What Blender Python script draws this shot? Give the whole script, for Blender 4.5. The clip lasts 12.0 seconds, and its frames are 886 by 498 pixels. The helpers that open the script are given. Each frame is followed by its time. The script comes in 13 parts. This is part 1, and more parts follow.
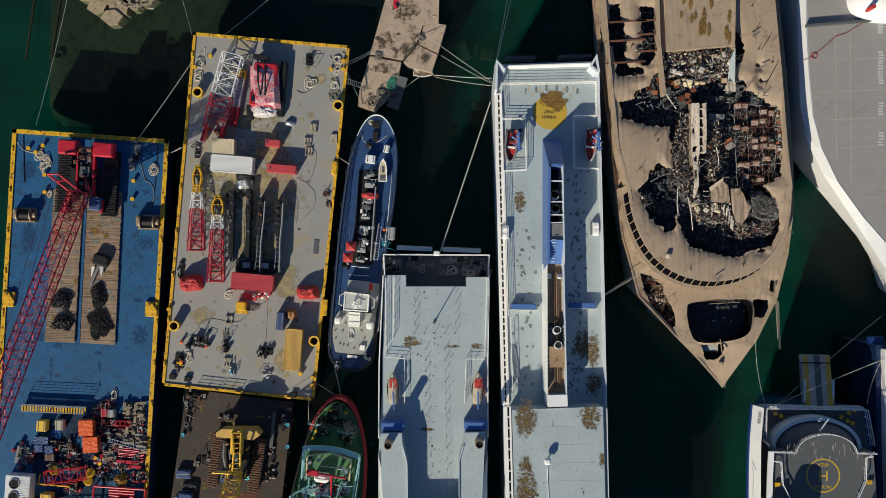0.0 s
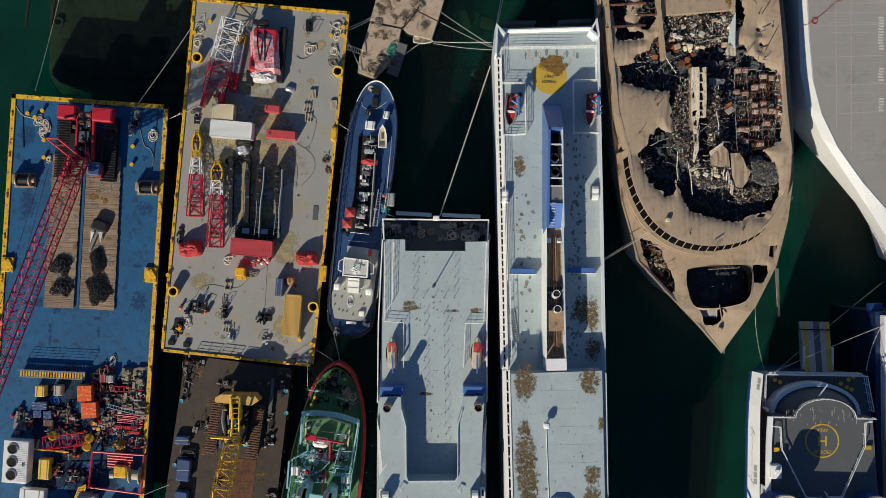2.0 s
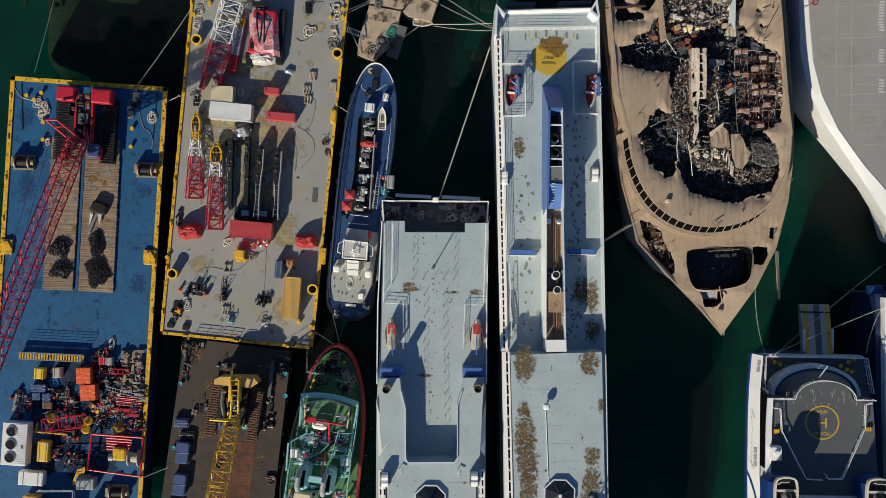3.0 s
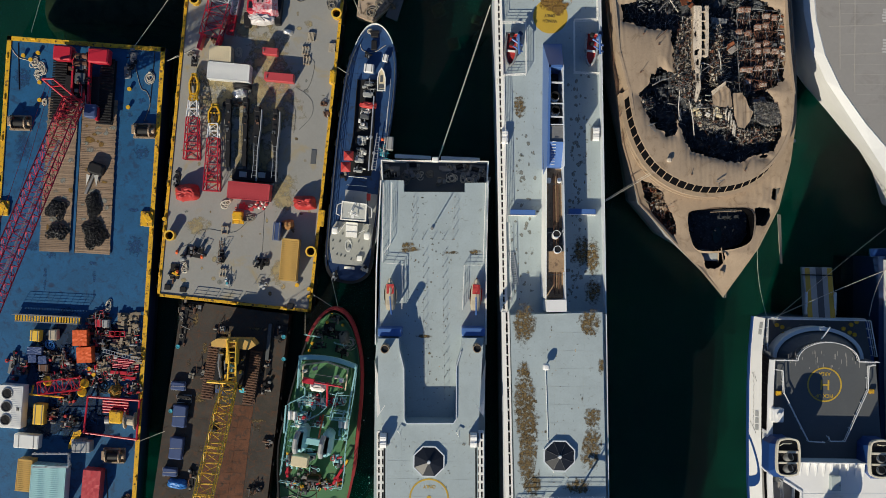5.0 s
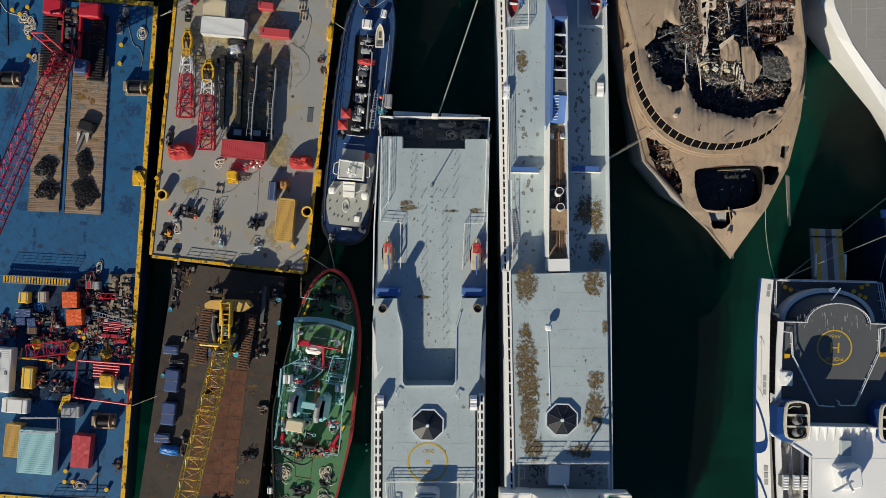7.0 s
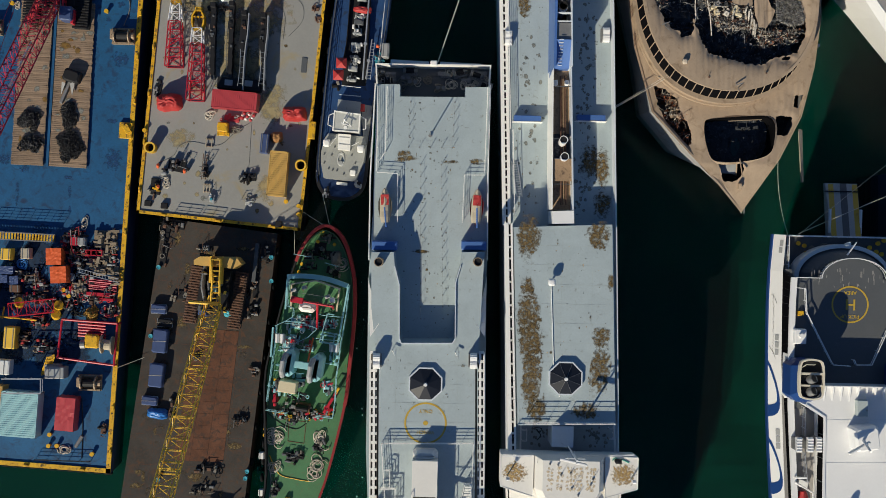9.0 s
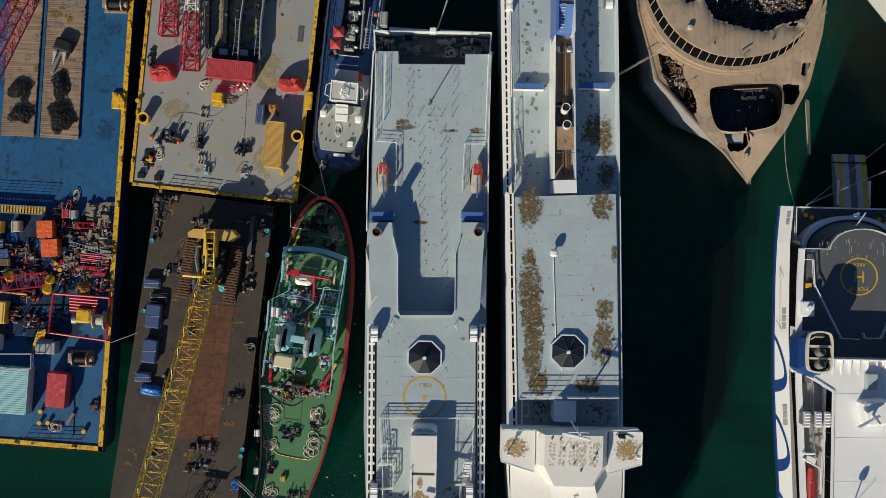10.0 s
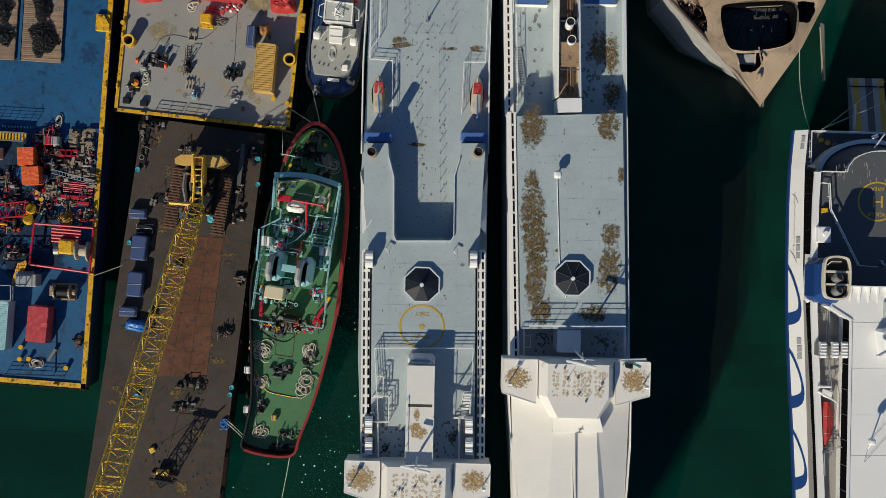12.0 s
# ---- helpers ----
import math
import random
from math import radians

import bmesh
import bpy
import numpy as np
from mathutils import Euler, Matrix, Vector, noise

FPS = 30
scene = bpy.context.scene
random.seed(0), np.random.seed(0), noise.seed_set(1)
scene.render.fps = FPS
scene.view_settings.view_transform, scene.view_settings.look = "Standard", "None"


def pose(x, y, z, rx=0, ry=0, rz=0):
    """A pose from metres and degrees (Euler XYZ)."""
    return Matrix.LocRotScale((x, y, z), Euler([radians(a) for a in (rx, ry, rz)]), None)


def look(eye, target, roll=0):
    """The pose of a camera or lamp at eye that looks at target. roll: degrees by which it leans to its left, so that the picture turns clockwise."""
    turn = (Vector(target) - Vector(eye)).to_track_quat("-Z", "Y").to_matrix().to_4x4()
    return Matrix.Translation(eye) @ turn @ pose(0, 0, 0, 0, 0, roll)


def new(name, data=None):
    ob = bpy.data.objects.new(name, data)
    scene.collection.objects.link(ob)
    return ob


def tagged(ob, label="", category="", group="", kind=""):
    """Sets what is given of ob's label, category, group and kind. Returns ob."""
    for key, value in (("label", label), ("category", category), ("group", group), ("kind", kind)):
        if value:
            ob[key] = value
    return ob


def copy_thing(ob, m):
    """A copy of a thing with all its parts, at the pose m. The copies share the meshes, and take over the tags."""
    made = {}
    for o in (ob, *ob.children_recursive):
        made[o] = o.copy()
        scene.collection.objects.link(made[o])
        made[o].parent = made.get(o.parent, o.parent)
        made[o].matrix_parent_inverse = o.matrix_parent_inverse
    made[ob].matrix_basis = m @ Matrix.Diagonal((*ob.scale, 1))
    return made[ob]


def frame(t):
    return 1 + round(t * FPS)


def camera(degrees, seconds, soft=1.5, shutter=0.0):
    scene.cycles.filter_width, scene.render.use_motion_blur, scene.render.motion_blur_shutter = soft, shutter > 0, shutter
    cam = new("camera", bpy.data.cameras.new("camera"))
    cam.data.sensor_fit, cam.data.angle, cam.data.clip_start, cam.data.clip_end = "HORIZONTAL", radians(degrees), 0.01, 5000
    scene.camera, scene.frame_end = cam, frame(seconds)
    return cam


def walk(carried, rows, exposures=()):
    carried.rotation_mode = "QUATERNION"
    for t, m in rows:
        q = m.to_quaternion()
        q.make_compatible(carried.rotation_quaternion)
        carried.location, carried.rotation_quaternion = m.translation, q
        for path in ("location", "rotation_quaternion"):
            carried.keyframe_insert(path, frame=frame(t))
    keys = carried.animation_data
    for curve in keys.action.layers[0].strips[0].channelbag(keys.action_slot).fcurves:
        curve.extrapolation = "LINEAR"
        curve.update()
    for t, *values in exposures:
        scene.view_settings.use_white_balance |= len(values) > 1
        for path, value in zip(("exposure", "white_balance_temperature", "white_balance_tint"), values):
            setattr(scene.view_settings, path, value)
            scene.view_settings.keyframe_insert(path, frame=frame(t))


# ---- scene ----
cam = camera(41.48, 12.0, soft=0.55)
ROWS = [
    (0.0, -0.204, -0.592, 175.476, -0.005, -0.030, 0.81),
    (0.5, -0.149, -1.656, 175.450, -0.025, -0.020, 0.87),
    (1.0, -0.119, -2.902, 175.394, -0.030, -0.025, 0.88),
    (1.5, -0.092, -4.07, 175.428, -0.055, -0.025, 0.93),
    (2.0, -0.058, -5.33, 175.336, -0.075, -0.035, 0.96),
    (2.5, 0.033, -6.54, 175.312, -0.075, -0.015, 1.0),
    (3.0, 0.044, -7.833, 175.082, -0.100, -0.035, 0.99),
    (5.0, 0.331, -13.352, 173.700, -0.095, -0.000, 1.13),
    (5.5, 0.329, -14.621, 172.998, -0.120, -0.010, 1.21),
    (6.0, 0.366, -15.915, 171.986, -0.165, -0.015, 1.21),
    (6.5, 0.403, -17.258, 170.802, -0.155, -0.015, 1.26),
    (7.0, 0.452, -18.788, 169.364, -0.145, -0.015, 1.28),
    (9.0, 0.811, -24.859, 163.022, -0.150, 0.015, 1.38),
    (9.5, 0.875, -26.628, 161.422, -0.110, 0.010, 1.41),
    (10.0, 0.914, -28.714, 159.654, -0.070, -0.005, 1.39),
    (10.5, 1.03, -30.81, 158.072, -0.030, 0.000, 1.43),
    (11.0, 1.156, -33.081, 156.234, -0.040, 0.005, 1.45),
    (11.5, 1.202, -35.555, 154.560, 0.045, -0.005, 1.45),
    (12.0, 1.359, -37.908, 153.012, -0.040, 0.005, 1.47),
]
walk(cam, [(t, pose(x, y, z, rx, ry, rz)) for t, x, y, z, rx, ry, rz in ROWS], exposures=((0.0, 0.06), (6.5, 0.05), (12.0, -0.10)))

# ---- light: low winter sun from the lower left of the plan, clear sky
SUN_EL, SUN_AZ = radians(30.0), radians(29.0)      # height, and the shadows' bearing from +Y towards +X
world = bpy.data.worlds.new("world")
scene.world = world
world.use_nodes = True
wn = world.node_tree.nodes
sky = wn.new("ShaderNodeTexSky")
sky.sky_type = "NISHITA"
sky.sun_disc = False
sky.sun_elevation = SUN_EL
sky.air_density, sky.dust_density, sky.ozone_density = 1.0, 0.15, 7.0
sky.sun_rotation = SUN_AZ + math.pi
world.node_tree.links.new(sky.outputs[0], wn["Background"].inputs[0])
wn["Background"].inputs[1].default_value = 0.069
sun = new("sun", bpy.data.lights.new("sun", "SUN"))
sun.data.energy = 4.5
sun.data.angle = radians(0.5)
sun.data.color = (1.0, 0.915, 0.725)
sun_from = Vector((-math.sin(SUN_AZ) * math.cos(SUN_EL), -math.cos(SUN_AZ) * math.cos(SUN_EL), math.sin(SUN_EL)))
sun.matrix_world = look(sun_from * 200, (0, 0, 0))
scene.view_settings.exposure = 0.0


# ---- materials
def mat(name, color, rough=0.6, metal=0.0, var=0.18, size=1.0, stain=None, amount=0.0, stain_size=2.0, bump=0.0,
        bump_size=0.15, each=0.0, spec=0.5, stretch=(1, 1, 1)):
    """Painted or bare surface: two scales of tone, blotchy stains of another colour, fine relief, and a shift from piece to piece."""
    m = bpy.data.materials.new(name)
    m.use_nodes = True
    nt = m.node_tree
    n, l = nt.nodes, nt.links
    b = n["Principled BSDF"]
    co = n.new("ShaderNodeTexCoord")
    mp = n.new("ShaderNodeMapping")
    mp.inputs["Scale"].default_value = stretch
    l.new(co.outputs["Object"], mp.inputs[0])

    def noise_tex(scale, detail, dist=0.0):
        t = n.new("ShaderNodeTexNoise")
        t.inputs["Scale"].default_value = scale
        t.inputs["Detail"].default_value = detail
        t.inputs["Roughness"].default_value = 0.62
        t.inputs["Distortion"].default_value = dist
        l.new(mp.outputs[0], t.inputs["Vector"])
        return t.outputs["Fac"]

    def math_node(op, a, c):
        q = n.new("ShaderNodeMath")
        q.operation = op
        for i, s in enumerate((a, c)):
            if isinstance(s, (int, float)):
                q.inputs[i].default_value = s
            else:
                l.new(s, q.inputs[i])
        return q.outputs[0]

    tone = math_node("ADD", math_node("MULTIPLY", noise_tex(0.35 / size, 6, 0.6), 1.0), math_node("MULTIPLY", noise_tex(5.0 / size, 5), 0.7))
    tone = math_node("ADD", math_node("MULTIPLY", math_node("SUBTRACT", tone, 0.85), var * 2.2), 1.0)
    if each:
        oi = n.new("ShaderNodeObjectInfo")
        gi = n.new("ShaderNodeNewGeometry")
        r = math_node("ADD", oi.outputs["Random"], gi.outputs["Random Per Island"])
        tone = math_node("MULTIPLY", tone, math_node("ADD", math_node("MULTIPLY", math_node("SUBTRACT", r, 1.0), each), 1.0))
    mul = n.new("ShaderNodeVectorMath")
    mul.operation = "SCALE"
    mul.inputs[0].default_value = color
    l.new(tone, mul.inputs["Scale"])
    out = mul.outputs[0]
    if stain:
        ramp = n.new("ShaderNodeMapRange")
        ramp.inputs["From Min"].default_value = 1.0 - amount - 0.07
        ramp.inputs["From Max"].default_value = 1.0 - amount + 0.10
        l.new(noise_tex(1.0 / stain_size, 8, 0.8), ramp.inputs["Value"])
        mx = n.new("ShaderNodeMix")
        mx.data_type = "RGBA"
        l.new(ramp.outputs[0], mx.inputs["Factor"])
        l.new(out, mx.inputs["A"])
        mx.inputs["B"].default_value = (*stain, 1)
        out = mx.outputs["Result"]
    l.new(out, b.inputs["Base Color"])
    b.inputs["Roughness"].default_value = rough
    b.inputs["Metallic"].default_value = metal
    b.inputs["Specular IOR Level"].default_value = spec
    if bump:
        bp = n.new("ShaderNodeBump")
        bp.inputs["Strength"].default_value = 0.6
        bp.inputs["Distance"].default_value = bump
        l.new(noise_tex(1.0 / bump_size, 4), bp.inputs["Height"])
        l.new(bp.outputs[0], b.inputs["Normal"])
    return m


RUST = (0.16, 0.065, 0.03)
GRIME = (0.10, 0.085, 0.07)
m_deck = mat("deck_paint_grey", (0.375, 0.44, 0.46), 0.55, 0, 0.15, 1.1, (0.22, 0.23, 0.21), 0.33, 0.7, 0.004)
m_deck_old = mat("deck_paint_worn", (0.38, 0.43, 0.43), 0.6, 0, 0.16, 1.2, GRIME, 0.34, 1.2, 0.004)
m_white = mat("white_paint", (0.87, 0.85, 0.80), 0.45, 0, 0.08, 1.2, (0.50, 0.40, 0.27), 0.30, 1.0)
m_white_clean = mat("white_enamel", (0.79, 0.785, 0.775), 0.4, 0, 0.05, 2.0, (0.6, 0.57, 0.5), 0.25, 0.8)
m_pale = mat("pale_hull_paint", (0.62, 0.66, 0.70), 0.45, 0, 0.08, 2.0, GRIME, 0.27, 2.0)
m_royal = mat("royal_blue_paint", (0.07, 0.155, 0.40), 0.4, 0, 0.10, 1.5, (0.2, 0.25, 0.35), 0.27, 1.0)
m_ferry_blue = mat("ferry_blue_paint", (0.012, 0.05, 0.19), 0.4, 0, 0.12, 1.5)
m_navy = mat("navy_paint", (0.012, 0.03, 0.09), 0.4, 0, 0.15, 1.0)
m_barge_blue = mat("barge_deck_blue", (0.006, 0.084, 0.205), 0.6, 0, 0.4, 1.2, (0.008, 0.032, 0.085), 0.40, 1.3, 0.005)
m_barge_grey = mat("barge_deck_grey", (0.285, 0.282, 0.265), 0.65, 0, 0.13, 1.5, (0.33, 0.26, 0.13), 0.37, 5.0, 0.005)
m_barge_rust = mat("barge_deck_steel", (0.056, 0.049, 0.043), 0.8, 0.0, 0.5, 1.0, (0.095, 0.05, 0.03), 0.42, 0.7, 0.02, 0.3, spec=0.25)
m_rustplate = mat("rusted_plate", (0.125, 0.055, 0.032), 0.85, 0, 0.55, 0.8, (0.05, 0.038, 0.032), 0.43, 0.8, 0.02, 0.3, each=0.10, spec=0.25)
m_yellow = mat("yellow_paint", (0.70, 0.39, 0.012), 0.55, 0, 0.22, 0.7, (0.14, 0.075, 0.03), 0.42, 0.55, 0.004)
m_yellow_crane = mat("crane_yellow", (0.80, 0.50, 0.06), 0.5, 0, 0.12, 0.8, (0.4, 0.25, 0.08), 0.27, 0.5)
m_red = mat("red_paint", (0.46, 0.014, 0.032), 0.45, 0, 0.12, 1.0, (0.2, 0.02, 0.02), 0.28, 0.6)
m_magenta = mat("boom_red", (0.45, 0.015, 0.05), 0.45, 0, 0.15, 1.0)
m_tarp_red = mat("red_tarpaulin", (0.44, 0.034, 0.032), 0.6, 0, 0.2, 0.5, (0.24, 0.02, 0.02), 0.35, 0.5, bump=0.05, bump_size=0.3)
m_orange = mat("orange_tarpaulin", (0.72, 0.12, 0.03), 0.5, 0, 0.15, 0.5, bump=0.05, bump_size=0.4)
m_tarp_blue = mat("blue_tarpaulin", (0.05, 0.08, 0.19), 0.45, 0, 0.2, 0.5, bump=0.05, bump_size=0.4)
m_tarp_bright = mat("bright_blue_tarpaulin", (0.03, 0.17, 0.50), 0.4, 0, 0.2, 0.5, bump=0.06, bump_size=0.4)
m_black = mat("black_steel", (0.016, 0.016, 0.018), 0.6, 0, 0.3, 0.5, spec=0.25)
m_roof = mat("cream_white_paint", (0.76, 0.735, 0.685), 0.6, 0, 0.07, 1.6, (0.74, 0.68, 0.58), 0.28, 1.5, each=0.04)
m_rubber = mat("tyre_rubber", (0.012, 0.012, 0.013), 0.85, 0, 0.3, 0.4, spec=0.15)
m_steel = mat("bare_steel", (0.25, 0.25, 0.25), 0.5, 0.4, 0.25, 0.5, RUST, 0.33, 0.4)
m_alu = mat("aluminium", (0.62, 0.63, 0.64), 0.35, 0.6, 0.1, 0.5)
m_rustiron = mat("rusty_iron", (0.13, 0.065, 0.04), 0.8, 0, 0.35, 0.5, (0.05, 0.035, 0.03), 0.4, 0.4, each=0.3)
m_brass = mat("winch_bronze", (0.36, 0.265, 0.175), 0.55, 0.2, 0.3, 0.4, (0.05, 0.04, 0.03), 0.4, 0.3)
m_timber = mat("weathered_timber", (0.27, 0.19, 0.13), 0.85, 0, 0.35, 0.6, (0.085, 0.06, 0.045), 0.41, 0.8, 0.006, 0.05, each=0.45, stretch=(0.3, 2.0, 1))
m_pallet = mat("pale_timber", (0.42, 0.36, 0.27), 0.85, 0, 0.25, 0.6, each=0.3)
m_rope = mat("pale_rope", (0.55, 0.50, 0.42), 0.9, 0, 0.2, 0.2, each=0.15)
m_rope_dark = mat("dark_rope", (0.22, 0.20, 0.17), 0.9, 0, 0.2, 0.2)
m_chain = mat("black_chain", (0.022, 0.022, 0.024), 0.35, 0.4, 0.3, 0.2, each=0.5)
m_sand = mat("scorched_tan_paint", (0.375, 0.28, 0.195), 0.75, 0, 0.2, 1.2, (0.23, 0.16, 0.10), 0.39, 1.4, 0.03, 0.8)
m_char = mat("charred_interior", (0.05, 0.055, 0.063), 0.8, 0, 0.6, 0.4, (0.17, 0.175, 0.19), 0.40, 0.4, 0.12, 0.25, spec=0.25)
m_burnt = mat("burnt_steel", (0.15, 0.06, 0.035), 0.85, 0, 0.4, 0.4, (0.03, 0.025, 0.022), 0.45, 0.7, each=0.5)
m_ash = mat("ash_debris", (0.42, 0.39, 0.35), 0.9, 0, 0.35, 0.4, (0.05, 0.045, 0.04), 0.42, 0.5, each=0.6)
m_cinder = mat("grey_cinders", (0.26, 0.265, 0.275), 0.9, 0, 0.4, 0.4, (0.05, 0.045, 0.04), 0.42, 0.5, each=0.6)
m_redplate = mat("scorched_red_plate", (0.27, 0.085, 0.035), 0.85, 0, 0.3, 0.5, (0.08, 0.04, 0.03), 0.38, 0.4, each=0.4)
m_ash_tan = mat("pale_scorched_paint", (0.50, 0.42, 0.33), 0.85, 0, 0.3, 0.6, (0.13, 0.10, 0.08), 0.40, 0.4, each=0.4)
# unlit depth of window bands and pool sides put into a flat black
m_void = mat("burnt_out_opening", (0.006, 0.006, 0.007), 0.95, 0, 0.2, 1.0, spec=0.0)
m_greydeck = mat("warm_grey_deck", (0.30, 0.285, 0.27), 0.65, 0, 0.10, 2.0, (0.22, 0.20, 0.185), 0.35, 4.0)
m_charcoal = mat("charcoal_deck", (0.085, 0.092, 0.10), 0.6, 0, 0.12, 1.5, (0.2, 0.2, 0.2), 0.27, 1.0)
m_tug_green = mat("tug_deck_green", (0.058, 0.175, 0.075), 0.6, 0, 0.25, 0.8, (0.13, 0.105, 0.05), 0.36, 0.9, 0.005)
m_tug_teal = mat("tug_teal_paint", (0.27, 0.53, 0.57), 0.5, 0, 0.12, 0.8, RUST, 0.27, 0.5)
m_tug_red = mat("tug_fender_red", (0.26, 0.028, 0.032), 0.7, 0, 0.2, 0.8, (0.12, 0.035, 0.03), 0.36, 0.5, spec=0.2)
m_boat_blue = mat("boat_deck_blue", (0.013, 0.055, 0.165), 0.6, 0, 0.25, 1.0, (0.015, 0.022, 0.04), 0.38, 1.0)
m_boat_grey = mat("boat_grey_paint", (0.34, 0.35, 0.35), 0.5, 0, 0.12, 0.8, GRIME, 0.3, 0.6)
m_teal_box = mat("teal_container", (0.36, 0.60, 0.62), 0.5, 0, 0.1, 1.0, GRIME, 0.27, 0.8)
m_cont_white = mat("white_container", (0.72, 0.72, 0.70), 0.5, 0, 0.08, 1.0, RUST, 0.26, 0.6)
m_cont_cream = mat("cream_container", (0.66, 0.56, 0.38), 0.5, 0, 0.1, 1.0, RUST, 0.27, 0.6)
m_cont_red = mat("red_container", (0.48, 0.055, 0.065), 0.5, 0, 0.12, 1.0, (0.2, 0.05, 0.04), 0.3, 0.6)
m_cont_yellow = mat("ochre_container", (0.58, 0.36, 0.10), 0.5, 0, 0.12, 1.0, RUST, 0.3, 0.6)
m_concrete = mat("broken_concrete", (0.42, 0.325, 0.245), 0.9, 0, 0.26, 1.0, (0.15, 0.115, 0.085), 0.40, 1.1, 0.03, 0.4)
m_stone = mat("quay_stone", (0.33, 0.26, 0.165), 0.9, 0, 0.2, 0.8, (0.22, 0.16, 0.1), 0.38, 0.8, 0.02, 0.3, each=0.3)
m_seabed = mat("algae_seabed", (0.072, 0.067, 0.04), 0.95, 0, 0.5, 1.5, (0.03, 0.034, 0.02), 0.48, 2.0, 0.1, 1.0)
m_glass_dark = mat("dark_glass", (0.012, 0.014, 0.02), 0.35, 0, 0.1, 1.0, spec=0.6)
m_sign_yellow = mat("deck_marking_yellow", (0.50, 0.33, 0.04), 0.6, 0, 0.1, 1.0, (0.2, 0.14, 0.06), 0.3, 0.9)
m_text_dark = mat("lettering_dark", (0.05, 0.045, 0.03), 0.7)
m_text_pale = mat("lettering_pale", (0.50, 0.49, 0.48), 0.7)
m_plastic = mat("clear_wrap", (0.62, 0.42, 0.44), 0.3, 0, 0.25, 0.3, (0.6, 0.07, 0.1), 0.5, 0.5, 0.05, 0.2)
m_cream = mat("cream_enamel", (0.68, 0.62, 0.50), 0.5, 0, 0.12, 0.6, (0.3, 0.24, 0.16), 0.3, 0.5)
m_cyan = mat("cyan_paint", (0.05, 0.35, 0.45), 0.5, 0, 0.2, 0.3)
m_netgreen = mat("green_net", (0.02, 0.28, 0.20), 0.8, 0, 0.4, 0.15)


def stain(name, color, color2, size, cover):
    """A stain that thins out towards the edges of its sheet and breaks up into specks."""
    m = bpy.data.materials.new(name)
    m.use_nodes = True
    n, l = m.node_tree.nodes, m.node_tree.links
    b = n["Principled BSDF"]
    b.inputs["Roughness"].default_value = 0.9
    co = n.new("ShaderNodeTexCoord")
    gm = n.new("ShaderNodeNewGeometry")
    sub = n.new("ShaderNodeVectorMath")
    sub.operation = "SUBTRACT"
    sub.inputs[1].default_value = (0.5, 0.5, 0.5)
    l.new(co.outputs["Generated"], sub.inputs[0])
    flat = n.new("ShaderNodeVectorMath")
    flat.operation = "MULTIPLY"
    flat.inputs[1].default_value = (1, 1, 0)
    l.new(sub.outputs[0], flat.inputs[0])
    ln = n.new("ShaderNodeVectorMath")
    ln.operation = "LENGTH"
    l.new(flat.outputs[0], ln.inputs[0])
    t = n.new("ShaderNodeTexNoise")
    t.inputs["Scale"].default_value = 1 / size
    t.inputs["Detail"].default_value = 7
    t.inputs["Roughness"].default_value = 0.68
    l.new(gm.outputs["Position"], t.inputs["Vector"])
    k = n.new("ShaderNodeMath")
    k.operation = "MULTIPLY_ADD"
    pw = n.new("ShaderNodeMath")
    pw.operation = "POWER"
    l.new(ln.outputs["Value"], pw.inputs[0])
    pw.inputs[1].default_value = 2.6
    l.new(pw.outputs[0], k.inputs[0])
    k.inputs[1].default_value = -2.0
    l.new(t.outputs["Fac"], k.inputs[2])
    r = n.new("ShaderNodeMapRange")
    r.inputs["From Min"].default_value = 0.45 - cover
    r.inputs["From Max"].default_value = 0.66 - cover
    l.new(k.outputs[0], r.inputs["Value"])
    t2 = n.new("ShaderNodeTexNoise")
    t2.inputs["Scale"].default_value = 2.2 / size
    t2.inputs["Detail"].default_value = 5
    l.new(gm.outputs["Position"], t2.inputs["Vector"])
    mx = n.new("ShaderNodeMix")
    mx.data_type = "RGBA"
    mx.inputs["A"].default_value = (*color, 1)
    mx.inputs["B"].default_value = (*color2, 1)
    tone = n.new("ShaderNodeMapRange")
    tone.inputs["From Min"].default_value = 0.36
    tone.inputs["From Max"].default_value = 0.64
    l.new(t2.outputs["Fac"], tone.inputs["Value"])
    l.new(tone.outputs[0], mx.inputs["Factor"])
    l.new(mx.outputs["Result"], b.inputs["Base Color"])
    tr = n.new("ShaderNodeBsdfTransparent")
    ms = n.new("ShaderNodeMixShader")
    l.new(r.outputs[0], ms.inputs[0])
    l.new(tr.outputs[0], ms.inputs[1])
    l.new(b.outputs[0], ms.inputs[2])
    l.new(ms.outputs[0], n["Material Output"].inputs["Surface"])
    return m


m_moss = stain("rust_and_moss", (0.045, 0.028, 0.012), (0.22, 0.155, 0.065), 0.5, 0.13)
m_rust_spot = stain("rust_bleed", (0.50, 0.36, 0.19), (0.70, 0.59, 0.42), 0.22, 0.09)
m_rust_bloom = stain("rust_bloom", (0.20, 0.115, 0.04), (0.56, 0.40, 0.18), 0.35, 0.13)
m_wet = stain("dark_mildew", (0.15, 0.16, 0.145), (0.24, 0.24, 0.215), 0.6, 0.14)
m_wet_blue = stain("dark_wet_blue", (0.008, 0.045, 0.13), (0.012, 0.06, 0.17), 0.5, 0.08)
m_ochre = stain("ochre_dust", (0.31, 0.25, 0.13), (0.37, 0.31, 0.18), 1.6, 0.10)
m_brown_wash = stain("brown_wash", (0.13, 0.07, 0.02), (0.24, 0.14, 0.03), 0.8, 0.22)
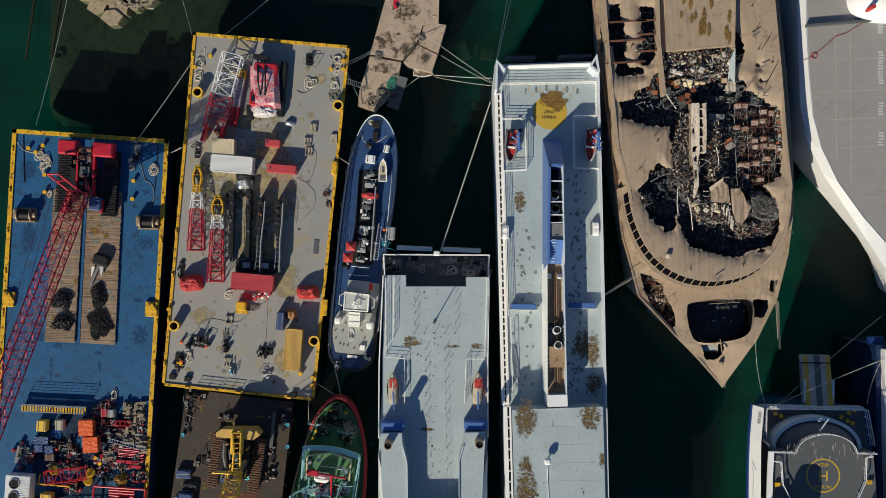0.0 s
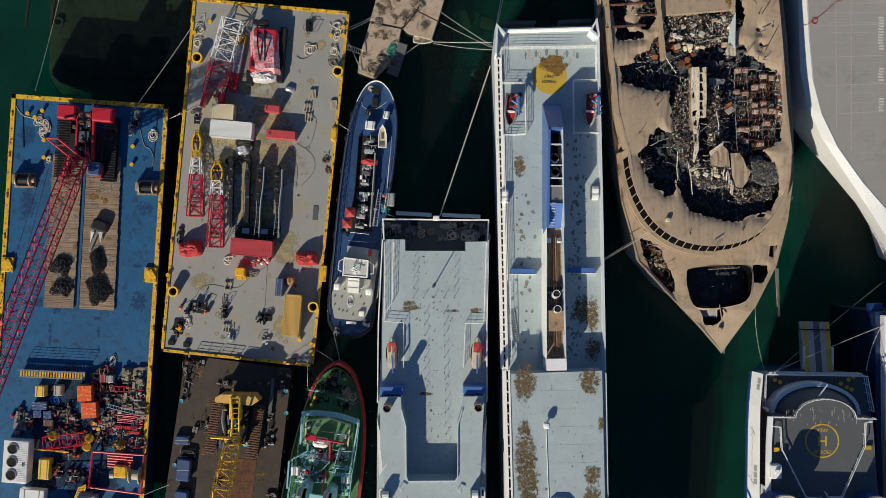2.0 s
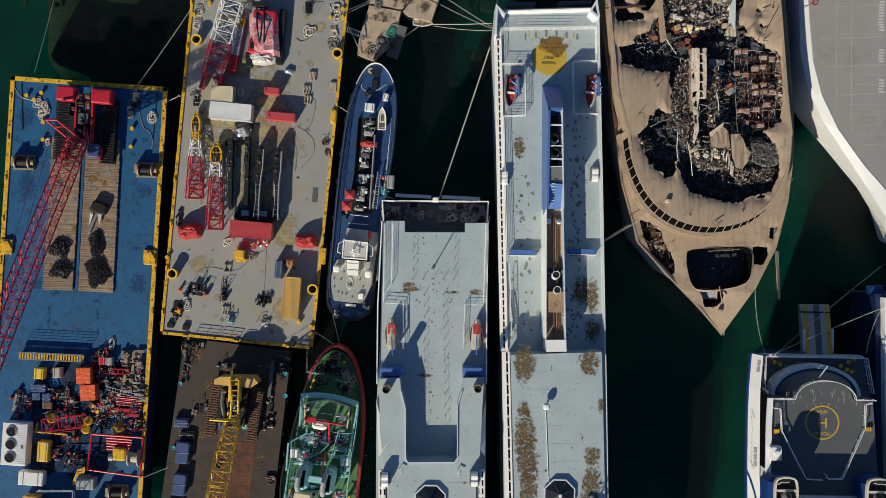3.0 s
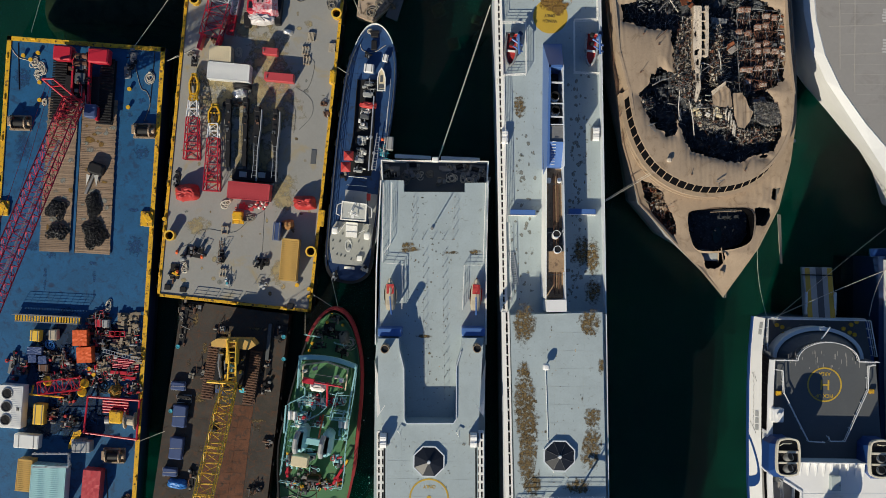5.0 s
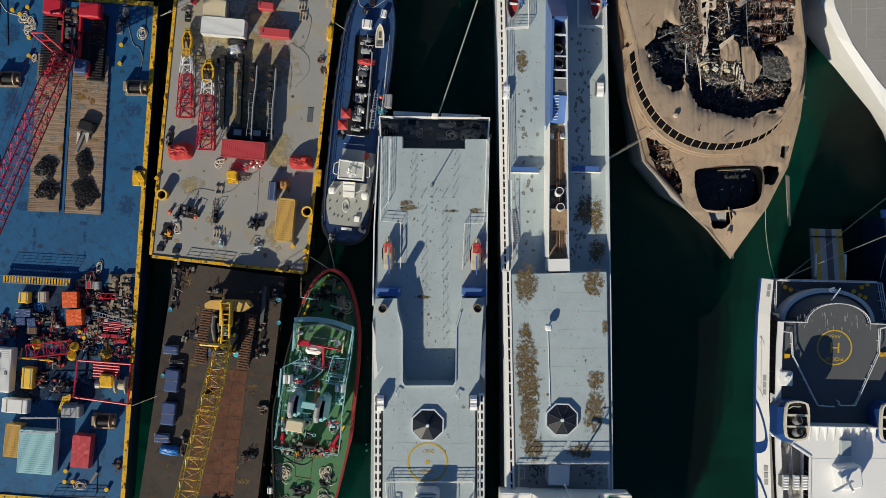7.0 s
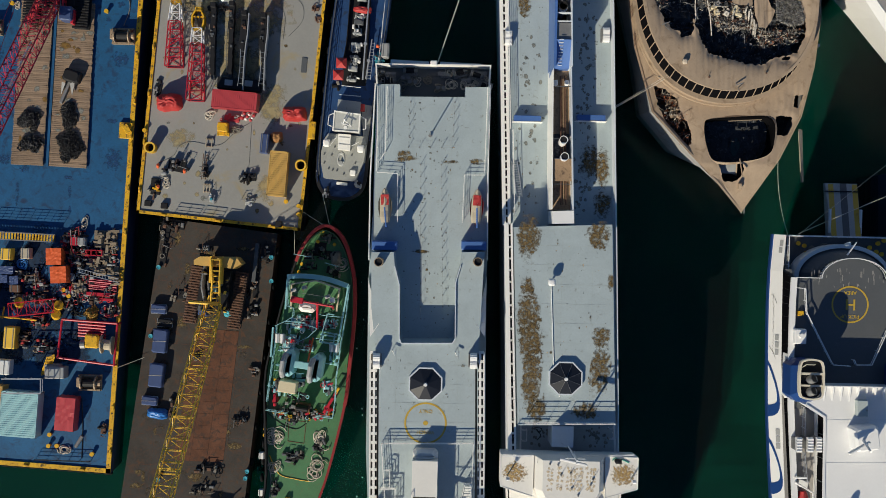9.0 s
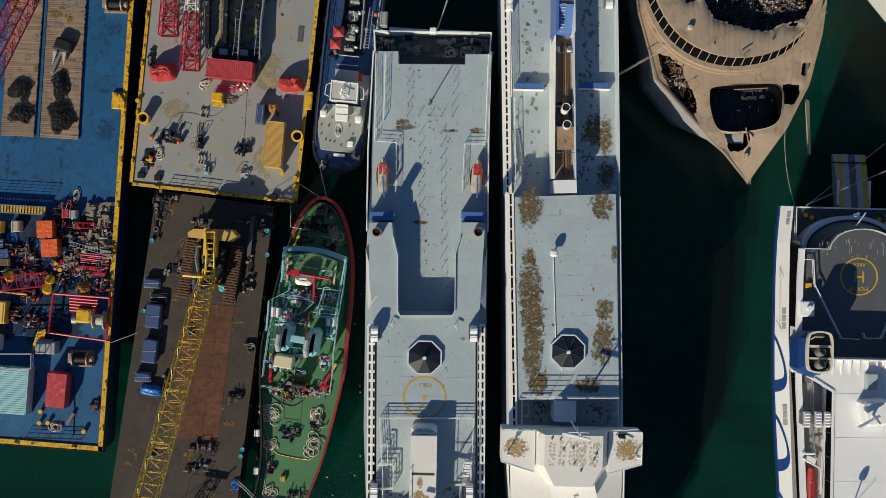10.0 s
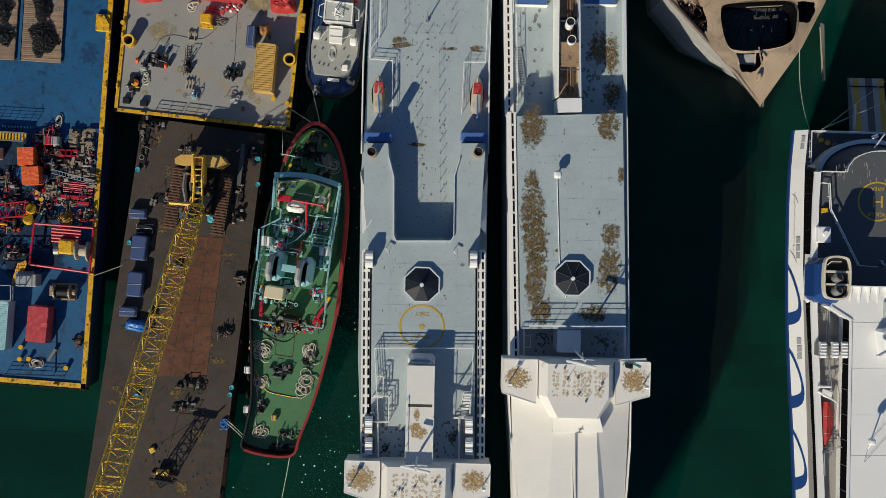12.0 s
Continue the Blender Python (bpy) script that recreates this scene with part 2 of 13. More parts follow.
# dark blue for shade painted on the stores deck
m_shade_blue = stain("grimy_blue_deck", (0.005, 0.018, 0.045), (0.008, 0.032, 0.08), 1.1, 0.20)
m_soot = stain("soot", (0.03, 0.025, 0.02), (0.12, 0.09, 0.06), 0.6, 0.06)


def water_material(name, a, b2, see, gloss):
    """Turbid water: part of the light is thrown back, the rest goes on to the layer below."""
    m = bpy.data.materials.new(name)
    m.use_nodes = True
    n, l = m.node_tree.nodes, m.node_tree.links
    b = n["Principled BSDF"]
    co = n.new("ShaderNodeTexCoord")
    t = n.new("ShaderNodeTexNoise")
    t.inputs["Scale"].default_value = 0.035
    t.inputs["Detail"].default_value = 5
    l.new(co.outputs["Object"], t.inputs["Vector"])
    mx = n.new("ShaderNodeMix")
    mx.data_type = "RGBA"
    mx.inputs["A"].default_value = (*a, 1)
    mx.inputs["B"].default_value = (*b2, 1)
    l.new(t.outputs["Fac"], mx.inputs["Factor"])
    l.new(mx.outputs["Result"], b.inputs["Base Color"])
    b.inputs["Roughness"].default_value = 0.08 if gloss else 1.0
    b.inputs["IOR"].default_value = 1.33
    b.inputs["Specular IOR Level"].default_value = 0.5 if gloss else 0.0
    if gloss:
        w1 = n.new("ShaderNodeTexNoise")
        w1.inputs["Scale"].default_value = 1.3
        w1.inputs["Detail"].default_value = 4
        l.new(co.outputs["Object"], w1.inputs["Vector"])
        bp = n.new("ShaderNodeBump")
        bp.inputs["Strength"].default_value = 0.35
        bp.inputs["Distance"].default_value = 0.12
        l.new(w1.outputs["Fac"], bp.inputs["Height"])
        l.new(bp.outputs[0], b.inputs["Normal"])
    tr = n.new("ShaderNodeBsdfTransparent")
    tr.inputs[0].default_value = (0.80, 0.94, 0.90, 1)
    ms = n.new("ShaderNodeMixShader")
    ms.inputs[0].default_value = see
    l.new(b.outputs[0], ms.inputs[1])
    l.new(tr.outputs[0], ms.inputs[2])
    l.new(ms.outputs[0], n["Material Output"].inputs["Surface"])
    return m


m_water = water_material("harbour_water", (0.013, 0.014, 0.013), (0.014, 0.016, 0.015), 0.72, True)
SILT = [(depth, water_material("suspended_silt", (0.001 * k, 0.046 * k, 0.041 * k), (0.0015 * k, 0.066 * k, 0.059 * k), 0.85, False)) for depth, k in ((3.0, 0.25), (5.4, 3.2), (8.0, 5.6), (11.0, 8.6), (14.5, 11.6), (19.0, 14.0))]


# ---- mesh helpers
class Shape:
    """Vertices and faces gathered for one mesh."""

    def __init__(self):
        self.v, self.f = [], []

    def add(self, verts, faces):
        k = len(self.v)
        self.v.extend(tuple(p) for p in verts)
        self.f.extend(tuple(k + i for i in q) for q in faces)
        return self

    def box(self, c, s, rz=0.0, bevel=0.0, tilt=0.0):
        hx, hy, hz = s[0] / 2, s[1] / 2, s[2] / 2
        m = Matrix.Translation(c) @ Matrix.Rotation(radians(rz), 4, "Z") @ Matrix.Rotation(radians(tilt), 4, "X")
        if not bevel:
            p = [m @ Vector((x * hx, y * hy, z * hz)) for x, y, z in
                 ((-1, -1, -1), (1, -1, -1), (1, 1, -1), (-1, 1, -1), (-1, -1, 1), (1, -1, 1), (1, 1, 1), (-1, 1, 1))]
            return self.add(p, [(0, 3, 2, 1), (4, 5, 6, 7), (0, 1, 5, 4), (1, 2, 6, 5), (2, 3, 7, 6), (3, 0, 4, 7)])
        e = min(bevel, hx * 0.9, hy * 0.9, hz * 0.9)
        p = []
        for z, i in ((-hz, 0), (hz - e, 0), (hz, e)):
            x, y = hx - i, hy - i
            for a, b in ((-x + e, -y), (x - e, -y), (x, -y + e), (x, y - e), (x - e, y), (-x + e, y), (-x, y - e), (-x, -y + e)):
                p.append(m @ Vector((a, b, z)))
        q = [tuple(range(7, -1, -1)), tuple(range(16, 24))]
        for r in (0, 8):
            q += [(r + i, r + (i + 1) % 8, r + 8 + (i + 1) % 8, r + 8 + i) for i in range(8)]
        return self.add(p, q)

    def prism(self, pts, z0, z1, shrink=0.0):
        """An upright prism on a plan outline; shrink draws the lower outline in towards its middle."""
        pts = ccw(pts)
        k = len(pts)
        cx, cy = sum(p[0] for p in pts) / k, sum(p[1] for p in pts) / k
        lo = [(x + (cx - x) * shrink, y + (cy - y) * shrink, z0) for x, y in pts]
        hi = [(x, y, z1) for x, y in pts]
        return self.add(lo + hi, [tuple(range(k - 1, -1, -1)), tuple(range(k, 2 * k))] + [(i, (i + 1) % k, k + (i + 1) % k, k + i) for i in range(k)])

    def wall(self, pts, z0, z1, th, closed=False):
        """A wall of a given thickness along a plan line, mitred at the corners."""
        pts = [Vector(p) for i, p in enumerate(pts) if i == 0 or (Vector(p) - Vector(pts[i - 1])).length > 1e-3]
        k = len(pts)
        if k < 2:
            return self
        side = []
        for i in range(k):
            a = pts[i - 1] if (i > 0 or closed) else None
            b = pts[(i + 1) % k] if (i < k - 1 or closed) else None
            d0 = (pts[i] - a).normalized() if a is not None else None
            d1 = (b - pts[i]).normalized() if b is not None else None
            d0, d1 = d0 or d1, d1 or d0
            n0, n1 = Vector((-d0.y, d0.x)), Vector((-d1.y, d1.x))
            m = n0 + n1
            m = m.normalized() if m.length > 1e-3 else n0
            side.append(m * (th / 2 / max(0.45, m.dot(n0))))
        v = []
        for q, o in zip(pts, side):
            v += [(q.x + o.x, q.y + o.y, z0), (q.x - o.x, q.y - o.y, z0), (q.x - o.x, q.y - o.y, z1), (q.x + o.x, q.y + o.y, z1)]
        f = []
        for i in range(k if closed else k - 1):
            j = (i + 1) % k
            f += [(4 * i + c, 4 * i + (c + 1) % 4, 4 * j + (c + 1) % 4, 4 * j + c) for c in range(4)]
        if not closed:
            f += [(0, 3, 2, 1), tuple(4 * (k - 1) + c for c in range(4))]
        return self.add(v, f)

    def tube(self, p, q, r, n=5, r2=None):
        p, q = Vector(p), Vector(q)
        d = q - p
        if d.length < 1e-6:
            return self
        d.normalize()
        a = d.orthogonal().normalized()
        b = d.cross(a)
        r2 = r if r2 is None else r2
        ring = [a * math.cos(2 * math.pi * i / n) + b * math.sin(2 * math.pi * i / n) for i in range(n)]
        return self.add([p + u * r for u in ring] + [q + u * r2 for u in ring],
                        [(i, (i + 1) % n, n + (i + 1) % n, n + i) for i in range(n)] + [tuple(range(n - 1, -1, -1)), tuple(range(n, 2 * n))])

    def pipe(self, pts, r, n=5):
        """One continuous tube through the points."""
        pts = [Vector(p) for p in pts]
        pts = [p for i, p in enumerate(pts) if i == 0 or (p - pts[i - 1]).length > 1e-5]
        k = len(pts)
        if k < 2:
            return self
        v, a = [], None
        for i, p in enumerate(pts):
            d = (pts[min(k - 1, i + 1)] - pts[max(0, i - 1)])
            d = d.normalized() if d.length > 1e-6 else (pts[min(k - 1, i + 1)] - p).normalized()
            a = d.orthogonal().normalized() if a is None else (a - d * a.dot(d))
            a = a.normalized() if a.length > 1e-4 else d.orthogonal().normalized()
            b = d.cross(a)
            v += [p + (a * math.cos(2 * math.pi * q / n) + b * math.sin(2 * math.pi * q / n)) * r for q in range(n)]
        f = [(i * n + q, i * n + (q + 1) % n, (i + 1) * n + (q + 1) % n, (i + 1) * n + q) for i in range(k - 1) for q in range(n)]
        return self.add(v, f + [tuple(range(n - 1, -1, -1)), tuple((k - 1) * n + q for q in range(n))])

    def cyl(self, c, r, h, n=12, r2=None):
        return self.tube(c, (c[0], c[1], c[2] + h), r, n, r2)

    def hollow(self, c, r, h, th, n=16):
        """An open-topped upright ring."""
        v, q = [], []
        for i in range(n):
            a = 2 * math.pi * i / n
            u = (math.cos(a), math.sin(a))
            v += [(c[0] + u[0] * k, c[1] + u[1] * k, c[2] + z) for k, z in ((r, 0), (r, h), (r - th, h), (r - th, 0))]
        for i in range(n):
            j = (i + 1) % n
            q += [(4 * i + s, 4 * j + s, 4 * j + s + 1, 4 * i + s + 1) for s in range(3)]
        return self.add(v, q)

    def torus(self, c, R, r, n=14, k=6, m=None):
        v, q = [], []
        for i in range(n):
            a = 2 * math.pi * i / n
            for j in range(k):
                b = 2 * math.pi * j / k
                p = Vector(((R + r * math.cos(b)) * math.cos(a), (R + r * math.cos(b)) * math.sin(a), r * math.sin(b)))
                v.append((m @ p if m else p) + Vector(c))
        for i in range(n):
            for j in range(k):
                q.append((i * k + j, ((i + 1) % n) * k + j, ((i + 1) % n) * k + (j + 1) % k, i * k + (j + 1) % k))
        return self.add(v, q)

    def blob(self, c, s, seed=0, n=10, rough=0.2, rz=0.0):
        """A lumpy half-round heap, for covered or crumpled things."""
        v, q = [], []
        rings = 5
        m = Matrix.Rotation(radians(rz), 3, "Z")
        for j in range(rings + 1):
            a = math.pi / 2 * j / rings
            for i in range(n):
                t = 2 * math.pi * i / n
                sx = abs(math.cos(t)) ** 0.6 * (1 if math.cos(t) > 0 else -1)
                sy = abs(math.sin(t)) ** 0.6 * (1 if math.sin(t) > 0 else -1)
                k = 1 + rough * noise.noise(Vector((sx * 2 + seed * 7.1, sy * 2, j * 0.9)))
                rr = math.cos(a) ** 0.5
                p = m @ Vector((sx * s[0] / 2 * rr * k, sy * s[1] / 2 * rr * k, 0))
                v.append((c[0] + p.x, c[1] + p.y, c[2] + s[2] * math.sin(a) * (1 + rough * 0.7 * noise.noise(Vector((sx * 3 + seed, sy * 3, j))))))
        for j in range(rings):
            q += [(j * n + i, j * n + (i + 1) % n, (j + 1) * n + (i + 1) % n, (j + 1) * n + i) for i in range(n)]
        q.append(tuple(rings * n + i for i in range(n)))
        return self.add(v, q)

    def rail(self, pts, z, h=1.05, gap=1.5, r=0.028, bars=3, posts=True):
        """A guard rail of bars on posts along a plan line."""
        for (ax, ay), (bx, by) in zip(pts, pts[1:]):
            for i in range(bars):
                zz = z + h * (i + 1) / bars
                self.tube((ax, ay, zz), (bx, by, zz), r * (1.25 if i == bars - 1 else 0.8), 4)
            d = math.hypot(bx - ax, by - ay)
            k = max(1, round(d / gap))
            if posts:
                for i in range(k + 1):
                    x, y = ax + (bx - ax) * i / k, ay + (by - ay) * i / k
                    self.tube((x, y, z), (x, y, z + h), r * 1.15, 4)
        return self

    def lattice(self, p, q, w, h, bays, r=0.07, taper=1.0, rd=None):
        """A four-chord lattice girder with zigzag bracing."""
        p, q = Vector(p), Vector(q)
        d = (q - p).normalized()
        a = d.cross(Vector((0, 0, 1))).normalized()
        b = a.cross(d).normalized()
        rd = rd or r * 0.6
        rings = []
        for i in range(bays + 1):
            t = i / bays
            k = 1 + (taper - 1) * t
            o = p.lerp(q, t)
            rings.append([o + a * (w / 2 * k * sx) + b * (h / 2 * k * sy) for sx, sy in ((-1, -1), (1, -1), (1, 1), (-1, 1))])
        for s, e in zip(rings, rings[1:]):
            for j in range(4):
                self.tube(s[j], e[j], r, 5)
        for i, (s, e) in enumerate(zip(rings, rings[1:])):
            for j in range(4):
                g = (j + 1) % 4
                self.tube(s[j], e[g], rd, 4) if i % 2 else self.tube(s[g], e[j], rd, 4)
            for j in range(4):
                self.tube(s[j], s[(j + 1) % 4], rd, 4)
        for j in range(4):
            self.tube(rings[-1][j], rings[-1][(j + 1) % 4], rd, 4)
        return self


def ccw(pts):
    area = sum(a[0] * b[1] - b[0] * a[1] for a, b in zip(pts, pts[1:] + pts[:1]))
    return list(pts) if area > 0 else list(pts)[::-1]


BASE = {}
LEVEL = {}                      # how a vessel's drawing levels stand over the water
EYE_LINE = 172.0


def steps(table):
    """A height that runs straight between the given pairs (drawing level, true level)."""
    def at(z):
        for (a, p), (b, q) in zip(table, table[1:]):
            if z <= b or (b, q) == table[-1]:
                return p + (q - p) * (z - a) / (b - a)
    return at


def freeboard(heights, cx=0.4, cy=-15.9, far=False):
    """Sets a tall vessel's decks at their true levels; a level that moves down widens by the same share."""
    def lift(x, y, z):
        zz = heights(z)
        k = (EYE_LINE - zz) / (EYE_LINE - (2 * z - 2.4)) if z > 4 else 1.0
        w = max(0.0, min(1.0, (-40 - y) / 15)) if far else 0.0
        ox, oy = cx + 0.7 * w, cy - 16.1 * w
        return (ox + (x - ox) * k, oy + (y - oy) * k, zz)
    return lift


def tall(x, y, z):
    return (x, y, 2 * z - 2.4)


F1_LIFT = freeboard(steps([(-7, -7), (5.0, 9.0), (7.7, 13.3), (10.7, 16.1), (11.9, 18.5), (13.4, 20.5)]), far=True)
F2_LIFT = freeboard(steps([(-7, -7), (5.0, 9.5), (7.5, 13.4), (10.4, 16.8), (11.9, 19.3), (13.3, 21.5)]), far=True)
BURNT_FLAT = freeboard(steps([(-3, -5), (4.0, 7.6), (6.3, 12.0), (8.9, 16.4), (9.9, 18.0)]), cy=-8.0)


WHITE_LIFT = freeboard(steps([(-7, -7), (4.0, 5.0), (8.6, 11.5), (9.25, 12.4), (12.0, 16.5)]), cy=-8.0)


def BURNT_LIFT(x, y, z):
    """The burnt ship's foredeck drops towards the stem."""
    q = BURNT_FLAT(x, y, z)
    return (q[0], q[1], q[2] - 1.7 * max(0.0, min(1.0, (-13.4 - y) / 6.4)) * min(1.0, max(0.0, z / 6)))


def TUG_LIFT(x, y, z):
    """The tug's bulwark sweeps up to the bow."""
    return (x, y, max(z, 2 * z - 2.4) + (1.6 * max(0.0, (y + 28) / 5.5) ** 1.5 if z > 2.4 and y > -28 else 0.0))


def ashore(x, y, z):
    """Which vessel's levels hold at a place on the plan, for what stands on its decks."""
    if z < 4.0:
        return None
    if x < -10.5:
        return TUG_LIFT if x > -24 else None
    if x < 7.15:
        return F1_LIFT
    if x < 24.7:
        return F2_LIFT
    if x < 43.5 and y > -20:
        return BURNT_LIFT
    return WHITE_LIFT if y > -9 else tall


def thing(name, at=(0, 0, 0), label="", category="", group="", kind="", levels=None):
    ob = new(name)
    ob.empty_display_size = 0.3
    lift = ashore(*at)
    if levels:
        LEVEL[ob.name] = levels
    elif lift:
        up = Vector(lift(*at)) - Vector(at)
        LEVEL[ob.name] = lambda x, y, z: (x + up.x, y + up.y, z + up.z)
    ob.location = LEVEL[ob.name](*at) if ob.name in LEVEL else at
    BASE[ob.name] = Vector(ob.location)
    return tagged(ob, label, category, group, kind)


def part(name, shape, material, parent=None, label="", smooth=False):
    """Links a shape, given in world coordinates, as one mesh under its thing or part."""
    o = BASE[parent.name] if parent else Vector((0, 0, 0))
    lift = LEVEL.get(parent.name) if parent else None
    me = bpy.data.meshes.new(name)
    me.from_pydata([(x - o.x, y - o.y, z - o.z) for x, y, z in (shape.v if not lift else [lift(*v) for v in shape.v])], [], shape.f)
    me.materials.append(material)
    if smooth:
        me.polygons.foreach_set("use_smooth", [True] * len(me.polygons))
    me.update()
    ob = new(name, me)
    if parent:
        ob.parent = parent
        BASE[ob.name] = o
        LEVEL[ob.name] = lift
    else:
        BASE[ob.name] = Vector((0, 0, 0))
    return tagged(ob, label) if label else ob


def solo(name, shape, material, at, label, category, group="", kind="", smooth=False):
    """A thing that is one mesh, with its origin at its base."""
    lift = ashore(*at)
    up = Vector(lift(*at)) - Vector(at) if lift else Vector((0, 0, 0))
    me = bpy.data.meshes.new(name)
    me.from_pydata([(x - at[0], y - at[1], z - at[2]) for x, y, z in shape.v], [], shape.f)
    me.materials.append(material)
    if smooth:
        me.polygons.foreach_set("use_smooth", [True] * len(me.polygons))
    me.update()
    ob = new(name, me)
    ob.location = Vector(at) + up
    BASE[ob.name] = Vector(at) + up
    return tagged(ob, label, category, group, kind)


def lettering(text, at, size, rz, material, parent, name="lettering"):
    """Flat raised letters as a mesh."""
    cu = bpy.data.curves.new(name, "FONT")
    cu.body, cu.size, cu.extrude, cu.offset = text, size, 0.004, size * 0.008
    cu.align_x, cu.align_y = "CENTER", "CENTER"
    tmp = bpy.data.objects.new(name, cu)
    scene.collection.objects.link(tmp)
    me = bpy.data.meshes.new_from_object(tmp.evaluated_get(bpy.context.evaluated_depsgraph_get()))
    bpy.data.objects.remove(tmp)
    m = Matrix.Translation(at) @ Matrix.Rotation(radians(rz), 4, "Z")
    s = Shape().add([m @ v.co for v in me.vertices], [tuple(p.vertices) for p in me.polygons])
    bpy.data.meshes.remove(me)
    return part(name, s, material, parent)


def circle(c, r, n=24, a0=0.0):
    return [(c[0] + r * math.cos(a0 + 2 * math.pi * i / n), c[1] + r * math.sin(a0 + 2 * math.pi * i / n)) for i in range(n)]


def smooth_line(pts, closed=True, k=5):
    """A fair curve through plan points."""
    n = len(pts)
    out = []
    for i in range(n if closed else n - 1):
        if closed:
            p0, p1, p2, p3 = pts[i - 1], pts[i], pts[(i + 1) % n], pts[(i + 2) % n]
        else:
            p0, p1, p2, p3 = pts[max(0, i - 1)], pts[i], pts[i + 1], pts[min(n - 1, i + 2)]
        for j in range(k):
            t = j / k
            out.append(tuple(0.5 * (2 * b + (c - a) * t + (2 * a - 5 * b + 4 * c - d) * t * t + (3 * b - a - 3 * c + d) * t ** 3) for a, b, c, d in zip(p0, p1, p2, p3)))
    return out if closed else out + [tuple(pts[-1])]


def between(a, b, t):
    return (a[0] + (b[0] - a[0]) * t, a[1] + (b[1] - a[1]) * t)


PATCHES = [0]


def patch(c, sx, sy, z, seed, n=22, rough=0.5, h=0.012):
    """A thin sheet for a stain; its ragged edge comes from the stain's own material."""
    PATCHES[0] += 1
    zz = z + 0.005 + (PATCHES[0] % 12) * 0.0025
    x, y = sx * 0.62, sy * 0.62
    a = 0.4 * noise.noise(Vector((seed * 1.7, 0.3, 0.1)))
    ca, sa = math.cos(a), math.sin(a)
    pts = [(c[0] + u * x * ca - v * y * sa, c[1] + u * x * sa + v * y * ca) for u, v in ((-1, -1), (1, -1), (1, 1), (-1, 1))]
    return Shape().add([(*p, zz) for p in pts], [(0, 1, 2, 3)])


def rope(name, a, b, sag, r, material, label, n=14):
    a, b = Vector(tall(*a) if a[2] > 4 else a), Vector(tall(*b) if b[2] > 4 else b)
    pts = [a.lerp(b, i / n) - Vector((0, 0, 4 * sag * (i / n) * (1 - i / n))) for i in range(n + 1)]
    foot = (b.x, b.y, min(3.9, b.z)) if a.z > 3.9 else tuple(a)
    return solo(name, Shape().pipe(pts, r, 5), material, foot, label, "rope", "mooring lines")


def hose(pts, z, r, material, label, name="hose"):
    """A smooth line laid over the deck through the given plan points."""
    out = []
    k = len(pts)
    for i in range(k - 1):
        p0, p1, p2, p3 = pts[max(0, i - 1)], pts[i], pts[i + 1], pts[min(k - 1, i + 2)]
        for j in range(8):
            t = j / 8
            out.append(tuple(0.5 * (2 * b + (c - a) * t + (2 * a - 5 * b + 4 * c - d) * t * t + (3 * b - a - 3 * c + d) * t ** 3) for a, b, c, d in zip(p0, p1, p2, p3)))
    out.append(pts[-1])
    return solo(name, Shape().pipe([(x, y, z + r) for x, y in out], r, 5), material, (*pts[0], z), label, "hose")


# ---- water and seabed
WATER = -1.6
s = Shape().add([(-2500, -2500, WATER), (2500, -2500, WATER), (2500, 2500, WATER), (-2500, 2500, WATER)], [(0, 1, 2, 3)])
tagged(part("water", s, m_water), "dark green harbour water, nearly calm", "water", kind="structure")
# turbid depth: veils of suspended silt that catch the light below the surface
for depth, m_silt in SILT:
    s = Shape()
    for j in range(81):
        for i in range(107):
            x, y = -160 + 3.0 * i, -140 + 3.0 * j
            s.v.append((x, y, WATER - depth + 1.5 * noise.noise(Vector((x * 0.13, y * 0.13, depth))) * min(1.0, depth / 6)))
    s.f = [(j * 107 + i, j * 107 + i + 1, (j + 1) * 107 + i + 1, (j + 1) * 107 + i) for j in range(80) for i in range(106)]
    tagged(part("water_silt", s, m_silt), "green suspended silt in the harbour water", "water", kind="structure")
s = Shape()
n = 110
for j in range(n + 1):
    for i in range(n + 1):
        x, y = -130 + 260 * i / n, -110 + 190 * j / n
        # shelf ends near x = -65: shade beyond is put into its shape
        shallow = max(0.0, min(1.0, (y - 10) / 10)) * max(0.0, min(1.0, (-18 - x) / 14)) * max(0.0, min(1.0, (x + 65.0) / 2.4))
        s.v.append((x, y, -45 + 39.0 * shallow + 0.25 * noise.noise(Vector((x * 0.3, y * 0.3, 0)))))
s.f = [(j * (n + 1) + i, j * (n + 1) + i + 1, (j + 1) * (n + 1) + i + 1, (j + 1) * (n + 1) + i) for j in range(n) for i in range(n)]
tagged(part("seabed", s, m_seabed, smooth=True), "murky green seabed under shallow water", "seabed", kind="structure")


# ---- hulls and decks
def deck_ring(outline, z0, z1, th):
    return Shape().wall(ccw(outline), z0, z1, th, True)


def parallelogram(a, b, c):
    return [a, b, c, (a[0] + c[0] - b[0], a[1] + c[1] - b[1])]


BLUE = parallelogram((-63.93, 16.26), (-40.81, 15.01), (-44.11, -57.14))
blue_barge = thing("blue_barge", (*BLUE[0], 0), "blue steel work barge with a yellow edge strip", "barge")
part("hull", Shape().prism(BLUE, -3.5, 2.46, 0.01), m_navy, blue_barge)
part("deck", Shape().prism(BLUE, 2.46, 2.5), m_barge_blue, blue_barge, "scuffed blue steel deck")

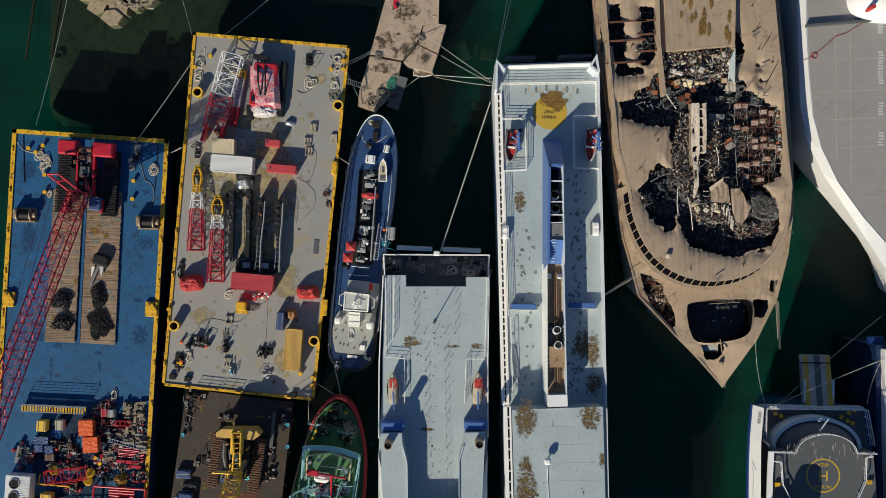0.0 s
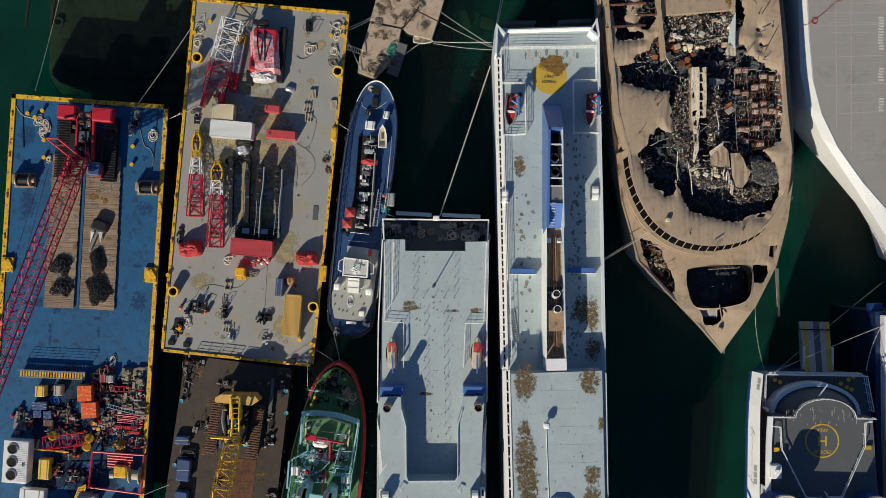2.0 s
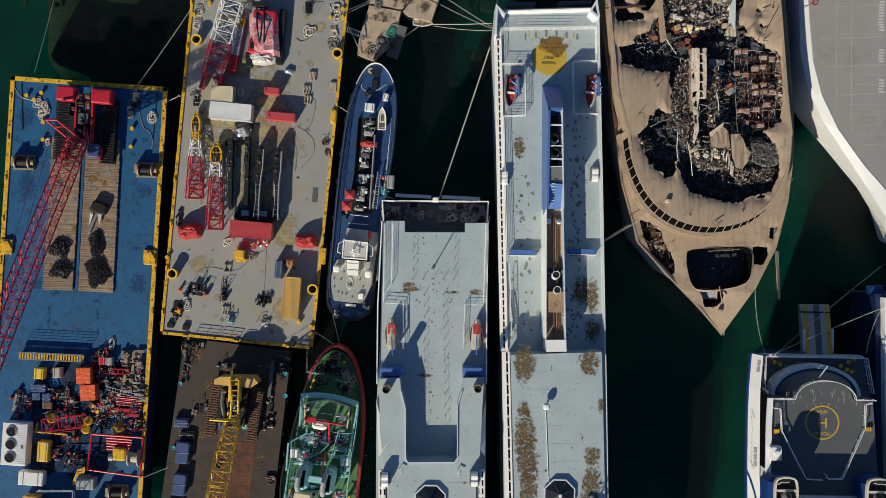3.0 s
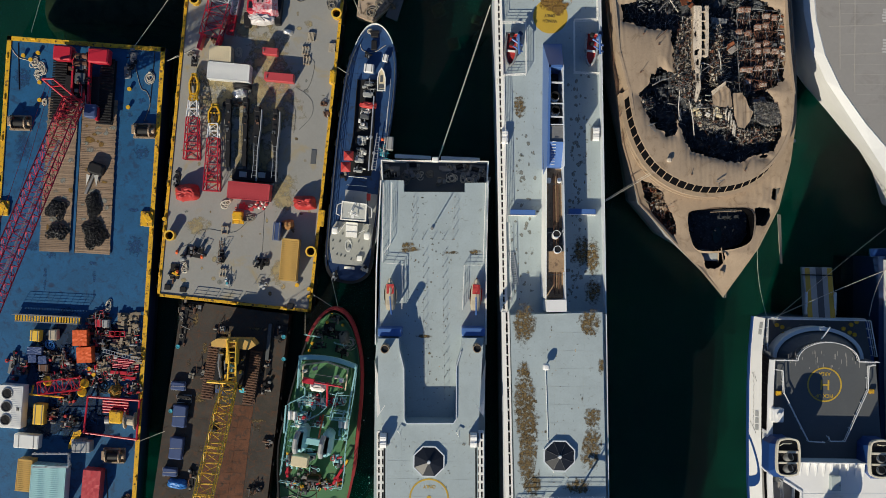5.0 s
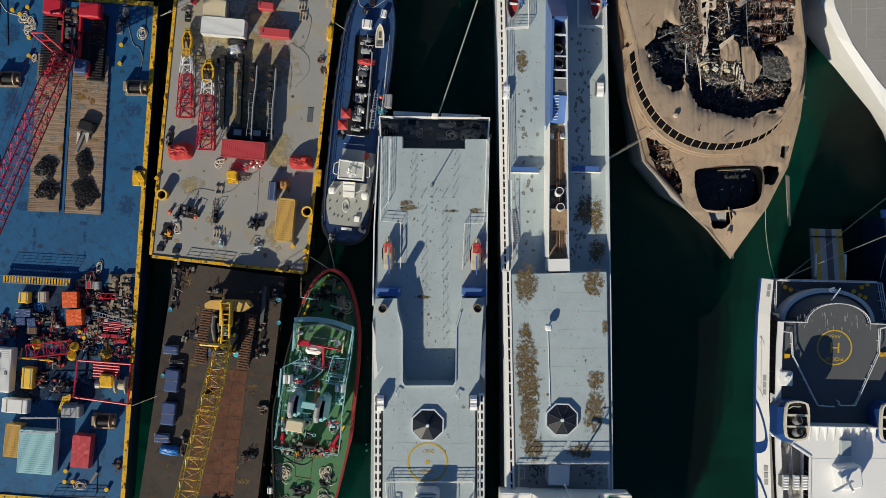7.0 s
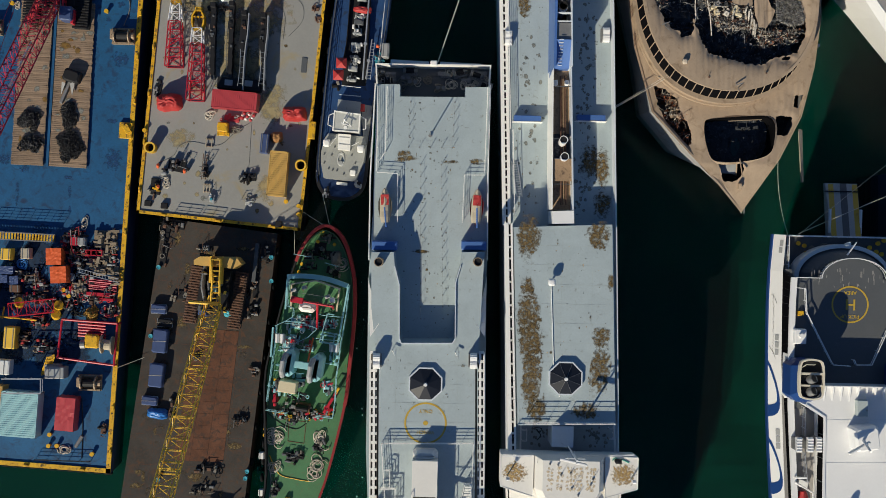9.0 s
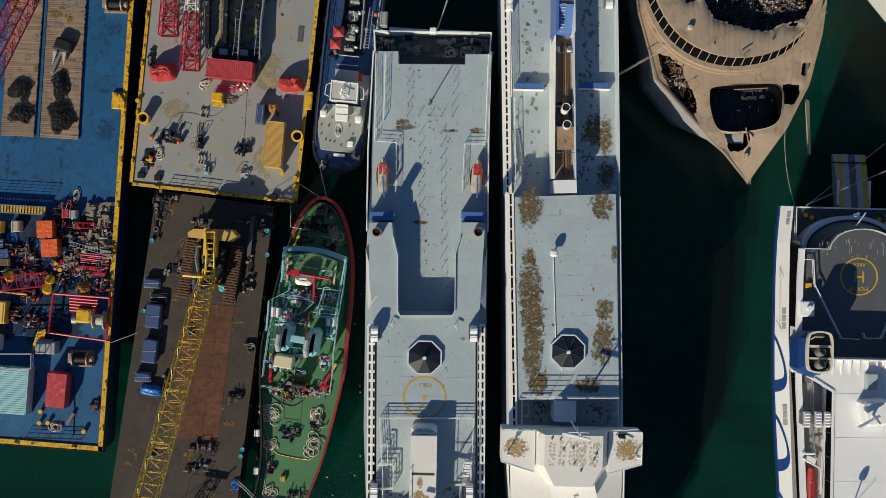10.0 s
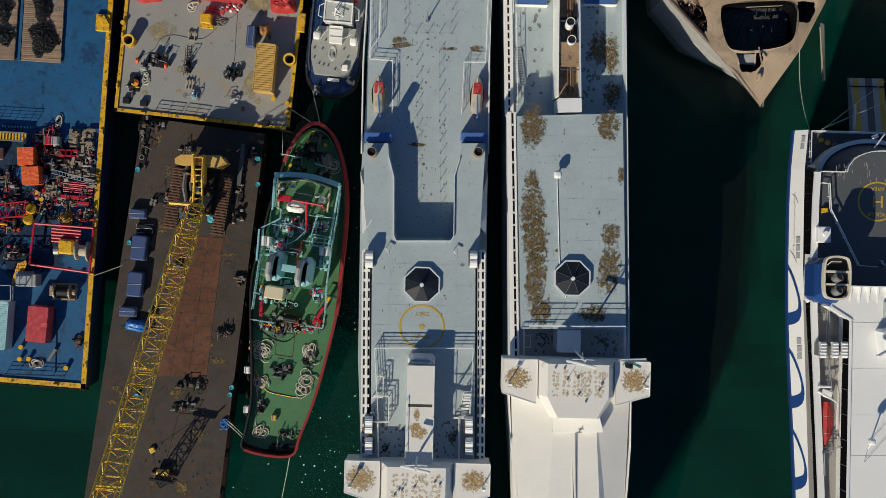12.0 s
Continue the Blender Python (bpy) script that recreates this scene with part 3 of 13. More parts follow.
GREY = [(-37.40, 30.88), (-14.29, 29.21), (-18.81, -23.30), (-41.34, -21.36)]
grey_barge = thing("grey_barge", (*GREY[0], 0), "grey steel work barge with a worn yellow edge", "barge")
part("hull", Shape().prism(GREY, -3.5, 2.56, 0.01), m_black, grey_barge)
part("deck", Shape().prism(GREY, 2.56, 2.6), m_barge_grey, grey_barge, "grey painted steel deck with ochre rust stains")

RUSTY = [(-37.93, -21.93), (-22.11, -23.72), (-26.94, -72.56), (-44.47, -73.01)]
rusty_barge = thing("rusty_barge", (*RUSTY[0], 0), "dark rusty flat-topped crane barge", "barge")
part("hull", Shape().prism(RUSTY, -3.5, 1.46, 0.01), m_rustiron, rusty_barge)
part("deck", Shape().prism(RUSTY, 1.46, 1.5), m_barge_rust, rusty_barge)


# ---- two laid-up ferries
def slot_gallery(ship, a, b, width, z, pitch=1.13, bar=0.17, double=False, beams=((0, 0.26), (0.72, 1.0)), well=0.75):
    """Two long side beams joined by cross bars, open between; a and b lie on the outer beam's outer edge."""
    ax, ay = a
    bx, by = b
    d = math.hypot(bx - ax, by - ay)
    ux, uy = (bx - ax) / d, (by - ay) / d
    nx, ny = (-uy, ux) if (-uy) * width > 0 else (uy, -ux)
    w = abs(width)
    off = lambda p, k: (p[0] + nx * k, p[1] + ny * k)
    for u0, u1 in ((0, 0.14), (0.36, 0.6), (0.82, 1.0)) if double else beams:
        u = (u0 + u1) / 2 * w
        part("side_beam", Shape().wall([off(a, u), off(b, u)], z - 0.35, z, (u1 - u0) * w), m_white, ship, "white side beam")
    # black sheet below the bars paints the shade of the open slots
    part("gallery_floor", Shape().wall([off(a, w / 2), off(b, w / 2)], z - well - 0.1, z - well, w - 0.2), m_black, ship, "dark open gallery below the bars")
    k = int(d / pitch)
    me = None
    for i in range(k + 1):
        p = off((ax + ux * pitch * i, ay + uy * pitch * i), w / 2)
        if me is None:
            sh = Shape().box((0, 0, 0), (bar * 1.9, w * (0.9 if double else 0.5), 0.26))
            me = bpy.data.meshes.new("cross_bar")
            me.from_pydata(sh.v, [], sh.f)
            me.materials.append(m_white)
        ob = new("cross_bar", me)
        ob.parent = ship
        ob.matrix_local = Matrix.Translation(Vector(LEVEL[ship.name](p[0], p[1], z - 0.17)) - BASE[ship.name]) @ Matrix.Rotation(math.atan2(uy, ux), 4, "Z")


def skylight(ship, c, r, z, rise, ribbed):
    curb = part("skylight_curb", Shape().wall(circle(c, r, 8, math.pi / 8), z, z + rise, 0.16, True), m_pale, ship)
    top = rise + 0.3
    for i in range(8):
        a0, a1 = math.pi / 8 + math.pi / 4 * i, math.pi / 8 + math.pi / 4 * (i + 1)
        k = r - 0.06
        p = [(c[0] + k * math.cos(a), c[1] + k * math.sin(a), z + rise * 0.9) for a in (a0, a1)]
        s = Shape().add([p[0], p[1], (*c, z + top), (p[0][0], p[0][1], z + rise * 0.9 - 0.05), (p[1][0], p[1][1], z + rise * 0.9 - 0.05), (*c, z + top - 0.05)],
                        [(0, 1, 2), (5, 4, 3), (0, 3, 4, 1), (1, 4, 5, 2), (2, 5, 3, 0)])
        part("glass_pane", s, m_glass_dark, curb)
    if ribbed:
        s = Shape()
        for i in range(8):
            a = math.pi / 8 + math.pi / 4 * i
            s.tube((c[0] + r * math.cos(a), c[1] + r * math.sin(a), z + rise * 0.93), (*c, z + top + 0.02), 0.02, 4)
        part("ribs", s, m_steel, ship)
    part("knob", Shape().cyl((*c, z + top - 0.05), 0.26, 0.22, 12, 0.2), m_white_clean, ship, smooth=False)


def liferaft(ship, c, z, horizontal=True):
    """A pair of white liferaft canisters in a cradle."""
    for k in (-0.4, 0.4):
        s = Shape()
        for i in range(4):
            y = c[1] + k + (i - 1.5) * 0.17
            s.tube((c[0] - 0.42, y, z + 0.5), (c[0] + 0.42, y, z + 0.5), 0.36 if i in (1, 2) else 0.32, 10)
        part("liferaft_canister", s, m_white_clean, ship)
    part("cradle", Shape().box((*c, z + 0.08), (1.2, 1.7, 0.16)).box((c[0] - 0.55, c[1], z + 0.3), (0.08, 1.6, 0.5)), m_steel, ship)


def rescue_boat(at, heading, hull_mat, cover_mat, label):
    """A small covered rescue boat with its davit arm, on chocks."""
    t = thing("rescue_boat", at, label, "boat", "rescue boats")
    m = Matrix.Translation(at) @ Matrix.Rotation(radians(heading), 4, "Z")
    L, W = 4.6, 1.75
    ring = []
    for z, k in ((0.35, 0.55), (0.75, 0.9), (1.15, 1.0)):
        row = []
        for i in range(14):
            a = 2 * math.pi * i / 14
            x, y = math.sin(a), math.cos(a)
            w = W / 2 * (1 - max(0, y) ** 3 * 0.75)
            row.append(m @ Vector((x * w * k, y * L / 2 * (0.9 + 0.1 * k), z)))
        ring.append(row)
    s = Shape().add([p for r in ring for p in r], [(j * 14 + (i + 1) % 14, j * 14 + i, (j + 1) * 14 + i, (j + 1) * 14 + (i + 1) % 14) for j in range(2) for i in range(14)] + [tuple(range(14))])
    part("boat_hull", s, hull_mat, t)
    s = Shape()
    k = 6
    for j in range(k + 1):
        y = -L / 2 * 0.93 + L * 0.93 * j / k
        w = W / 2 * 0.78 * (1 - max(0, 2 * y / L) ** 3 * 0.8) * (0.75 if j in (0, k) else 1)
        h = 0.45 + 0.18 * noise.noise(Vector((j * 1.3, at[0], 0)))
        s.v += [m @ Vector((x * w, y, 1.13 + zz * h)) for x, zz in ((-1, 0), (-0.6, 0.8), (0, 1.15), (0.6, 0.75), (1, 0))]
    s.f = [(5 * j + i, 5 * j + i + 1, 5 * j + 6 + i, 5 * j + 5 + i) for j in range(k) for i in range(4)]
    s.f += [(0, 1, 2, 3, 4), tuple(5 * k + i for i in (4, 3, 2, 1, 0))]
    cover = part("canvas_cover", s, cover_mat, t, "slack weathered canvas cover")
    s = Shape()
    s.add([m @ Vector((x, y, 1.62 + 0.12 * noise.noise(Vector((x * 3, y * 2, at[0]))))) for y in (0.1, 0.4, 0.8, 1.1, 1.4) for x in (-0.5, -0.2, 0.2, 0.5)], [(4 * j + i, 4 * j + i + 1, 4 * j + 5 + i, 4 * j + 4 + i) for j in range(4) for i in range(3)])
    part("cover_panel", s, m_tarp_red, cover, "crumpled red cover panel")
    part("davit", Shape().tube(m @ Vector((0.15, -2.6, 0)), m @ Vector((0.15, -2.6, 2.5)), 0.13, 6).tube(m @ Vector((0.15, -2.6, 2.5)), m @ Vector((0.0, -0.2, 2.7)), 0.1, 6)
         .tube(m @ Vector((0, 0.0, 2.7)), m @ Vector((0, 0.0, 1.6)), 0.03, 4), m_royal, t, "blue davit arm")
    part("chocks", Shape().box(m @ Vector((0, -1.2, 0.25)), (1.2, 0.25, 0.5), heading).box(m @ Vector((0, 1.2, 0.25)), (1.0, 0.25, 0.5), heading), m_steel, t)
    return t


def mooring_gear(ship, pts, z, seed, count):
    """Bollards, coils and winches on a mooring deck, each a thing of its own."""
    rnd = random.Random(seed)
    for i in range(count):
        x, y = rnd.uniform(pts[0], pts[1]), rnd.uniform(pts[2], pts[3])
        k = i % 4
        if k == 0:
            s = Shape()
            for d in (-0.35, 0.35):
                s.cyl((x + d, y, z), 0.2, 0.6, 10).cyl((x + d, y, z + 0.55), 0.26, 0.1, 10)
            s.box((x, y, z + 0.04), (1.3, 0.6, 0.08))
            solo("bollard", s, m_steel, (x, y, z), "double steel bollard on the mooring deck", "bollard", "mooring deck bollards")
        elif k == 1:
            coil(x, y, z, rnd.uniform(0.6, 1.0), m_rope_dark, rnd.random())
        elif k == 2:
            winch((x, y, z), rnd.uniform(-20, 20), m_steel, "grey mooring winch on the ferry's stern deck", 1.6)
        else:
            coil(x, y, z, rnd.uniform(0.5, 0.9), m_rope, rnd.random())


def coil(x, y, z, r, material, seed=0.0, label="heap of coiled mooring rope", r0=0.066):
    """A loose heap of rope dropped in uneven loops."""
    rnd = random.Random(int(seed * 1e6))
    s = Shape()
    for strand in range(2):
        pts = []
        ox, oy, ph = rnd.uniform(-0.2, 0.2) * r, rnd.uniform(-0.2, 0.2) * r, rnd.uniform(0, 6)
        e, a0 = rnd.uniform(0.5, 0.95), rnd.uniform(0, 6)
        for i in range(30):
            a = 2 * math.pi * i / 11
            rr = r * (0.62 + 0.30 * noise.noise(Vector((i * 0.2 + seed * 31, strand * 3.7, 1))) + 0.16 * math.sin(a * 0.37 + ph))
            px, py = rr * math.cos(a) + 0.3 * r * math.sin(a * 0.21 + ph), rr * e * math.sin(a)
            pts.append((x + ox + px * math.cos(a0) - py * math.sin(a0), y + oy + px * math.sin(a0) + py * math.cos(a0), z + 0.07 + 0.11 * strand + 0.003 * i + 0.03 * math.sin(3 * a)))
        s.pipe(pts, r0, 4)
    return solo("rope_coil", s, material, (x, y, z), label, "rope", "rope coils", smooth=True)


def winch(at, rz, material, label, size=2.0):
    """A drum winch: two cheeks, a drum, a frame and a motor."""
    t = thing("winch", at, label, "winch", "winches")
    m = Matrix.Translation(at) @ Matrix.Rotation(radians(rz), 4, "Z")
    w = size
    v = lambda x, y, z: tuple(m @ Vector((x * w, y * w, z * w)))
    part("base_frame", Shape().box(v(0, 0, 0.05), (w * 1.15, w * 0.8, w * 0.1), rz, 0.02).box(v(0, 0.36, 0.18), (w * 1.1, w * 0.08, w * 0.2), rz).box(v(0, -0.36, 0.18), (w * 1.1, w * 0.08, w * 0.2), rz), material, t)
    drum = part("drum", Shape().tube(v(-0.36, 0, 0.38), v(0.3, 0, 0.38), w * 0.2, 14), m_black, t, "drum wound with dark wire")
    for x in (-0.4, 0.32):
        part("cheek", Shape().tube(v(x, 0, 0.38), v(x + 0.06, 0, 0.38), w * 0.34, 16), material, drum)
    part("motor", Shape().tube(v(0.38, 0, 0.38), v(0.6, 0, 0.38), w * 0.15, 10).box(v(0.46, 0, 0.2), (w * 0.2, w * 0.3, w * 0.3), rz, 0.03), material, t)
    part("gearbox", Shape().box(v(-0.5, 0.05, 0.3), (w * 0.16, w * 0.5, w * 0.5), rz, 0.04), material, t)
    return t


def open_boat(at, heading, label):
    """An open red rescue boat ringed by a grey tube, under a blue davit of two crossed arms."""
    t = thing("rescue_boat", at, label, "boat", "rescue boats")
    m = Matrix.Translation(at) @ Matrix.Rotation(radians(heading), 4, "Z")
    ring = [(0.0, 2.5), (0.42, 2.0), (0.72, 1.1), (0.8, 0.0), (0.78, -2.0), (-0.78, -2.0), (-0.8, 0.0), (-0.72, 1.1), (-0.42, 2.0)]
    k = len(ring)
    part("boat_hull", Shape().add([m @ Vector((x * 0.55, y * 0.85, 0.3)) for x, y in ring] + [m @ Vector((x, y, 0.95)) for x, y in ring], [(i, (i + 1) % k, k + (i + 1) % k, k + i) for i in range(k)] + [tuple(range(k - 1, -1, -1))]), m_tarp_red, t, "red boat shell")
    part("boat_floor", Shape().add([m @ Vector((x * 0.86, y * 0.9, 0.62)) for x, y in ring], [tuple(range(k))]), m_tarp_red, t)
    part("gunwale_tube", Shape().pipe([m @ Vector((x, y, 1.0)) for x, y in ring + ring[:1]], 0.17, 7), m_cinder, t, "grey inflatable tube", smooth=True)
    part("engine", Shape().box(m @ Vector((0.1, -1.7, 1.2)), (0.5, 0.6, 0.7), heading, 0.1).box(m @ Vector((0.0, -0.6, 0.9)), (0.6, 0.5, 0.5), heading, 0.08), m_black, t, "black outboard engine")
    part("boat_seat", Shape().box(m @ Vector((0.0, 0.4, 0.8)), (1.2, 0.3, 0.12), heading, 0.03), m_white, t)
    post = m @ Vector((-0.75, -1.4, 0))
    part("davit", Shape().tube(post, post + Vector((0, 0, 2.9)), 0.22, 8).tube(post + Vector((0, 0, 2.8)), m @ Vector((-1.1, 1.0, 2.6)), 0.16, 6)
         .tube(m @ Vector((-1.4, -0.2, 2.4)), m @ Vector((0.1, -0.9, 2.7)), 0.16, 6).tube(m @ Vector((-1.5, 0.6, 2.2)), m @ Vector((-0.1, 0.0, 2.6)), 0.12, 6), m_royal, t, "blue davit of crossed arms")
    part("davit_foot", Shape().box(post + Vector((0, 0, 0.3)), (0.9, 0.9, 0.6), heading, 0.1).cyl(post + Vector((0.3, 0.5, 0)), 0.35, 1.6, 10), m_navy, t)
    part("chocks", Shape().box(m @ Vector((0, -1.2, 0.2)), (1.2, 0.25, 0.4), heading).box(m @ Vector((0, 1.0, 0.2)), (1.0, 0.25, 0.4), heading), m_steel, t)
    return t


# -- the ferry with the sunken centre well
ZM, Z1, Z2 = 5.0, 7.7, 10.7
F1 = [(-8.50, -1.43), (6.41, -1.30), (6.52, -20.84), (6.46, -20.53), (6.42, -28.92), (6.85, -51.24), (6.75, -68.58), (5.98, -85.34), (3.21, -94.79), (-2.81, -94.95), (-6.06, -85.65), (-7.49, -68.94), (-8.47, -51.44), (-8.68, -29.25), (-8.32, -20.85)]
f1 = thing("ferry", (*F1[0], 0), "pale grey laid-up ferry with a sunken centre deck well", "ferry", "laid-up ferries", levels=F1_LIFT)
part("hull", Shape().prism(F1, -7, ZM - 0.04, 0.03), m_pale, f1)
part("mooring_deck", Shape().prism(F1[:2] + [(6.62, -6.92), (-8.54, -7.13)], ZM - 0.04, ZM), m_charcoal, f1, "dark worn mooring deck")
main = [(-8.23, -4.33), (-5.25, -4.29), (-5.22, -5.86), (3.17, -5.74), (3.15, -4.48), (6.29, -4.36)] + F1[2:]
part("main_deck", Shape().prism(main, ZM - 0.04, Z1), m_deck, f1, "grey painted steel deck with rust streaks")
up = [(-8.05, -25.68), (-5.30, -25.61), (-5.12, -27.32), (-4.51, -29.58), (-4.35, -36.19), (-4.06, -36.80), (2.20, -36.64), (2.53, -36.09), (2.43, -29.20), (3.00, -27.12), (3.16, -25.40), (5.91, -25.33),
      (5.43, -39.11), (6.00, -67.62), (-6.43, -67.94), (-7.03, -39.42), (-7.88, -32.55)]
part("upper_deck", Shape().prism(up, Z1, Z2), m_deck, f1, "pale grey upper deck round the well")
part("coaming", Shape().wall(up[2:10], Z2, Z2 + 0.14, 0.1), m_pale, f1)
slot_gallery(f1, (-7.96, -38.07), (-7.40, -67.96), 1.15, Z2, double=True)
slot_gallery(f1, (6.22, -37.72), (6.90, -67.59), -1.15, Z2, double=True)
part("bulwark", Shape().wall([(-8.29, -4.37), F1[0], F1[1], (6.30, -4.16)], ZM, 6.6, 0.16), m_white, f1, "white stern bulwark")
part("bulwark", Shape().wall([(-8.33, -4.39), (-8.71, -16.25), (-8.64, -26.88)], Z1, 8.3, 0.14), m_white, f1)
part("bulwark", Shape().wall([(6.33, -4.18), (6.26, -16.04), (6.47, -26.54)], Z1, 8.3, 0.14), m_white, f1)
part("stern_fairlead", Shape().box((-0.98, -1.17, 6.3), (0.9, 0.7, 0.9), 0, 0.1), m_white, f1)
for x0, x1 in (((-6.84, -0.37), (-1.69, -0.55)), ((-0.20, -0.52), (5.37, -0.69))):
    part("stern_ramp", Shape().wall([x0, x1], 1.2, 4.2, 0.5), m_pale, f1, "folded grey stern ramp")
for a, b, c in (((-8.70, -29.03), (-7.95, -36.14), (-6.89, -34.49)), ((6.46, -28.69), (6.21, -35.83), (5.07, -34.23))):
    part("sponson", Shape().add([(*a, 8.2), (*b, 10.72), (*c, 10.72), (*a, 7.7), (*b, 7.7), (*c, 10.6)], [(0, 1, 2), (0, 3, 4, 1), (0, 2, 5), (1, 4, 5, 2)]), m_white, f1, "white flared side plate")
# guard rails
for pts in ([(-7.97, -4.75), (-7.89, -15.52)], [(-6.80, -4.73), (-6.84, -13.02), (-7.67, -14.43)], [(5.98, -4.55), (5.82, -15.33)],
            [(-7.81, -15.67), (-5.18, -15.79), (-5.09, -21.91)], [(5.83, -15.71), (3.27, -15.75), (3.13, -21.80)]):
    part("railing", Shape().rail(pts, Z1), m_white, f1, "white tube railing")
for pts in ([(-6.20, -49.28), (5.07, -49.00)], [(-6.20, -49.28), (-5.57, -56.94), (-5.46, -61.08)], [(5.07, -49.00), (4.96, -56.67), (3.62, -57.02), (3.72, -60.85)]):
    part("railing", Shape().rail(pts, Z2, 0.58, bars=4), m_white, f1, "white tube railing")
# chain posts on the deck
def chain_post(x, y, z):
    part("chain_post", Shape().tube((x, y, z), (x, y, z + 0.95), 0.03, 5).cyl((x, y, z), 0.1, 0.03, 8), m_steel, f1)
a, b = (-3.80, -6.54), (-3.95, -12.35)
c, d = (1.85, -6.46), (1.69, -12.27)
for i in range(5):
    chain_post(*between(a, b, i / 4), Z1), chain_post(*between(c, d, i / 4), Z1)
for i in range(1, 4):
    chain_post(*between(b, d, i / 4), Z1)
part("chains", Shape().pipe([(*between(a, b, i / 16), Z1 + 0.85 - 0.25 * math.sin(math.pi * (i % 4) / 4)) for i in range(17)], 0.008, 4)
     .pipe([(*between(c, d, i / 16), Z1 + 0.85 - 0.25 * math.sin(math.pi * (i % 4) / 4)) for i in range(17)], 0.008, 4)
     .pipe([(*between(b, d, i / 16), Z1 + 0.85 - 0.25 * math.sin(math.pi * (i % 4) / 4)) for i in range(17)], 0.008, 4), m_steel, f1)
a, b = (-2.35, -14.53), (-1.86, -34.27)
c, d = (0.31, -14.49), (1.00, -34.21)
for i in range(14):
    chain_post(*between(a, b, i / 13), Z1), chain_post(*between(c, d, i / 13), Z1)
part("chains", Shape().pipe([(*between(a, b, i / 52), Z1 + 0.85 - 0.25 * math.sin(math.pi * (i % 4) / 4)) for i in range(53)], 0.008, 4)
     .pipe([(*between(c, d, i / 52), Z1 + 0.85 - 0.25 * math.sin(math.pi * (i % 4) / 4)) for i in range(53)], 0.008, 4), m_steel, f1)
x, y = (-1.23, -10.82)
part("deck_mast", Shape().tube((x, y, Z1), (x + 0.15, y, Z1 + 4.0), 0.07, 6).cyl((x, y, Z1), 0.22, 0.3, 8), m_steel, f1, "slim deck mast")
# rust streaks
for (x, y), w, h, k in (((-4.01, -13.77), 3.4, 0.5, 3), ((-4.57, -13.15), 1.6, 0.9, 4), ((1.41, -14.08), 2.4, 0.4, 5), ((4.86, -13.96), 1.8, 0.7, 8), ((-1.96, -25.67), 2.2, 0.4, 9)):
    part("rust_stain", patch((x, y), w, h, Z1, k), m_moss, f1)
for i in range(60):
    rnd = random.Random(i)
    x, y = between((-4.66, -6.87), (3.02, -22.46), 0)[0] + rnd.uniform(0, 6.5), rnd.uniform(-34, -7)
    part("dark_spot", patch((x, y), rnd.uniform(0.1, 0.3), rnd.uniform(0.1, 0.35), Z1, i, 8, 0.4, 0.008), m_wet, f1)
# blue blocks, exhaust pipes
for (x, y) in ((-6.52, -24.89), (4.64, -24.62)):
    part("blue_locker", Shape().box((x, y, 8.9), (3.1, 1.1, 2.4), 0, 0.08), m_royal, f1, "royal blue locker block")
for (x, y) in ((-6.98, -26.82), (5.04, -26.52)):
    part("exhaust_pipe", Shape().tube((x, y, Z2), (x, y, 11.9), 0.55, 16).hollow((x, y, 11.85), 0.55, 0.3, 0.08), m_brass, f1, "scorched exhaust pipe")
    part("pipe_mouth", Shape().cyl((x, y, 11.9), 0.44, 0.06, 14), m_black, f1)
skylight(f1, (-0.97, -41.76), 2.15, Z2, 0.22, False)
c = (-0.86, -46.72)
part("winch_circle", Shape().hollow((*c, Z2 + 0.004), 2.62, 0.012, 0.22, 40), m_sign_yellow, f1, "yellow painted hoist circle")
part("winch_dot", Shape().cyl((*c, Z2 + 0.004), 0.3, 0.012, 16), m_sign_yellow, f1)
lettering("ONLY", (c[0], c[1] + 1.5, Z2 + 0.012), 0.62, 180, m_sign_yellow, f1)
lettering("WINCH", (c[0], c[1] - 1.15, Z2 + 0.012), 0.62, 180, m_sign_yellow, f1)
for (x, y) in ((-7.03, -38.96), (4.83, -38.66), (-6.59, -58.14), (4.81, -57.85), (-6.53, -60.57), (4.87, -60.28)):
    liferaft(f1, (x, y), Z2)
for (x, y) in ((-5.19, -37.68), (2.56, -37.76)):
    part("small_davit", Shape().pipe([(x, y, Z2), (x, y, 11.0), (x + 0.4, y - 0.6, 11.1), (x + 0.5, y + 0.2, 10.9)], 0.05, 5), m_white, f1)
# deck house and bridge
h0, h1 = (-2.31, -51.00), (0.77, -61.65)
part("deck_house", Shape().prism([(h0[0], h0[1]), (h1[0], h0[1]), (h1[0], h1[1] - 1), (h0[0], h1[1] - 1)], Z2, 12.1).box(((h0[0] + h1[0]) / 2, h0[1] + 0.45, 11.15), (h1[0] - h0[0], 1.5, 0.9), 0, 0.4), m_roof, f1, "white deck house roof with rust stains")
part("ship_number", Shape().box(((h0[0] + h1[0]) / 2, (-0.82, -55.57)[1], 12.105), (2.7, 0.3, 0.012)), m_text_dark, f1)
part("house_rail", Shape().rail([(h0[0], h0[1] - 4), (h0[0], h0[1] - 11)], 12.1, 0.3, 2, 0.03, 1).rail([(h1[0], h0[1] - 3), (h1[0], h0[1] - 11)], 12.1, 0.3, 2, 0.03, 1), m_white, f1)


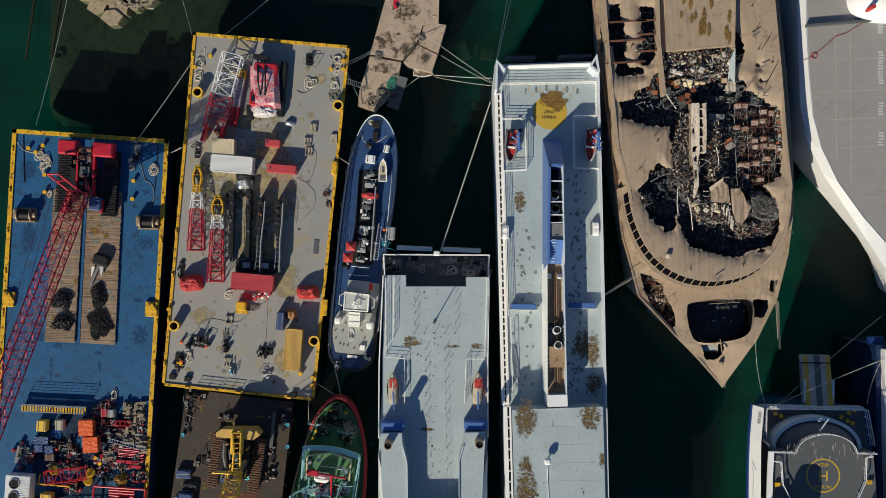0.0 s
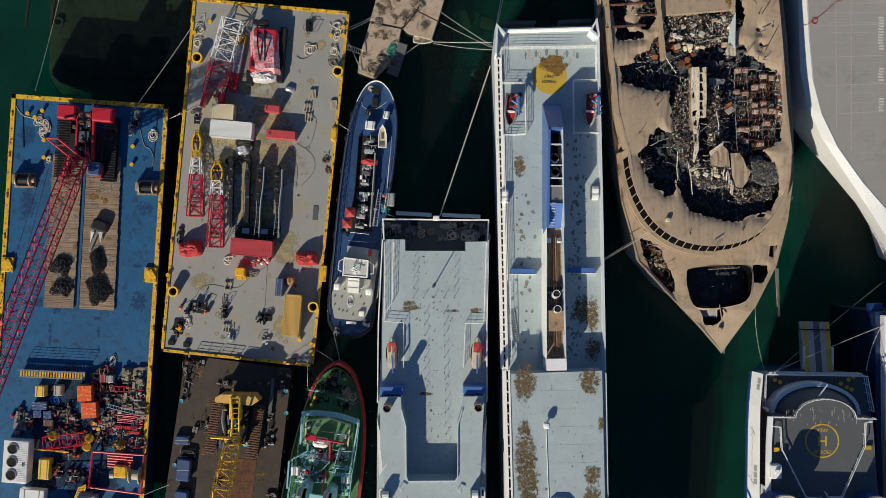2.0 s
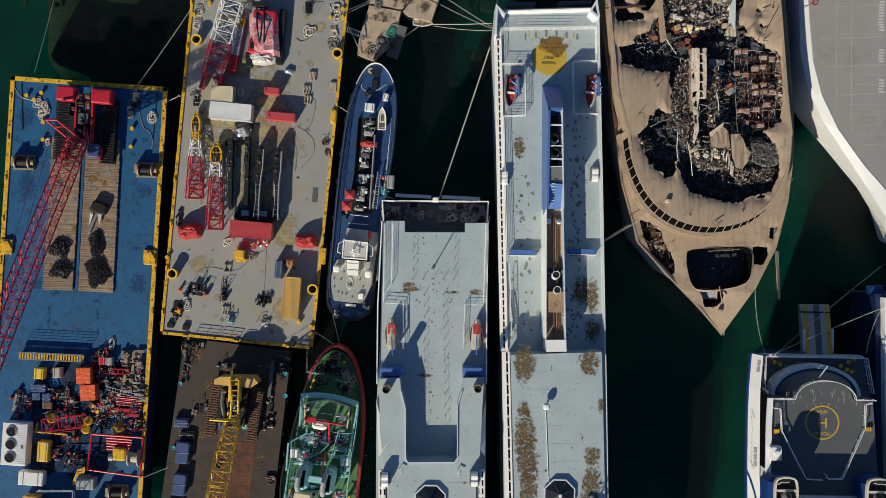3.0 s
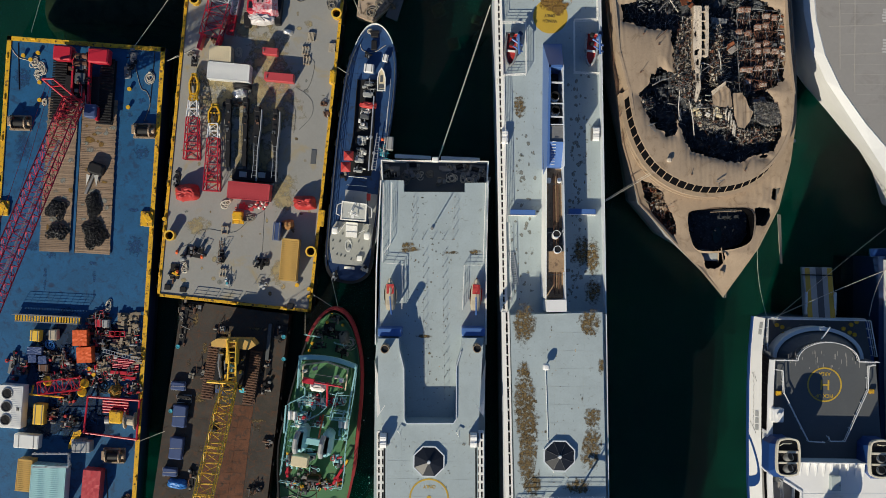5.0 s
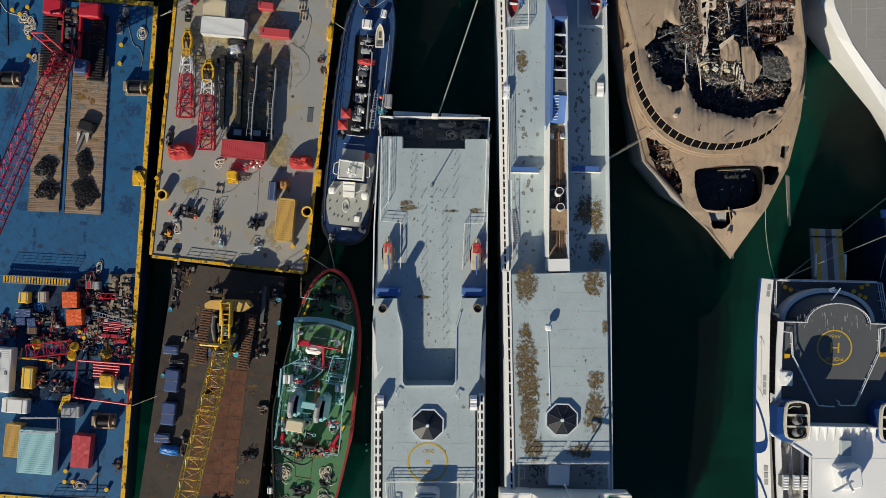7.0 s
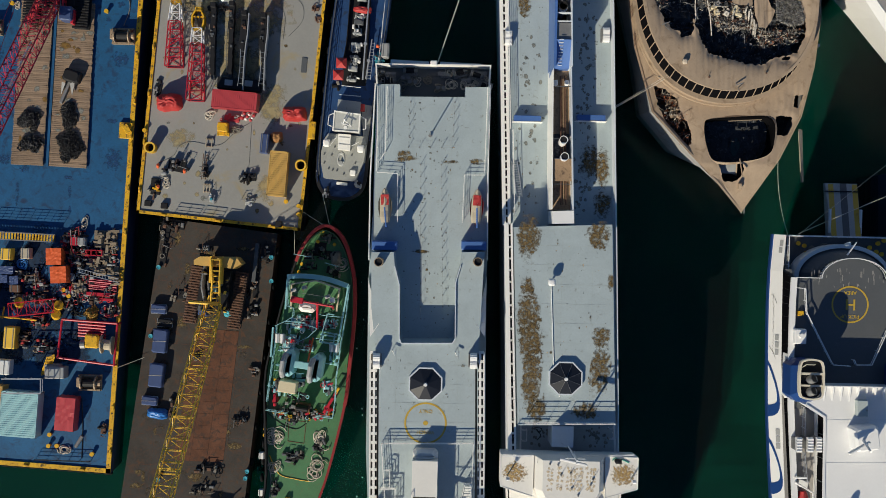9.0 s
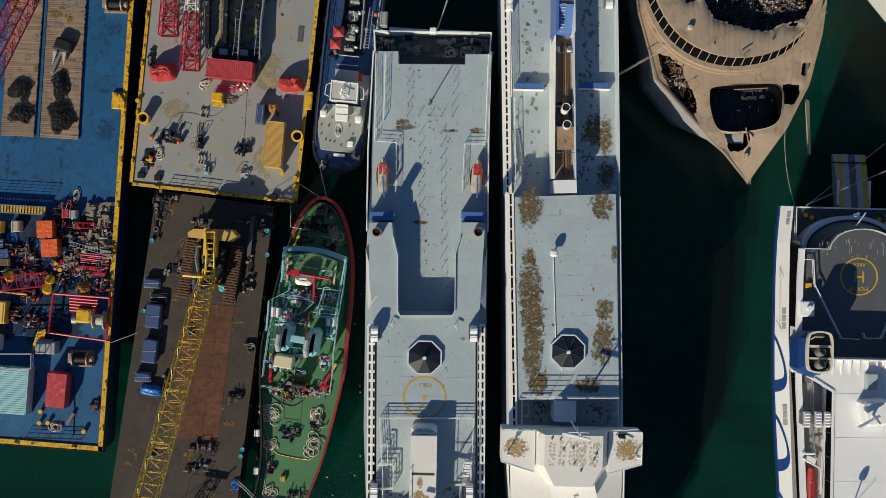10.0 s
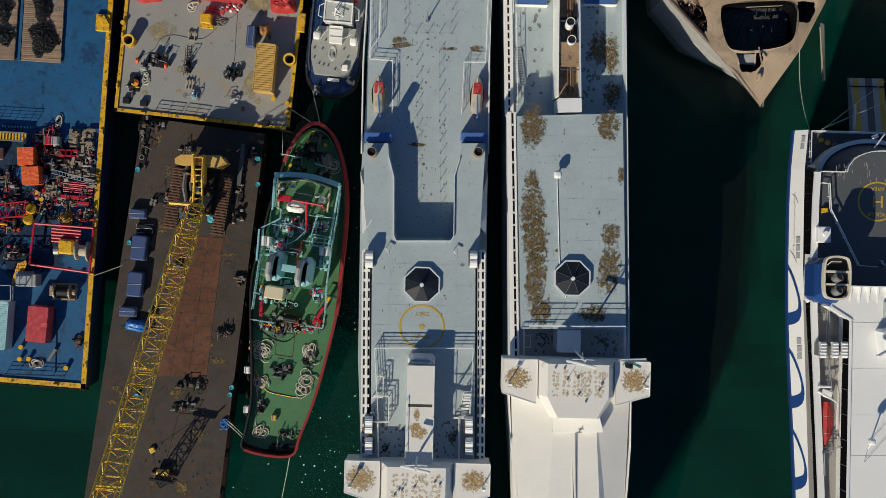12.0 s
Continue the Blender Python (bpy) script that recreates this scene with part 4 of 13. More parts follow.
def bridge(ship, xl, xr, xc0, xc1, y0, zw, zc, wing, depth, raise_side):
    """Bridge with open wings: low side platforms with raked ends and a raised wheelhouse roof with sloping sides."""
    for sx, xo, xi in ((-1, xl, xc0), (1, xr, xc1)):
        pts = [(xo, y0), (xi, y0), (xi, y0 - wing - 0.9), (xo, y0 - wing + 0.3)]
        part("bridge_wing", Shape().prism(pts, zw - 2.2, zw, 0.02), m_roof, ship, "white bridge wing roof with brown rust")
        part("wing_lip", Shape().wall(pts, zw, zw + 0.03, 0.08, True), m_white, ship)
        part("rust_stain", patch(((xo + xi) / 2 + 0.2 * sx, y0 - wing * 0.5), 3.0, 2.6, zw, int(abs(xo) * 10), 20, 0.4), m_rust_bloom, ship)
        part("lamp_post", Shape().tube((xo - sx * 0.8, y0 - wing * 0.62, zw), (xo - sx * 0.8, y0 - wing * 0.62, zw + 1.0), 0.07, 6).tube((xo - sx * 0.95, y0 - wing * 0.62, zw + 1.0), (xo - sx * 0.55, y0 - wing * 0.62, zw + 1.05), 0.22, 8), m_white_clean, ship, "searchlight")
        for k in range(3):
            part("aerial", Shape().tube((xi - sx * (0.4 + k), y0 - 0.6 - k, zw), (xi - sx * (0.4 + k), y0 - 0.6 - k, zw + 0.8), 0.03, 4), m_steel, ship)
    s = raise_side
    lo = [(xc0, y0), (xc1, y0), (xc1, y0 - depth * 0.62), (xc1 - s * 1.6, y0 - depth), (xc0 + s * 1.6, y0 - depth), (xc0, y0 - depth * 0.62)]
    hi = [(xc0 + s, y0 - 0.2), (xc1 - s, y0 - 0.2), (xc1 - s, y0 - depth * 0.6), (xc1 - s * 2.2, y0 - depth * 0.95), (xc0 + s * 2.2, y0 - depth * 0.95), (xc0 + s, y0 - depth * 0.6)]
    k = len(lo)
    sh = Shape().add([(x, y, zw - 2) for x, y in lo] + [(x, y, zw - 0.3) for x, y in lo] + [(x, y, zc) for x, y in hi],
                     [(2 * k + i) for i in range(0)] or [tuple(range(3 * k - 1, 2 * k - 1, -1))])
    for r in (0, k):
        sh.f += [(r + (i + 1) % k, r + i, r + k + i, r + k + (i + 1) % k) for i in range(k)]
    part("wheelhouse_roof", sh, m_roof, ship, "white wheelhouse roof with sloping sides")
    rnd = random.Random(int(abs(xl) * 100))
    for i in range(90):
        if i % 15 in (2, 5, 11):
            continue
        x = xc0 + s + 0.5 + (xc1 - xc0 - 2 * s - 1.0) * ((i % 15) + rnd.uniform(0.2, 0.8)) / 15
        y = y0 - 0.9 - (depth * 0.6 - 0.9) * ((i // 15) + rnd.uniform(0.2, 0.8)) / 6
        part("rust_spot", patch((x, y), rnd.uniform(0.25, 0.5), rnd.uniform(0.3, 0.65), zc, i, 10, 0.5, 0.01), m_rust_spot, ship)
    xm = (xc0 + xc1) / 2
    part("radar_bar", Shape().box((xm - 0.1, y0 + 0.2, zc + 1.5), (3.3, 0.28, 0.22), -12, 0.05).tube((xm - 0.4, y0 + 0.2, zc), (xm - 0.4, y0 + 0.2, zc + 1.4), 0.12, 6), m_white_clean, ship, "radar scanner bar")
    part("radar_mast", Shape().tube((xm, y0 + 0.9, zc - 2), (xm, y0 + 0.9, zc + 3), 0.11, 6).tube((xm - 1.2, y0 + 0.8, zc + 2), (xm + 1.2, y0 + 0.8, zc + 2), 0.05, 4).tube((xm, y0 + 1.5, zc + 1.4), (xm, y0 + 0.4, zc + 2.6), 0.05, 4), m_white_clean, ship)
    for i in range(8):
        x, y = rnd.uniform(xc0 + s + 0.4, xc1 - s - 0.4), rnd.uniform(y0 - depth * 0.7, y0 - 0.6)
        part("aerial", Shape().tube((x, y, zc), (x, y, zc + rnd.uniform(0.3, 0.8)), 0.03, 4).cyl((x, y, zc), 0.12, 0.12, 6), m_steel, ship)


bridge(f1, (-9.10, -62.25)[0], (7.31, -61.83)[0], (-5.16, -62.15)[0], (3.24, -61.94)[0], (-0.83, -62.04)[1], 11.9, 12.9, 3.9, 7.0, 0.95)
rescue_boat((-6.72, -19.93, 7.7), 2, m_pallet, m_pallet, "small rescue boat under a beige and red canvas cover")
rescue_boat((4.94, -19.76, 7.7), -2, m_tarp_red, m_pallet, "red rescue boat under a torn beige cover")
x0, y0 = (-8.18, -4.04)
x1, y1 = (5.90, -1.74)
mooring_gear(f1, (x0, x1, y0, y1), ZM, 5, 34)

# -- the ferry with the funnel casing
ZL, ZU = 7.5, 10.4
F2 = [(6.71, 25.22), (21.09, 25.97), (22.09, -0.21), (23.20, -34.77), (24.13, -54.20), (23.96, -68.36), (22.80, -83.23), (20.69, -92.73), (15.97, -92.85), (12.70, -83.49), (10.90, -68.69), (9.59, -54.57), (8.97, -34.96), (7.85, -0.41)]
f2 = thing("ferry", (*F2[0], 0), "pale blue-grey laid-up ferry with a tall central funnel casing", "ferry", "laid-up ferries", levels=F2_LIFT)
part("hull", Shape().prism(F2, -7, ZL - 0.04, 0.03), m_pale, f2)
part("main_deck", Shape().prism([(6.91, 25.30), (21.07, 25.98), (22.07, -0.21), (23.11, -34.98), (24.02, -54.32), (23.84, -67.90), (11.22, -68.23), (9.99, -54.68), (9.26, -35.17), (8.06, -0.41)], ZL - 0.04, ZL), m_deck, f2, "pale blue-grey painted deck with dark mildew spots")
upper = [(9.44, -22.25), (21.65, -21.62), (22.64, -46.50), (10.55, -46.81)]
part("upper_deck", Shape().prism(upper, ZL, ZU), m_deck, f2, "pale grey upper deck with rust and moss stains")
slot_gallery(f2, (6.71, 21.10), (8.33, -22.03), 1.05, ZL + 0.3, 1.0, 0.13, beams=((0, 0.42), (0.66, 1.0)), well=0.27)
slot_gallery(f2, (8.30, -21.81), (9.50, -51.39), 1.0, ZU, 1.45, 0.12, beams=((0, 0.5), (0.78, 1.0)))
part("bulwark", Shape().wall([(20.87, 24.42), (21.83, -0.22), (22.60, -21.94)], ZL, 8.8, 0.14), m_pale, f2)
part("side_flange", Shape().wall([(22.30, -21.95), (23.26, -50.46)], 9.0, 10.0, 0.12), m_pale, f2)
for pts in ([(6.80, 21.08), (6.89, 24.93), (7.99, 23.79)], [(20.59, 23.74), (19.66, 24.50), (20.41, 25.89), (20.75, 23.75)]):
    part("stern_wall", Shape().wall(pts, ZL, 9.4, 0.3), m_pale, f2, "pale stern corner bulwark")
part("stern_wall", Shape().wall([(8.24, 24.72), (20.06, 25.28)], ZL, 8.4, 0.18), m_white, f2)
for a, b in (((8.44, 26.92), (12.71, 27.07)), ((16.07, 27.20), (20.66, 27.43))):
    part("stern_ramp", Shape().wall([a, b], 2.0, 5.6, 0.5), m_charcoal, f2, "folded dark stern ramp")
for pts in ([(7.55, 22.32), (20.66, 22.74), (20.81, 18.09), (17.63, 17.96), (17.81, 10.83), (21.14, 10.80)],
            [(7.55, 22.32), (7.77, 17.51), (11.03, 17.56), (11.21, 10.50), (8.19, 10.30)], [(8.19, 10.30), (9.01, -9.71)]):
    part("railing", Shape().rail(pts, ZL, bars=5), m_white, f2, "white tube railing")
part("railing", Shape().rail([(9.33, -9.86), (9.79, -20.57)], ZL, bars=2), m_white, f2, "white tube railing")
c = (14.48, 18.72)
part("winch_disc", Shape().cyl((*c, ZL + 0.004), 2.38, 0.01, 48), m_sign_yellow, f2, "yellow painted hoist disc, partly stained brown")
lettering("ONLY", (c[0] - 0.1, c[1] + 0.05, ZL + 0.05), 0.56, 180, m_text_dark, f2)
lettering("WINCH", (c[0] - 0.1, c[1] - 0.68, ZL + 0.05), 0.56, 180, m_text_dark, f2)
for (x, y), w, h in (((0.5, 1.55), 3.4, 1.5), ((1.1, 0.9), 1.6, 1.4), ((-0.6, 2.0), 1.6, 1.2), ((0.3, 2.4), 3.0, 0.9)):
    part("rust_stain", patch((c[0] + x, c[1] + y), w, h, ZL + 0.015, int(w * 9)), m_brown_wash, f2, "brown stain spreading over the painted disc")
for i in range(16):
    part("rust_stain", patch((c[0] - 3.4 + 0.48 * i, c[1] + 2.9 + 0.5 * math.sin(i * 2.3)), 0.35, 1.1, ZL, i), m_rust_spot if i % 3 else m_wet, f2)
open_boat((9.15, 14.1, ZL), 176, "open red rescue boat with a grey tube and a blue davit")
open_boat((20.1, 14.3, ZL), 176, "open red rescue boat with a blue davit in the shade")
m_trough = mat("trough_primer", (0.33, 0.22, 0.13), 0.8, 0, 0.3, 0.6, (0.10, 0.06, 0.04), 0.40, 0.5)
# funnel casing: hollow, walls round an open trough
zt = 11.9
cl0, cr0 = (13.64, 10.61), (15.50, 10.63)
cl1, cr1 = (13.67, -2.57), (15.91, -2.54)
cl2, cr2 = (13.94, -20.03), (16.56, -20.00)
part("funnel_front", Shape().add([(13.51, 14.93, ZL), (16.11, 14.97, ZL), (*cr0, zt), (*cl0, zt), (cl0[0], cl0[1] - 0.3, ZL), (cr0[0], cr0[1] - 0.3, ZL), (cl0[0], cl0[1] - 0.3, zt), (cr0[0], cr0[1] - 0.3, zt)],
                                 [(1, 0, 3, 2), (0, 4, 6, 3), (5, 1, 2, 7), (3, 6, 7, 2), (4, 5, 7, 6)]), m_royal, f2, "raked blue funnel front")
part("funnel_side", Shape().add([(13.51, 14.93, ZL), (*cl0, zt), (*cl1, zt), (13.77, -3.48, ZL), (cl0[0] + 0.3, cl0[1], zt), (cl1[0] + 0.3, cl1[1], zt), (cl1[0] + 0.3, cl1[1], ZL), (cl0[0] + 0.3, cl0[1], ZL)],
                                [(0, 1, 2, 3), (1, 4, 5, 2), (4, 7, 6, 5), (2, 5, 6, 3), (0, 7, 4, 1)]), m_royal, f2, "sloping royal blue funnel side")
s = Shape()
for i in range(28):
    y, z = 5.65 + 1.9 * math.cos(2 * math.pi * i / 28), 9.9 + 1.25 * math.sin(2 * math.pi * i / 28)
    u = (z - ZL) / (zt - ZL)
    s.v.append(((13.51 + 0.0141 * (14.93 - y)) * (1 - u) + (13.64 + 0.0023 * (10.61 - y)) * u - 0.03, y, z))
s.f = [tuple(range(28)), tuple(range(27, -1, -1))]
part("funnel_emblem", s, m_white_clean, f2, "plain white oval on the funnel side")
part("funnel_side", Shape().wall([cr0, cr1], ZL, zt, 0.15), m_pale, f2)
rim = lambda p: (p[0] + 0.13, p[1] + 0.1)
k1, k2, q1, q2 = rim(cl1), rim(cl2), rim(cr1), rim(cr2)
part("casing_wall", Shape().wall([k1, k2], ZL, 10.7, 0.16), m_white, f2, "white casing wall")
part("casing_wall", Shape().wall([q1, q2], ZL, 10.7, 0.16), m_pale, f2)
part("casing_floor", Shape().prism([cl0, cr0, cr1, cl1], 9.0, 9.1), m_char, f2)
part("casing_floor", Shape().prism([k1, q1, q2, k2], 9.5, 9.62), m_trough, f2, "tan rust-stained trough floor")
part("casing_floor", Shape().prism([between(k1, k2, 0.46), between(q1, q2, 0.46), between(q1, q2, 0.64), between(k1, k2, 0.64)], 9.62, 9.66), m_char, f2, "sooty trough floor round the exhausts")
for y in (323, 360, 383, 397):
    a = between(cl0, cl1, (y - 293) / 177)
    b = between(cr0, cr1, (y - 293) / 177)
    part("cross_beam", Shape().wall([a, b], 11.3, 11.8, 0.14), m_pale, f2)
for (x, y) in ((14.57, 6.40), (14.67, 4.54)):
    part("exhaust_pipe", Shape().tube((x, y, 9.1), (x, y, 11.6), 0.55, 16), m_white_clean, f2, "white exhaust stack with a black mouth")
    part("stack_mouth", Shape().hollow((x, y + 0.25, 11.5), 0.56, 0.35, 0.08).cyl((x, y + 0.25, 11.55), 0.46, 0.05, 14), m_black, f2)
a, b = between(cl0, cl1, 0.6), between(cr0, cr1, 0.6)
a2, b2 = between(cl0, cl1, 0.76), between(cr0, cr1, 0.76)
part("vent_grating", Shape().prism([a, b, b2, a2], 11.5, 11.7), m_steel, f2, "speckled vent grating")
part("funnel_back", Shape().add([(*a2, zt), (*b2, zt), (*cr1, 10.6), (*cl1, 10.6), (*a2, 9), (*b2, 9), (*cr1, 9), (*cl1, 9)], [(1, 0, 3, 2), (2, 3, 7, 6), (0, 1, 5, 4)]), m_royal, f2, "sloped blue funnel back with a ladder")
s = Shape()
for i in range(9):
    p = between(between(a2, b2, 0.4), between(cl1, cr1, 0.4), i / 9)
    s.box((p[0], p[1], 11.97 - 1.3 * i / 9), (0.5, 0.05, 0.05))
part("ladder", s, m_white, f2)
for y in (588, 615):
    x, yy = between((15.19, -11.47), (15.37, -13.51), (y - 588) / 27)
    part("exhaust_pipe", Shape().tube((x + 0.1, yy - 0.12, 9.6), (x + 0.1, yy + 0.1, 10.75), 0.5, 18).hollow((x + 0.1, yy + 0.1, 10.7), 0.52, 0.2, 0.07), m_white_clean, f2, "white exhaust stack with a black mouth")
    part("stack_mouth", Shape().cyl((x + 0.1, yy + 0.1, 10.76), 0.44, 0.05, 16), m_black, f2)
for k, (fx, r) in enumerate(((0.55, 0.11), (0.68, 0.07), (0.78, 0.09))):
    p, q = between(between(cl1, cr1, fx), between(cl2, cr2, fx), 0.04), between(between(cl1, cr1, fx), between(cl2, cr2, fx), 0.96)
    part("pipe", Shape().tube((*p, 9.75 + 0.06 * k), (*q, 9.75 + 0.06 * k), r, 6), m_trough if k % 2 else m_rustiron, f2)

for t in (0.13, 0.5, 0.64, 0.82):
    part("cross_beam", Shape().wall([between(k1, k2, t), between(q1, q2, t)], 10.45, 10.6, 0.08), m_charcoal, f2)
for u in (0.2, 0.8):
    part("vent_head", Shape().box((*between(between(k1, q1, u), between(k2, q2, u), 0.1), 10.0), (0.5, 0.7, 0.5), 0, 0.1), m_white_clean, f2, "small white vent head")
part("casing_cover", Shape().prism([between(k1, k2, 0.64), between(q1, q2, 0.64), between(q1, q2, 0.8), between(k1, k2, 0.8)], 10.4, 10.5), m_trough, f2)
part("casing_end", Shape().prism([(14.20, -20.13), (16.80, -20.02), (16.88, -21.60), (14.22, -21.71)], ZL, 10.65), m_white_clean, f2, "white casing end block")
for (x, y), w in (((11.00, -8.48), 3.4), ((19.03, -8.21), 3.6)):
    part("blue_screen", Shape().box((x * 1.0116, y + 0.09, 7.93), (w, 0.75, 0.86), 0, 0.05), m_royal, f2, "royal blue deck screen")
    part("screen_edge", Shape().box((x * 1.0116, y - 0.34, 7.95), (w + 0.4, 0.07, 0.9)), m_white, f2)
for (x, y) in ((8.49, 1.91), (20.92, 2.55)):
    liferaft(f2, (x, y), ZL)
# grating lying on the deck
x, y = (10.08, -16.10)
s = Shape()
for i in range(2):
    s.box((x + (i - 0.5) * 0.7, y, ZL + 0.12), (0.1, 4.6, 0.2), 10)
for i in range(15):
    yy = -2.2 + 0.315 * i
    s.box((x - yy * math.sin(radians(10)), y + yy * math.cos(radians(10)), ZL + 0.1), (0.75, 0.08, 0.08), 10)
solo("gangway", s, m_alu, (x, y, ZL), "short aluminium gangway lying on the ferry deck", "gangway")
# mildew spots and moss
rnd = random.Random(3)
for i in range(150):
    lo, hi = (((17.11, 10.73), (20.31, -20.70)), ((9.33, 4.33), (13.25, -21.98)))[i % 3 == 0]
    t = rnd.random()
    x, y = lo[0] + (hi[0] - lo[0]) * min(1, max(0, rnd.gauss(0.45, 0.22))), lo[1] + (hi[1] - lo[1]) * t
    part("mildew_spot", patch((x, y), rnd.uniform(0.15, 0.55), rnd.uniform(0.2, 0.7), ZL, i, 9, 0.4, 0.008), m_wet, f2)
for (x, y), w, h, k in (((19.42, -13.63), 2.2, 3.4, 1), ((21.01, -14.39), 1.4, 4.0, 2), ((21.08, -19.11), 1.8, 2.6, 3), ((10.48, 6.31), 1.2, 2.6, 4)):
    part("mildew_patch", patch((x, y), w * 1.3, h * 1.3, ZL, k + 40), m_moss, f2)
for (x, y), w, h, k in (((11.33, -23.47), 2.9, 4.2, 1), ((19.94, -23.06), 3.0, 2.8, 2), ((11.33, -29.66), 1.6, 2.0, 3), ((11.56, -33.20), 2.9, 5.0, 4), ((11.93, -36.51), 3.2, 5.0, 5), ((12.10, -40.94), 2.2, 6.5, 6),
                      ((12.93, -44.76), 2.6, 3.0, 7), ((20.61, -35.58), 2.4, 2.2, 8), ((20.55, -39.65), 2.3, 4.8, 9), ((18.83, -44.86), 3.8, 1.6, 10), ((21.63, -28.77), 0.9, 1.6, 11)):
    part("moss_patch", patch((x, y), w * 0.9, h * 1.3, ZU, k, 26, 0.7), m_moss, f2, "brown moss and rust crust")
# dome light, hatch, skylight
x, y = (14.24, -28.89)
part("dome_lamp", Shape().tube((x, y, ZU), (x, y, 10.9), 0.1, 6).blob((x, y, 10.9), (0.95, 0.95, 0.4), 0, 12, 0.0), m_white_clean, f2, "white dome on a post")
part("deck_pipe", Shape().pipe([(x, y, ZU + 0.06), (14.79, -39.03, ZU + 0.06), (15.62, -43.08, ZU + 0.06)], 0.05, 5), m_white, f2)
skylight(f2, (16.28, -40.74), 2.15, ZU, 0.3, True)
for pts in ([(11.35, -46.33), (15.57, -46.24)], [(16.23, -46.23), (22.34, -46.09)]):
    part("railing", Shape().rail(pts, ZU, bars=4), m_white, f2, "white tube railing")
for (x, y) in ((15.57, -47.73),):
    part("mast_block", Shape().box((x + 0.6, y - 0.4, 8.9), (2.7, 2.7, 2.8), 0, 0.06), m_pale, f2)
bridge(f2, (8.44, -50.28)[0], (25.16, -49.85)[0], (12.40, -50.18)[0], (21.21, -49.95)[0], (15.46, -50.10)[1], 11.6, 12.7, 4.2, 6.6, 1.0)
# faceted white foredeck roof
ya = (15.85, -53.88)[1]
yb = (16.25, -67.67)[1] - 16
L = lambda x, y, z: (x, y, z)
pl = [((9.68, -54.08)[0], ya, 10.1), ((14.81, -53.83)[0], ya, 10.5), ((19.23, -53.72)[0], ya, 10.5), ((23.67, -53.92)[0], ya, 9.2)]
pm = [((10.85, -62.82)[0], yb, 9.4), ((13.47, -66.56)[0], yb, 9.7), ((21.45, -66.35)[0], yb, 9.7), ((23.14, -62.51)[0], yb, 8.6)]
part("foredeck_roof", Shape().add(pl + pm + [(p[0], p[1], ZL) for p in (pl[0], pl[3], pm[3], pm[0])], [(0, 4, 5, 1), (1, 5, 6, 2), (2, 6, 7, 3), (0, 8, 11, 4), (9, 3, 7, 10), (8, 0, 1, 2, 3, 9), (11, 10, 7, 6, 5, 4)]), m_roof, f2, "smooth white faceted foredeck roof")
part("front_panel", Shape().add([(14.27, -55.73, 11.3), (19.42, -55.60, 11.3), (20.21, -58.44, 10.9), (14.47, -58.59, 10.9), (14.47, -58.59, 10.3), (20.21, -58.44, 10.3)], [(3, 2, 1, 0), (4, 5, 2, 3)]), m_roof, f2, "sloping white wheelhouse front")
part("side_rim", Shape().wall([(9.44, -54.74), (9.85, -60.63), (10.71, -66.80), (11.68, -74.10)], 8.6, 9.9, 0.16), m_white, f2)
part("side_rim", Shape().wall([(23.82, -54.58), (23.91, -60.54), (23.61, -66.64), (23.13, -73.92)], 7.6, 9.1, 0.16), m_white, f2)
part("centre_pipe", Shape().tube((17.06, -58.68, 10.58), (17.49, -67.50, 10.25), 0.06, 5), m_steel, f2)
x, y = (17.44, -58.41)
part("bow_mast", Shape().tube((x, y, 10.3), (x, y, 11.3), 0.06, 6).tube((x - 0.3, y, 11.1), (x + 0.3, y, 11.1), 0.05, 5).cyl((x, y, 10.4), 0.22, 0.3, 8), m_steel, f2)
for (xa, ya2), (xb, yb2) in (((11.45, -48.06), (12.03, -49.45)), ((22.56, -47.64), (23.13, -48.97))):
    part("side_ladder", Shape().rail([(xa, ya2), (xb, ya2), (xb, yb2), (xa, yb2)], ZL, 0.8, 0.6, 0.04, 2), m_white_clean, f2)
part("well_rim", Shape().wall([(11.23, -50.78), (11.20, -47.10), (23.01, -46.66), (23.24, -50.47)], 8.3, 8.6, 0.18), m_white_clean, f2)
part("wing_rail", Shape().rail([(8.63, -50.14), (12.14, -50.05)], 11.6, 0.5, 1.2, 0.04, 2), m_white_clean, f2)
part("wing_rail", Shape().rail([(21.52, -49.81), (24.52, -49.61)], 11.6, 0.5, 1.2, 0.04, 2), m_white_clean, f2)
hose([(13.19, -47.86), (14.01, -48.05), (13.68, -48.53), (13.33, -48.13), (13.89, -48.86), (13.43, -49.55)], ZL, 0.06, m_black, "dark hose tangled on the ferry deck")
hose([(22.02, -50.48), (22.46, -50.15), (22.85, -50.65), (23.23, -50.39), (24.07, -50.75)], 11.6, 0.07, m_netgreen, "green rope tangle on the bridge wing")
part("wing_gear", Shape().blob((22.66, -50.49, 11.8), (0.9, 0.6, 0.4), 4, 8, 0.4), m_black, f2)
rnd = random.Random(71)
for i in range(46):
    x, y = (11.50, -47.72)
    x2, y2 = (23.24, -50.27)
    u = rnd.choice((rnd.uniform(0.1, 0.38), rnd.uniform(0.66, 0.95)))
    part("mildew_spot", patch((x + (x2 - x) * u, y + (y2 - y) * rnd.random()), rnd.uniform(0.2, 0.4), rnd.uniform(0.25, 0.5), ZL, i), m_wet, f2)
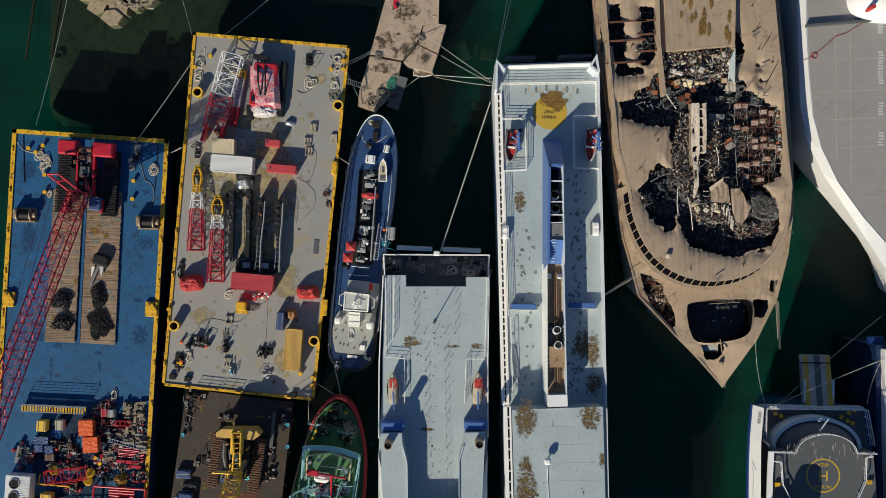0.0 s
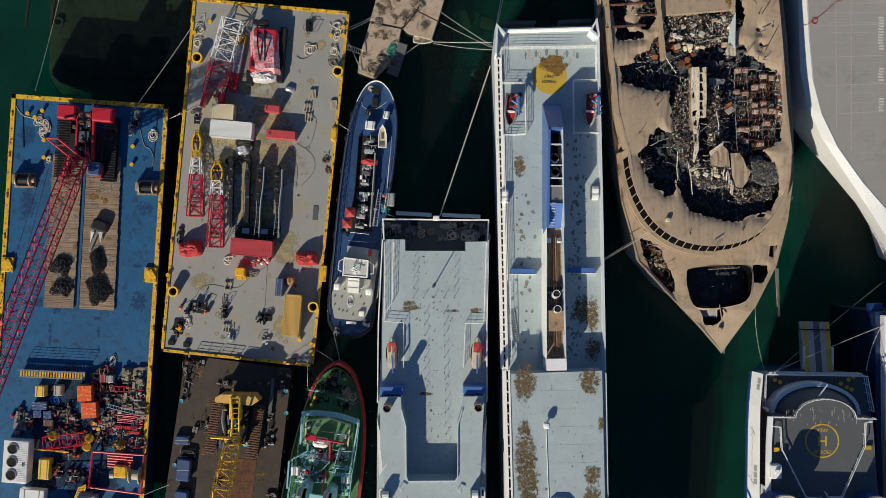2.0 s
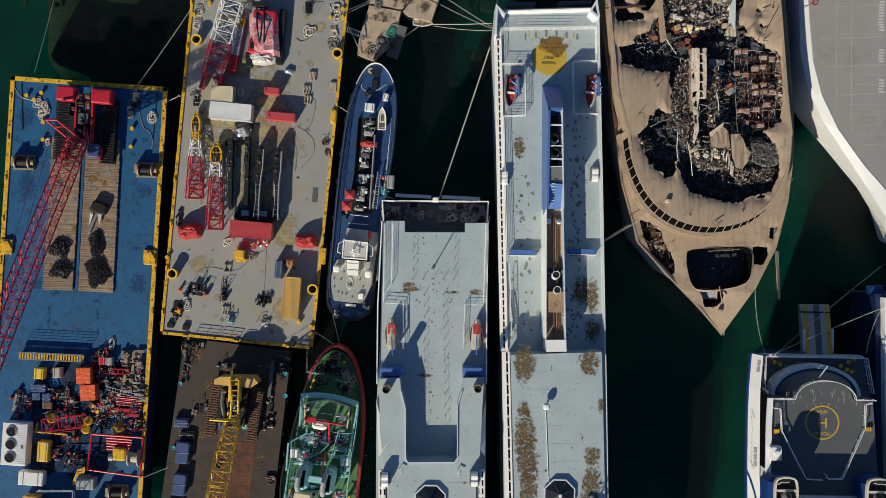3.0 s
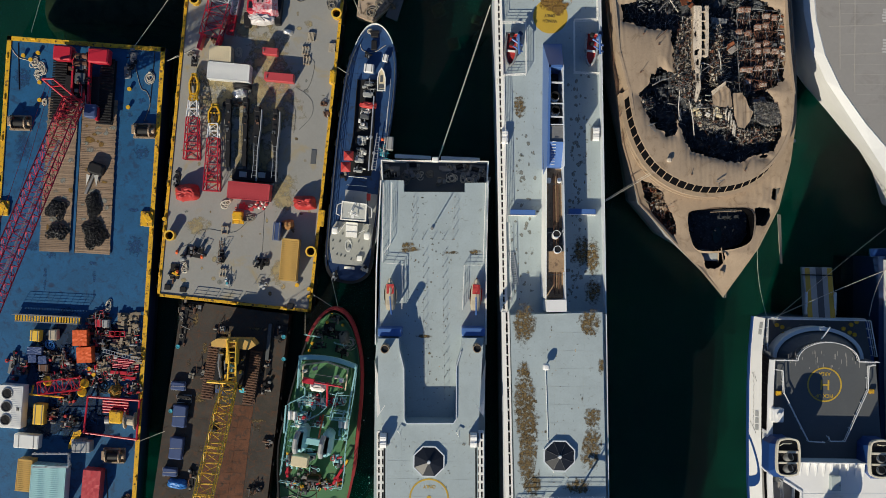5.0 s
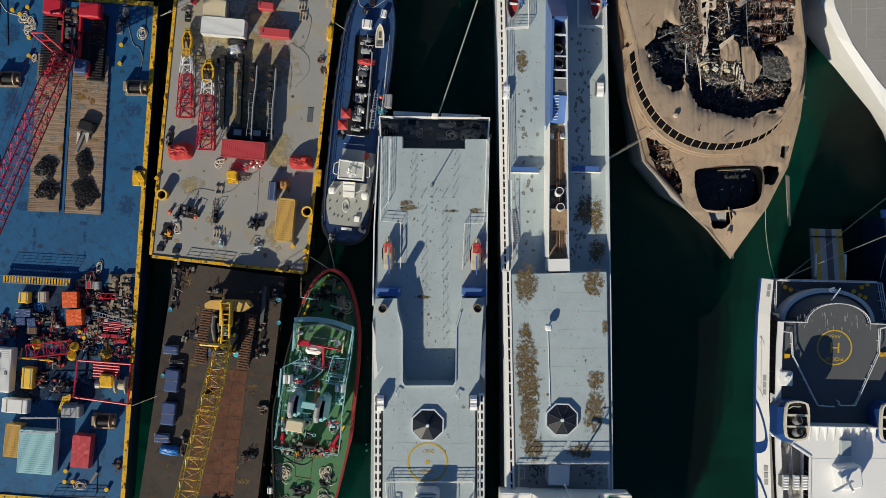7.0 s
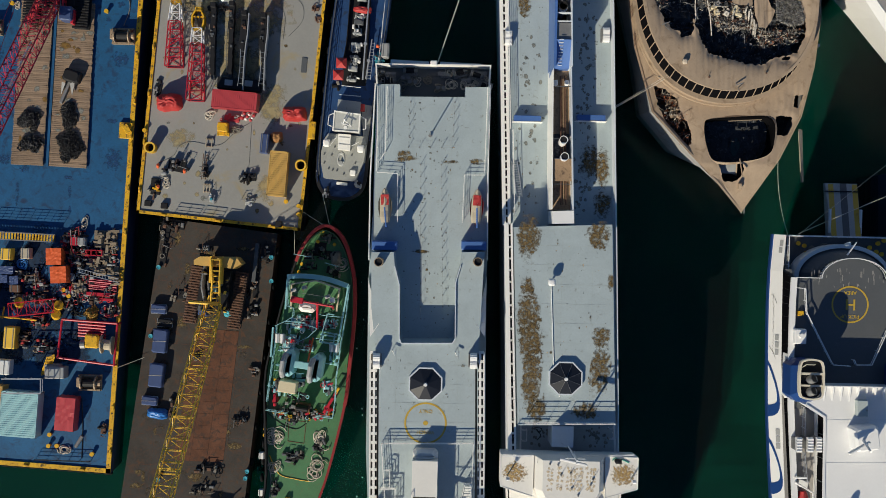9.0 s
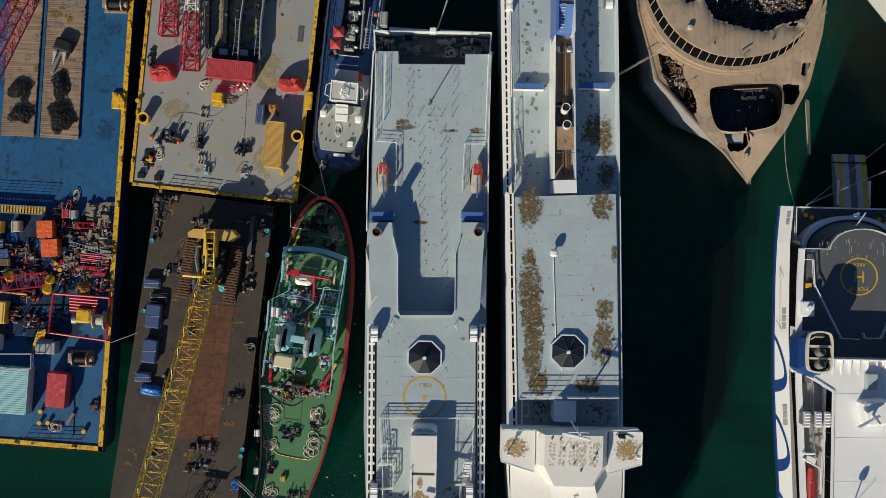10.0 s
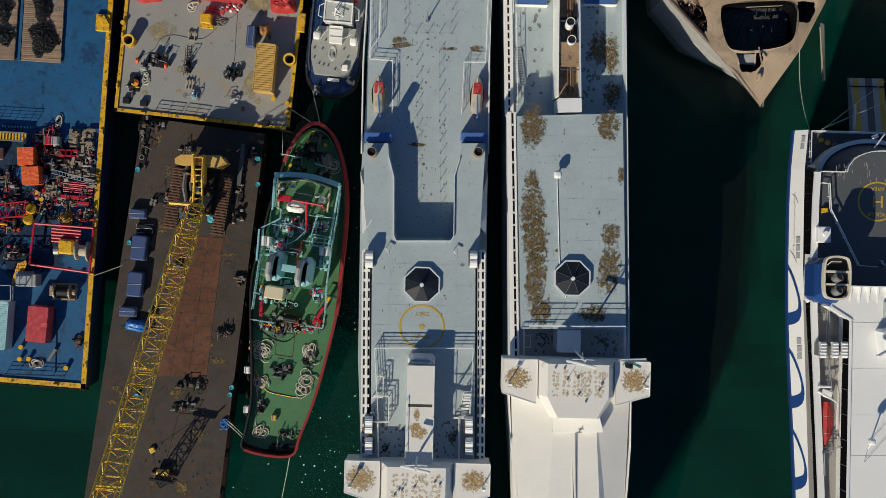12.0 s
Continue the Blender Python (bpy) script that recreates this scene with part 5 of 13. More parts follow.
# rails, stair and pipes beside the other ferry's deck house
for pts in ([(-6.29, -54.99), (-5.07, -54.96), (-5.07, -52.59), (-5.71, -52.54)], [(-6.28, -57.81), (-4.36, -57.76), (-4.37, -54.88), (-6.16, -54.86)],
            [(3.06, -57.12), (4.79, -57.08), (4.97, -54.06), (4.13, -54.08), (3.74, -56.14)]):
    part("railing", Shape().rail(pts, Z2, 0.6, 1.2, 0.04, 3), m_white, f1, "white tube railing")
for i in range(8):
    c = between((4.53, -54.31), (4.27, -56.76), i / 7)
    part("stair_tread", Shape().box((*c, Z2 + 0.9 - 0.1 * i), (0.8, 0.2, 0.05)), m_white, f1)
part("deck_pipe", Shape().pipe([(-6.48, -56.84, 11.0), (-5.65, -56.82, 11.0), (-5.44, -62.42, 11.0)], 0.09, 6), m_white_clean, f1)
part("deck_pipe", Shape().pipe([(3.78, -57.35, 11.0), (3.78, -62.25, 11.0)], 0.09, 6), m_white_clean, f1)
hose([(-5.29, -61.52), (-4.53, -60.85), (-5.05, -60.74), (-4.65, -61.31), (-4.28, -60.52)], Z2, 0.07, m_black, "dark hose tangled on the ferry deck")
for (x, y), w, h, k in (((2.94, -59.47), 0.9, 1.2, 1), ((3.31, -58.94), 0.6, 0.8, 2)):
    part("moss_patch", patch((x, y), w, h, Z2, k), m_moss, f1)
for i in range(60):
    lo, hi = (((-5.45, -58.19), (-2.43, -62.33)), ((0.75, -57.71), (3.65, -62.17)))[i % 2]
    part("mildew_spot", patch((rnd.uniform(lo[0], hi[0]), rnd.uniform(hi[1], lo[1])), rnd.uniform(0.15, 0.4), rnd.uniform(0.2, 0.5), Z2, i), m_wet, f1)
for (x, y), w, h, k in (((-0.80, -58.69), 1.8, 1.2, 1), ((-1.17, -56.58), 0.7, 1.6, 2), ((-1.32, -57.96), 1.2, 0.9, 3)):
    part("rust_stain", patch((x, y), w, h, 12.1, k), m_rust_bloom, f1)
part("rung_row", Shape().rail([((16.68, -58.95)), ((17.12, -67.55))], 9.9, 0.4, 0.55, 0.03, 1), m_white, f2)

# plate seams and small wear on the open decks
rnd = random.Random(55)
for ship, z, x0, x1, y0, y1 in ((f1, Z1, (-4.66, -6.87)[0], (2.79, -6.76)[0], -36.0, (-4.67, -6.08)[1]), (f1, Z2, (-6.55, -39.41)[0], (4.88, -39.13)[0], (-4.39, -49.01)[1], (-4.67, -37.43)[1]),
                              (f2, ZL, (9.50, 9.05)[0], (12.96, 9.10)[0], (9.92, -20.84)[1], (9.50, 9.05)[1]), (f2, ZL, (17.21, 9.16)[0], (21.15, 9.22)[0], (9.92, -20.84)[1], (9.39, 16.92)[1]), (f2, ZU, upper[0][0] + 0.4, upper[1][0] - 0.4, (17.01, -46.01)[1], upper[0][1] - 0.3)):
    y = y0
    while y < y1:
        part("plate_seam", Shape().wall([(x0, y), (x1, y + 0.02)], z + 0.001, z + 0.006, 0.035), m_deck_old, ship)
        y += 2.4
    for i in range(3):
        x = x0 + (x1 - x0) * (i + 0.5) / 3
        part("plate_seam", Shape().wall([(x, y0), (x, y1)], z + 0.001, z + 0.007, 0.03), m_deck_old, ship)
    for i in range(int((x1 - x0) * (y1 - y0) / 3.5)):
        part("wear_spot", patch((rnd.uniform(x0, x1), rnd.uniform(y0, y1)), rnd.uniform(0.06, 0.12 + 0.4 * rnd.random() ** 3), rnd.uniform(0.08, 0.15 + 0.6 * rnd.random() ** 3), z, i), (m_wet, m_wet, m_rust_spot, m_moss)[i % 4], ship)


# ---- the burnt-out ship
def inside(poly, x, y):
    hit = False
    for (ax, ay), (bx, by) in zip(poly, poly[1:] + poly[:1]):
        if (ay > y) != (by > y) and x < (bx - ax) * (y - ay) / (by - ay) + ax:
            hit = not hit
    return hit


def reach(poly, gx, gy):
    """Distance of many plan points from an outline, positive outside it."""
    best = np.full(gx.shape, 1e9)
    odd = np.zeros(gx.shape, bool)
    for (ax, ay), (bx, by) in zip(poly, poly[1:] + poly[:1]):
        ex, ey = bx - ax, by - ay
        u = np.clip(((gx - ax) * ex + (gy - ay) * ey) / (ex * ex + ey * ey + 1e-9), 0, 1)
        best = np.minimum(best, np.hypot(gx - ax - u * ex, gy - ay - u * ey))
        if ay != by:
            odd ^= ((ay > gy) != (by > gy)) & (gx < ex * (gy - ay) / (by - ay) + ax)
    return np.where(odd, -best, best)


def ragged_deck(outline, holes, z, step, seed, sag=0.3, cut=(), fold=0.045, ragged=1.0, ripple=0.012):
    """A deck sheet with burnt-through holes: cut along their torn edges, sagging and creased towards them."""
    x0, x1 = min(p[0] for p in outline) - step, max(p[0] for p in outline) + step
    y0, y1 = min(p[1] for p in outline) - step, max(p[1] for p in outline) + step
    nx, ny = int((x1 - x0) / step) + 1, int((y1 - y0) / step) + 1
    gx, gy = np.meshgrid(x0 + np.arange(nx + 1) * step, y0 + np.arange(ny + 1) * step, indexing="ij")
    hole = np.full(gx.shape, 9.0)
    for h in holes:
        hole = np.minimum(hole, reach(h, gx, gy))
    tear = np.zeros(gx.shape)
    top = np.zeros(gx.shape)
    for i in range(nx + 1):
        for j in range(ny + 1):
            x, y = gx[i, j], gy[i, j]
            if abs(hole[i, j]) < 1.4:
                tear[i, j] = ragged * (0.34 * noise.noise(Vector((x * 0.9, y * 0.9, seed))) + 0.26 * noise.noise(Vector((x * 2.3, y * 2.3, seed + 4))) + 0.16 * noise.noise(Vector((x * 5.5, y * 5.5, seed + 8))))
            w = x + 0.35 * noise.noise(Vector((x * 0.4, y * 0.5, seed + 2)))
            near = math.exp(-max(0.0, hole[i, j]) / 1.3)
            top[i, j] = 0.06 * noise.noise(Vector((x * 0.3, y * 0.12, seed))) + (ripple + fold * near) * noise.noise(Vector((w * 2.6, y * 0.1, seed + 6))) + ripple * noise.noise(Vector((w * 3.6, y * 0.3, seed + 9)))
    hole = hole + tear
    field = np.minimum(hole, -reach(list(outline), gx, gy))
    for c in cut:
        field = np.minimum(field, reach(list(c), gx, gy))
    top = z + top - sag * np.exp(-np.maximum(hole - tear, 0) / 0.8)
    s = Shape()
    index = {}

    def corner(i, j):
        if (i, j) not in index:
            index[i, j] = len(s.v)
            s.v.append((gx[i, j], gy[i, j], top[i, j]))
        return index[i, j]

    def crossing(a, b):
        a, b = min(a, b), max(a, b)
        if (a, b) not in index:
            t = field[a] / (field[a] - field[b])
            index[a, b] = len(s.v)
            s.v.append(tuple(g[a] + (g[b] - g[a]) * t for g in (gx, gy, top)))
        return index[a, b]

    for i in range(nx):
        for j in range(ny):
            ring = [(i, j), (i + 1, j), (i + 1, j + 1), (i, j + 1)]
            f = []
            for a, b in zip(ring, ring[1:] + ring[:1]):
                if field[a] > 0:
                    f.append(corner(*a))
                if (field[a] > 0) != (field[b] > 0):
                    f.append(crossing(a, b))
            if len(f) > 2:
                s.f.append(tuple(f))
    return s


def inset(poly, d):
    """The plan outline drawn in by an even distance."""
    pts = ccw(poly)
    out = []
    for i, p in enumerate(pts):
        a, b = Vector(pts[i - 1]), Vector(pts[(i + 1) % len(pts)])
        u, v = (Vector(p) - a).normalized(), (b - Vector(p)).normalized()
        n0, n1 = Vector((-u.y, u.x)), Vector((-v.y, v.x))
        m = (n0 + n1).normalized()
        q = Vector(p) + m * (d / max(0.4, m.dot(n0)))
        out.append((q.x, q.y))
    return out


def char_bed(zone, z, rise, seed, step=0.42, spill=0.8):
    """A lumpy bed of charred rubble filling a hole."""
    hx, hy = [p[0] for p in zone], [p[1] for p in zone]
    x0, y0 = min(hx) - 0.6, min(hy) - 0.6
    nx, ny = int((max(hx) + 0.6 - x0) / step), int((max(hy) + 0.6 - y0) / step)
    s = Shape()
    for j in range(ny + 1):
        for i in range(nx + 1):
            x, y = x0 + i * step, y0 + j * step
            q = abs(noise.noise(Vector((x * 0.5, y * 0.5, seed)))) + 0.6 * abs(noise.noise(Vector((x * 1.3, y * 1.3, seed + 4)))) + 0.35 * noise.noise(Vector((x * 3.1, y * 3.1, seed + 9)))
            s.v.append((x + 0.12 * noise.noise(Vector((x * 5, y * 5, 1))), y + 0.12 * noise.noise(Vector((x * 5, y * 5, 7))), z + rise * q))
    w = nx + 1
    far = reach(list(zone), np.array([v[0] for v in s.v]), np.array([v[1] for v in s.v]))
    s.f = [(j * w + i, j * w + i + 1, (j + 1) * w + i + 1, (j + 1) * w + i) for j in range(ny) for i in range(nx) if far[j * w + i] < spill]
    return s


def debris(x0, x1, y0, y1, z, count, seed, zone=None, long=(0.3, 1.6), plate=0.22, lift=1.0, wires=0.2):
    """Fallen bars, torn plates and bent wires in a heap."""
    rnd = random.Random(seed)
    s = Shape()
    for i in range(count):
        x, y = rnd.uniform(x0, x1), rnd.uniform(y0, y1)
        if zone and not inside(zone, x, y):
            continue
        k = rnd.random()
        zz = z + lift * rnd.random() * rnd.random()
        a = rnd.choice((0.0, 1.57, rnd.uniform(0, 6.28)))
        if k < 0.42:
            s.box((x, y, zz), (rnd.uniform(*long), rnd.uniform(0.02, 0.07), rnd.uniform(0.02, 0.07)), math.degrees(a) + rnd.gauss(0, 9), 0, rnd.uniform(-25, 25))
        elif k < 1 - wires:
            w, h = plate * rnd.uniform(0.25, 1.2), plate * rnd.uniform(0.2, 1.0)
            ca, sa = math.cos(a), math.sin(a)
            q = [(x + u * w * ca - v * h * sa, y + u * w * sa + v * h * ca, zz + rnd.uniform(-0.15, 0.2)) for u, v in ((-1, -1), (0, -1.1), (1, -0.8), (-1, 1), (0.1, 0.9), (1, 1))]
            s.add(q, [(0, 1, 4, 3), (1, 2, 5, 4)])
        else:
            pts = [(x, y, zz)]
            for _ in range(4):
                a += rnd.uniform(-0.35, 0.35)
                o = pts[-1]
                pts.append((o[0] + 0.3 * math.cos(a), o[1] + 0.3 * math.sin(a), o[2] + rnd.uniform(-0.12, 0.15)))
            s.pipe(pts, rnd.uniform(0.012, 0.03), 4)
    return s


ZB, ZD, ZR = 4.0, 6.3, 8.9
CR = [(19.75, 39.68), (21.53, 26.93), (23.75, 10.99), (25.09, 1.43), (27.60, -6.92), (32.47, -12.04), (36.52, -15.98), (39.44, -19.14), (40.01, -19.77), (40.48, -18.96), (44.46, -12.68), (47.18, -7.05), (48.69, -0.63), (49.40, 5.77), (49.21, 12.95), (48.09, 24.92), (46.27, 40.07)]
WL = [(21.72, 49.87), (22.63, 32.71), (23.90, 14.68), (26.40, 3.84), (28.05, -5.60), (32.30, -10.50), (37.35, -12.60), (40.13, -13.96), (40.83, -14.73), (41.17, -14.12), (44.36, -8.92), (46.86, -3.29), (48.68, 1.89), (49.46, 7.92), (49.70, 14.80), (49.01, 26.82), (47.49, 43.13)]
cr = thing("burnt_ship", (*CR[8], 0), "burnt-out tan cruise ship with collapsed charred decks", "ship", levels=BURNT_LIFT)
k = len(CR)
part("hull", Shape().add([(x, y, -3.0) for x, y in WL] + [(x, y, 3.0) for (x, y) in [between(a, b, 0.5) for a, b in zip(WL, CR)]] + [(x, y, ZD - 0.02) for x, y in CR],
                         [(r + i, r + (i + 1) % k, r + k + (i + 1) % k, r + k + i) for r in (0, k) for i in range(k)]), mat("scorched_hull", (0.36, 0.355, 0.35), 0.7, 0, 0.25, 1.5, (0.09, 0.075, 0.06), 0.36, 1.5), cr, "smoke-stained hull plating")
part("inner_bottom", Shape().prism([between(p, (CR[8][0] - 2, 5), 0.06) for p in CR], ZB - 0.3, ZB), m_char, cr, "black charred interior floor")
OUT = inset(CR, 0.12)
pool = smooth_line([(34.88, -7.70), (37.36, -7.34), (41.19, -7.05), (42.79, -7.11), (43.68, -7.89), (43.78, -9.65), (43.33, -11.73), (41.75, -12.71), (38.88, -13.23), (36.48, -13.27), (35.35, -12.64), (34.60, -10.42), (34.42, -8.50)], True, 4)
bow_holes = [[(43.83, -7.13), (44.87, -7.03), (45.75, -7.17), (45.94, -8.53), (45.80, -9.49), (44.92, -9.66), (44.04, -9.52), (43.85, -8.16)], [(36.34, -12.99), (39.70, -12.69), (39.88, -14.37), (39.10, -15.58), (37.34, -15.77), (36.85, -14.57)],
             [(27.73, -3.46), (29.26, -4.00), (30.96, -5.25), (31.29, -6.52), (32.69, -9.05), (33.12, -10.96), (32.49, -11.37), (31.03, -10.28), (29.81, -8.54), (28.99, -7.19), (28.33, -5.77)], [(46.27, -4.30), (47.79, -4.11), (47.55, -4.92), (47.08, -5.00), (46.78, -5.97), (46.13, -5.82)]]
ARC = smooth_line([(24.78, 8.43), (25.46, 4.53), (26.76, 1.03), (28.68, -1.84), (31.29, -3.84), (34.44, -4.97), (37.81, -5.15), (41.24, -4.40), (44.19, -2.64), (46.34, 0.13), (47.54, 3.67), (47.80, 7.97)], False, 3)
s = ragged_deck(OUT, bow_holes + [[(22.5, 41.30), (26.6, 9.0), (29.0, 3.0), (36.35, -1.8), (43.6, 1.5), (46.2, 8.0), (45.0, 41.66)]], ZD, 0.2, 4, 0.1, [pool], 0.03, 0.6)
part("fore_deck", s, m_sand, cr, "tan scorched foredeck with burnt holes", smooth=True)
part("deck_edge", Shape().wall(inset(CR, 0.12), ZD - 0.05, ZD + 0.05, 0.2, True), m_sand, cr)
def sloping_ring(outer, z0, inner, z1):
    n = len(outer)
    return Shape().add([(*p, z0) for p in outer] + [(*p, z1) for p in inner], [(i, (i + 1) % n, n + (i + 1) % n, n + i) for i in range(n)])


part("deck_margin", sloping_ring(inset(CR, 0.05), ZD + 0.06, inset(CR, 0.55), ZD - 0.06), m_sand, cr, "tan deck margin")
part("pool_coaming", sloping_ring(inset(pool, 0.05), ZD + 0.03, inset(pool, -0.22), ZD - 0.06), m_sand, cr, "rounded pool edge")
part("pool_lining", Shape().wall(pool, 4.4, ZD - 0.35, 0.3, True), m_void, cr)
part("hatch_platform", Shape().box((37.96, -13.85, 5.5), (2.6, 1.5, 0.12), -4, 0.03), m_boat_grey, cr, "grey steel platform in the open hatch")
part("hatch_ladder", Shape().tube((38.90, -13.03, 6.2), (39.32, -14.86, 5.4), 0.09, 6), m_sand, cr, "tan pipe in the open hatch")
for x in (-0.17, 0.17):
    part("bow_roller_cheek", Shape().box((40.27 + x, -18.49, 6.1), (0.07, 2.6, 0.3)), m_steel, cr, "steel cheek of the bow roller")
# upper deck with its curved window front
def shift(pts, k):
    c = (35.90, 18.76)
    return [between(p, c, k) for p in pts]
sill, head = shift(ARC, -0.002), shift(ARC, 0.034)
part("window_sill", Shape().wall(shift(ARC, -0.006), ZD, 7.35, 0.9), m_sand, cr, "curved tan sill under the bridge windows")
part("front_apron", Shape().wall(shift(ARC, -0.02), ZD, 6.75, 0.7), m_sand, cr)
n = len(ARC)
# solid sheet across the windows; their dark inside is painted on
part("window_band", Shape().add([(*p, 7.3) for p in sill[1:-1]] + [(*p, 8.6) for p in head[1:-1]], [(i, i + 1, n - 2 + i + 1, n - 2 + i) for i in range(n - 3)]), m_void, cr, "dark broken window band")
for r in (range(0, 1), range(n - 2, n - 1)):
    part("front_wall", Shape().add([(*sill[r[0]], 7.3), (*sill[r[0] + 1], 7.3), (*head[r[0] + 1], 8.6), (*head[r[0]], 8.6)], [(0, 1, 2, 3)]), m_sand, cr)
for i in range(1, n - 2):
    for t in (0,):
        a, b = between(sill[i], sill[i + 1], t), between(head[i], head[i + 1], t)
        part("mullion", Shape().tube((*a, 7.32), (*b, 8.64), 0.06, 4), m_sand, cr)
ROOF = [(21.14, 38.44), (22.24, 26.08), (23.65, 13.73)] + shift(ARC, 0.028) + [(46.71, 14.06), (45.79, 24.10), (44.19, 38.78)]
P = lambda *a: [(a[i], a[i + 1]) for i in range(0, len(a), 2)]
holes = [[(22.27, 33.40), (23.51, 33.42), (24.25, 29.96), (24.81, 29.20), (24.83, 27.65), (24.38, 26.72), (24.71, 25.72), (25.34, 24.72), (27.19, 24.75), (27.29, 23.75), (25.67, 23.57), (23.51, 23.46), (23.19, 24.38), (23.07, 25.93), (22.83, 26.85), (22.28, 27.77), (22.17, 29.54)],
         [(26.45, 33.08), (28.69, 33.12), (29.05, 29.26), (29.07, 28.10), (28.48, 26.55), (27.96, 25.22), (26.96, 24.83), (26.49, 25.75), (26.53, 27.68), (26.81, 29.61)],
         [(29.95, 26.80), (39.36, 27.72), (39.59, 23.24), (40.83, 23.03), (41.15, 22.34), (40.77, 21.72), (41.93, 21.73), (42.71, 21.05), (43.57, 20.75), (44.12, 20.07), (45.52, 19.70), (45.99, 19.09), (46.26, 16.39), (46.25, 11.91), (46.05, 10.21), (45.06, 9.57), (43.83, 8.78), (36.57, 8.35), (31.61, 9.21), (31.28, 10.90), (30.90, 15.00), (30.79, 16.77), (29.36, 24.48)],
         [(24.21, 17.75), (23.87, 19.91), (25.71, 20.63), (26.08, 21.49), (27.86, 22.13), (28.60, 24.00), (29.52, 24.48), (31.75, 20.03), (31.42, 16.70), (29.09, 16.67), (27.16, 17.02), (25.22, 17.45)],
         [(43.83, 8.93), (45.41, 6.71), (45.90, 5.17), (45.84, 3.62), (46.09, 2.63), (44.81, 0.52), (43.42, 0.11), (42.20, -0.29), (40.51, -1.17), (37.56, -0.67), (33.76, 0.19), (32.48, 2.65), (31.84, 4.42), (31.56, 2.41), (30.40, 2.24), (28.29, 4.13), (27.49, 5.67), (26.53, 7.74), (27.44, 8.84), (28.34, 10.47), (29.41, 11.65), (30.65, 10.74), (31.88, 11.37)],
         [(39.56, 30.04), (40.10, 29.74), (40.60, 28.05), (40.77, 26.97), (40.48, 25.73), (39.79, 24.95), (39.39, 26.33), (39.51, 28.26)],
         [(42.64, 25.45), (43.18, 25.38), (43.19, 24.84), (42.65, 24.84)], [(42.98, 23.45), (43.45, 23.15), (43.31, 22.37), (43.00, 22.52)], [(42.96, -0.13), (44.12, -0.03), (44.13, -0.42), (42.97, -0.59)]]
roof = ragged_deck(ROOF, holes, ZR, 0.17, 9, 0.32)
part("upper_deck", roof, m_sand, cr, "tan buckled upper deck with huge charred holes", smooth=True)
part("roof_brim", Shape().wall(shift(ARC, 0.036), 8.55, 8.87, 0.35), m_sand, cr, "pale roof brim over the windows")
part("deck_rim", Shape().wall([ROOF[0], ROOF[1], ROOF[2], shift(ARC, 0.028)[0]], 6.3, 8.94, 0.3), m_sand, cr)
part("deck_rim", Shape().wall([shift(ARC, 0.028)[-1]] + ROOF[-3:], 6.3, 8.94, 0.3), m_sand, cr)
part("lower_deck", Shape().prism([between(p, ((35.28, 18.75)), 0.03) for p in ROOF], 6.0, 6.1), m_char, cr, "black burnt cabin deck")
# hoisted centre platform, raised strip and hanging ribs
RAISED = [(29.65, 38.37), (39.19, 38.51), (39.19, 27.74), (29.97, 26.83)]
part("raised_deck", ragged_deck(RAISED, [], 9.3, 0.2, 31, 0.0, (), 0.0, 0.0, 0.022), m_sand, cr, "corrugated tan raised deck", smooth=True)
part("raised_deck_edge", Shape().wall(inset(RAISED, 0.06), 8.7, 9.31, 0.1, True), m_sand, cr)
part("pale_bulkhead", Shape().wall([(28.47, 38.01), (28.92, 28.11), (29.78, 20.87)], 8.2, 9.3, 0.42), m_sand, cr, "pale bent bulkhead")
part("pale_bulkhead", Shape().wall([(39.12, 38.36), (39.05, 27.25)], 8.8, 9.5, 0.2), m_sand, cr)
# the fallen corridor wall with its row of empty window frames
wall_top = ragged_deck([(33.49, 19.82), (34.56, 19.83), (34.74, 13.21), (34.46, 11.36), (34.73, 8.74), (34.07, 6.73), (33.83, 7.03), (34.04, 8.73), (33.85, 11.35), (33.51, 13.19)], [[(33.81, 13.81), (34.26, 13.97), (34.20, 13.36), (33.82, 13.20)], [(33.70, 15.73), (33.82, 17.66), (33.90, 17.66), (33.93, 15.74)], [(34.05, 12.67), (34.36, 12.75), (34.37, 11.82), (33.99, 11.97)], [(34.08, 10.74), (34.39, 10.75), (34.41, 9.66), (34.10, 9.66)]], 9.15, 0.1, 51, 0.05, (), 0.06, 0.4)
part("fallen_wall", wall_top, m_ash_tan, cr, "long pale fallen corridor wall with torn holes")
part("fallen_wall_edge", Shape().wall([(33.49, 19.82), (33.54, 16.12), (33.51, 13.19), (33.85, 11.35)], 8.2, 9.1, 0.06), m_sand, cr)
part("frame_rail", Shape().wall([(35.26, 19.84), (35.39, 16.15), (35.36, 13.07)], 8.5, 9.2, 0.42), m_ash_tan, cr, "pale window frame rail")
for a, b in zip([(34.57, 18.98), (34.59, 17.76), (34.61, 16.52), (34.63, 15.21), (34.65, 13.98), (34.66, 13.06)], [(35.19, 19.14), (35.21, 17.84), (35.23, 16.53), (35.25, 15.30), (35.27, 13.99), (35.28, 13.14)]):
    part("frame_bar", Shape().wall([a, b], 8.95, 9.15, 0.16), m_ash_tan, cr)
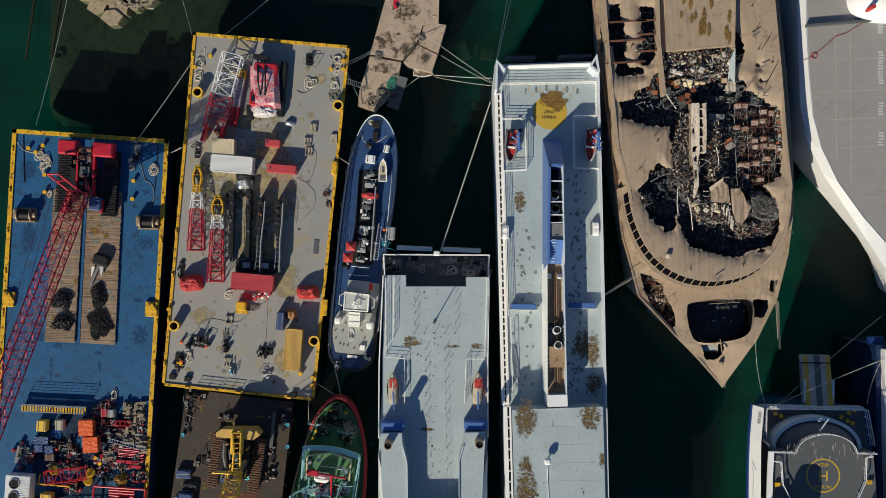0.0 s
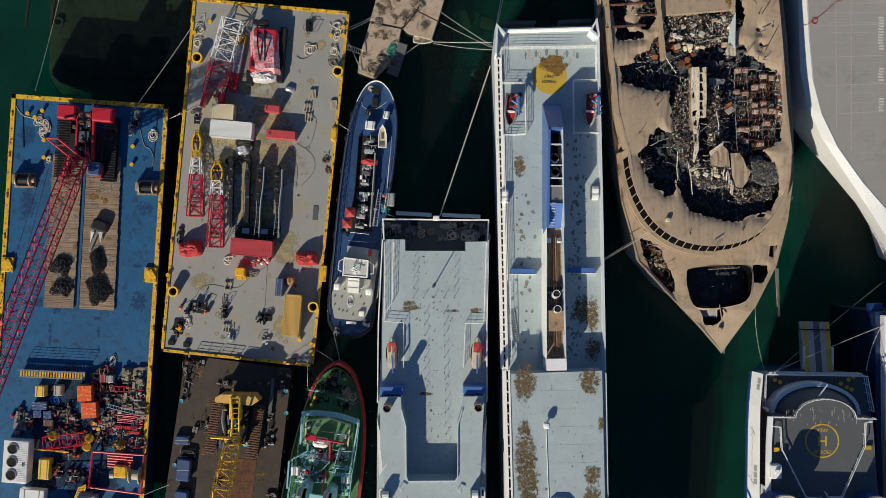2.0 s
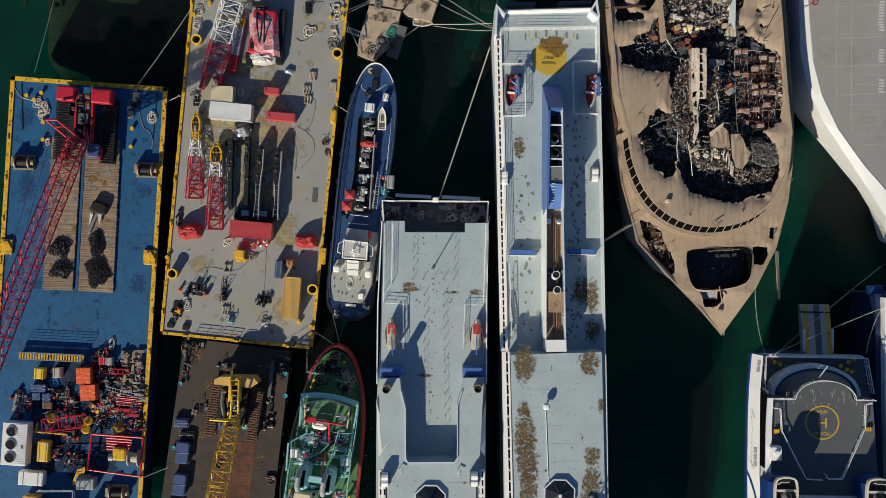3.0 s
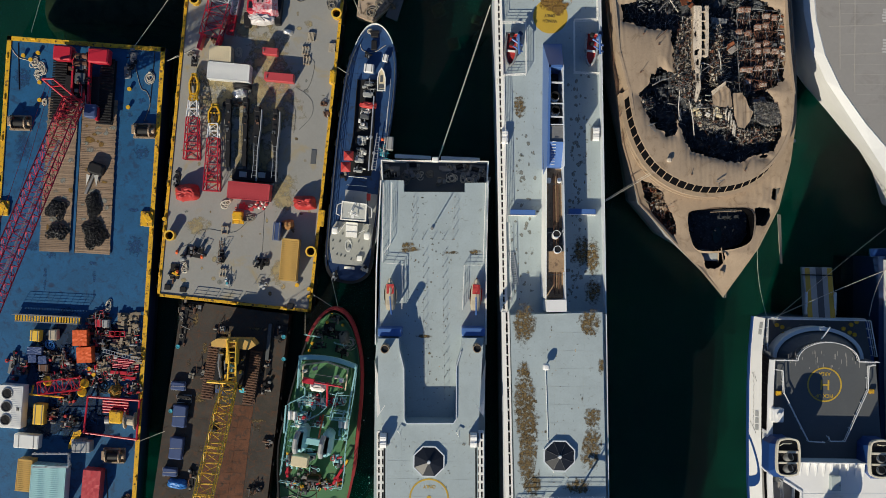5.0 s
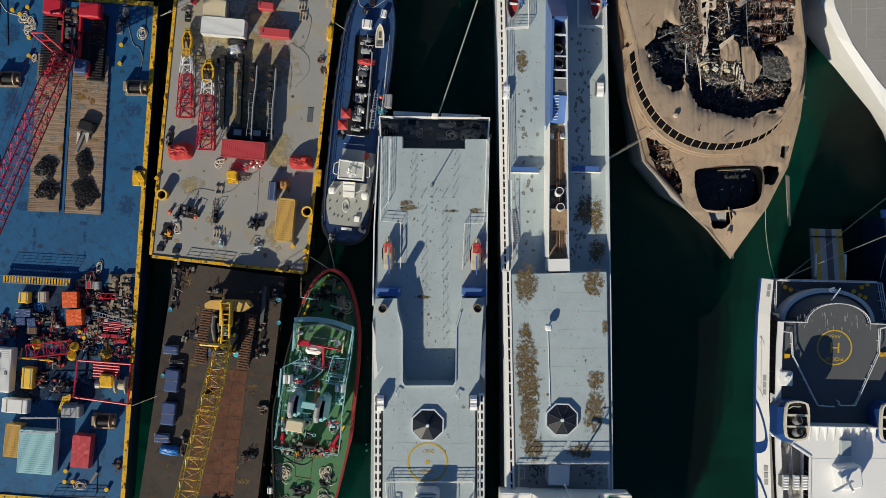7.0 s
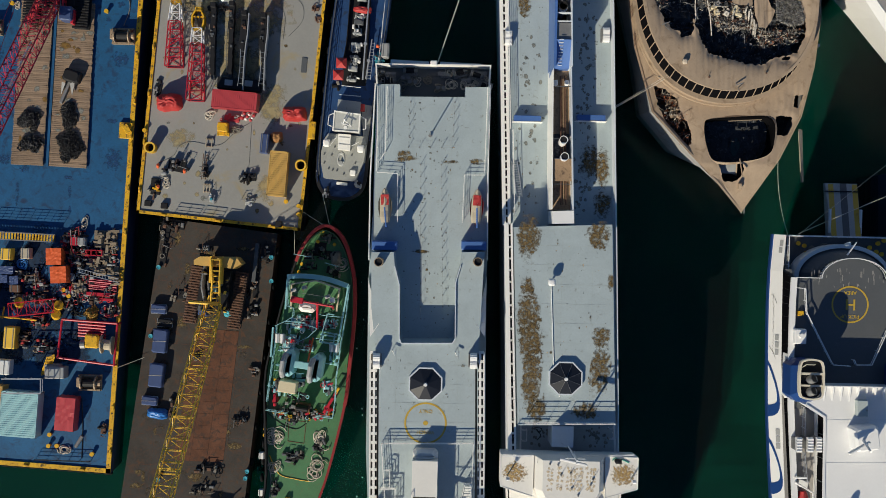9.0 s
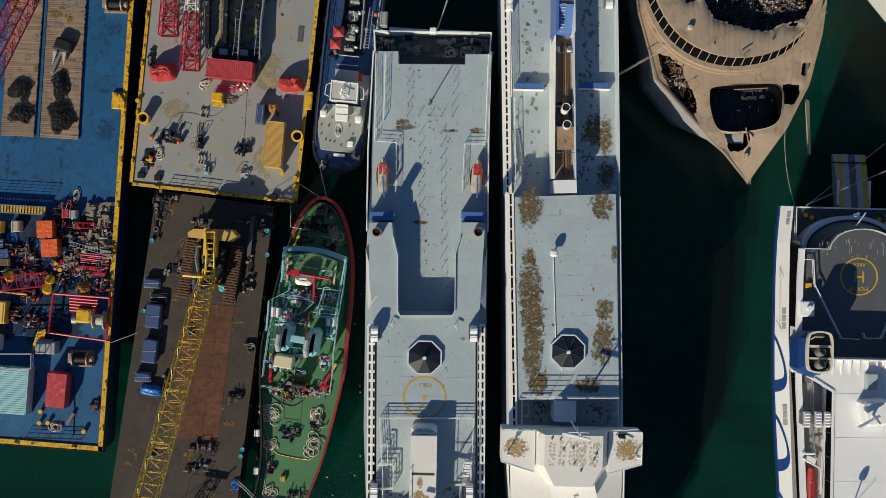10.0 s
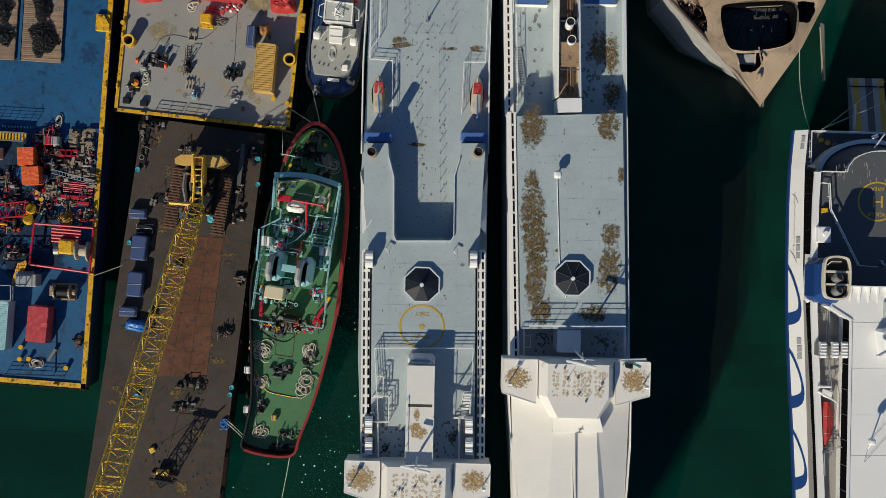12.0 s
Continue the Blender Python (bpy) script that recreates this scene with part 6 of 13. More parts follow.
GIRDERS = [[(28.21, 9.08), (30.98, 10.36)], [(33.27, 7.07), (34.27, 2.53)], [(31.93, 8.43), (32.22, 4.42)], [(34.14, 6.15), (36.75, 6.42)], [(34.98, 11.19), (36.89, 12.76)], [(34.43, 12.11), (36.13, 12.21)], [(37.79, 9.84), (39.33, 9.86)],
           [(35.41, 7.87), (36.73, 8.20)], [(35.42, 7.26), (36.59, 7.28)], [(35.52, 25.89), (37.10, 23.97)], [(36.45, 26.29), (36.19, 22.81)], [(35.17, 23.48), (38.64, 24.39)], [(34.81, 11.96), (34.86, 9.26)], [(37.10, 13.93), (37.77, 10.85)], [(29.72, 21.70), (31.76, 19.25)], [(28.90, 19.21), (30.42, 20.78)], [(38.78, 5.84), (39.74, 3.30)], [(32.22, 4.42), (32.35, 6.13)]]
for k, (p, q) in enumerate(GIRDERS):
    m = ((p[0] + q[0]) / 2 + 0.15 * math.sin(k * 2.1), (p[1] + q[1]) / 2 + 0.15 * math.cos(k * 1.3))
    part("bent_girder", Shape().pipe([Vector((*p, 8.9)), Vector((*m, 8.6)), Vector((*q, 8.3))], 0.075, 5), m_ash, cr, "pale bent girder")
part("folded_plate", ragged_deck([(36.42, 7.81), (38.18, 9.31), (38.89, 8.63), (39.23, 6.31), (37.38, 6.36), (36.52, 6.65)], [], 8.75, 0.14, 61, 0.0, (), 0.0, 0.0, 0.07), m_sand, cr, "folded tan deck plate", smooth=True)
part("folded_plate", ragged_deck([(39.13, 8.24), (40.44, 8.33), (41.07, 7.42), (41.47, 6.19), (42.03, 5.81), (41.65, 4.57), (40.90, 3.47), (39.96, 3.69), (39.48, 5.07)], [], 8.8, 0.14, 62, 0.0, (), 0.0, 0.0, 0.09), m_sand, cr, "draped tan deck plate", smooth=True)
part("folded_plate", Shape().add([(36.42, 7.81, 8.75), (38.18, 9.31, 8.75), (38.02, 9.77, 9.2), (36.11, 8.34, 9.1)], [(0, 1, 2, 3)]), m_ash_tan, cr, "upturned pale plate edge")
for k, (x, y) in enumerate([(38.70, 5.61), (39.02, 5.07), (39.34, 4.53), (39.58, 3.92), (36.77, 5.58), (38.38, 6.14)]):
    part("torn_strip", Shape().pipe([Vector((x, y, 8.85)), Vector((x + 0.1 * math.sin(k), y - 0.6, 8.7)), Vector((x + 0.25, y - 1.3 - 0.2 * (k % 3), 8.1))], 0.11, 4), m_ash, cr, "white torn strip hanging from the deck")
part("folded_plate", ragged_deck([(37.84, 21.59), (38.58, 23.00), (39.59, 22.71), (39.54, 21.47)], [], 9.0, 0.14, 63, 0.0, (), 0.0, 0.0, 0.07), m_ash_tan, cr, "folded pale deck plate", smooth=True)
part("side_slope", Shape().add([(38.56, 25.59, 9.2), (39.22, 27.30, 9.5), (39.37, 22.52, 9.2), (38.68, 22.82, 8.5)], [(0, 3, 2, 1)]), m_deck_old, cr, "grey torn bulkhead")
part("hanging_plate", Shape().add([(36.36, 18.73, 8.1), (38.70, 18.60, 7.9), (38.56, 17.97, 7.8), (36.37, 17.55, 8.0)], [(0, 3, 2, 1)]), m_cinder, cr, "grey fallen deck plate")
# scorched cabin joists, torn and sagging, with rusty units and hanging wires
a, b = (39.94, 19.79), (46.81, 19.74)
c, d = (40.42, 8.70), (46.66, 9.42)
rnd = random.Random(8)
for i in range(9):
    t = (i + rnd.uniform(-0.2, 0.2)) / 8
    p, q = between(a, c, t), between(b, d, t)
    u0, u1 = (0.0, rnd.uniform(0.55, 1.0)) if i % 2 else (rnd.uniform(0.0, 0.3), 1.0)
    pts = [between(p, q, u0 + (u1 - u0) * k / 6) for k in range(7)]
    part("joist", Shape().pipe([Vector((x, y + rnd.gauss(0, 0.09), 7.95 - 0.25 * math.sin(k * 0.5) * rnd.random())) for k, (x, y) in enumerate(pts)], 0.05, 4), m_burnt if i % 3 else m_cinder, cr, "sagging scorched joist")
for i in range(8):
    t = (i + rnd.uniform(-0.15, 0.15)) / 7
    p, q = between(a, b, t), between(c, d, t)
    pts = [between(p, q, k / 9) for k in range(10)]
    part("joist", Shape().pipe([Vector((x + rnd.gauss(0, 0.07), y, 7.8 + rnd.uniform(-0.15, 0.1))) for x, y in pts], 0.045, 4), m_burnt if i % 2 else m_cinder, cr, "sagging scorched joist")
m_rusty_unit = mat("heat_rusted_cabinet", (0.40, 0.35, 0.31), 0.85, 0, 0.3, 0.5, (0.24, 0.085, 0.04), 0.5, 0.35, each=0.5)
for k, (x, y) in enumerate([(40.48, 19.87), (41.42, 19.89), (40.29, 16.83), (41.55, 16.69), (42.86, 17.57), (43.95, 17.82), (42.90, 15.07), (44.07, 15.32), (42.99, 14.21), (44.16, 14.39), (41.86, 11.69), (43.10, 11.95), (44.59, 12.60), (41.65, 10.05), (43.77, 9.69), (43.64, 7.81), (42.78, 7.48), (45.33, 14.33), (41.00, 11.68), (45.11, 18.94), (44.01, 19.08), (46.28, 13.80)]):
    u = part("burnt_unit", Shape().box((x, y, 7.75), (rnd.uniform(0.75, 0.95), rnd.uniform(0.5, 0.7), 0.5), rnd.uniform(-6, 6), 0.05), m_rusty_unit, cr, "rust-stained burnt cabin unit")
    part("unit_top", Shape().box((x + 0.02, y + 0.3, 8.05), (rnd.uniform(0.7, 1.0), 0.16, 0.06), rnd.uniform(-8, 8)), m_burnt, u)
s = Shape()
for i in range(150):
    p = between(between(a, b, rnd.random()), between(c, d, rnd.random()), rnd.random())
    s.tube((*p, 8.1), (p[0] + rnd.uniform(-0.15, 0.15), p[1] - rnd.uniform(0.5, 1.9), 7.3), rnd.uniform(0.018, 0.03), 4)
part("hanging_wire", s, m_burnt, cr, "tangle of hanging burnt wires")["kind"] = "stuff"
s = Shape()
for i in range(70):
    p = between(between(a, b, rnd.random()), between(c, d, rnd.random()), rnd.random())
    s.tube((*p, 8.05), (p[0] + rnd.uniform(-0.2, 0.2), p[1] - rnd.uniform(0.4, 1.4), 7.3), rnd.uniform(0.018, 0.03), 4)
part("hanging_wire", s, m_ash, cr, "tangle of pale hanging wires")["kind"] = "stuff"
# torn lining along the starboard rim
for k in range(14):
    x, y = between((46.32, 18.95), (46.34, 12.90), k / 13)
    part("torn_lining", Shape().box((x - rnd.uniform(0.1, 0.6), y, 8.3), (rnd.uniform(0.3, 0.9), rnd.uniform(0.15, 0.4), 0.06), rnd.uniform(-30, 30), 0, rnd.uniform(-40, 40)), m_ash if k % 3 else m_redplate, cr, "torn pale lining")
def heap(zone, z, count, seed, material, name, long, plate, lift=1.0, label="heap of burnt wreckage", wires=0.2):
    hx, hy = [p[0] for p in zone], [p[1] for p in zone]
    part(name, debris(min(hx), max(hx), min(hy), max(hy), z, count, seed, zone, long, plate, lift, wires), material, cr, label)["kind"] = "stuff"
for big, n2 in ((holes[2], 1.0), (holes[4], 0.6), (holes[3], 0.35)):
    k = int(n2 * 10)
    part("charred_bed", char_bed(big, 6.7, 1.4, 2 + k), m_char, cr, "lumpy black charred rubble")
    heap(big, 6.9, int(800 * n2), 2 + k, m_char, "charred_debris", (0.2, 1.1), 0.16)
    heap(big, 6.9, int(330 * n2), 30 + k, m_burnt, "rusty_debris", (0.2, 0.8), 0.18)
    heap(big, 7.0, int(1100 * n2), 44 + k, m_cinder, "cinder_debris", (0.12, 0.8), 0.14, 0.8)
    heap(big, 7.1, int(220 * n2), 64 + k, m_ash, "pale_debris", (0.12, 0.7), 0.10)
for zone, z, count, seed in (([(30.30, 26.68), (39.30, 27.60), (39.52, 24.19), (35.02, 22.71), (30.80, 24.04)], 8.0, 1500, 12), ([(32.15, 17.07), (33.82, 19.43), (33.93, 13.21), (34.95, 7.00), (33.41, 6.20), (30.99, 11.60), (31.27, 14.33)], 8.0, 1500, 13), ([(33.55, 7.14), (36.51, 6.87), (39.79, 6.14), (39.99, 3.57), (35.32, 3.50), (34.21, 5.05)], 7.8, 800, 14), ([(36.03, 17.91), (37.90, 17.55), (38.34, 9.39), (36.47, 9.36)], 7.6, 800, 15), ([(25.14, 28.16), (26.08, 28.02), (26.25, 26.94), (25.47, 26.61)], 7.9, 260, 16), ([(26.86, 7.34), (27.64, 7.20), (28.12, 5.96), (27.51, 5.64)], 7.9, 200, 17), ([(39.99, 3.50), (46.05, 3.91), (45.61, 2.11), (40.80, 1.26)], 7.3, 300, 21)):
    heap(zone, z, count, seed, m_ash, "pale_debris", (0.10, 0.6), 0.15, 1.0, "pale crumpled wreckage")
    heap(zone, z, count // 3, seed + 40, m_ash_tan, "tan_debris", (0.15, 0.7), 0.2)
    heap(zone, z, count // 2, seed + 60, m_burnt, "rusty_debris", (0.15, 0.6), 0.2)
    heap(zone, z, count // 2, seed + 90, m_char, "charred_debris", (0.15, 0.6), 0.2)
rnd = random.Random(41)
for zone, n2 in ((P(30.08, 26.64, 38.90, 27.13, 38.61, 23.25, 30.70, 21.89), 34), ([(33.87, 6.83), (38.77, 6.44), (39.19, 4.73), (35.31, 4.52)], 9)):
    hx, hy = [p[0] for p in zone], [p[1] for p in zone]
    for i in range(n2):
        x, y = rnd.uniform(min(hx), max(hx)), rnd.uniform(min(hy), max(hy))
        if inside(zone, x, y):
            part("wrecked_unit", Shape().box((x, y, 8.3 + rnd.uniform(0, 0.5)), (rnd.uniform(0.3, 0.9), rnd.uniform(0.3, 0.8), 0.5), rnd.uniform(-30, 30), 0.08, rnd.uniform(-20, 20)), rnd.choice((m_cont_cream, m_ash, m_sand, m_ash)), cr, "pale wrecked cabin fitting")
for k, (x, y) in enumerate([(28.75, 21.39), (30.82, 22.89), (32.48, 20.60), (33.25, 21.07), (29.34, 23.19), (34.09, 21.86), (27.96, 22.08), (31.68, 22.44), (39.09, 14.96), (38.79, 14.49), (32.59, 23.85), (33.58, 20.15)]):
    part("red_plate", Shape().box((x, y, 8.3), (rnd.uniform(0.6, 1.2), rnd.uniform(0.5, 0.9), 0.08), rnd.uniform(0, 90), 0, rnd.uniform(-30, 30)), m_redplate, cr, "rust-red scorched plate")
part("pale_flap", Shape().box((39.18, 14.18, 8.5), (1.2, 0.8, 0.05), 35, 0, -20), m_ash_tan, cr, "pale flap beside a red plate")
rub = [(42.16, 6.90), (43.55, 7.23), (45.26, 6.86), (45.74, 5.17), (45.60, 4.17), (43.75, 3.91), (42.27, 4.58)]
part("rubble_bed", char_bed(rub, 8.45, 0.35, 77, 0.14, 0.1), mat("grey_rubble", (0.27, 0.25, 0.22), 0.95, 0, 0.5, 0.15, (0.06, 0.055, 0.05), 0.45, 0.2, 0.2, 0.1), cr, "bed of fine grey rubble")
heap(rub, 8.6, 900, 15, m_ash, "rubble", (0.04, 0.12), 0.06, 0.12, "grey rubble", 0.0)
heap(rub, 8.6, 500, 18, m_cinder, "rubble", (0.05, 0.15), 0.08, 0.12, "tan rubble", 0.0)
for h, seed in ((holes[0], 5), (holes[1], 6), (holes[5], 7)):
    part("charred_bed", char_bed(h, 6.5, 1.1, seed), m_char, cr, "lumpy black charred rubble")
    heap(h, 6.4, 160, seed, m_char, "charred_debris", (0.2, 0.9), 0.14)
    heap(h, 6.5, 110, seed + 80, m_cinder, "cinder_debris", (0.15, 0.7), 0.12)
    heap(h, 6.4, 110, seed + 30, m_ash, "pale_debris", (0.15, 0.7), 0.12)
    heap(h, 6.4, 110, seed + 50, m_burnt, "rusty_debris", (0.15, 0.7), 0.12)
for (p, q) in (((41.82, 29.08), (42.49, 30.50)), ((43.08, 27.34), (44.11, 29.12)), ((39.84, 20.77), (42.61, 23.81)), ((43.6, 22.3), (45.1, 25.3)), ((28.48, 15.13), (30.05, 16.56))):
    part("bent_pole", Shape().tube((*p, 8.95), (*q, 9.15), 0.045, 5), m_rustiron, cr, "thin bent pole")
for i, h in enumerate(bow_holes[2:3] + [pool]):
    hx, hy = [p[0] for p in h], [p[1] for p in h]
    part("charred_debris", debris(min(hx), max(hx), min(hy), max(hy), 4.4, 130, 20 + i, h, (0.2, 0.8)), m_char if i else m_burnt, cr)["kind"] = "stuff"
heap(bow_holes[2], 5.6, 200, 71, m_ash, "pale_debris", (0.15, 0.7), 0.14)
heap(bow_holes[2], 5.5, 260, 72, m_redplate, "rusty_debris", (0.15, 0.7), 0.16)
heap(P(29.6, -4.8, 31.2, -5.2, 31.6, -7.6, 30.2, -7.4), 5.6, 160, 73, m_sand, "tan_debris", (0.2, 0.8), 0.22)
part("pool_floor", Shape().prism(pool, 4.3, 4.4), m_char, cr, "charred pool bottom")
part("pool_water", Shape().prism(smooth_line([(39.03, -10.01), (39.84, -9.75), (40.10, -10.97), (39.38, -12.21), (38.88, -11.40)], True, 4), 4.4, 4.45), mat("stagnant_water", (0.004, 0.035, 0.028), 0.2), cr, "dark green stagnant puddle")
part("pool_beam", Shape().tube((37.74, -7.77, 5.9), (42.15, -7.46, 5.9), 0.06, 5), m_sand, cr)
# scorched beams left across the burnt cabins, and thin posts standing on the tan deck
for h, rows in ((holes[1], (31.2, 29.3, 27.0)), (holes[0], (31.0, 28.4, 25.4))):
    for y in rows:
        x0, x1 = min(p[0] for p in h), max(p[0] for p in h)
        part("burnt_beam", Shape().box(((x0 + x1) / 2 - 0.2, y, 8.75), (x1 - x0 + 0.4, 0.22, 0.2), 4), m_burnt, cr, "rust-red scorched beam")
for i, (x, y) in enumerate(((42.69, 27.4), (43.44, 21.1), (41.7, 33.3), (44.6, 25.6), (29.0, 14.6), (26.6, 10.8), (33.8, -2.9), (41.0, -2.2), (26.9, 16.0))):
    part("thin_post", Shape().tube((x, y, ZR - 0.1), (x + 0.3 * math.sin(i * 1.7), y + 0.2 * math.cos(i * 2.3), ZR + 0.3 + 0.12 * (i % 3)), 0.035, 5).cyl((x, y, ZR), 0.11, 0.06, 6), m_rustiron, cr, "thin bare post")
# small fittings on the roof
for (x, y), h in (((30.63, -1.02), 0.22), ((38.81, 30.23), 0.2)):
    part("dome", Shape().cyl((x, y, ZR), 0.33, h, 12).blob((x, y, ZR + h), (0.66, 0.66, 0.16), 1, 12, 0.0), m_ash_tan, cr)
for i, (x, y) in enumerate(((37.47, -3.86), (28.09, 3.58), (26.32, 19.54), (42.03, 29.43), (43.25, 24.81), (42.91, 21.71), (35.26, 27.23))):
    part("broken_mast", Shape().tube((x, y, ZR - 0.2), (x + 0.6 * math.sin(i), y - 0.9, ZR + 0.5), 0.04, 5).tube((x - 0.4, y, ZR + 0.1), (x + 0.5, y + 0.3, ZR + 0.3), 0.06, 5), m_steel, cr)
for i in range(16):
    rnd2 = random.Random(i + 50)
    x, y = rnd2.uniform(31.5, 38.6), rnd2.uniform(28.6, 33.9)
    part("scorch_mark", patch((x, y), 0.4, rnd2.uniform(0.9, 2.2), 9.36, i), m_brown_wash, cr)
for (x, y), z in (((49.46, 2.58), 5.4),):
    part("side_bracket", Shape().box((x, y, z), (0.7, 0.4, 0.4), 0, 0.05), m_boat_grey, cr)
for i in range(9):
    p = between((20.66, 31.71), (24.91, 3.02), i / 8)
    part("rail_stub", Shape().rail([p, (p[0] + 0.12, p[1] - 1.4)], ZD, 0.9, 0.9, 0.03, 2), m_rustiron, cr)
part("bow_light", Shape().box((39.43, -16.32, 6.5), (0.4, 0.8, 0.4), 0, 0.05).tube((39.22, -12.73, 6.3), (39.42, -15.12, 7.0), 0.08, 5), m_sand, cr)
# added pale plate stands in for a reflection on the water
a, b, c, d = (49.26, -7.56), (50.02, -7.63), (50.56, -14.80), (50.22, -14.80)
part("bow_fender", Shape().add([(*a, 0.9), (*b, 0.5), (*c, 0.2), (*d, 0.4), (*b, -0.6), (*c, -0.6)], [(0, 1, 2, 3), (3, 2, 1, 0), (1, 4, 5, 2)]), m_ash_tan, cr, "thin pale plate hanging at the bow")

# ---- the white ship beside it
WS = [(47.82, 39.27), (48.31, 26.76), (48.65, 19.72), (49.74, 14.65), (51.83, 10.38), (55.03, 5.73), (58.23, 1.08), (60.79, -2.80), (63.05, -7.46), (65.42, -8.99), (75.56, -5.72), (74.91, 39.66)]
WD = [(48.77, 38.80), (49.06, 29.53), (49.45, 24.13), (50.07, 18.34), (51.37, 13.72), (53.68, 9.12), (57.07, 4.53), (59.82, 1.48), (62.96, -1.95), (66.07, -2.68), (74.54, -0.24), (73.98, 39.17)]
m_white_worn = mat("chalky_white_paint", (0.68, 0.68, 0.675), 0.55, 0, 0.08, 1.5, (0.5, 0.47, 0.42), 0.29, 1.2)
ws = thing("white_ship", (*WS[2], 0), "white ship with a plain warm grey deck", "ship", levels=WHITE_LIFT)
k = len(WS)
wl = [between(p, ((69.68, 25.40)), (0.02, 0.03, 0.05, 0.08, 0.11, 0.14, 0.16, 0.18, 0.2, 0.1, 0.1, 0.1)[i]) for i, p in enumerate(WS)]
part("hull", Shape().add([(*p, WATER - 0.3) for p in wl] + [(*p, 8.6) for p in WS], [(i, (i + 1) % k, k + (i + 1) % k, k + i) for i in range(k)]), m_white_worn, ws)
part("bulwark", Shape().add([(*p, 8.6) for p in WS] + [(*p, 9.06) for p in WD] + [(*between(p, (WD[0][0] + 12, 10), 0.02), 9.0) for p in WD], [(r + i, r + i + 1, r + k + i + 1, r + k + i) for r in (0, k) for i in range(k - 1)]), m_white_worn, ws, "broad white sloping bulwark")
part("deck", Shape().prism(WD, 8.9, 9.0), m_greydeck, ws, "warm grey deck of large plates")
s = Shape()
for (a, b) in (((50.20, 25.68), (62.56, 26.25)), ((51.03, 21.44), (62.62, 22.00)), ((51.86, 17.59), (62.68, 18.14)), ((53.30, 13.75), (62.73, 14.43)), ((55.14, 31.16), (55.54, 8.76)), ((53.08, 29.59), (53.49, 11.82))):
    s.wall([a, b], 9.0, 9.008 if abs(a[0] - b[0]) > 2 else 9.016, 0.12)
for i in range(22):
    a, b = between((49.28, 35.71), (56.74, 0.28), i / 26), between((62.42, 35.91), (62.93, 0.36), i / 26)
    s.wall([(a[0] + 0.8, a[1]), b], 9.0, 9.004, 0.05)
part("plate_seams", s, mat("worn_deck_joint", (0.37, 0.345, 0.315), 0.7, 0, 0.2, 0.8), ws)
part("deck_beam", Shape().wall([(48.88, 30.30), (62.17, 31.57)], 9.0, 9.5, 0.3), m_charcoal, ws, "dark transverse deck beam")
part("white_dome", Shape().blob((59.95, 35.87, 9.0), (11, 10, 2.2), 2, 28, 0.03), m_white_clean, ws, "smooth white rounded housing", smooth=True)
part("red_lamp", Shape().cyl((56.46, 32.10, 9.5), 0.3, 2.0, 10), m_tarp_red, ws)
rnd = random.Random(4)
s = Shape()
for y0, y1 in ((40, 65), (95, 155), (185, 210), (238, 264)):
    k2 = max(3, int((y1 - y0) / 5))
    for i in range(k2):
        x, y = between((59.20, 34.31), (60.17, -33.84), (y0 + (y1 - y0) * i / k2) / 882)
        s.box((x + rnd.uniform(-0.1, 0.1), y, 9.008), (0.7, 0.26, 0.01))
part("faded_lettering", s, m_text_pale, ws, "faded pale lettering reduced to bars")
pts = [(48.21, 25.24), (50.12, 26.42), (51.65, 27.60), (53.17, 29.09), (54.71, 29.57), (56.24, 30.60), (57.39, 31.31)]
solo("red_hose", Shape().pipe([(x, y, 9.07) for x, y in pts], 0.035, 4).torus((50.26, 26.38, 9.08), 0.4, 0.05), m_tarp_red, (*pts[0], 9.0), "thin red hose trailing across the grey deck", "hose")
# white panels paint spots of sunlight on the shaded ship's side
for i in range(7):
    x, y = (49.72, 26.55)
    part("white_patch", Shape().box((x + rnd.uniform(-0.5, 0.6) - 0.9, y - i * 0.5, 5 - 0.1 * i), (0.15, rnd.uniform(0.2, 0.9), rnd.uniform(0.2, 0.6)), 0), m_white_clean, ws)


# ---- the fast ferry with the helicopter pick-up deck
hf = thing("fast_ferry", (45.58, -22.61, 0), "white and blue fast ferry with a dark helicopter pick-up deck", "ferry", levels=tall)
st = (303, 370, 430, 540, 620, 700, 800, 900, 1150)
so = [(44.42, -22.24), (44.08, -27.03), (43.98, -31.31), (44.04, -39.17), (44.19, -44.88), (44.52, -50.59), (45.06, -57.72), (45.54, -64.86), (46.65, -82.71)]
si = [(45.40, -22.37), (45.07, -27.08), (45.08, -31.30), (45.17, -39.02), (45.53, -44.64), (45.89, -50.25), (46.32, -57.27), (46.71, -64.30), (47.81, -81.86)]
n = len(so)
xr = (60.09, -22.29)[0]
right = [(60.81, -22.55), (xr + 3.5, so[3][1]), (xr + 5.0, so[-1][1])]
body = so + right[::-1]
k = len(body)
part("hull", Shape().add([(p[0] + (6.6 if i < n else -3.0), p[1] - 0.3, -4.0) for i, p in enumerate(body)] + [(p[0] + (0.15 if i < n else 0), p[1] - 0.1, 5.2) for i, p in enumerate(body)], [(i, (i + 1) % k, k + (i + 1) % k, k + i) for i in range(k)] + [tuple(range(k, 2 * k))]), m_ferry_blue, hf, "dark blue flared hull")
part("side_rim", Shape().wall(so, 5.0, 5.42, 0.34), m_ferry_blue, hf, "royal blue rim along the hull")
part("side_plating", Shape().add([(*p, 5.4) for p in so] + [(*p, 6.6) for p in si] + [(*p, 5.2) for p in si], [(i, i + 1, n + i + 1, n + i) for i in range(n - 1)] + [(0, n, 2 * n)]), m_white_clean, hf, "sloping white side plating")
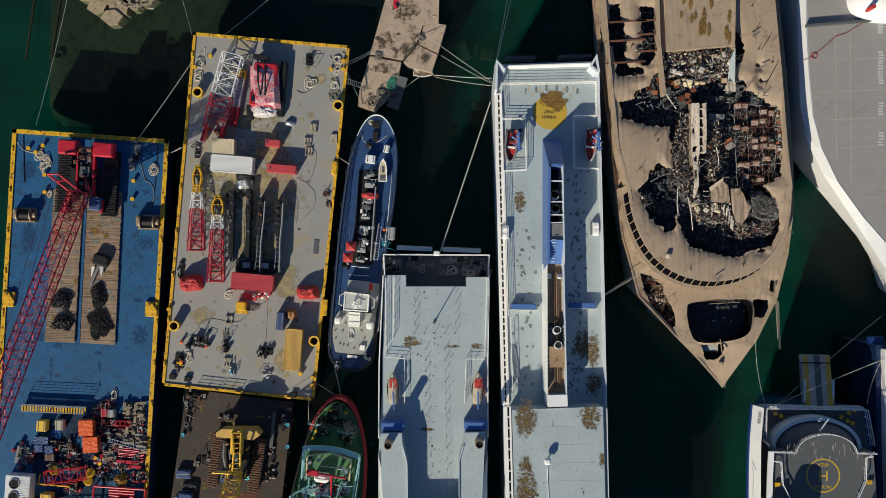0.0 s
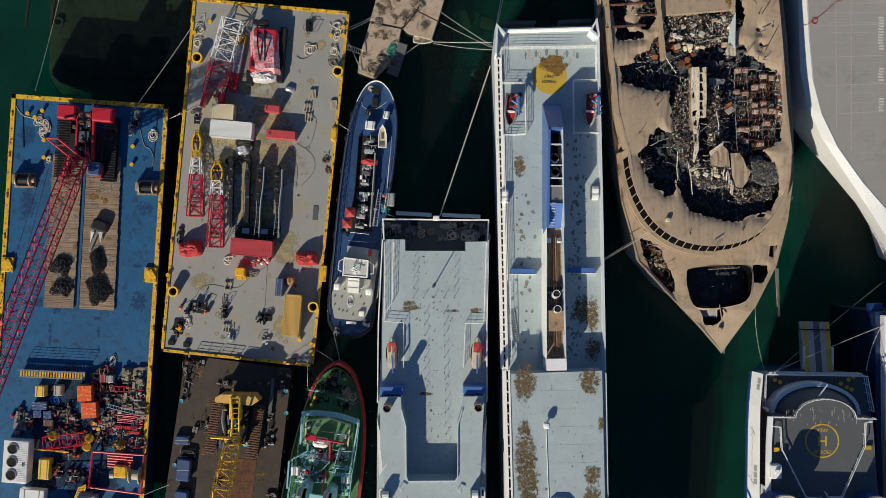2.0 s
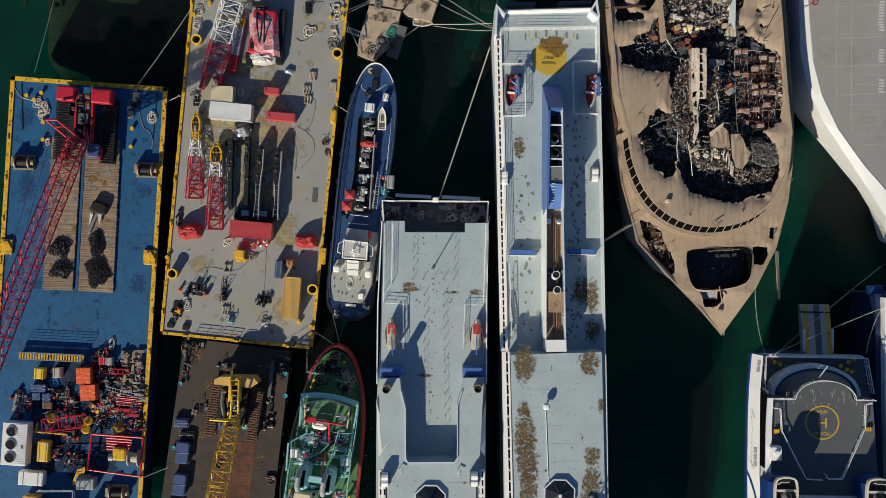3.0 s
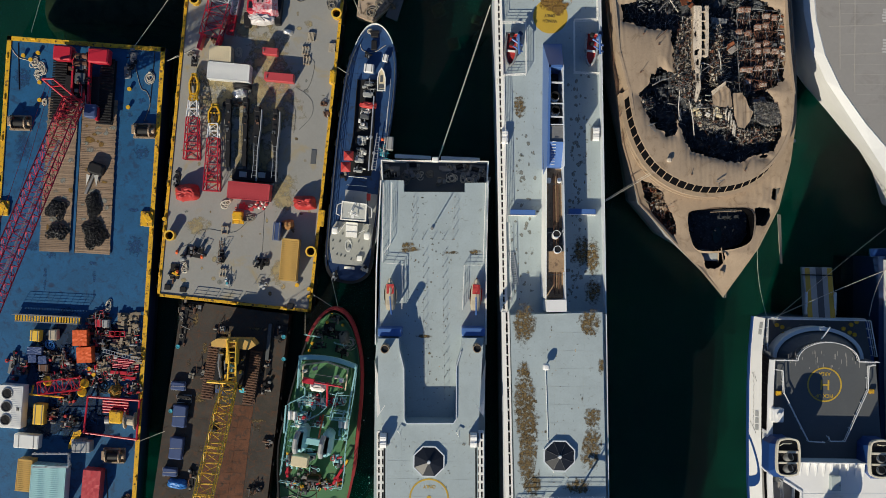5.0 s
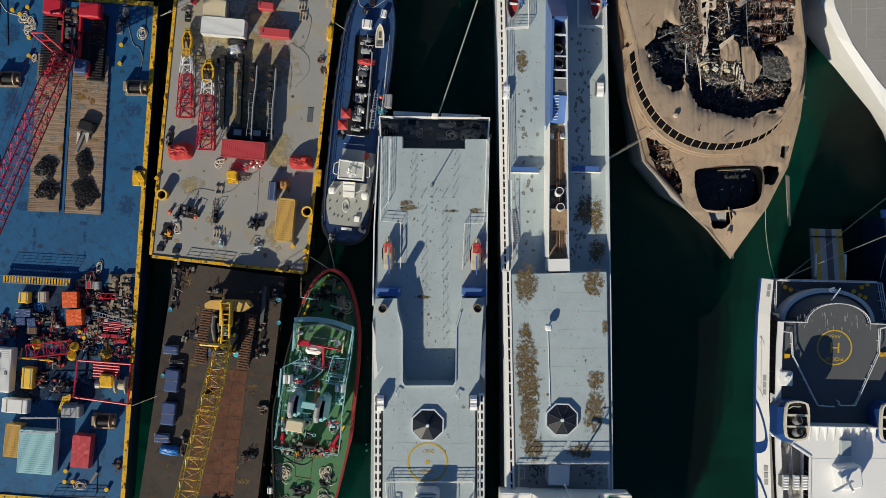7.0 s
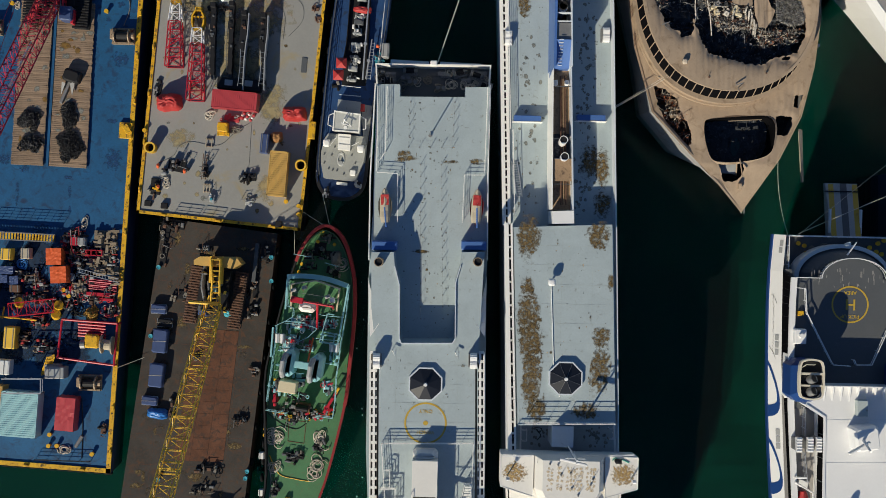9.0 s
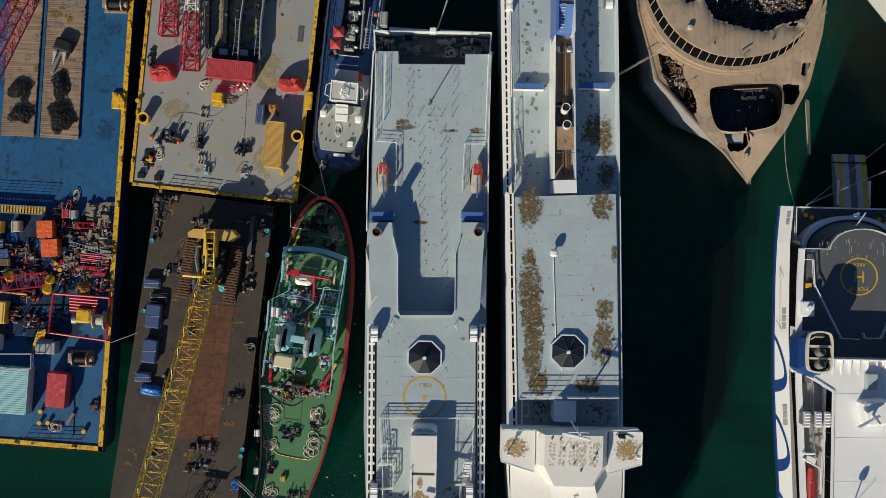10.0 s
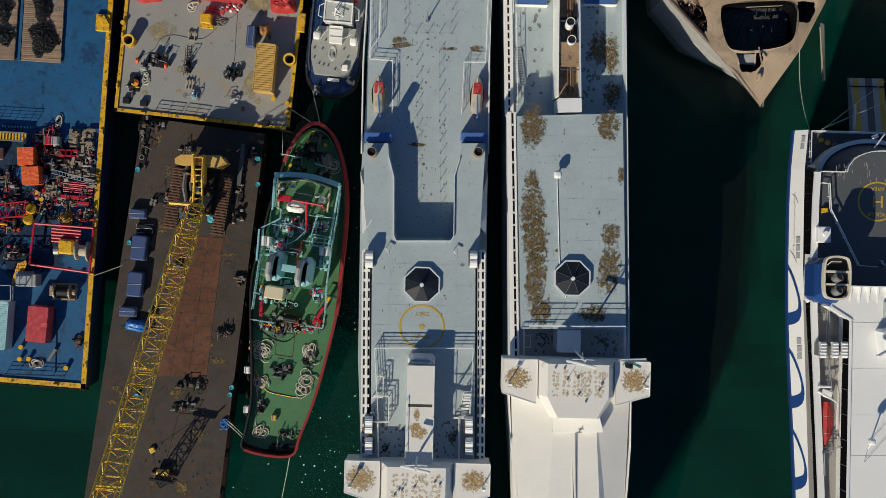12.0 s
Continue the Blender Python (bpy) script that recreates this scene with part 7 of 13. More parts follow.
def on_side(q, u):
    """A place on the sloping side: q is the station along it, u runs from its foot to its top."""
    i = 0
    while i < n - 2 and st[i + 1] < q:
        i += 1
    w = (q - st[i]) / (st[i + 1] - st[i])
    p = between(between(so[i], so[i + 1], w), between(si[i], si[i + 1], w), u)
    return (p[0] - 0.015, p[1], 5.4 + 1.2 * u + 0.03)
outer = ((0, -0.05), (12, 0.2), (25, 0.38), (40, 0.55), (55, 0.68), (70, 0.77), (82, 0.8), (92, 0.76), (100, 0.64), (105, 0.4), (107, 0.1), (107, -0.05))
inner = ((10, 0.0), (22, 0.2), (35, 0.36), (48, 0.5), (58, 0.58), (68, 0.62), (75, 0.62), (80, 0.57), (83, 0.45), (85, 0.25), (86, 0.1), (86, 0.0))
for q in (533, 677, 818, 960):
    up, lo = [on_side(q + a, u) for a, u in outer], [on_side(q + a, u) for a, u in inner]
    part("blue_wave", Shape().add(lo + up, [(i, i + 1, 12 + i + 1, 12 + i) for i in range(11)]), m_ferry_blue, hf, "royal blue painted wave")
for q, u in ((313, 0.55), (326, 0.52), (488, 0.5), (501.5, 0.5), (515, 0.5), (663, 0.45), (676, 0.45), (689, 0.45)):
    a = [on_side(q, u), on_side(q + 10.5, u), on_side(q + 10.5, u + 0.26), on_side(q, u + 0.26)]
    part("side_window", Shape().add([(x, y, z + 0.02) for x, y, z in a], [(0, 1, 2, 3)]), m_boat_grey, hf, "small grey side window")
s = Shape()
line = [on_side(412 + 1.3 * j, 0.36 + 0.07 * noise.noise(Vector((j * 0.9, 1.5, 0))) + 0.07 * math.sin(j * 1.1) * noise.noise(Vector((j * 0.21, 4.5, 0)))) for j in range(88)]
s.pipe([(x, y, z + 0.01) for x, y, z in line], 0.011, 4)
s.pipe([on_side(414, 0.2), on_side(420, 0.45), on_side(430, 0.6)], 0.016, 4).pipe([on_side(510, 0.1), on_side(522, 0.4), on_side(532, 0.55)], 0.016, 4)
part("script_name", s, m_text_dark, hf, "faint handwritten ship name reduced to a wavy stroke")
# window band, white top beam, decks
yk = (45.76, -27.75)[1]
beam = [(45.35, -27.76), (45.21, -31.31), (45.19, -38.48), (45.34, -44.28), (45.69, -49.73), (46.14, -56.55), (46.59, -63.36), (47.62, -80.42)]
nb = len(beam)
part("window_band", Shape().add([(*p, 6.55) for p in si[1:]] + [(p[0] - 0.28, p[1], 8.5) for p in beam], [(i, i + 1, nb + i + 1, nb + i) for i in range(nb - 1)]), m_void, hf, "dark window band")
for i in range(30):
    q = i / 29 * (nb - 1.01)
    a, b = between(si[1 + int(q)], si[2 + int(q)], q % 1), between(beam[int(q)], beam[int(q) + 1], q % 1)
    part("window_post", Shape().tube((*a, 6.6), (b[0] - 0.32, b[1], 8.35), 0.02, 4), m_black, hf)
part("top_beam", Shape().wall(beam, 8.5, 8.7, 0.74), m_white_clean, hf, "white upper side beam")
part("beam_end", Shape().wall([(beam[0][0], yk), (si[1][0] + 0.2, si[1][1] + 0.3)], 6.6, 8.2, 0.1), m_charcoal, hf)
ym = si[0][1]
part("mooring_deck", Shape().prism([(si[0][0] + 0.3, ym), (xr, ym), (xr + 1.2, yk - 1), (si[0][0] + 0.3, yk - 1)], 4.2, 5.4), m_charcoal, hf, "dark stern mooring deck")
part("stern_rail", Shape().rail([(si[0][0] + 0.4, yk + 0.3), (si[0][0] + 0.4, ym - 0.1), (xr, ym - 0.1), (xr + 1.0, yk + 0.3)], 5.4, 1.2, 1.4, 0.05, 3), m_white_clean, hf)
part("stern_lip", Shape().wall([(si[0][0] + 0.2, ym), (xr, ym)], 4.6, 5.7, 0.16), m_pale, hf)
xl, xrr = beam[0][0] + 0.35, (59.54, -28.41)[0]
xm = (52.65, -31.06)[0]
ra = (56.79, -27.33)[0] - xm
arc = [(xm + ra * math.cos(a), yk + (ra * 0.62) * math.sin(a)) for a in [math.pi * (1 - i / 20) for i in range(21)]]
yb = (52.91, -41.44)[1]
part("helideck", Shape().prism([(xl, yk)] + arc + [(xrr, yk), (xrr + 1.5, yb - 3), (xl, yb - 3)], 5.4, 8.4), m_charcoal, hf, "charcoal pick-up deck with scuff marks")
ro = ra + 1.9
oarc = [(xm + ro * math.cos(a), yk + (ro * 0.68) * math.sin(a)) for a in [math.pi * (1 - i / 20) for i in range(21)]]
part("arc_skirt", Shape().add([(*p, 6.6) for p in oarc] + [(*p, 7.7) for p in arc], [(i, n2, 21 + n2, 21 + i) for i, n2 in [(i, i + 1) for i in range(20)]]), m_charcoal, hf)
part("arc_wall", Shape().wall(oarc, 5.4, 7.0, 0.5), m_white_clean, hf, "curved white wall round the pick-up deck")
part("deck_rail", Shape().rail([(xl, yk)] + arc + [(xrr, yk)], 8.4, 0.75, 1.6, 0.05, 2), m_white_clean, hf, "white rail round the deck's curved end")
for pts in ([(45.80, -29.08), (46.63, -29.14), (46.85, -32.14), (50.33, -38.69), (52.51, -38.80)], [(53.02, -38.03), (53.26, -38.63), (55.22, -38.59), (58.20, -31.59), (58.26, -28.36), (59.16, -28.19)]):
    part("deck_rail", Shape().rail(pts, 8.4, 0.55, 1.7, 0.05, 2), m_white_clean, hf, "white low rail along the deck edge")
c = (52.65, -31.06)
part("pickup_ring", Shape().hollow((*c, 8.405), 2.36, 0.012, 0.2, 48), m_sign_yellow, hf, "yellow painted ring")
lettering("H", (c[0] + 0.05, c[1] + 0.05, 8.41), 2.0, 180, m_sign_yellow, hf)
lettering("PICK UP", (c[0], c[1] - 1.5, 8.41), 0.66, 180, m_sign_yellow, hf)
lettering("AREA", (c[0], c[1] + 1.5, 8.41), 0.66, 180, m_sign_yellow, hf)
rnd = random.Random(6)
for i in range(40):
    x, y = rnd.uniform(xl + 2, xrr - 2), rnd.uniform(c[1] + 2.2, yk + ra * 0.3)
    part("scuff", Shape().box((x, y, 8.405 + 0.0004 * i), (rnd.uniform(0.04, 0.1), rnd.uniform(0.2, 0.8), 0.008)), m_greydeck, hf)
for (x, y) in ((47.57, -23.39), (48.36, -23.69), (48.62, -24.63), (47.93, -25.27), (58.07, -23.16), (58.84, -22.76), (57.86, -24.27), (58.57, -24.56), (56.98, -23.74)):
    solo("bollard", Shape().cyl((x, y, 5.4), 0.22, 0.5, 10).cyl((x, y, 5.85), 0.3, 0.1, 10), m_yellow, (x, y, 5.4), "yellow bollard on the stern deck", "bollard", "yellow bollards")
for (x, y), r in (((51.25, -23.79), 0.8), ((49.53, -24.14), 0.5), ((48.19, -26.76), 1.0), ((48.55, -25.66), 0.7)):
    coil(x, y, 5.4, r, m_rope_dark, r)
part("flag_platform", Shape().box((52.37, -23.96, 8.9), (0.16, 2.0, 0.12), -35, 0.03).box((52.20, -23.37, 8.4), (0.7, 0.4, 0.2), 20, 0.05), m_white_clean, hf)
for (x, y) in ((46.34, -32.31), (58.95, -31.81)):
    part("yellow_step", Shape().box((x, y, 8.5), (0.7, 0.6, 0.3), 0, 0.04), m_yellow, hf)
part("deck_locker", Shape().box((46.00, -35.17, 8.8), (1.5, 1.9, 0.9), 0, 0.1).cyl((46.00, -35.03, 9.2), 0.3, 0.3, 10), m_white_clean, hf)
# funnels
def funnel(xf, side):
    """A blue funnel leaning outwards under a cream rounded frame, with two bare exhaust stacks; xf is its inner edge, side its outer way."""
    X = lambda q: xf + side * q
    y0, y1 = -37.8, -42.5
    zt, zb = 11.1, 8.2
    ring = lambda a, b, c, d, e: [(X(a + e), c), (X(b - e), c), (X(b), c - e), (X(b), d + e), (X(b - e), d), (X(a + e), d), (X(a), d + e), (X(a), c - e)]
    low, high = ring(0.0, 3.35, y0 - 0.1, y1 - 0.7, 0.8), ring(0.0, 2.8, y0, y1, 0.7)
    body = part("funnel_body", Shape().add([(*p, zb) for p in low] + [(*p, 9.9) for p in low] + [(*p, zt - 0.35) for p in high], [(r + i, r + (i + 1) % 8, r + 8 + (i + 1) % 8, r + 8 + i) for r in (0, 8) for i in range(8)] + [tuple(range(16, 24))]), m_ferry_blue, hf, "royal blue funnel casing")
    top = smooth_line(high, True, 3)
    part("funnel_frame", Shape().wall(top, zt - 0.4, zt, 0.22, True).wall([(X(0.1), y0 - 1.65), (X(2.7), y0 - 1.65)], zt - 0.25, zt - 0.05, 0.28).wall([(X(0.1), y0 - 3.1), (X(2.7), y0 - 3.1)], zt - 0.25, zt - 0.05, 0.22), m_cream, hf, "cream rounded funnel frame")
    part("funnel_floor", Shape().prism(inset(top, 0.2), zt - 0.36, zt - 0.3), m_black, hf)
    for y in (y0 - 2.35, y0 - 3.85):
        a, b = (X(1.5), y - 0.15, zt - 0.5), (X(1.25), y + 0.2, zt + 0.2)
        part("exhaust_pipe", Shape().tube(a, b, 0.56, 18, 0.5), m_steel, hf, "bare metal exhaust stack", smooth=False)
        part("stack_mouth", Shape().tube((b[0], b[1], b[2] - 0.02), (b[0] - side * 0.02, b[1] + 0.02, b[2] + 0.02), 0.42, 16), m_black, hf)
    part("ladder_hoop", Shape().pipe([(X(0.9), y0 - 0.5, zt - 0.2), (X(1.2), y0 - 0.5, zt + 0.1), (X(2.2), y0 - 0.5, zt + 0.1), (X(2.5), y0 - 0.9, zt - 0.2)], 0.06, 5), m_cream, hf)
    part("funnel_plinth", Shape().prism([(X(-0.5), y0 + 0.3), (X(2.9), y0 + 0.3), (X(2.9), y1 - 0.4), (X(2.4), y1 - 1.0), (X(-0.5), y1 - 1.0)], 7.4, zb + 0.1), m_white_clean, hf, "white funnel plinth")
    for i in range(7):
        z = 8.6 + 0.19 * i
        part("louvre", Shape().box((X(1.7), y1 - 0.72 + 0.03 * i, z), (2.0, 0.12, 0.07)), m_pale, body)
fx1, fy1 = (47.58, -42.52)
fx2 = 57.2
funnel(47.75, -1)
funnel(fx2, 1)
# white roof with fins, side walkway
ZH = 10.0
rx = (48.72, -49.32)[0]
ytop = (49.30, -41.07)[1]
ye = so[-1][1]
part("cabin_roof", Shape().prism([(fx1 - 0.2, ytop), (fx2 + 0.6, ytop), (fx2 + 0.6, fy1), (xrr + 3, fy1 - 1.0), (xrr + 3, ye), (rx + 0.3, ye), (rx, fy1 - 2.5), (fx1 - 1.3, fy1 - 1.0), (fx1 - 0.3, fy1 + 0.6)], 7.4, ZH), m_white_clean, hf, "broad white cabin roof")
part("roof_lip", Shape().wall([(fx1 - 1.2, fy1 - 1.05), (rx, fy1 - 2.5), (rx + 0.3, ye)], ZH, ZH + 0.08, 0.3), m_white_clean, hf)
for i in range(9):
    x = fx1 + 0.9 + i * 1.05
    part("roof_fin", Shape().add([(x, ytop + 0.05, ZH + 0.3), (x, ytop - 1.9, ZH), (x, ytop + 0.05, ZH - 0.1), (x + 0.16, ytop + 0.05, ZH + 0.3), (x + 0.16, ytop - 1.9, ZH), (x + 0.16, ytop + 0.05, ZH - 0.1)], [(0, 1, 2), (5, 4, 3), (0, 3, 4, 1), (0, 2, 5, 3)]), m_white_clean, hf)
part("roof_edge", Shape().wall([(fx1 - 0.2, ytop), (fx2 + 0.6, ytop)], ZH, ZH + 0.3, 0.12), m_white_clean, hf)
for q in (640, 720, 800, 870):
    p = between((48.67, -42.63), (49.20, -62.72), (q - 600) / 300)
    part("roof_seam", Shape().wall([(rx + 0.3, p[1]), (xrr + 3, p[1] + 0.3)], ZH, ZH + 0.012, 0.03), m_pale, hf)
part("roof_box", Shape().box((53.1, -43.7, 10.25), (1.3, 2.0, 0.5), 0, 0.06), m_deck_old, hf, "grey ventilation box")
part("mast_base", Shape().box((53.22, -47.22, 10.7), (3.0, 3.0, 1.4), 8, 0.25), m_white_clean, hf)
part("roof_mast", Shape().tube((52.77, -47.29, 11), (51.64, -47.85, 14), 0.2, 8, 0.12).box((51.75, -48.09, 12), (3.0, 0.3, 0.3), 30, 0.08), m_white_clean, hf, "white roof mast with a crossarm")
for a, b in (((54.09, -55.49), (51.24, -58.97)), ((51.24, -58.97), (50.63, -61.39)), ((50.63, -61.39), (53.61, -57.84))):
    part("guy_wire", Shape().tube((*a, ZH + 0.15), (*b, ZH + 0.1), 0.02, 4), m_steel, hf)
part("dome_lamp", Shape().tube((51.14, -59.85, ZH), (50.66, -58.67, 11.2), 0.07, 5).blob((50.66, -58.67, 11.1), (0.8, 0.8, 0.4), 3, 12, 0.0), m_white_clean, hf)
yw0 = fy1 - 0.6
part("side_walkway", Shape().prism([(beam[3][0], yw0), (rx + 0.5, yw0), (rx + 0.8, ye), (beam[7][0], ye)], 6.4, 8.2), m_greydeck, hf, "grey side walkway")
part("window_strip", Shape().add([(rx - 0.12, yw0 - 1, 8.8), (rx + 0.18, ye, 8.8), (rx - 0.02, yw0 - 1, 9.9), (rx + 0.28, ye, 9.9)], [(0, 1, 3, 2)]), m_void, hf, "dark cabin window strip")
part("cabin_wall", Shape().wall([(rx + 0.1, yw0 - 1), (rx + 0.4, ye)], 8.2, 8.85, 0.5), m_white_clean, hf)
for i in range(14):
    p = between((rx - 0.6, yw0 - 1.2), (rx - 0.3, ye), i / 13)
    part("window_post", Shape().tube((p[0] + 0.45, p[1], 8.85), (p[0] + 0.57, p[1], 9.92), 0.05, 4), m_charcoal, hf)
part("inner_beam", Shape().wall([(48.52, -44.30), (48.76, -50.96), (49.42, -63.20)], 8.5, 8.9, 0.24), m_white_clean, hf)
for pts in ([(46.80, -44.12), (47.04, -48.08)], [(46.95, -49.86), (47.39, -53.47)], [(47.78, -60.51), (46.69, -60.81), (46.83, -63.40)], [(47.16, -60.32), (48.72, -60.07)]):
    part("walkway_rail", Shape().rail(pts, 8.2, 0.9, 1.2, 0.04, 3), m_alu, hf)
for (x, y) in ((45.75, -48.60), (47.16, -48.56), (48.23, -48.53)):
    s = Shape()
    for i in range(5):
        s.tube((x - 0.34, y + 0.36 * (i - 2), 9.7), (x + 0.34, y + 0.36 * (i - 2), 9.7), 0.24, 10)
    part("liferaft_canister", s, m_white_clean, hf, "stack of white liferaft canisters")
    part("raft_cradle", Shape().box((x, y, 8.9), (0.7, 1.5, 1.4), 0, 0.05), m_steel, hf)
# lifeboat
lx, ly = (47.18, -57.63)
lb = thing("lifeboat", (lx, ly, 8.2), "small boat under a bright red cover in its davit", "boat")
s = Shape()
prof = [(2.7, 0.5), (1.8, 0.85), (0.3, 0.95), (-1.4, 0.8), (-2.5, 0.05)]
for y, w in prof:
    s.v += [(lx - w, ly + y, 8.5), (lx - w * 0.5, ly + y, 8.95), (lx, ly + y, 9.15), (lx + w * 0.5, ly + y, 8.95), (lx + w, ly + y, 8.5), (lx + w * 0.6, ly + y, 8.25), (lx - w * 0.6, ly + y, 8.25)]
for j in range(4):
    s.f += [(7 * j + i, 7 * j + (i + 1) % 7, 7 * j + 7 + (i + 1) % 7, 7 * j + 7 + i) for i in range(7)]
s.f += [tuple(range(7))]
part("boat_cover", s, m_tarp_red, lb, "taut red tarpaulin")
part("lashings", Shape().pipe([(lx - 0.95, ly + 1, 8.5), (lx, ly + 1, 9.2), (lx + 0.95, ly + 1, 8.5)], 0.03, 4).pipe([(lx - 0.9, ly - 1, 8.5), (lx, ly - 1, 9.2), (lx + 0.9, ly - 1, 8.5)], 0.03, 4), m_rope, lb)
part("davit", Shape().pipe([(lx - 1.2, ly + 4.6, 8.2), (lx - 1.2, ly + 4.6, 9.5), (lx + 0.2, ly + 4.6, 9.7)], 0.13, 5).pipe([(lx - 1.2, ly + 4.0, 9.3), (lx + 1.1, ly + 2.7, 9.5), (lx + 1.1, ly - 0.4, 9.4)], 0.13, 5).box((lx, ly + 3.7, 8.6), (1.4, 1.0, 0.5), -15, 0.1), m_white_clean, lb, "white davit frame")
# stern ramp in the water
a, b = (51.8, -15.2), (56.1, -15.2)
yr0, yr1 = -15.2, -22.4
ramp = thing("stern_ramp", ((a[0] + b[0]) / 2, yr0, 3.9), "grey loading ramp with yellow edge stripes, let down", "ramp")
part("ramp_plate", Shape().add([(a[0], yr0, 6.0), (b[0], yr0, 6.0), (b[0] + 0.1, yr1, 8.0), (a[0] + 0.5, yr1, 8.0), (a[0], yr0, 5.3), (b[0], yr0, 5.3), (b[0] + 0.1, yr1, 5.3), (a[0] + 0.5, yr1, 5.3)], [(0, 3, 2, 1), (4, 5, 6, 7), (0, 1, 5, 4), (1, 2, 6, 5), (3, 0, 4, 7)]), m_boat_grey, ramp)
for x in (a[0] + 0.75, b[0] - 0.35):
    part("yellow_stripe", Shape().add([(x - 0.35, yr0 - 0.1, 6.03), (x + 0.35, yr0 - 0.1, 6.03), (x + 0.35, yr1, 8.03), (x - 0.35, yr1, 8.03)], [(0, 1, 2, 3)]), m_sign_yellow, ramp)
xc = (a[0] + b[0]) / 2 + 0.2
part("dark_track", Shape().add([(xc - 0.4, yr0, 6.03), (xc + 0.5, yr0, 6.03), (xc + 0.5, yr1, 8.03), (xc - 0.4, yr1, 8.03)], [(0, 1, 2, 3)]), m_charcoal, ramp)
part("ramp_flap", Shape().box(((a[0] + b[0]) / 2, yr0 - 1.1, 6.4), (b[0] - a[0] + 0.3, 0.16, 0.12)), m_black, ramp)
for x in (a[0] + 0.3, b[0] + 0.1):
    part("kerb", Shape().box((x, (yr0 + yr1) / 2 - 1.5, 7.4), (0.3, 3.2, 0.5), 0, 0.05), m_pale, ramp)
# neighbour at the edge
nx = (61.74, -14.08)[0]
nf = thing("moored_ferry", (nx, (61.74, -14.08)[1], 0), "white and blue ferry moored at the next berth", "ferry", levels=tall)
part("hull", Shape().prism([(nx, (61.73, -13.44)[1]), (nx + 14, (61.73, -13.44)[1]), (nx + 14, -70), (nx + 2.5, -70), (nx + 0.4, -30)], -4, 5.6), m_navy, nf)
part("upper_works", Shape().prism([(nx + 0.7, (61.73, -13.92)[1]), (nx + 14, (61.73, -13.92)[1]), (nx + 14, -70), (nx + 3.0, -70), (nx + 1.1, -30)], 5.6, 6.4), m_white_clean, nf)
part("stern_flap", Shape().box((62.38, -12.87, 4.6), (2.2, 1.1, 0.3), 4, 0.05), m_ferry_blue, nf)


# ---- fittings shared by the barges
def edge_band(barge, outline, z, width, h):
    """A raised yellow edge strip, side by side along the barge."""
    pts = ccw(outline)
    n = len(pts)
    cx, cy = sum(p[0] for p in pts) / n, sum(p[1] for p in pts) / n
    for i in range(n):
        a, b = pts[i], pts[(i + 1) % n]
        d = Vector((b[0] - a[0], b[1] - a[1])).normalized()
        q = Vector((-d.y, d.x)) * width / 2
        a, b = (a[0] + q.x, a[1] + q.y), (b[0] + q.x, b[1] + q.y)
        part("edge_strip", Shape().wall([a, b], z, z + h, width), m_yellow, barge, "worn yellow edge strip")
    for i in range(n):
        a, b = pts[i], pts[(i + 1) % n]
        L = math.hypot(b[0] - a[0], b[1] - a[1])
        rnd = random.Random(int(L * 10) + i)
        d = Vector((b[0] - a[0], b[1] - a[1])).normalized()
        for k in range(int(L / 2.2)):
            p = between(a, b, (k + rnd.uniform(0.2, 0.8)) / (L / 2.2))
            q = (p[0] - d.y * width * 0.5, p[1] + d.x * width * 0.5)
            part("edge_wear", patch(q, rnd.uniform(0.2, 0.5), rnd.uniform(0.2, 0.5), z + h, k), m_soot if k % 3 else m_moss, barge)
        for k in range(int(L / 6)):
            p = between(a, b, (k + 0.5) / int(L / 6))
            q = (p[0] - d.y * width * 0.3, p[1] + d.x * width * 0.3)
            part("edge_cleat", Shape().box((*q, z + h + 0.12), (0.7, 0.3, 0.24), math.degrees(math.atan2(d.y, d.x)), 0.05), m_yellow, barge)


def tyres(outline, k0, k1, z, count, label, r=0.7):
    """Tyre fenders hung along one side."""
    pts = ccw(outline)
    a, b = pts[k0 % len(pts)], pts[k1 % len(pts)]
    d = Vector((b[0] - a[0], b[1] - a[1])).normalized()
    out = Vector((d.y, -d.x))
    m = Matrix(((d.x, 0, out.x), (d.y, 0, out.y), (0, 1, 0)))
    first = None
    for i in range(count):
        p = between(a, b, (i + 0.5) / count)
        at = (p[0] + out.x * 0.2, p[1] + out.y * 0.2, z)
        if first is None:
            first = solo("tyre_fender", Shape().torus(at, r * 0.68, r * 0.32, 14, 6, m), m_rubber, at, label, "tyre", label, smooth=True)
        else:
            copy_thing(first, Matrix.Translation(at))


def post_bollard(x, y, z, label="yellow mooring bollard on the deck edge", r=0.3):
    return solo("bollard", Shape().cyl((x, y, z), r * 0.8, 0.55, 12).cyl((x, y, z + 0.5), r, 0.14, 12), m_yellow, (x, y, z), label, "bollard", "yellow deck bollards")


def spud_ring(x, y, z):
    t = thing("pipe_socket", (x, y, z), "open yellow pipe socket standing on the deck", "socket", "yellow pipe sockets")
    part("pipe", Shape().hollow((x, y, z), 0.72, 1.6, 0.16, 20), m_yellow, t)
    part("dark_bottom", Shape().cyl((x, y, z + 0.02), 0.54, 0.05, 16), m_black, t)
    part("flange", Shape().hollow((x, y, z + 1.5), 0.78, 0.12, 0.22, 20), m_yellow_crane, t)


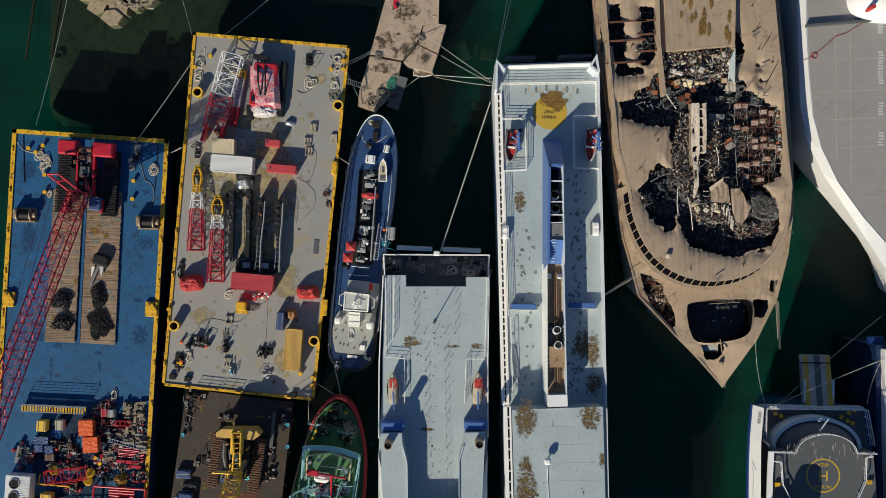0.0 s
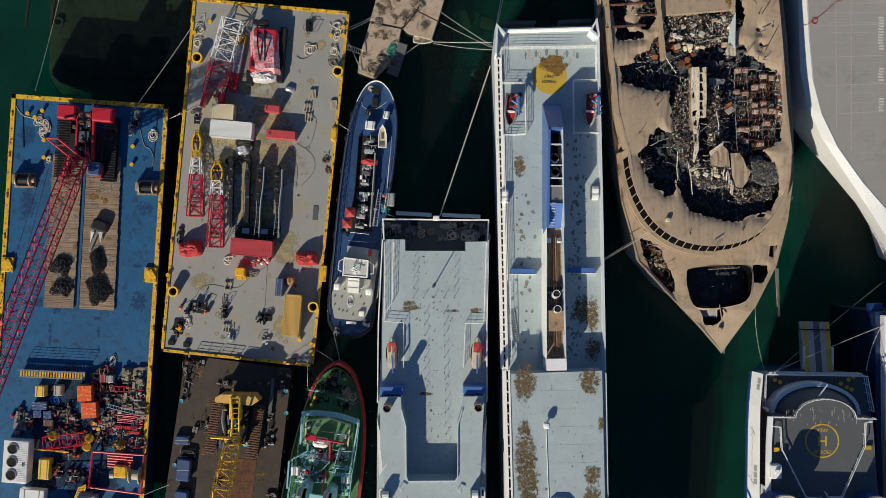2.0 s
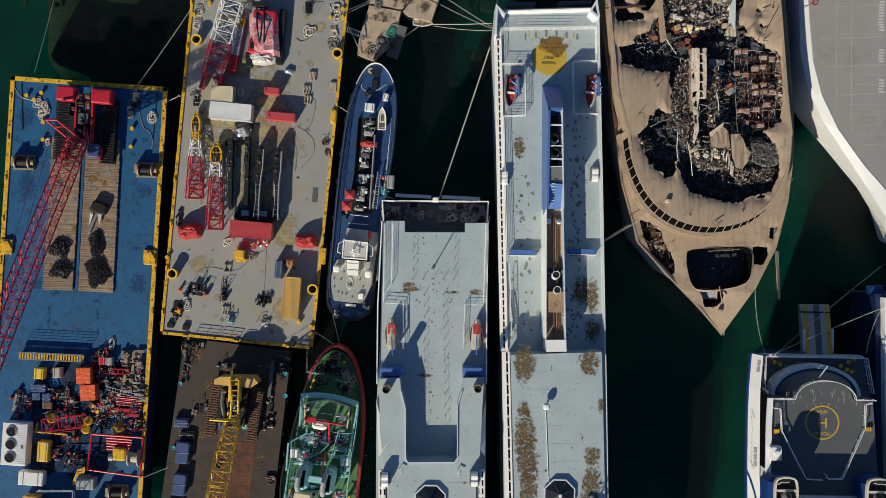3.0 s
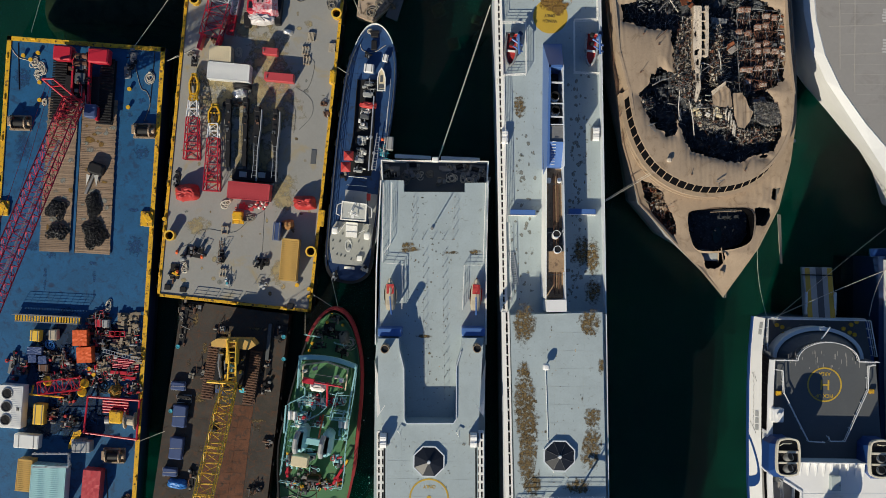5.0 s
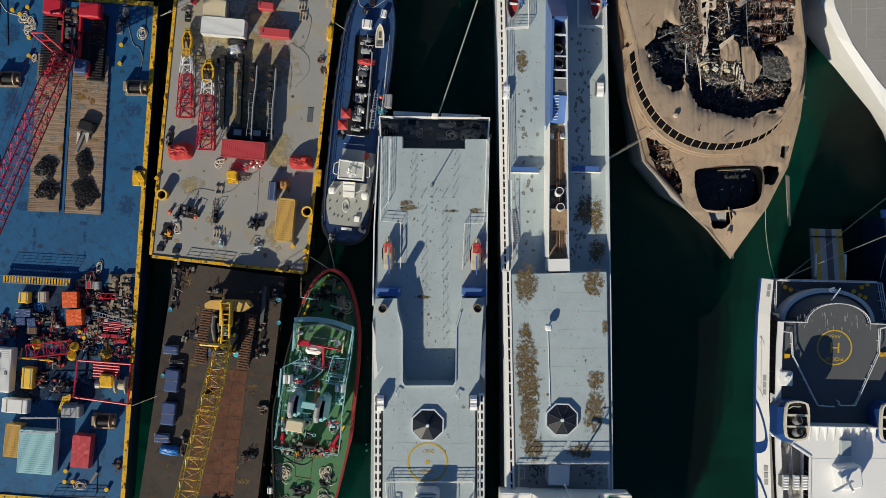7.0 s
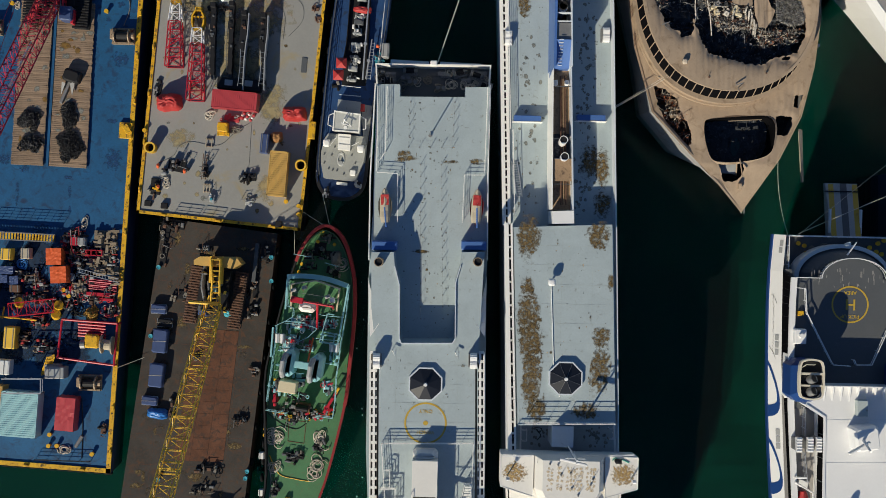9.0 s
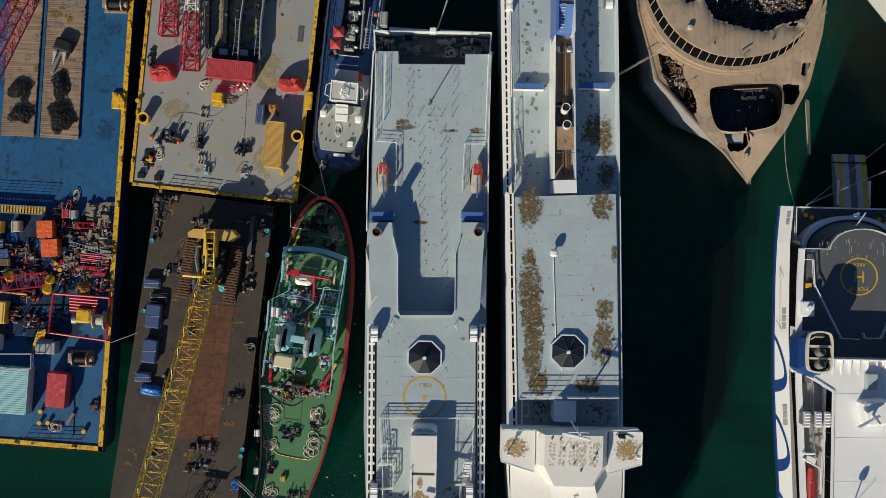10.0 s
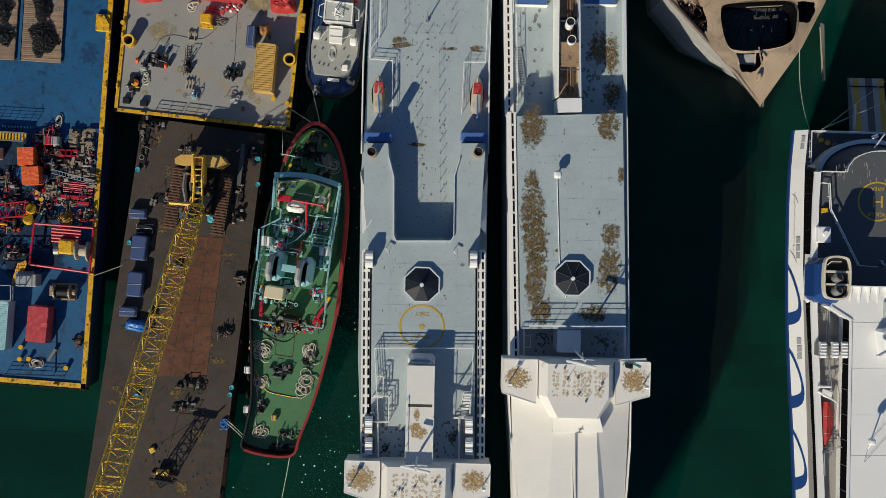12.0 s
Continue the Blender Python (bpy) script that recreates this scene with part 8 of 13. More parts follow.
def container(name, c, z, L, W, H, rz, material, label, corrug=0.18):
    """A steel shipping container with ribbed roof and sides, doors and corner castings."""
    t = thing(name, (*c, z), label, "container")
    m = Matrix.Translation((*c, z)) @ Matrix.Rotation(radians(rz), 4, "Z")
    v = lambda x, y, q: tuple(m @ Vector((x, y, q)))
    part("body", Shape().box(v(0, 0, H / 2), (L - 0.08, W - 0.08, H - 0.08), rz), material, t)
    s = Shape()
    k = int(L / 0.28)
    for i in range(k):
        x = -L / 2 + (i + 0.5) * L / k
        s.box(v(x, 0, H - 0.03), (L / k * 0.55, W - 0.25, 0.07), rz)
        for y in (-1, 1):
            s.box(v(x, y * (W / 2 - 0.03), H / 2), (L / k * 0.55, 0.06, H - 0.35), rz)
    ob = part("ribs", s, material, t)
    ob["kind"] = "stuff"
    s = Shape()
    for x in (-1, 1):
        s.box(v(x * (L / 2 - 0.05), 0, H - 0.06), (0.12, W, 0.14), rz).box(v(x * (L / 2 - 0.05), 0, 0.08), (0.12, W, 0.16), rz)
        for y in (-1, 1):
            s.box(v(x * (L / 2 - 0.06), y * (W / 2 - 0.06), H / 2), (0.14, 0.14, H + 0.02), rz)
    for y in (-1, 1):
        s.box(v(0, y * (W / 2 - 0.04), H - 0.05), (L, 0.09, 0.12), rz)
    part("frame", s, material, t)
    for y in (-0.5, 0.5):
        door = part("door", Shape().box(v(L / 2, y * W / 2, H / 2), (0.05, W / 2 - 0.1, H - 0.3), rz), material, t)
        for q in (-0.12, 0.12):
            part("lock_rod", Shape().tube(v(L / 2 + 0.05, (y + q) * W / 2, 0.2), v(L / 2 + 0.05, (y + q) * W / 2, H - 0.2), 0.025, 5), m_steel, door)
    return t


def tarp_heap(name, c, z, size, rz, material, label, seed):
    """A machine under a cover: a rounded block of cloth, creased on top and pleated down its sides."""
    m = Matrix.Translation((*c, z)) @ Matrix.Rotation(radians(rz), 4, "Z")
    n, rings = 56, 13
    s = Shape()
    for k in range(rings + 1):
        r = (k / rings) ** 0.8
        for i in range(n):
            a = 2 * math.pi * i / n
            ca, sa = math.cos(a), math.sin(a)
            p = 3.6
            e = (abs(ca) ** p + abs(sa) ** p) ** (-1 / p)
            x, y = r * e * ca, r * e * sa
            lump = noise.noise(Vector((x * 1.6 + seed * 3, y * 1.6, seed)))
            crease = 1 - abs(noise.noise(Vector((x * 3.1 + lump, y * 3.1, seed + 5)))) * 2
            pleat = noise.noise(Vector((math.cos(a) * 4.2, math.sin(a) * 4.2, seed + 8)))
            grow = 1 + (0.10 * lump + 0.10 * pleat) * r
            h = (1 - r ** 4.5) * (0.86 + 0.22 * lump) + 0.07 * crease * (1 - r ** 6) + 0.05 * pleat * r * (1 - r)
            s.v.append(tuple(m @ Vector((x * grow * size[0] / 2, y * grow * size[1] / 2, max(0.0, h) * size[2]))))
    s.f = [(k * n + i, k * n + (i + 1) % n, (k + 1) * n + (i + 1) % n, (k + 1) * n + i) for k in range(rings) for i in range(n)]
    s.f = [f[::-1] for f in s.f]
    return solo(name, s, material, (*c, z), label, "covered gear", smooth=True)


def boom_piece(c0, c1, z, w, h, sections, label, head=None, slim=1.0):
    """A crane boom length lying on deck: coloured lattice sections one after another, slimmer at the start, and a sheave head."""
    t = thing("boom_section", (*c0, z), label, "crane boom", "boom lengths on deck")
    tot = sum(k for k, _ in sections)
    a = 0.0
    wide = lambda u: slim + (1 - slim) * min(1.0, u * 1.6)
    for k, material in sections:
        p, q = between(c0, c1, a / tot), between(c0, c1, (a + k) / tot)
        d = math.hypot(q[0] - p[0], q[1] - p[1])
        w0, w1 = wide(a / tot), wide((a + k) / tot)
        part("lattice", Shape().lattice((*p, z + h / 2 + 0.1), (*q, z + h / 2 + 0.1), w * w0, h * w0, max(2, round(d / (w * 0.6))), 0.10 if material in (m_alu, m_white_clean) else 0.085, w1 / w0, 0.06), material, t)
        a += k
    if head:
        d = Vector((c0[0] - c1[0], c0[1] - c1[1])).normalized()
        rz = math.degrees(math.atan2(d.y, d.x))
        o = (c0[0] + d.x * 1.0, c0[1] + d.y * 1.0)
        v = w * slim
        at = lambda u, q: (o[0] + d.x * u - d.y * v * q, o[1] + d.y * u + d.x * v * q)
        for k in (-1, 1):
            part("head_plate", Shape().wall([at(-1.2, 0.42 * k), at(-0.3, 0.62 * k), at(0.6, 0.62 * k), at(1.5, 0.25 * k)], z + h * 0.2, z + h * 0.8, 0.2), head, t, "yellow bowed head plate")
        for u, q in ((-1.1, 0.4), (0.55, 0.6), (1.45, 0.26)):
            part("head_cross", Shape().wall([at(u, -q), at(u, q)], z + h * 0.35, z + h * 0.75, 0.16), head, t)
        part("head_pulley_block", Shape().box((*at(1.75, 0), z + h * 0.5), (0.4, v * 0.8, h * 0.4), rz, 0.08), head, t)
        for k in (-0.2, 0.2):
            part("sheave", Shape().tube((o[0] - d.y * (v * k + 0.06) + d.x * 0.5, o[1] + d.x * (v * k + 0.06) + d.y * 0.5, z + h * 0.6), (o[0] - d.y * (v * k - 0.06) + d.x * 0.5, o[1] + d.x * (v * k - 0.06) + d.y * 0.5, z + h * 0.6), 0.42, 14), m_black, t)
    for k in (0.2, 0.8):
        o = between(c0, c1, k)
        part("timber_bearer", Shape().box((*o, z + 0.06), (w * 1.2, 0.25, 0.12), math.degrees(math.atan2(c1[1] - c0[1], c1[0] - c0[0])) + 90), m_timber, t)
    return t


def crawler(t, c, z, L, W, H, rz, shoe_mat):
    """One crawler track: frame and its separate shoes."""
    m = Matrix.Translation((*c, z)) @ Matrix.Rotation(radians(rz), 4, "Z")
    v = lambda x, y, q: tuple(m @ Vector((x, y, q)))
    tr = part("track_frame", Shape().box(v(0, 0, H * 0.5), (W * 0.7, L - 0.3, H * 0.7), rz, 0.1), m_black, t)
    k = int(L / 0.36)
    me = None
    for i in range(k):
        y = -L / 2 + (i + 0.5) * L / k
        if me is None:
            sh = Shape().box((0, 0, 0), (W, L / k * 0.78, 0.12), 0, 0.03).box((0, 0, 0.07), (W * 0.96, 0.05, 0.05))
            me = bpy.data.meshes.new("track_shoe")
            me.from_pydata(sh.v, [], sh.f)
            me.materials.append(shoe_mat)
        ob = new("track_shoe", me)
        ob.parent = tr
        ob.matrix_local = Matrix.Translation(-BASE[tr.name]) @ m @ Matrix.Translation((0, y, H + random.Random(i).uniform(-0.02, 0.02)))
    part("track_lower", Shape().box(v(0, 0, 0.08), (W, L - 0.2, 0.16), rz, 0.03), shoe_mat, t)


def junk(c, z, w, d, h, seed, mats, count=14):
    """A loose group of small machine pieces set down side by side, each a part."""
    t = thing("machine_parts", (*c, z), "pile of worn machine parts and fittings on deck", "machinery")
    rnd = random.Random(seed)
    base = rnd.uniform(-12, 12)
    part("frame", Shape().box((*c, z + 0.1), (w * 0.8, d * 0.75, 0.2), base, 0.04), mats[0], t)
    for i in range(count):
        x, y = c[0] + max(-0.55, min(0.55, rnd.gauss(0, 0.3))) * w, c[1] + max(-0.55, min(0.55, rnd.gauss(0, 0.3))) * d
        k = rnd.random()
        rz = base + rnd.choice((0, 90)) + rnd.gauss(0, 8)
        a = radians(rz)
        ux, uy = math.cos(a), math.sin(a)
        s = Shape()
        if k < 0.5:
            s.box((x, y, z + h * 0.3), (rnd.uniform(0.2, 0.7), rnd.uniform(0.15, 0.45), h * rnd.uniform(0.4, 1.0)), rz, 0.05)
        elif k < 0.75:
            r = rnd.uniform(0.07, 0.2)
            L = rnd.uniform(0.2, 0.5)
            s.tube((x - ux * L, y - uy * L, z + r + h * 0.2), (x + ux * L, y + uy * L, z + r + h * 0.2), r, 9).tube((x - ux * L * 0.2, y - uy * L * 0.2, z + r + h * 0.2), (x + ux * L * 0.2, y + uy * L * 0.2, z + r + h * 0.2), r * 1.3, 9)
        elif k < 0.88:
            s.torus((x, y, z + 0.2 + h * 0.2), rnd.uniform(0.15, 0.32), 0.06, 12, 5)
        else:
            q = rnd.uniform(0.3, 0.7)
            s.pipe([(x - ux * q, y - uy * q, z + 0.1), (x - ux * q, y - uy * q, z + h), (x + ux * q, y + uy * q, z + h), (x + ux * q, y + uy * q, z + 0.2)], 0.045, 5)
        part("piece", s, rnd.choice(mats), t)
    return t


def chain_heap(c, z, w, d, seed, count, material, label):
    """A heap of heavy chain: real open links, tumbled."""
    rnd = random.Random(seed)
    s = Shape()
    for i in range(count):
        a = rnd.uniform(0, 6.28)
        r = rnd.random() ** 0.6 * (0.85 + 0.55 * noise.noise(Vector((math.cos(a) * 1.4 + seed * 5, math.sin(a) * 1.4, 0))))
        x, y = c[0] + math.cos(a) * r * w / 2, c[1] + math.sin(a) * r * d / 2
        m = Euler((rnd.uniform(-1.2, 1.2), rnd.uniform(-1.2, 1.2), rnd.uniform(0, 3.1))).to_matrix() @ Matrix.Diagonal((1.5, 1.0, 1.0))
        s.torus((x, y, z + 0.1 + 0.75 * (1 - r) * rnd.uniform(0.4, 1.0)), 0.15, 0.05, 8, 4, m)
    return solo("chain_heap", s, material, (*c, z), label, "chain", kind="stuff", smooth=True)


def timber_mat(corners, z, h, boards, label):
    """A mat of separate cross boards."""
    a, b, c, d = corners
    t = thing("timber_mat", (*a, z), label, "timber mat", "timber deck mats")
    L = math.hypot(d[0] - a[0], d[1] - a[1])
    W = math.hypot(b[0] - a[0], b[1] - a[1])
    rz = math.atan2(b[1] - a[1], b[0] - a[0])
    part("bearers", Shape().wall([between(a, b, 0.1), between(d, c, 0.1)], z, z + h * 0.5, 0.3).wall([between(a, b, 0.9), between(d, c, 0.9)], z, z + h * 0.5, 0.3), m_black, t)
    sh = Shape().box((0, 0, 0), (W, L / boards * 0.96, h * 0.5), 0, 0.02)
    me = bpy.data.meshes.new("plank")
    me.from_pydata(sh.v, [], sh.f)
    me.materials.append(m_timber)
    rnd = random.Random(int(W * 100))
    for i in range(boards):
        p = between(between(a, b, 0.5), between(d, c, 0.5), (i + 0.5) / boards)
        ob = new("plank", me)
        ob.parent = t
        ob.matrix_local = Matrix.Translation((p[0] - a[0] + rnd.uniform(-0.06, 0.06), p[1] - a[1], h * 0.75 + rnd.uniform(-0.012, 0.012))) @ Matrix.Rotation(rz + rnd.uniform(-0.012, 0.012), 4, "Z")
    for i in range(26):
        u, v = rnd.uniform(0.08, 0.92), rnd.random() ** 1.6
        p = between(between(a, b, u), between(d, c, u), v)
        part("wet_stain", patch(p, rnd.uniform(0.3, 1.6), rnd.uniform(0.2, 1.0), z + h * 1.02 + 0.015, i), m_wet if i % 3 else m_brown_wash, t)
    return t


def low_rail(pts, z, label, h=1.0, material=None):
    t = thing("guard_rail", (*pts[0], z), label, "railing", "deck guard rails")
    part("rail_frame", Shape().rail(pts, z, h, 1.4, 0.035, 3), material or m_black, t)
    return t


# ---- blue barge and what stands on it
ZB1 = 2.5
edge_band(blue_barge, BLUE, ZB1, 0.62, 0.22)
tyres(BLUE, 1, 2, 1.3, 18, "black tyre fender hung on the barge side") if ccw(BLUE)[0] == BLUE[0] else tyres(BLUE[::-1], 0, 1, 1.3, 18, "black tyre fender hung on the barge side")
for (x, y), w, d in (((-44.02, -0.31), 2.4, 2.0), ((-44.74, -14.09), 2.4, 3.0), ((-44.98, -8.83), 1.6, 0.6), ((-59.66, -14.46), 1.8, 1.5), ((-56.98, -15.60), 1.6, 1.2), ((-50.96, -16.68), 1.2, 0.5), ((-57.77, -18.44), 0.4, 1.8), ((-50.60, -18.59), 0.4, 1.6),
                   ((-57.83, -20.11), 0.4, 1.6), ((-50.56, -21.26), 0.4, 1.4), ((-61.68, 10.29), 2.5, 2.5), ((-44.12, 7.20), 1.0, 0.8), ((-45.76, 5.09), 0.9, 0.7), ((-61.37, 0.28), 2.0, 4.5), ((-54.19, -33.82), 1.0, 0.6), ((-54.36, -23.89), 3.0, 1.4), ((-53.75, -41.31), 2.0, 1.5), ((-51.60, -53.84), 1.5, 1.0)):
    part("wet_patch", patch((x, y), w * 1.1, d * 1.1, ZB1, int(abs(x * 10))), m_wet_blue, blue_barge, "dark wet patch on the blue deck")
timber_mat([(-57.62, 7.39), (-53.22, 7.28), (-54.06, -15.24), (-58.88, -15.06)], ZB1, 0.42, 88, "weathered timber crane mat of cross boards")
timber_mat([(-52.72, 7.29), (-47.57, 7.11), (-48.50, -15.41), (-53.23, -15.23)], ZB1, 0.42, 88, "weathered timber crane mat with a grey tinge")
solo("steel_beam", Shape().wall([(-52.82, 7.03), (-53.67, -15.22)], ZB1, 3.0, 0.34), m_barge_blue, (-53.35, -14.55, ZB1), "blue steel beam laid between two timber mats", "beam")
# red crawler crane
cz = ZB1 + 0.42
cc = (-52.64, 8.57)
cr1 = thing("crawler_crane", (*cc, cz), "red crawler crane with its boom raised over the barge", "crane")
ang = -3.2
for c in ((-55.82, 8.70), (-49.01, 8.23)):
    crawler(cr1, c, cz, 9.6, 2.1, 1.15, ang, m_black)
part("carbody", Shape().box((*(-52.39, 8.41), cz + 1.0), (5.0, 4.0, 0.7), ang, 0.1), m_black, cr1)
for c, w in (((-54.76, 13.44), 2.6), ((-49.61, 13.11), 2.9)):
    part("counterweight", Shape().box((*c, cz + 2.2), (w, 2.1, 2.0), ang, 0.12).box((*c, cz + 3.2), (w * 0.9, 1.8, 0.16), ang, 0.05), m_red, cr1, "bright red counterweight stack")
for a, b in (((-53.30, 13.88), (-53.60, 6.38)), ((-50.96, 13.76), (-51.18, 6.01))):
    part("house_beam", Shape().wall([a, b], cz + 1.5, cz + 2.6, 0.26), m_red, cr1, "red machinery house beam")
part("engine_deck", Shape().prism([(-53.61, 11.34), (-51.74, 11.28), (-51.85, 7.29), (-53.80, 7.35)], cz + 1.2, cz + 1.8), m_black, cr1)
for k, y in enumerate((262, 275)):
    c = between((-52.37, 13.13), (-52.33, 10.05), (y - 262) / 38)
    part("winch_drum", Shape().tube((c[0] - 0.95, c[1], cz + 2.2), (c[0] + 0.95, c[1], cz + 2.2), 0.42, 12).tube((c[0] - 1.0, c[1], cz + 2.2), (c[0] - 0.9, c[1], cz + 2.2), 0.6, 14).tube((c[0] + 0.9, c[1], cz + 2.2), (c[0] + 1.0, c[1], cz + 2.2), 0.6, 14), m_burnt, cr1, "reddish hoist drum")
rnd = random.Random(17)
for i in range(46):
    p = between((-52.50, 13.48), (-52.39, 6.03), rnd.random())
    part("machinery", Shape().box((p[0] + rnd.uniform(-1.5, 1.5), p[1], cz + rnd.uniform(1.7, 2.5)), (rnd.uniform(0.15, 0.7), rnd.uniform(0.15, 0.6), rnd.uniform(0.2, 0.5)), ang + rnd.choice((0, 90)), 0.04), rnd.choice((m_black, m_black, m_charcoal, m_steel, m_burnt)), cr1)
for i in range(8):
    p = between((-53.43, 10.88), (-51.43, 6.45), rnd.random())
    part("pipe_run", Shape().tube((p[0], p[1] - 0.8, cz + 2.4), (p[0] + 0.1, p[1] + 0.8, cz + 2.5), 0.06, 6), rnd.choice((m_red, m_black, m_steel)), cr1)
part("engine_cover", Shape().box((-52.37, 9.92, cz + 2.2), (1.5, 1.6, 0.5), ang, 0.08), m_charcoal, cr1)
part("cab", Shape().box((-50.76, 5.24, cz + 1.7), (1.7, 1.9, 2.3), ang, 0.15), m_tarp_blue, cr1, "dark blue driver's cab")
part("cab_step", Shape().box((-50.00, 4.88, cz + 1.4), (0.4, 1.9, 1.5), ang, 0.05), m_red, cr1)
part("gantry", Shape().pipe([(-56.78, 9.32, cz + 5.4), (-55.02, 9.27, cz + 5.8), (-51.50, 5.85, cz + 1.9)], 0.16, 6).pipe([(-56.78, 9.32, cz + 5.4), (-53.11, 5.82, cz + 1.9)], 0.16, 6).tube((-55.65, 8.30, cz + 4.8), (-54.05, 8.48, cz + 4.9), 0.09, 5).tube((-54.35, 7.11, cz + 3.4), (-52.75, 7.22, cz + 3.5), 0.09, 5), m_red, cr1, "red folding gantry frame")
b0 = Vector((-53.2, 6.4, cz + 2.6))
b1 = Vector((-54.6, -13.1, 23.0))
d = (b1 - b0).normalized()
b2 = b0 + d * 42
part("boom_foot", Shape().lattice(b0, b0 + d * 4, 2.6, 1.6, 4, 0.12, 1.0), m_red, cr1)
part("boom", Shape().lattice(b0 + d * 4, b2, 2.6, 2.2, 26, 0.10, 1.0, 0.055), m_magenta, cr1, "crimson lattice boom")
part("boom_walkway", Shape().tube(b0 + d * 8 + Vector((0, 0, -0.6)), b2 + Vector((0, 0, -0.6)), 0.16, 6), m_alu, cr1)
for o in (-1.0, 1.0):
    part("pendant_rope", Shape().tube((-55.6 + o * 0.3, 9.1, cz + 5.7), b2 + Vector((o, 0, 1.5)), 0.03, 4), m_magenta, cr1)
s = Shape()
for i in range(120):
    rnd = random.Random(i)
    p = b0.lerp(b0 + d * 9, rnd.random()) + Vector((rnd.uniform(-1, 1), rnd.uniform(-0.5, 0.5), rnd.uniform(-0.5, 0.8)))
    s.tube(p, p + Vector((rnd.uniform(-0.5, 0.5), rnd.uniform(-0.5, 0.5), rnd.uniform(-0.2, 0.2))), 0.05, 4)
part("boom_foot_gear", s, m_burnt, cr1)["kind"] = "stuff"
# anchor, chain
x, y = (-50.40, -3.55)
an = thing("anchor", (x, y, 2.92), "big steel anchor lying on the timber mat", "anchor")
part("crown", Shape().box((x + 0.1, y + 0.6, 3.5), (2.3, 1.7, 1.2), -18, 0.25), m_black, an)
part("shank", Shape().box((x - 0.9, y - 1.6, 3.2), (0.4, 3.2, 0.4), -22, 0.06), m_steel, an)
for k in (-1, 1):
    part("fluke", Shape().add([(x - 0.3 + k * 0.9, y - 0.2, 3.9), (x - 0.4 + k * 0.3, y - 0.4, 3.9), (x - 0.7 + k * 0.75, y - 2.0, 3.3), (x - 0.3 + k * 0.9, y - 0.2, 3.2), (x - 0.4 + k * 0.3, y - 0.4, 3.2)], [(0, 1, 2), (3, 2, 4), (0, 2, 3), (1, 4, 2), (0, 3, 4, 1)]), m_steel, an)
chain_heap((-56.08, -8.95), 2.92, 2.9, 3.4, 1, 330, m_chain, "heap of black anchor chain on the timber mat")
chain_heap((-55.87, -12.26), 2.92, 3.2, 2.9, 2, 260, m_chain, "heap of black anchor chain on the timber mat")
chain_heap((-50.78, -8.29), 2.92, 2.2, 4.4, 3, 300, m_chain, "tall heap of black anchor chain on timber")
chain_heap((-50.72, -12.44), 2.92, 3.8, 5.0, 4, 420, m_chain, "spread heap of black anchor chain on timber")
winch((-61.70, 3.55, ZB1), 0, m_brass, "bronze-coloured anchor winch with dark wire", 2.7)
winch((-43.63, 2.74, ZB1), 0, m_brass, "bronze-coloured anchor winch with dark wire", 2.7)
winch((-47.08, -44.73, ZB1), 0, m_brass, "bronze-coloured anchor winch near the barge corner", 2.7)
for (x, y) in ((-59.30, 13.82), (-61.45, 13.38), (-60.36, 12.81), (-58.99, 9.51), (-45.88, 8.79), (-46.01, 6.13), (-58.95, 6.94), (-50.97, -32.12), (-50.26, -32.95), (-52.45, -51.99), (-51.40, -53.49), (-52.56, -53.52), (-46.59, -54.52)):
    post_bollard(x, y, ZB1, "small yellow bollard on the blue deck")
for (x, y), r in (((-59.80, 12.38), 0.8), ((-58.79, 11.57), 0.9), ((-59.45, 10.72), 0.9), ((-42.95, 10.79), 1.1), ((-58.31, 6.74), 0.6)):
    coil(x, y, ZB1, r, m_rope, r + x * 0.01)
hose([(-63.41, 14.58), (-62.31, 13.18), (-60.64, 12.62), (-59.79, 11.55)], ZB1, 0.06, m_rope, "pale mooring line running over the deck", "mooring_rope")
hose([(-45.58, 13.84), (-44.96, 11.35), (-44.26, 9.02), (-43.42, 8.45), (-42.90, 6.79), (-43.70, 4.28)], ZB1, 0.06, m_rope_dark, "grey hose lying on the blue deck")
hose([(-62.34, 15.27), (-62.21, 11.93), (-62.08, 8.44)], ZB1, 0.07, m_chain, "dark chain laid along the deck", "deck_chain")
hose([(-42.34, 14.72), (-42.62, 10.55), (-42.90, 6.79)], ZB1, 0.06, m_chain, "dark chain laid along the deck", "deck_chain")
hose([(-48.29, -46.84), (-48.05, -50.82), (-48.09, -55.18)], ZB1, 0.07, m_chain, "dark chain laid along the deck", "deck_chain")
for (x, y), rz in (((-45.45, 13.36), 0), ((-46.25, 11.27), 90)):
    junk((x, y), ZB1, 1.2, 2.4, 0.8, int(x * 10), [m_steel, m_rustiron, m_black], 7)
for (x, y), w in (((-43.01, -10.10), 1.8), ((-64.11, -8.90), 1.8)):
    solo("edge_platform", Shape().box((x, y, 2.75), (w, 2.2, 0.45), -3, 0.06).box((x + 0.2, y + 0.2, 3.1), (0.8, 1.3, 0.3), 30, 0.05), m_yellow, (x, y, ZB1), "yellow bracket platform on the barge edge", "platform")
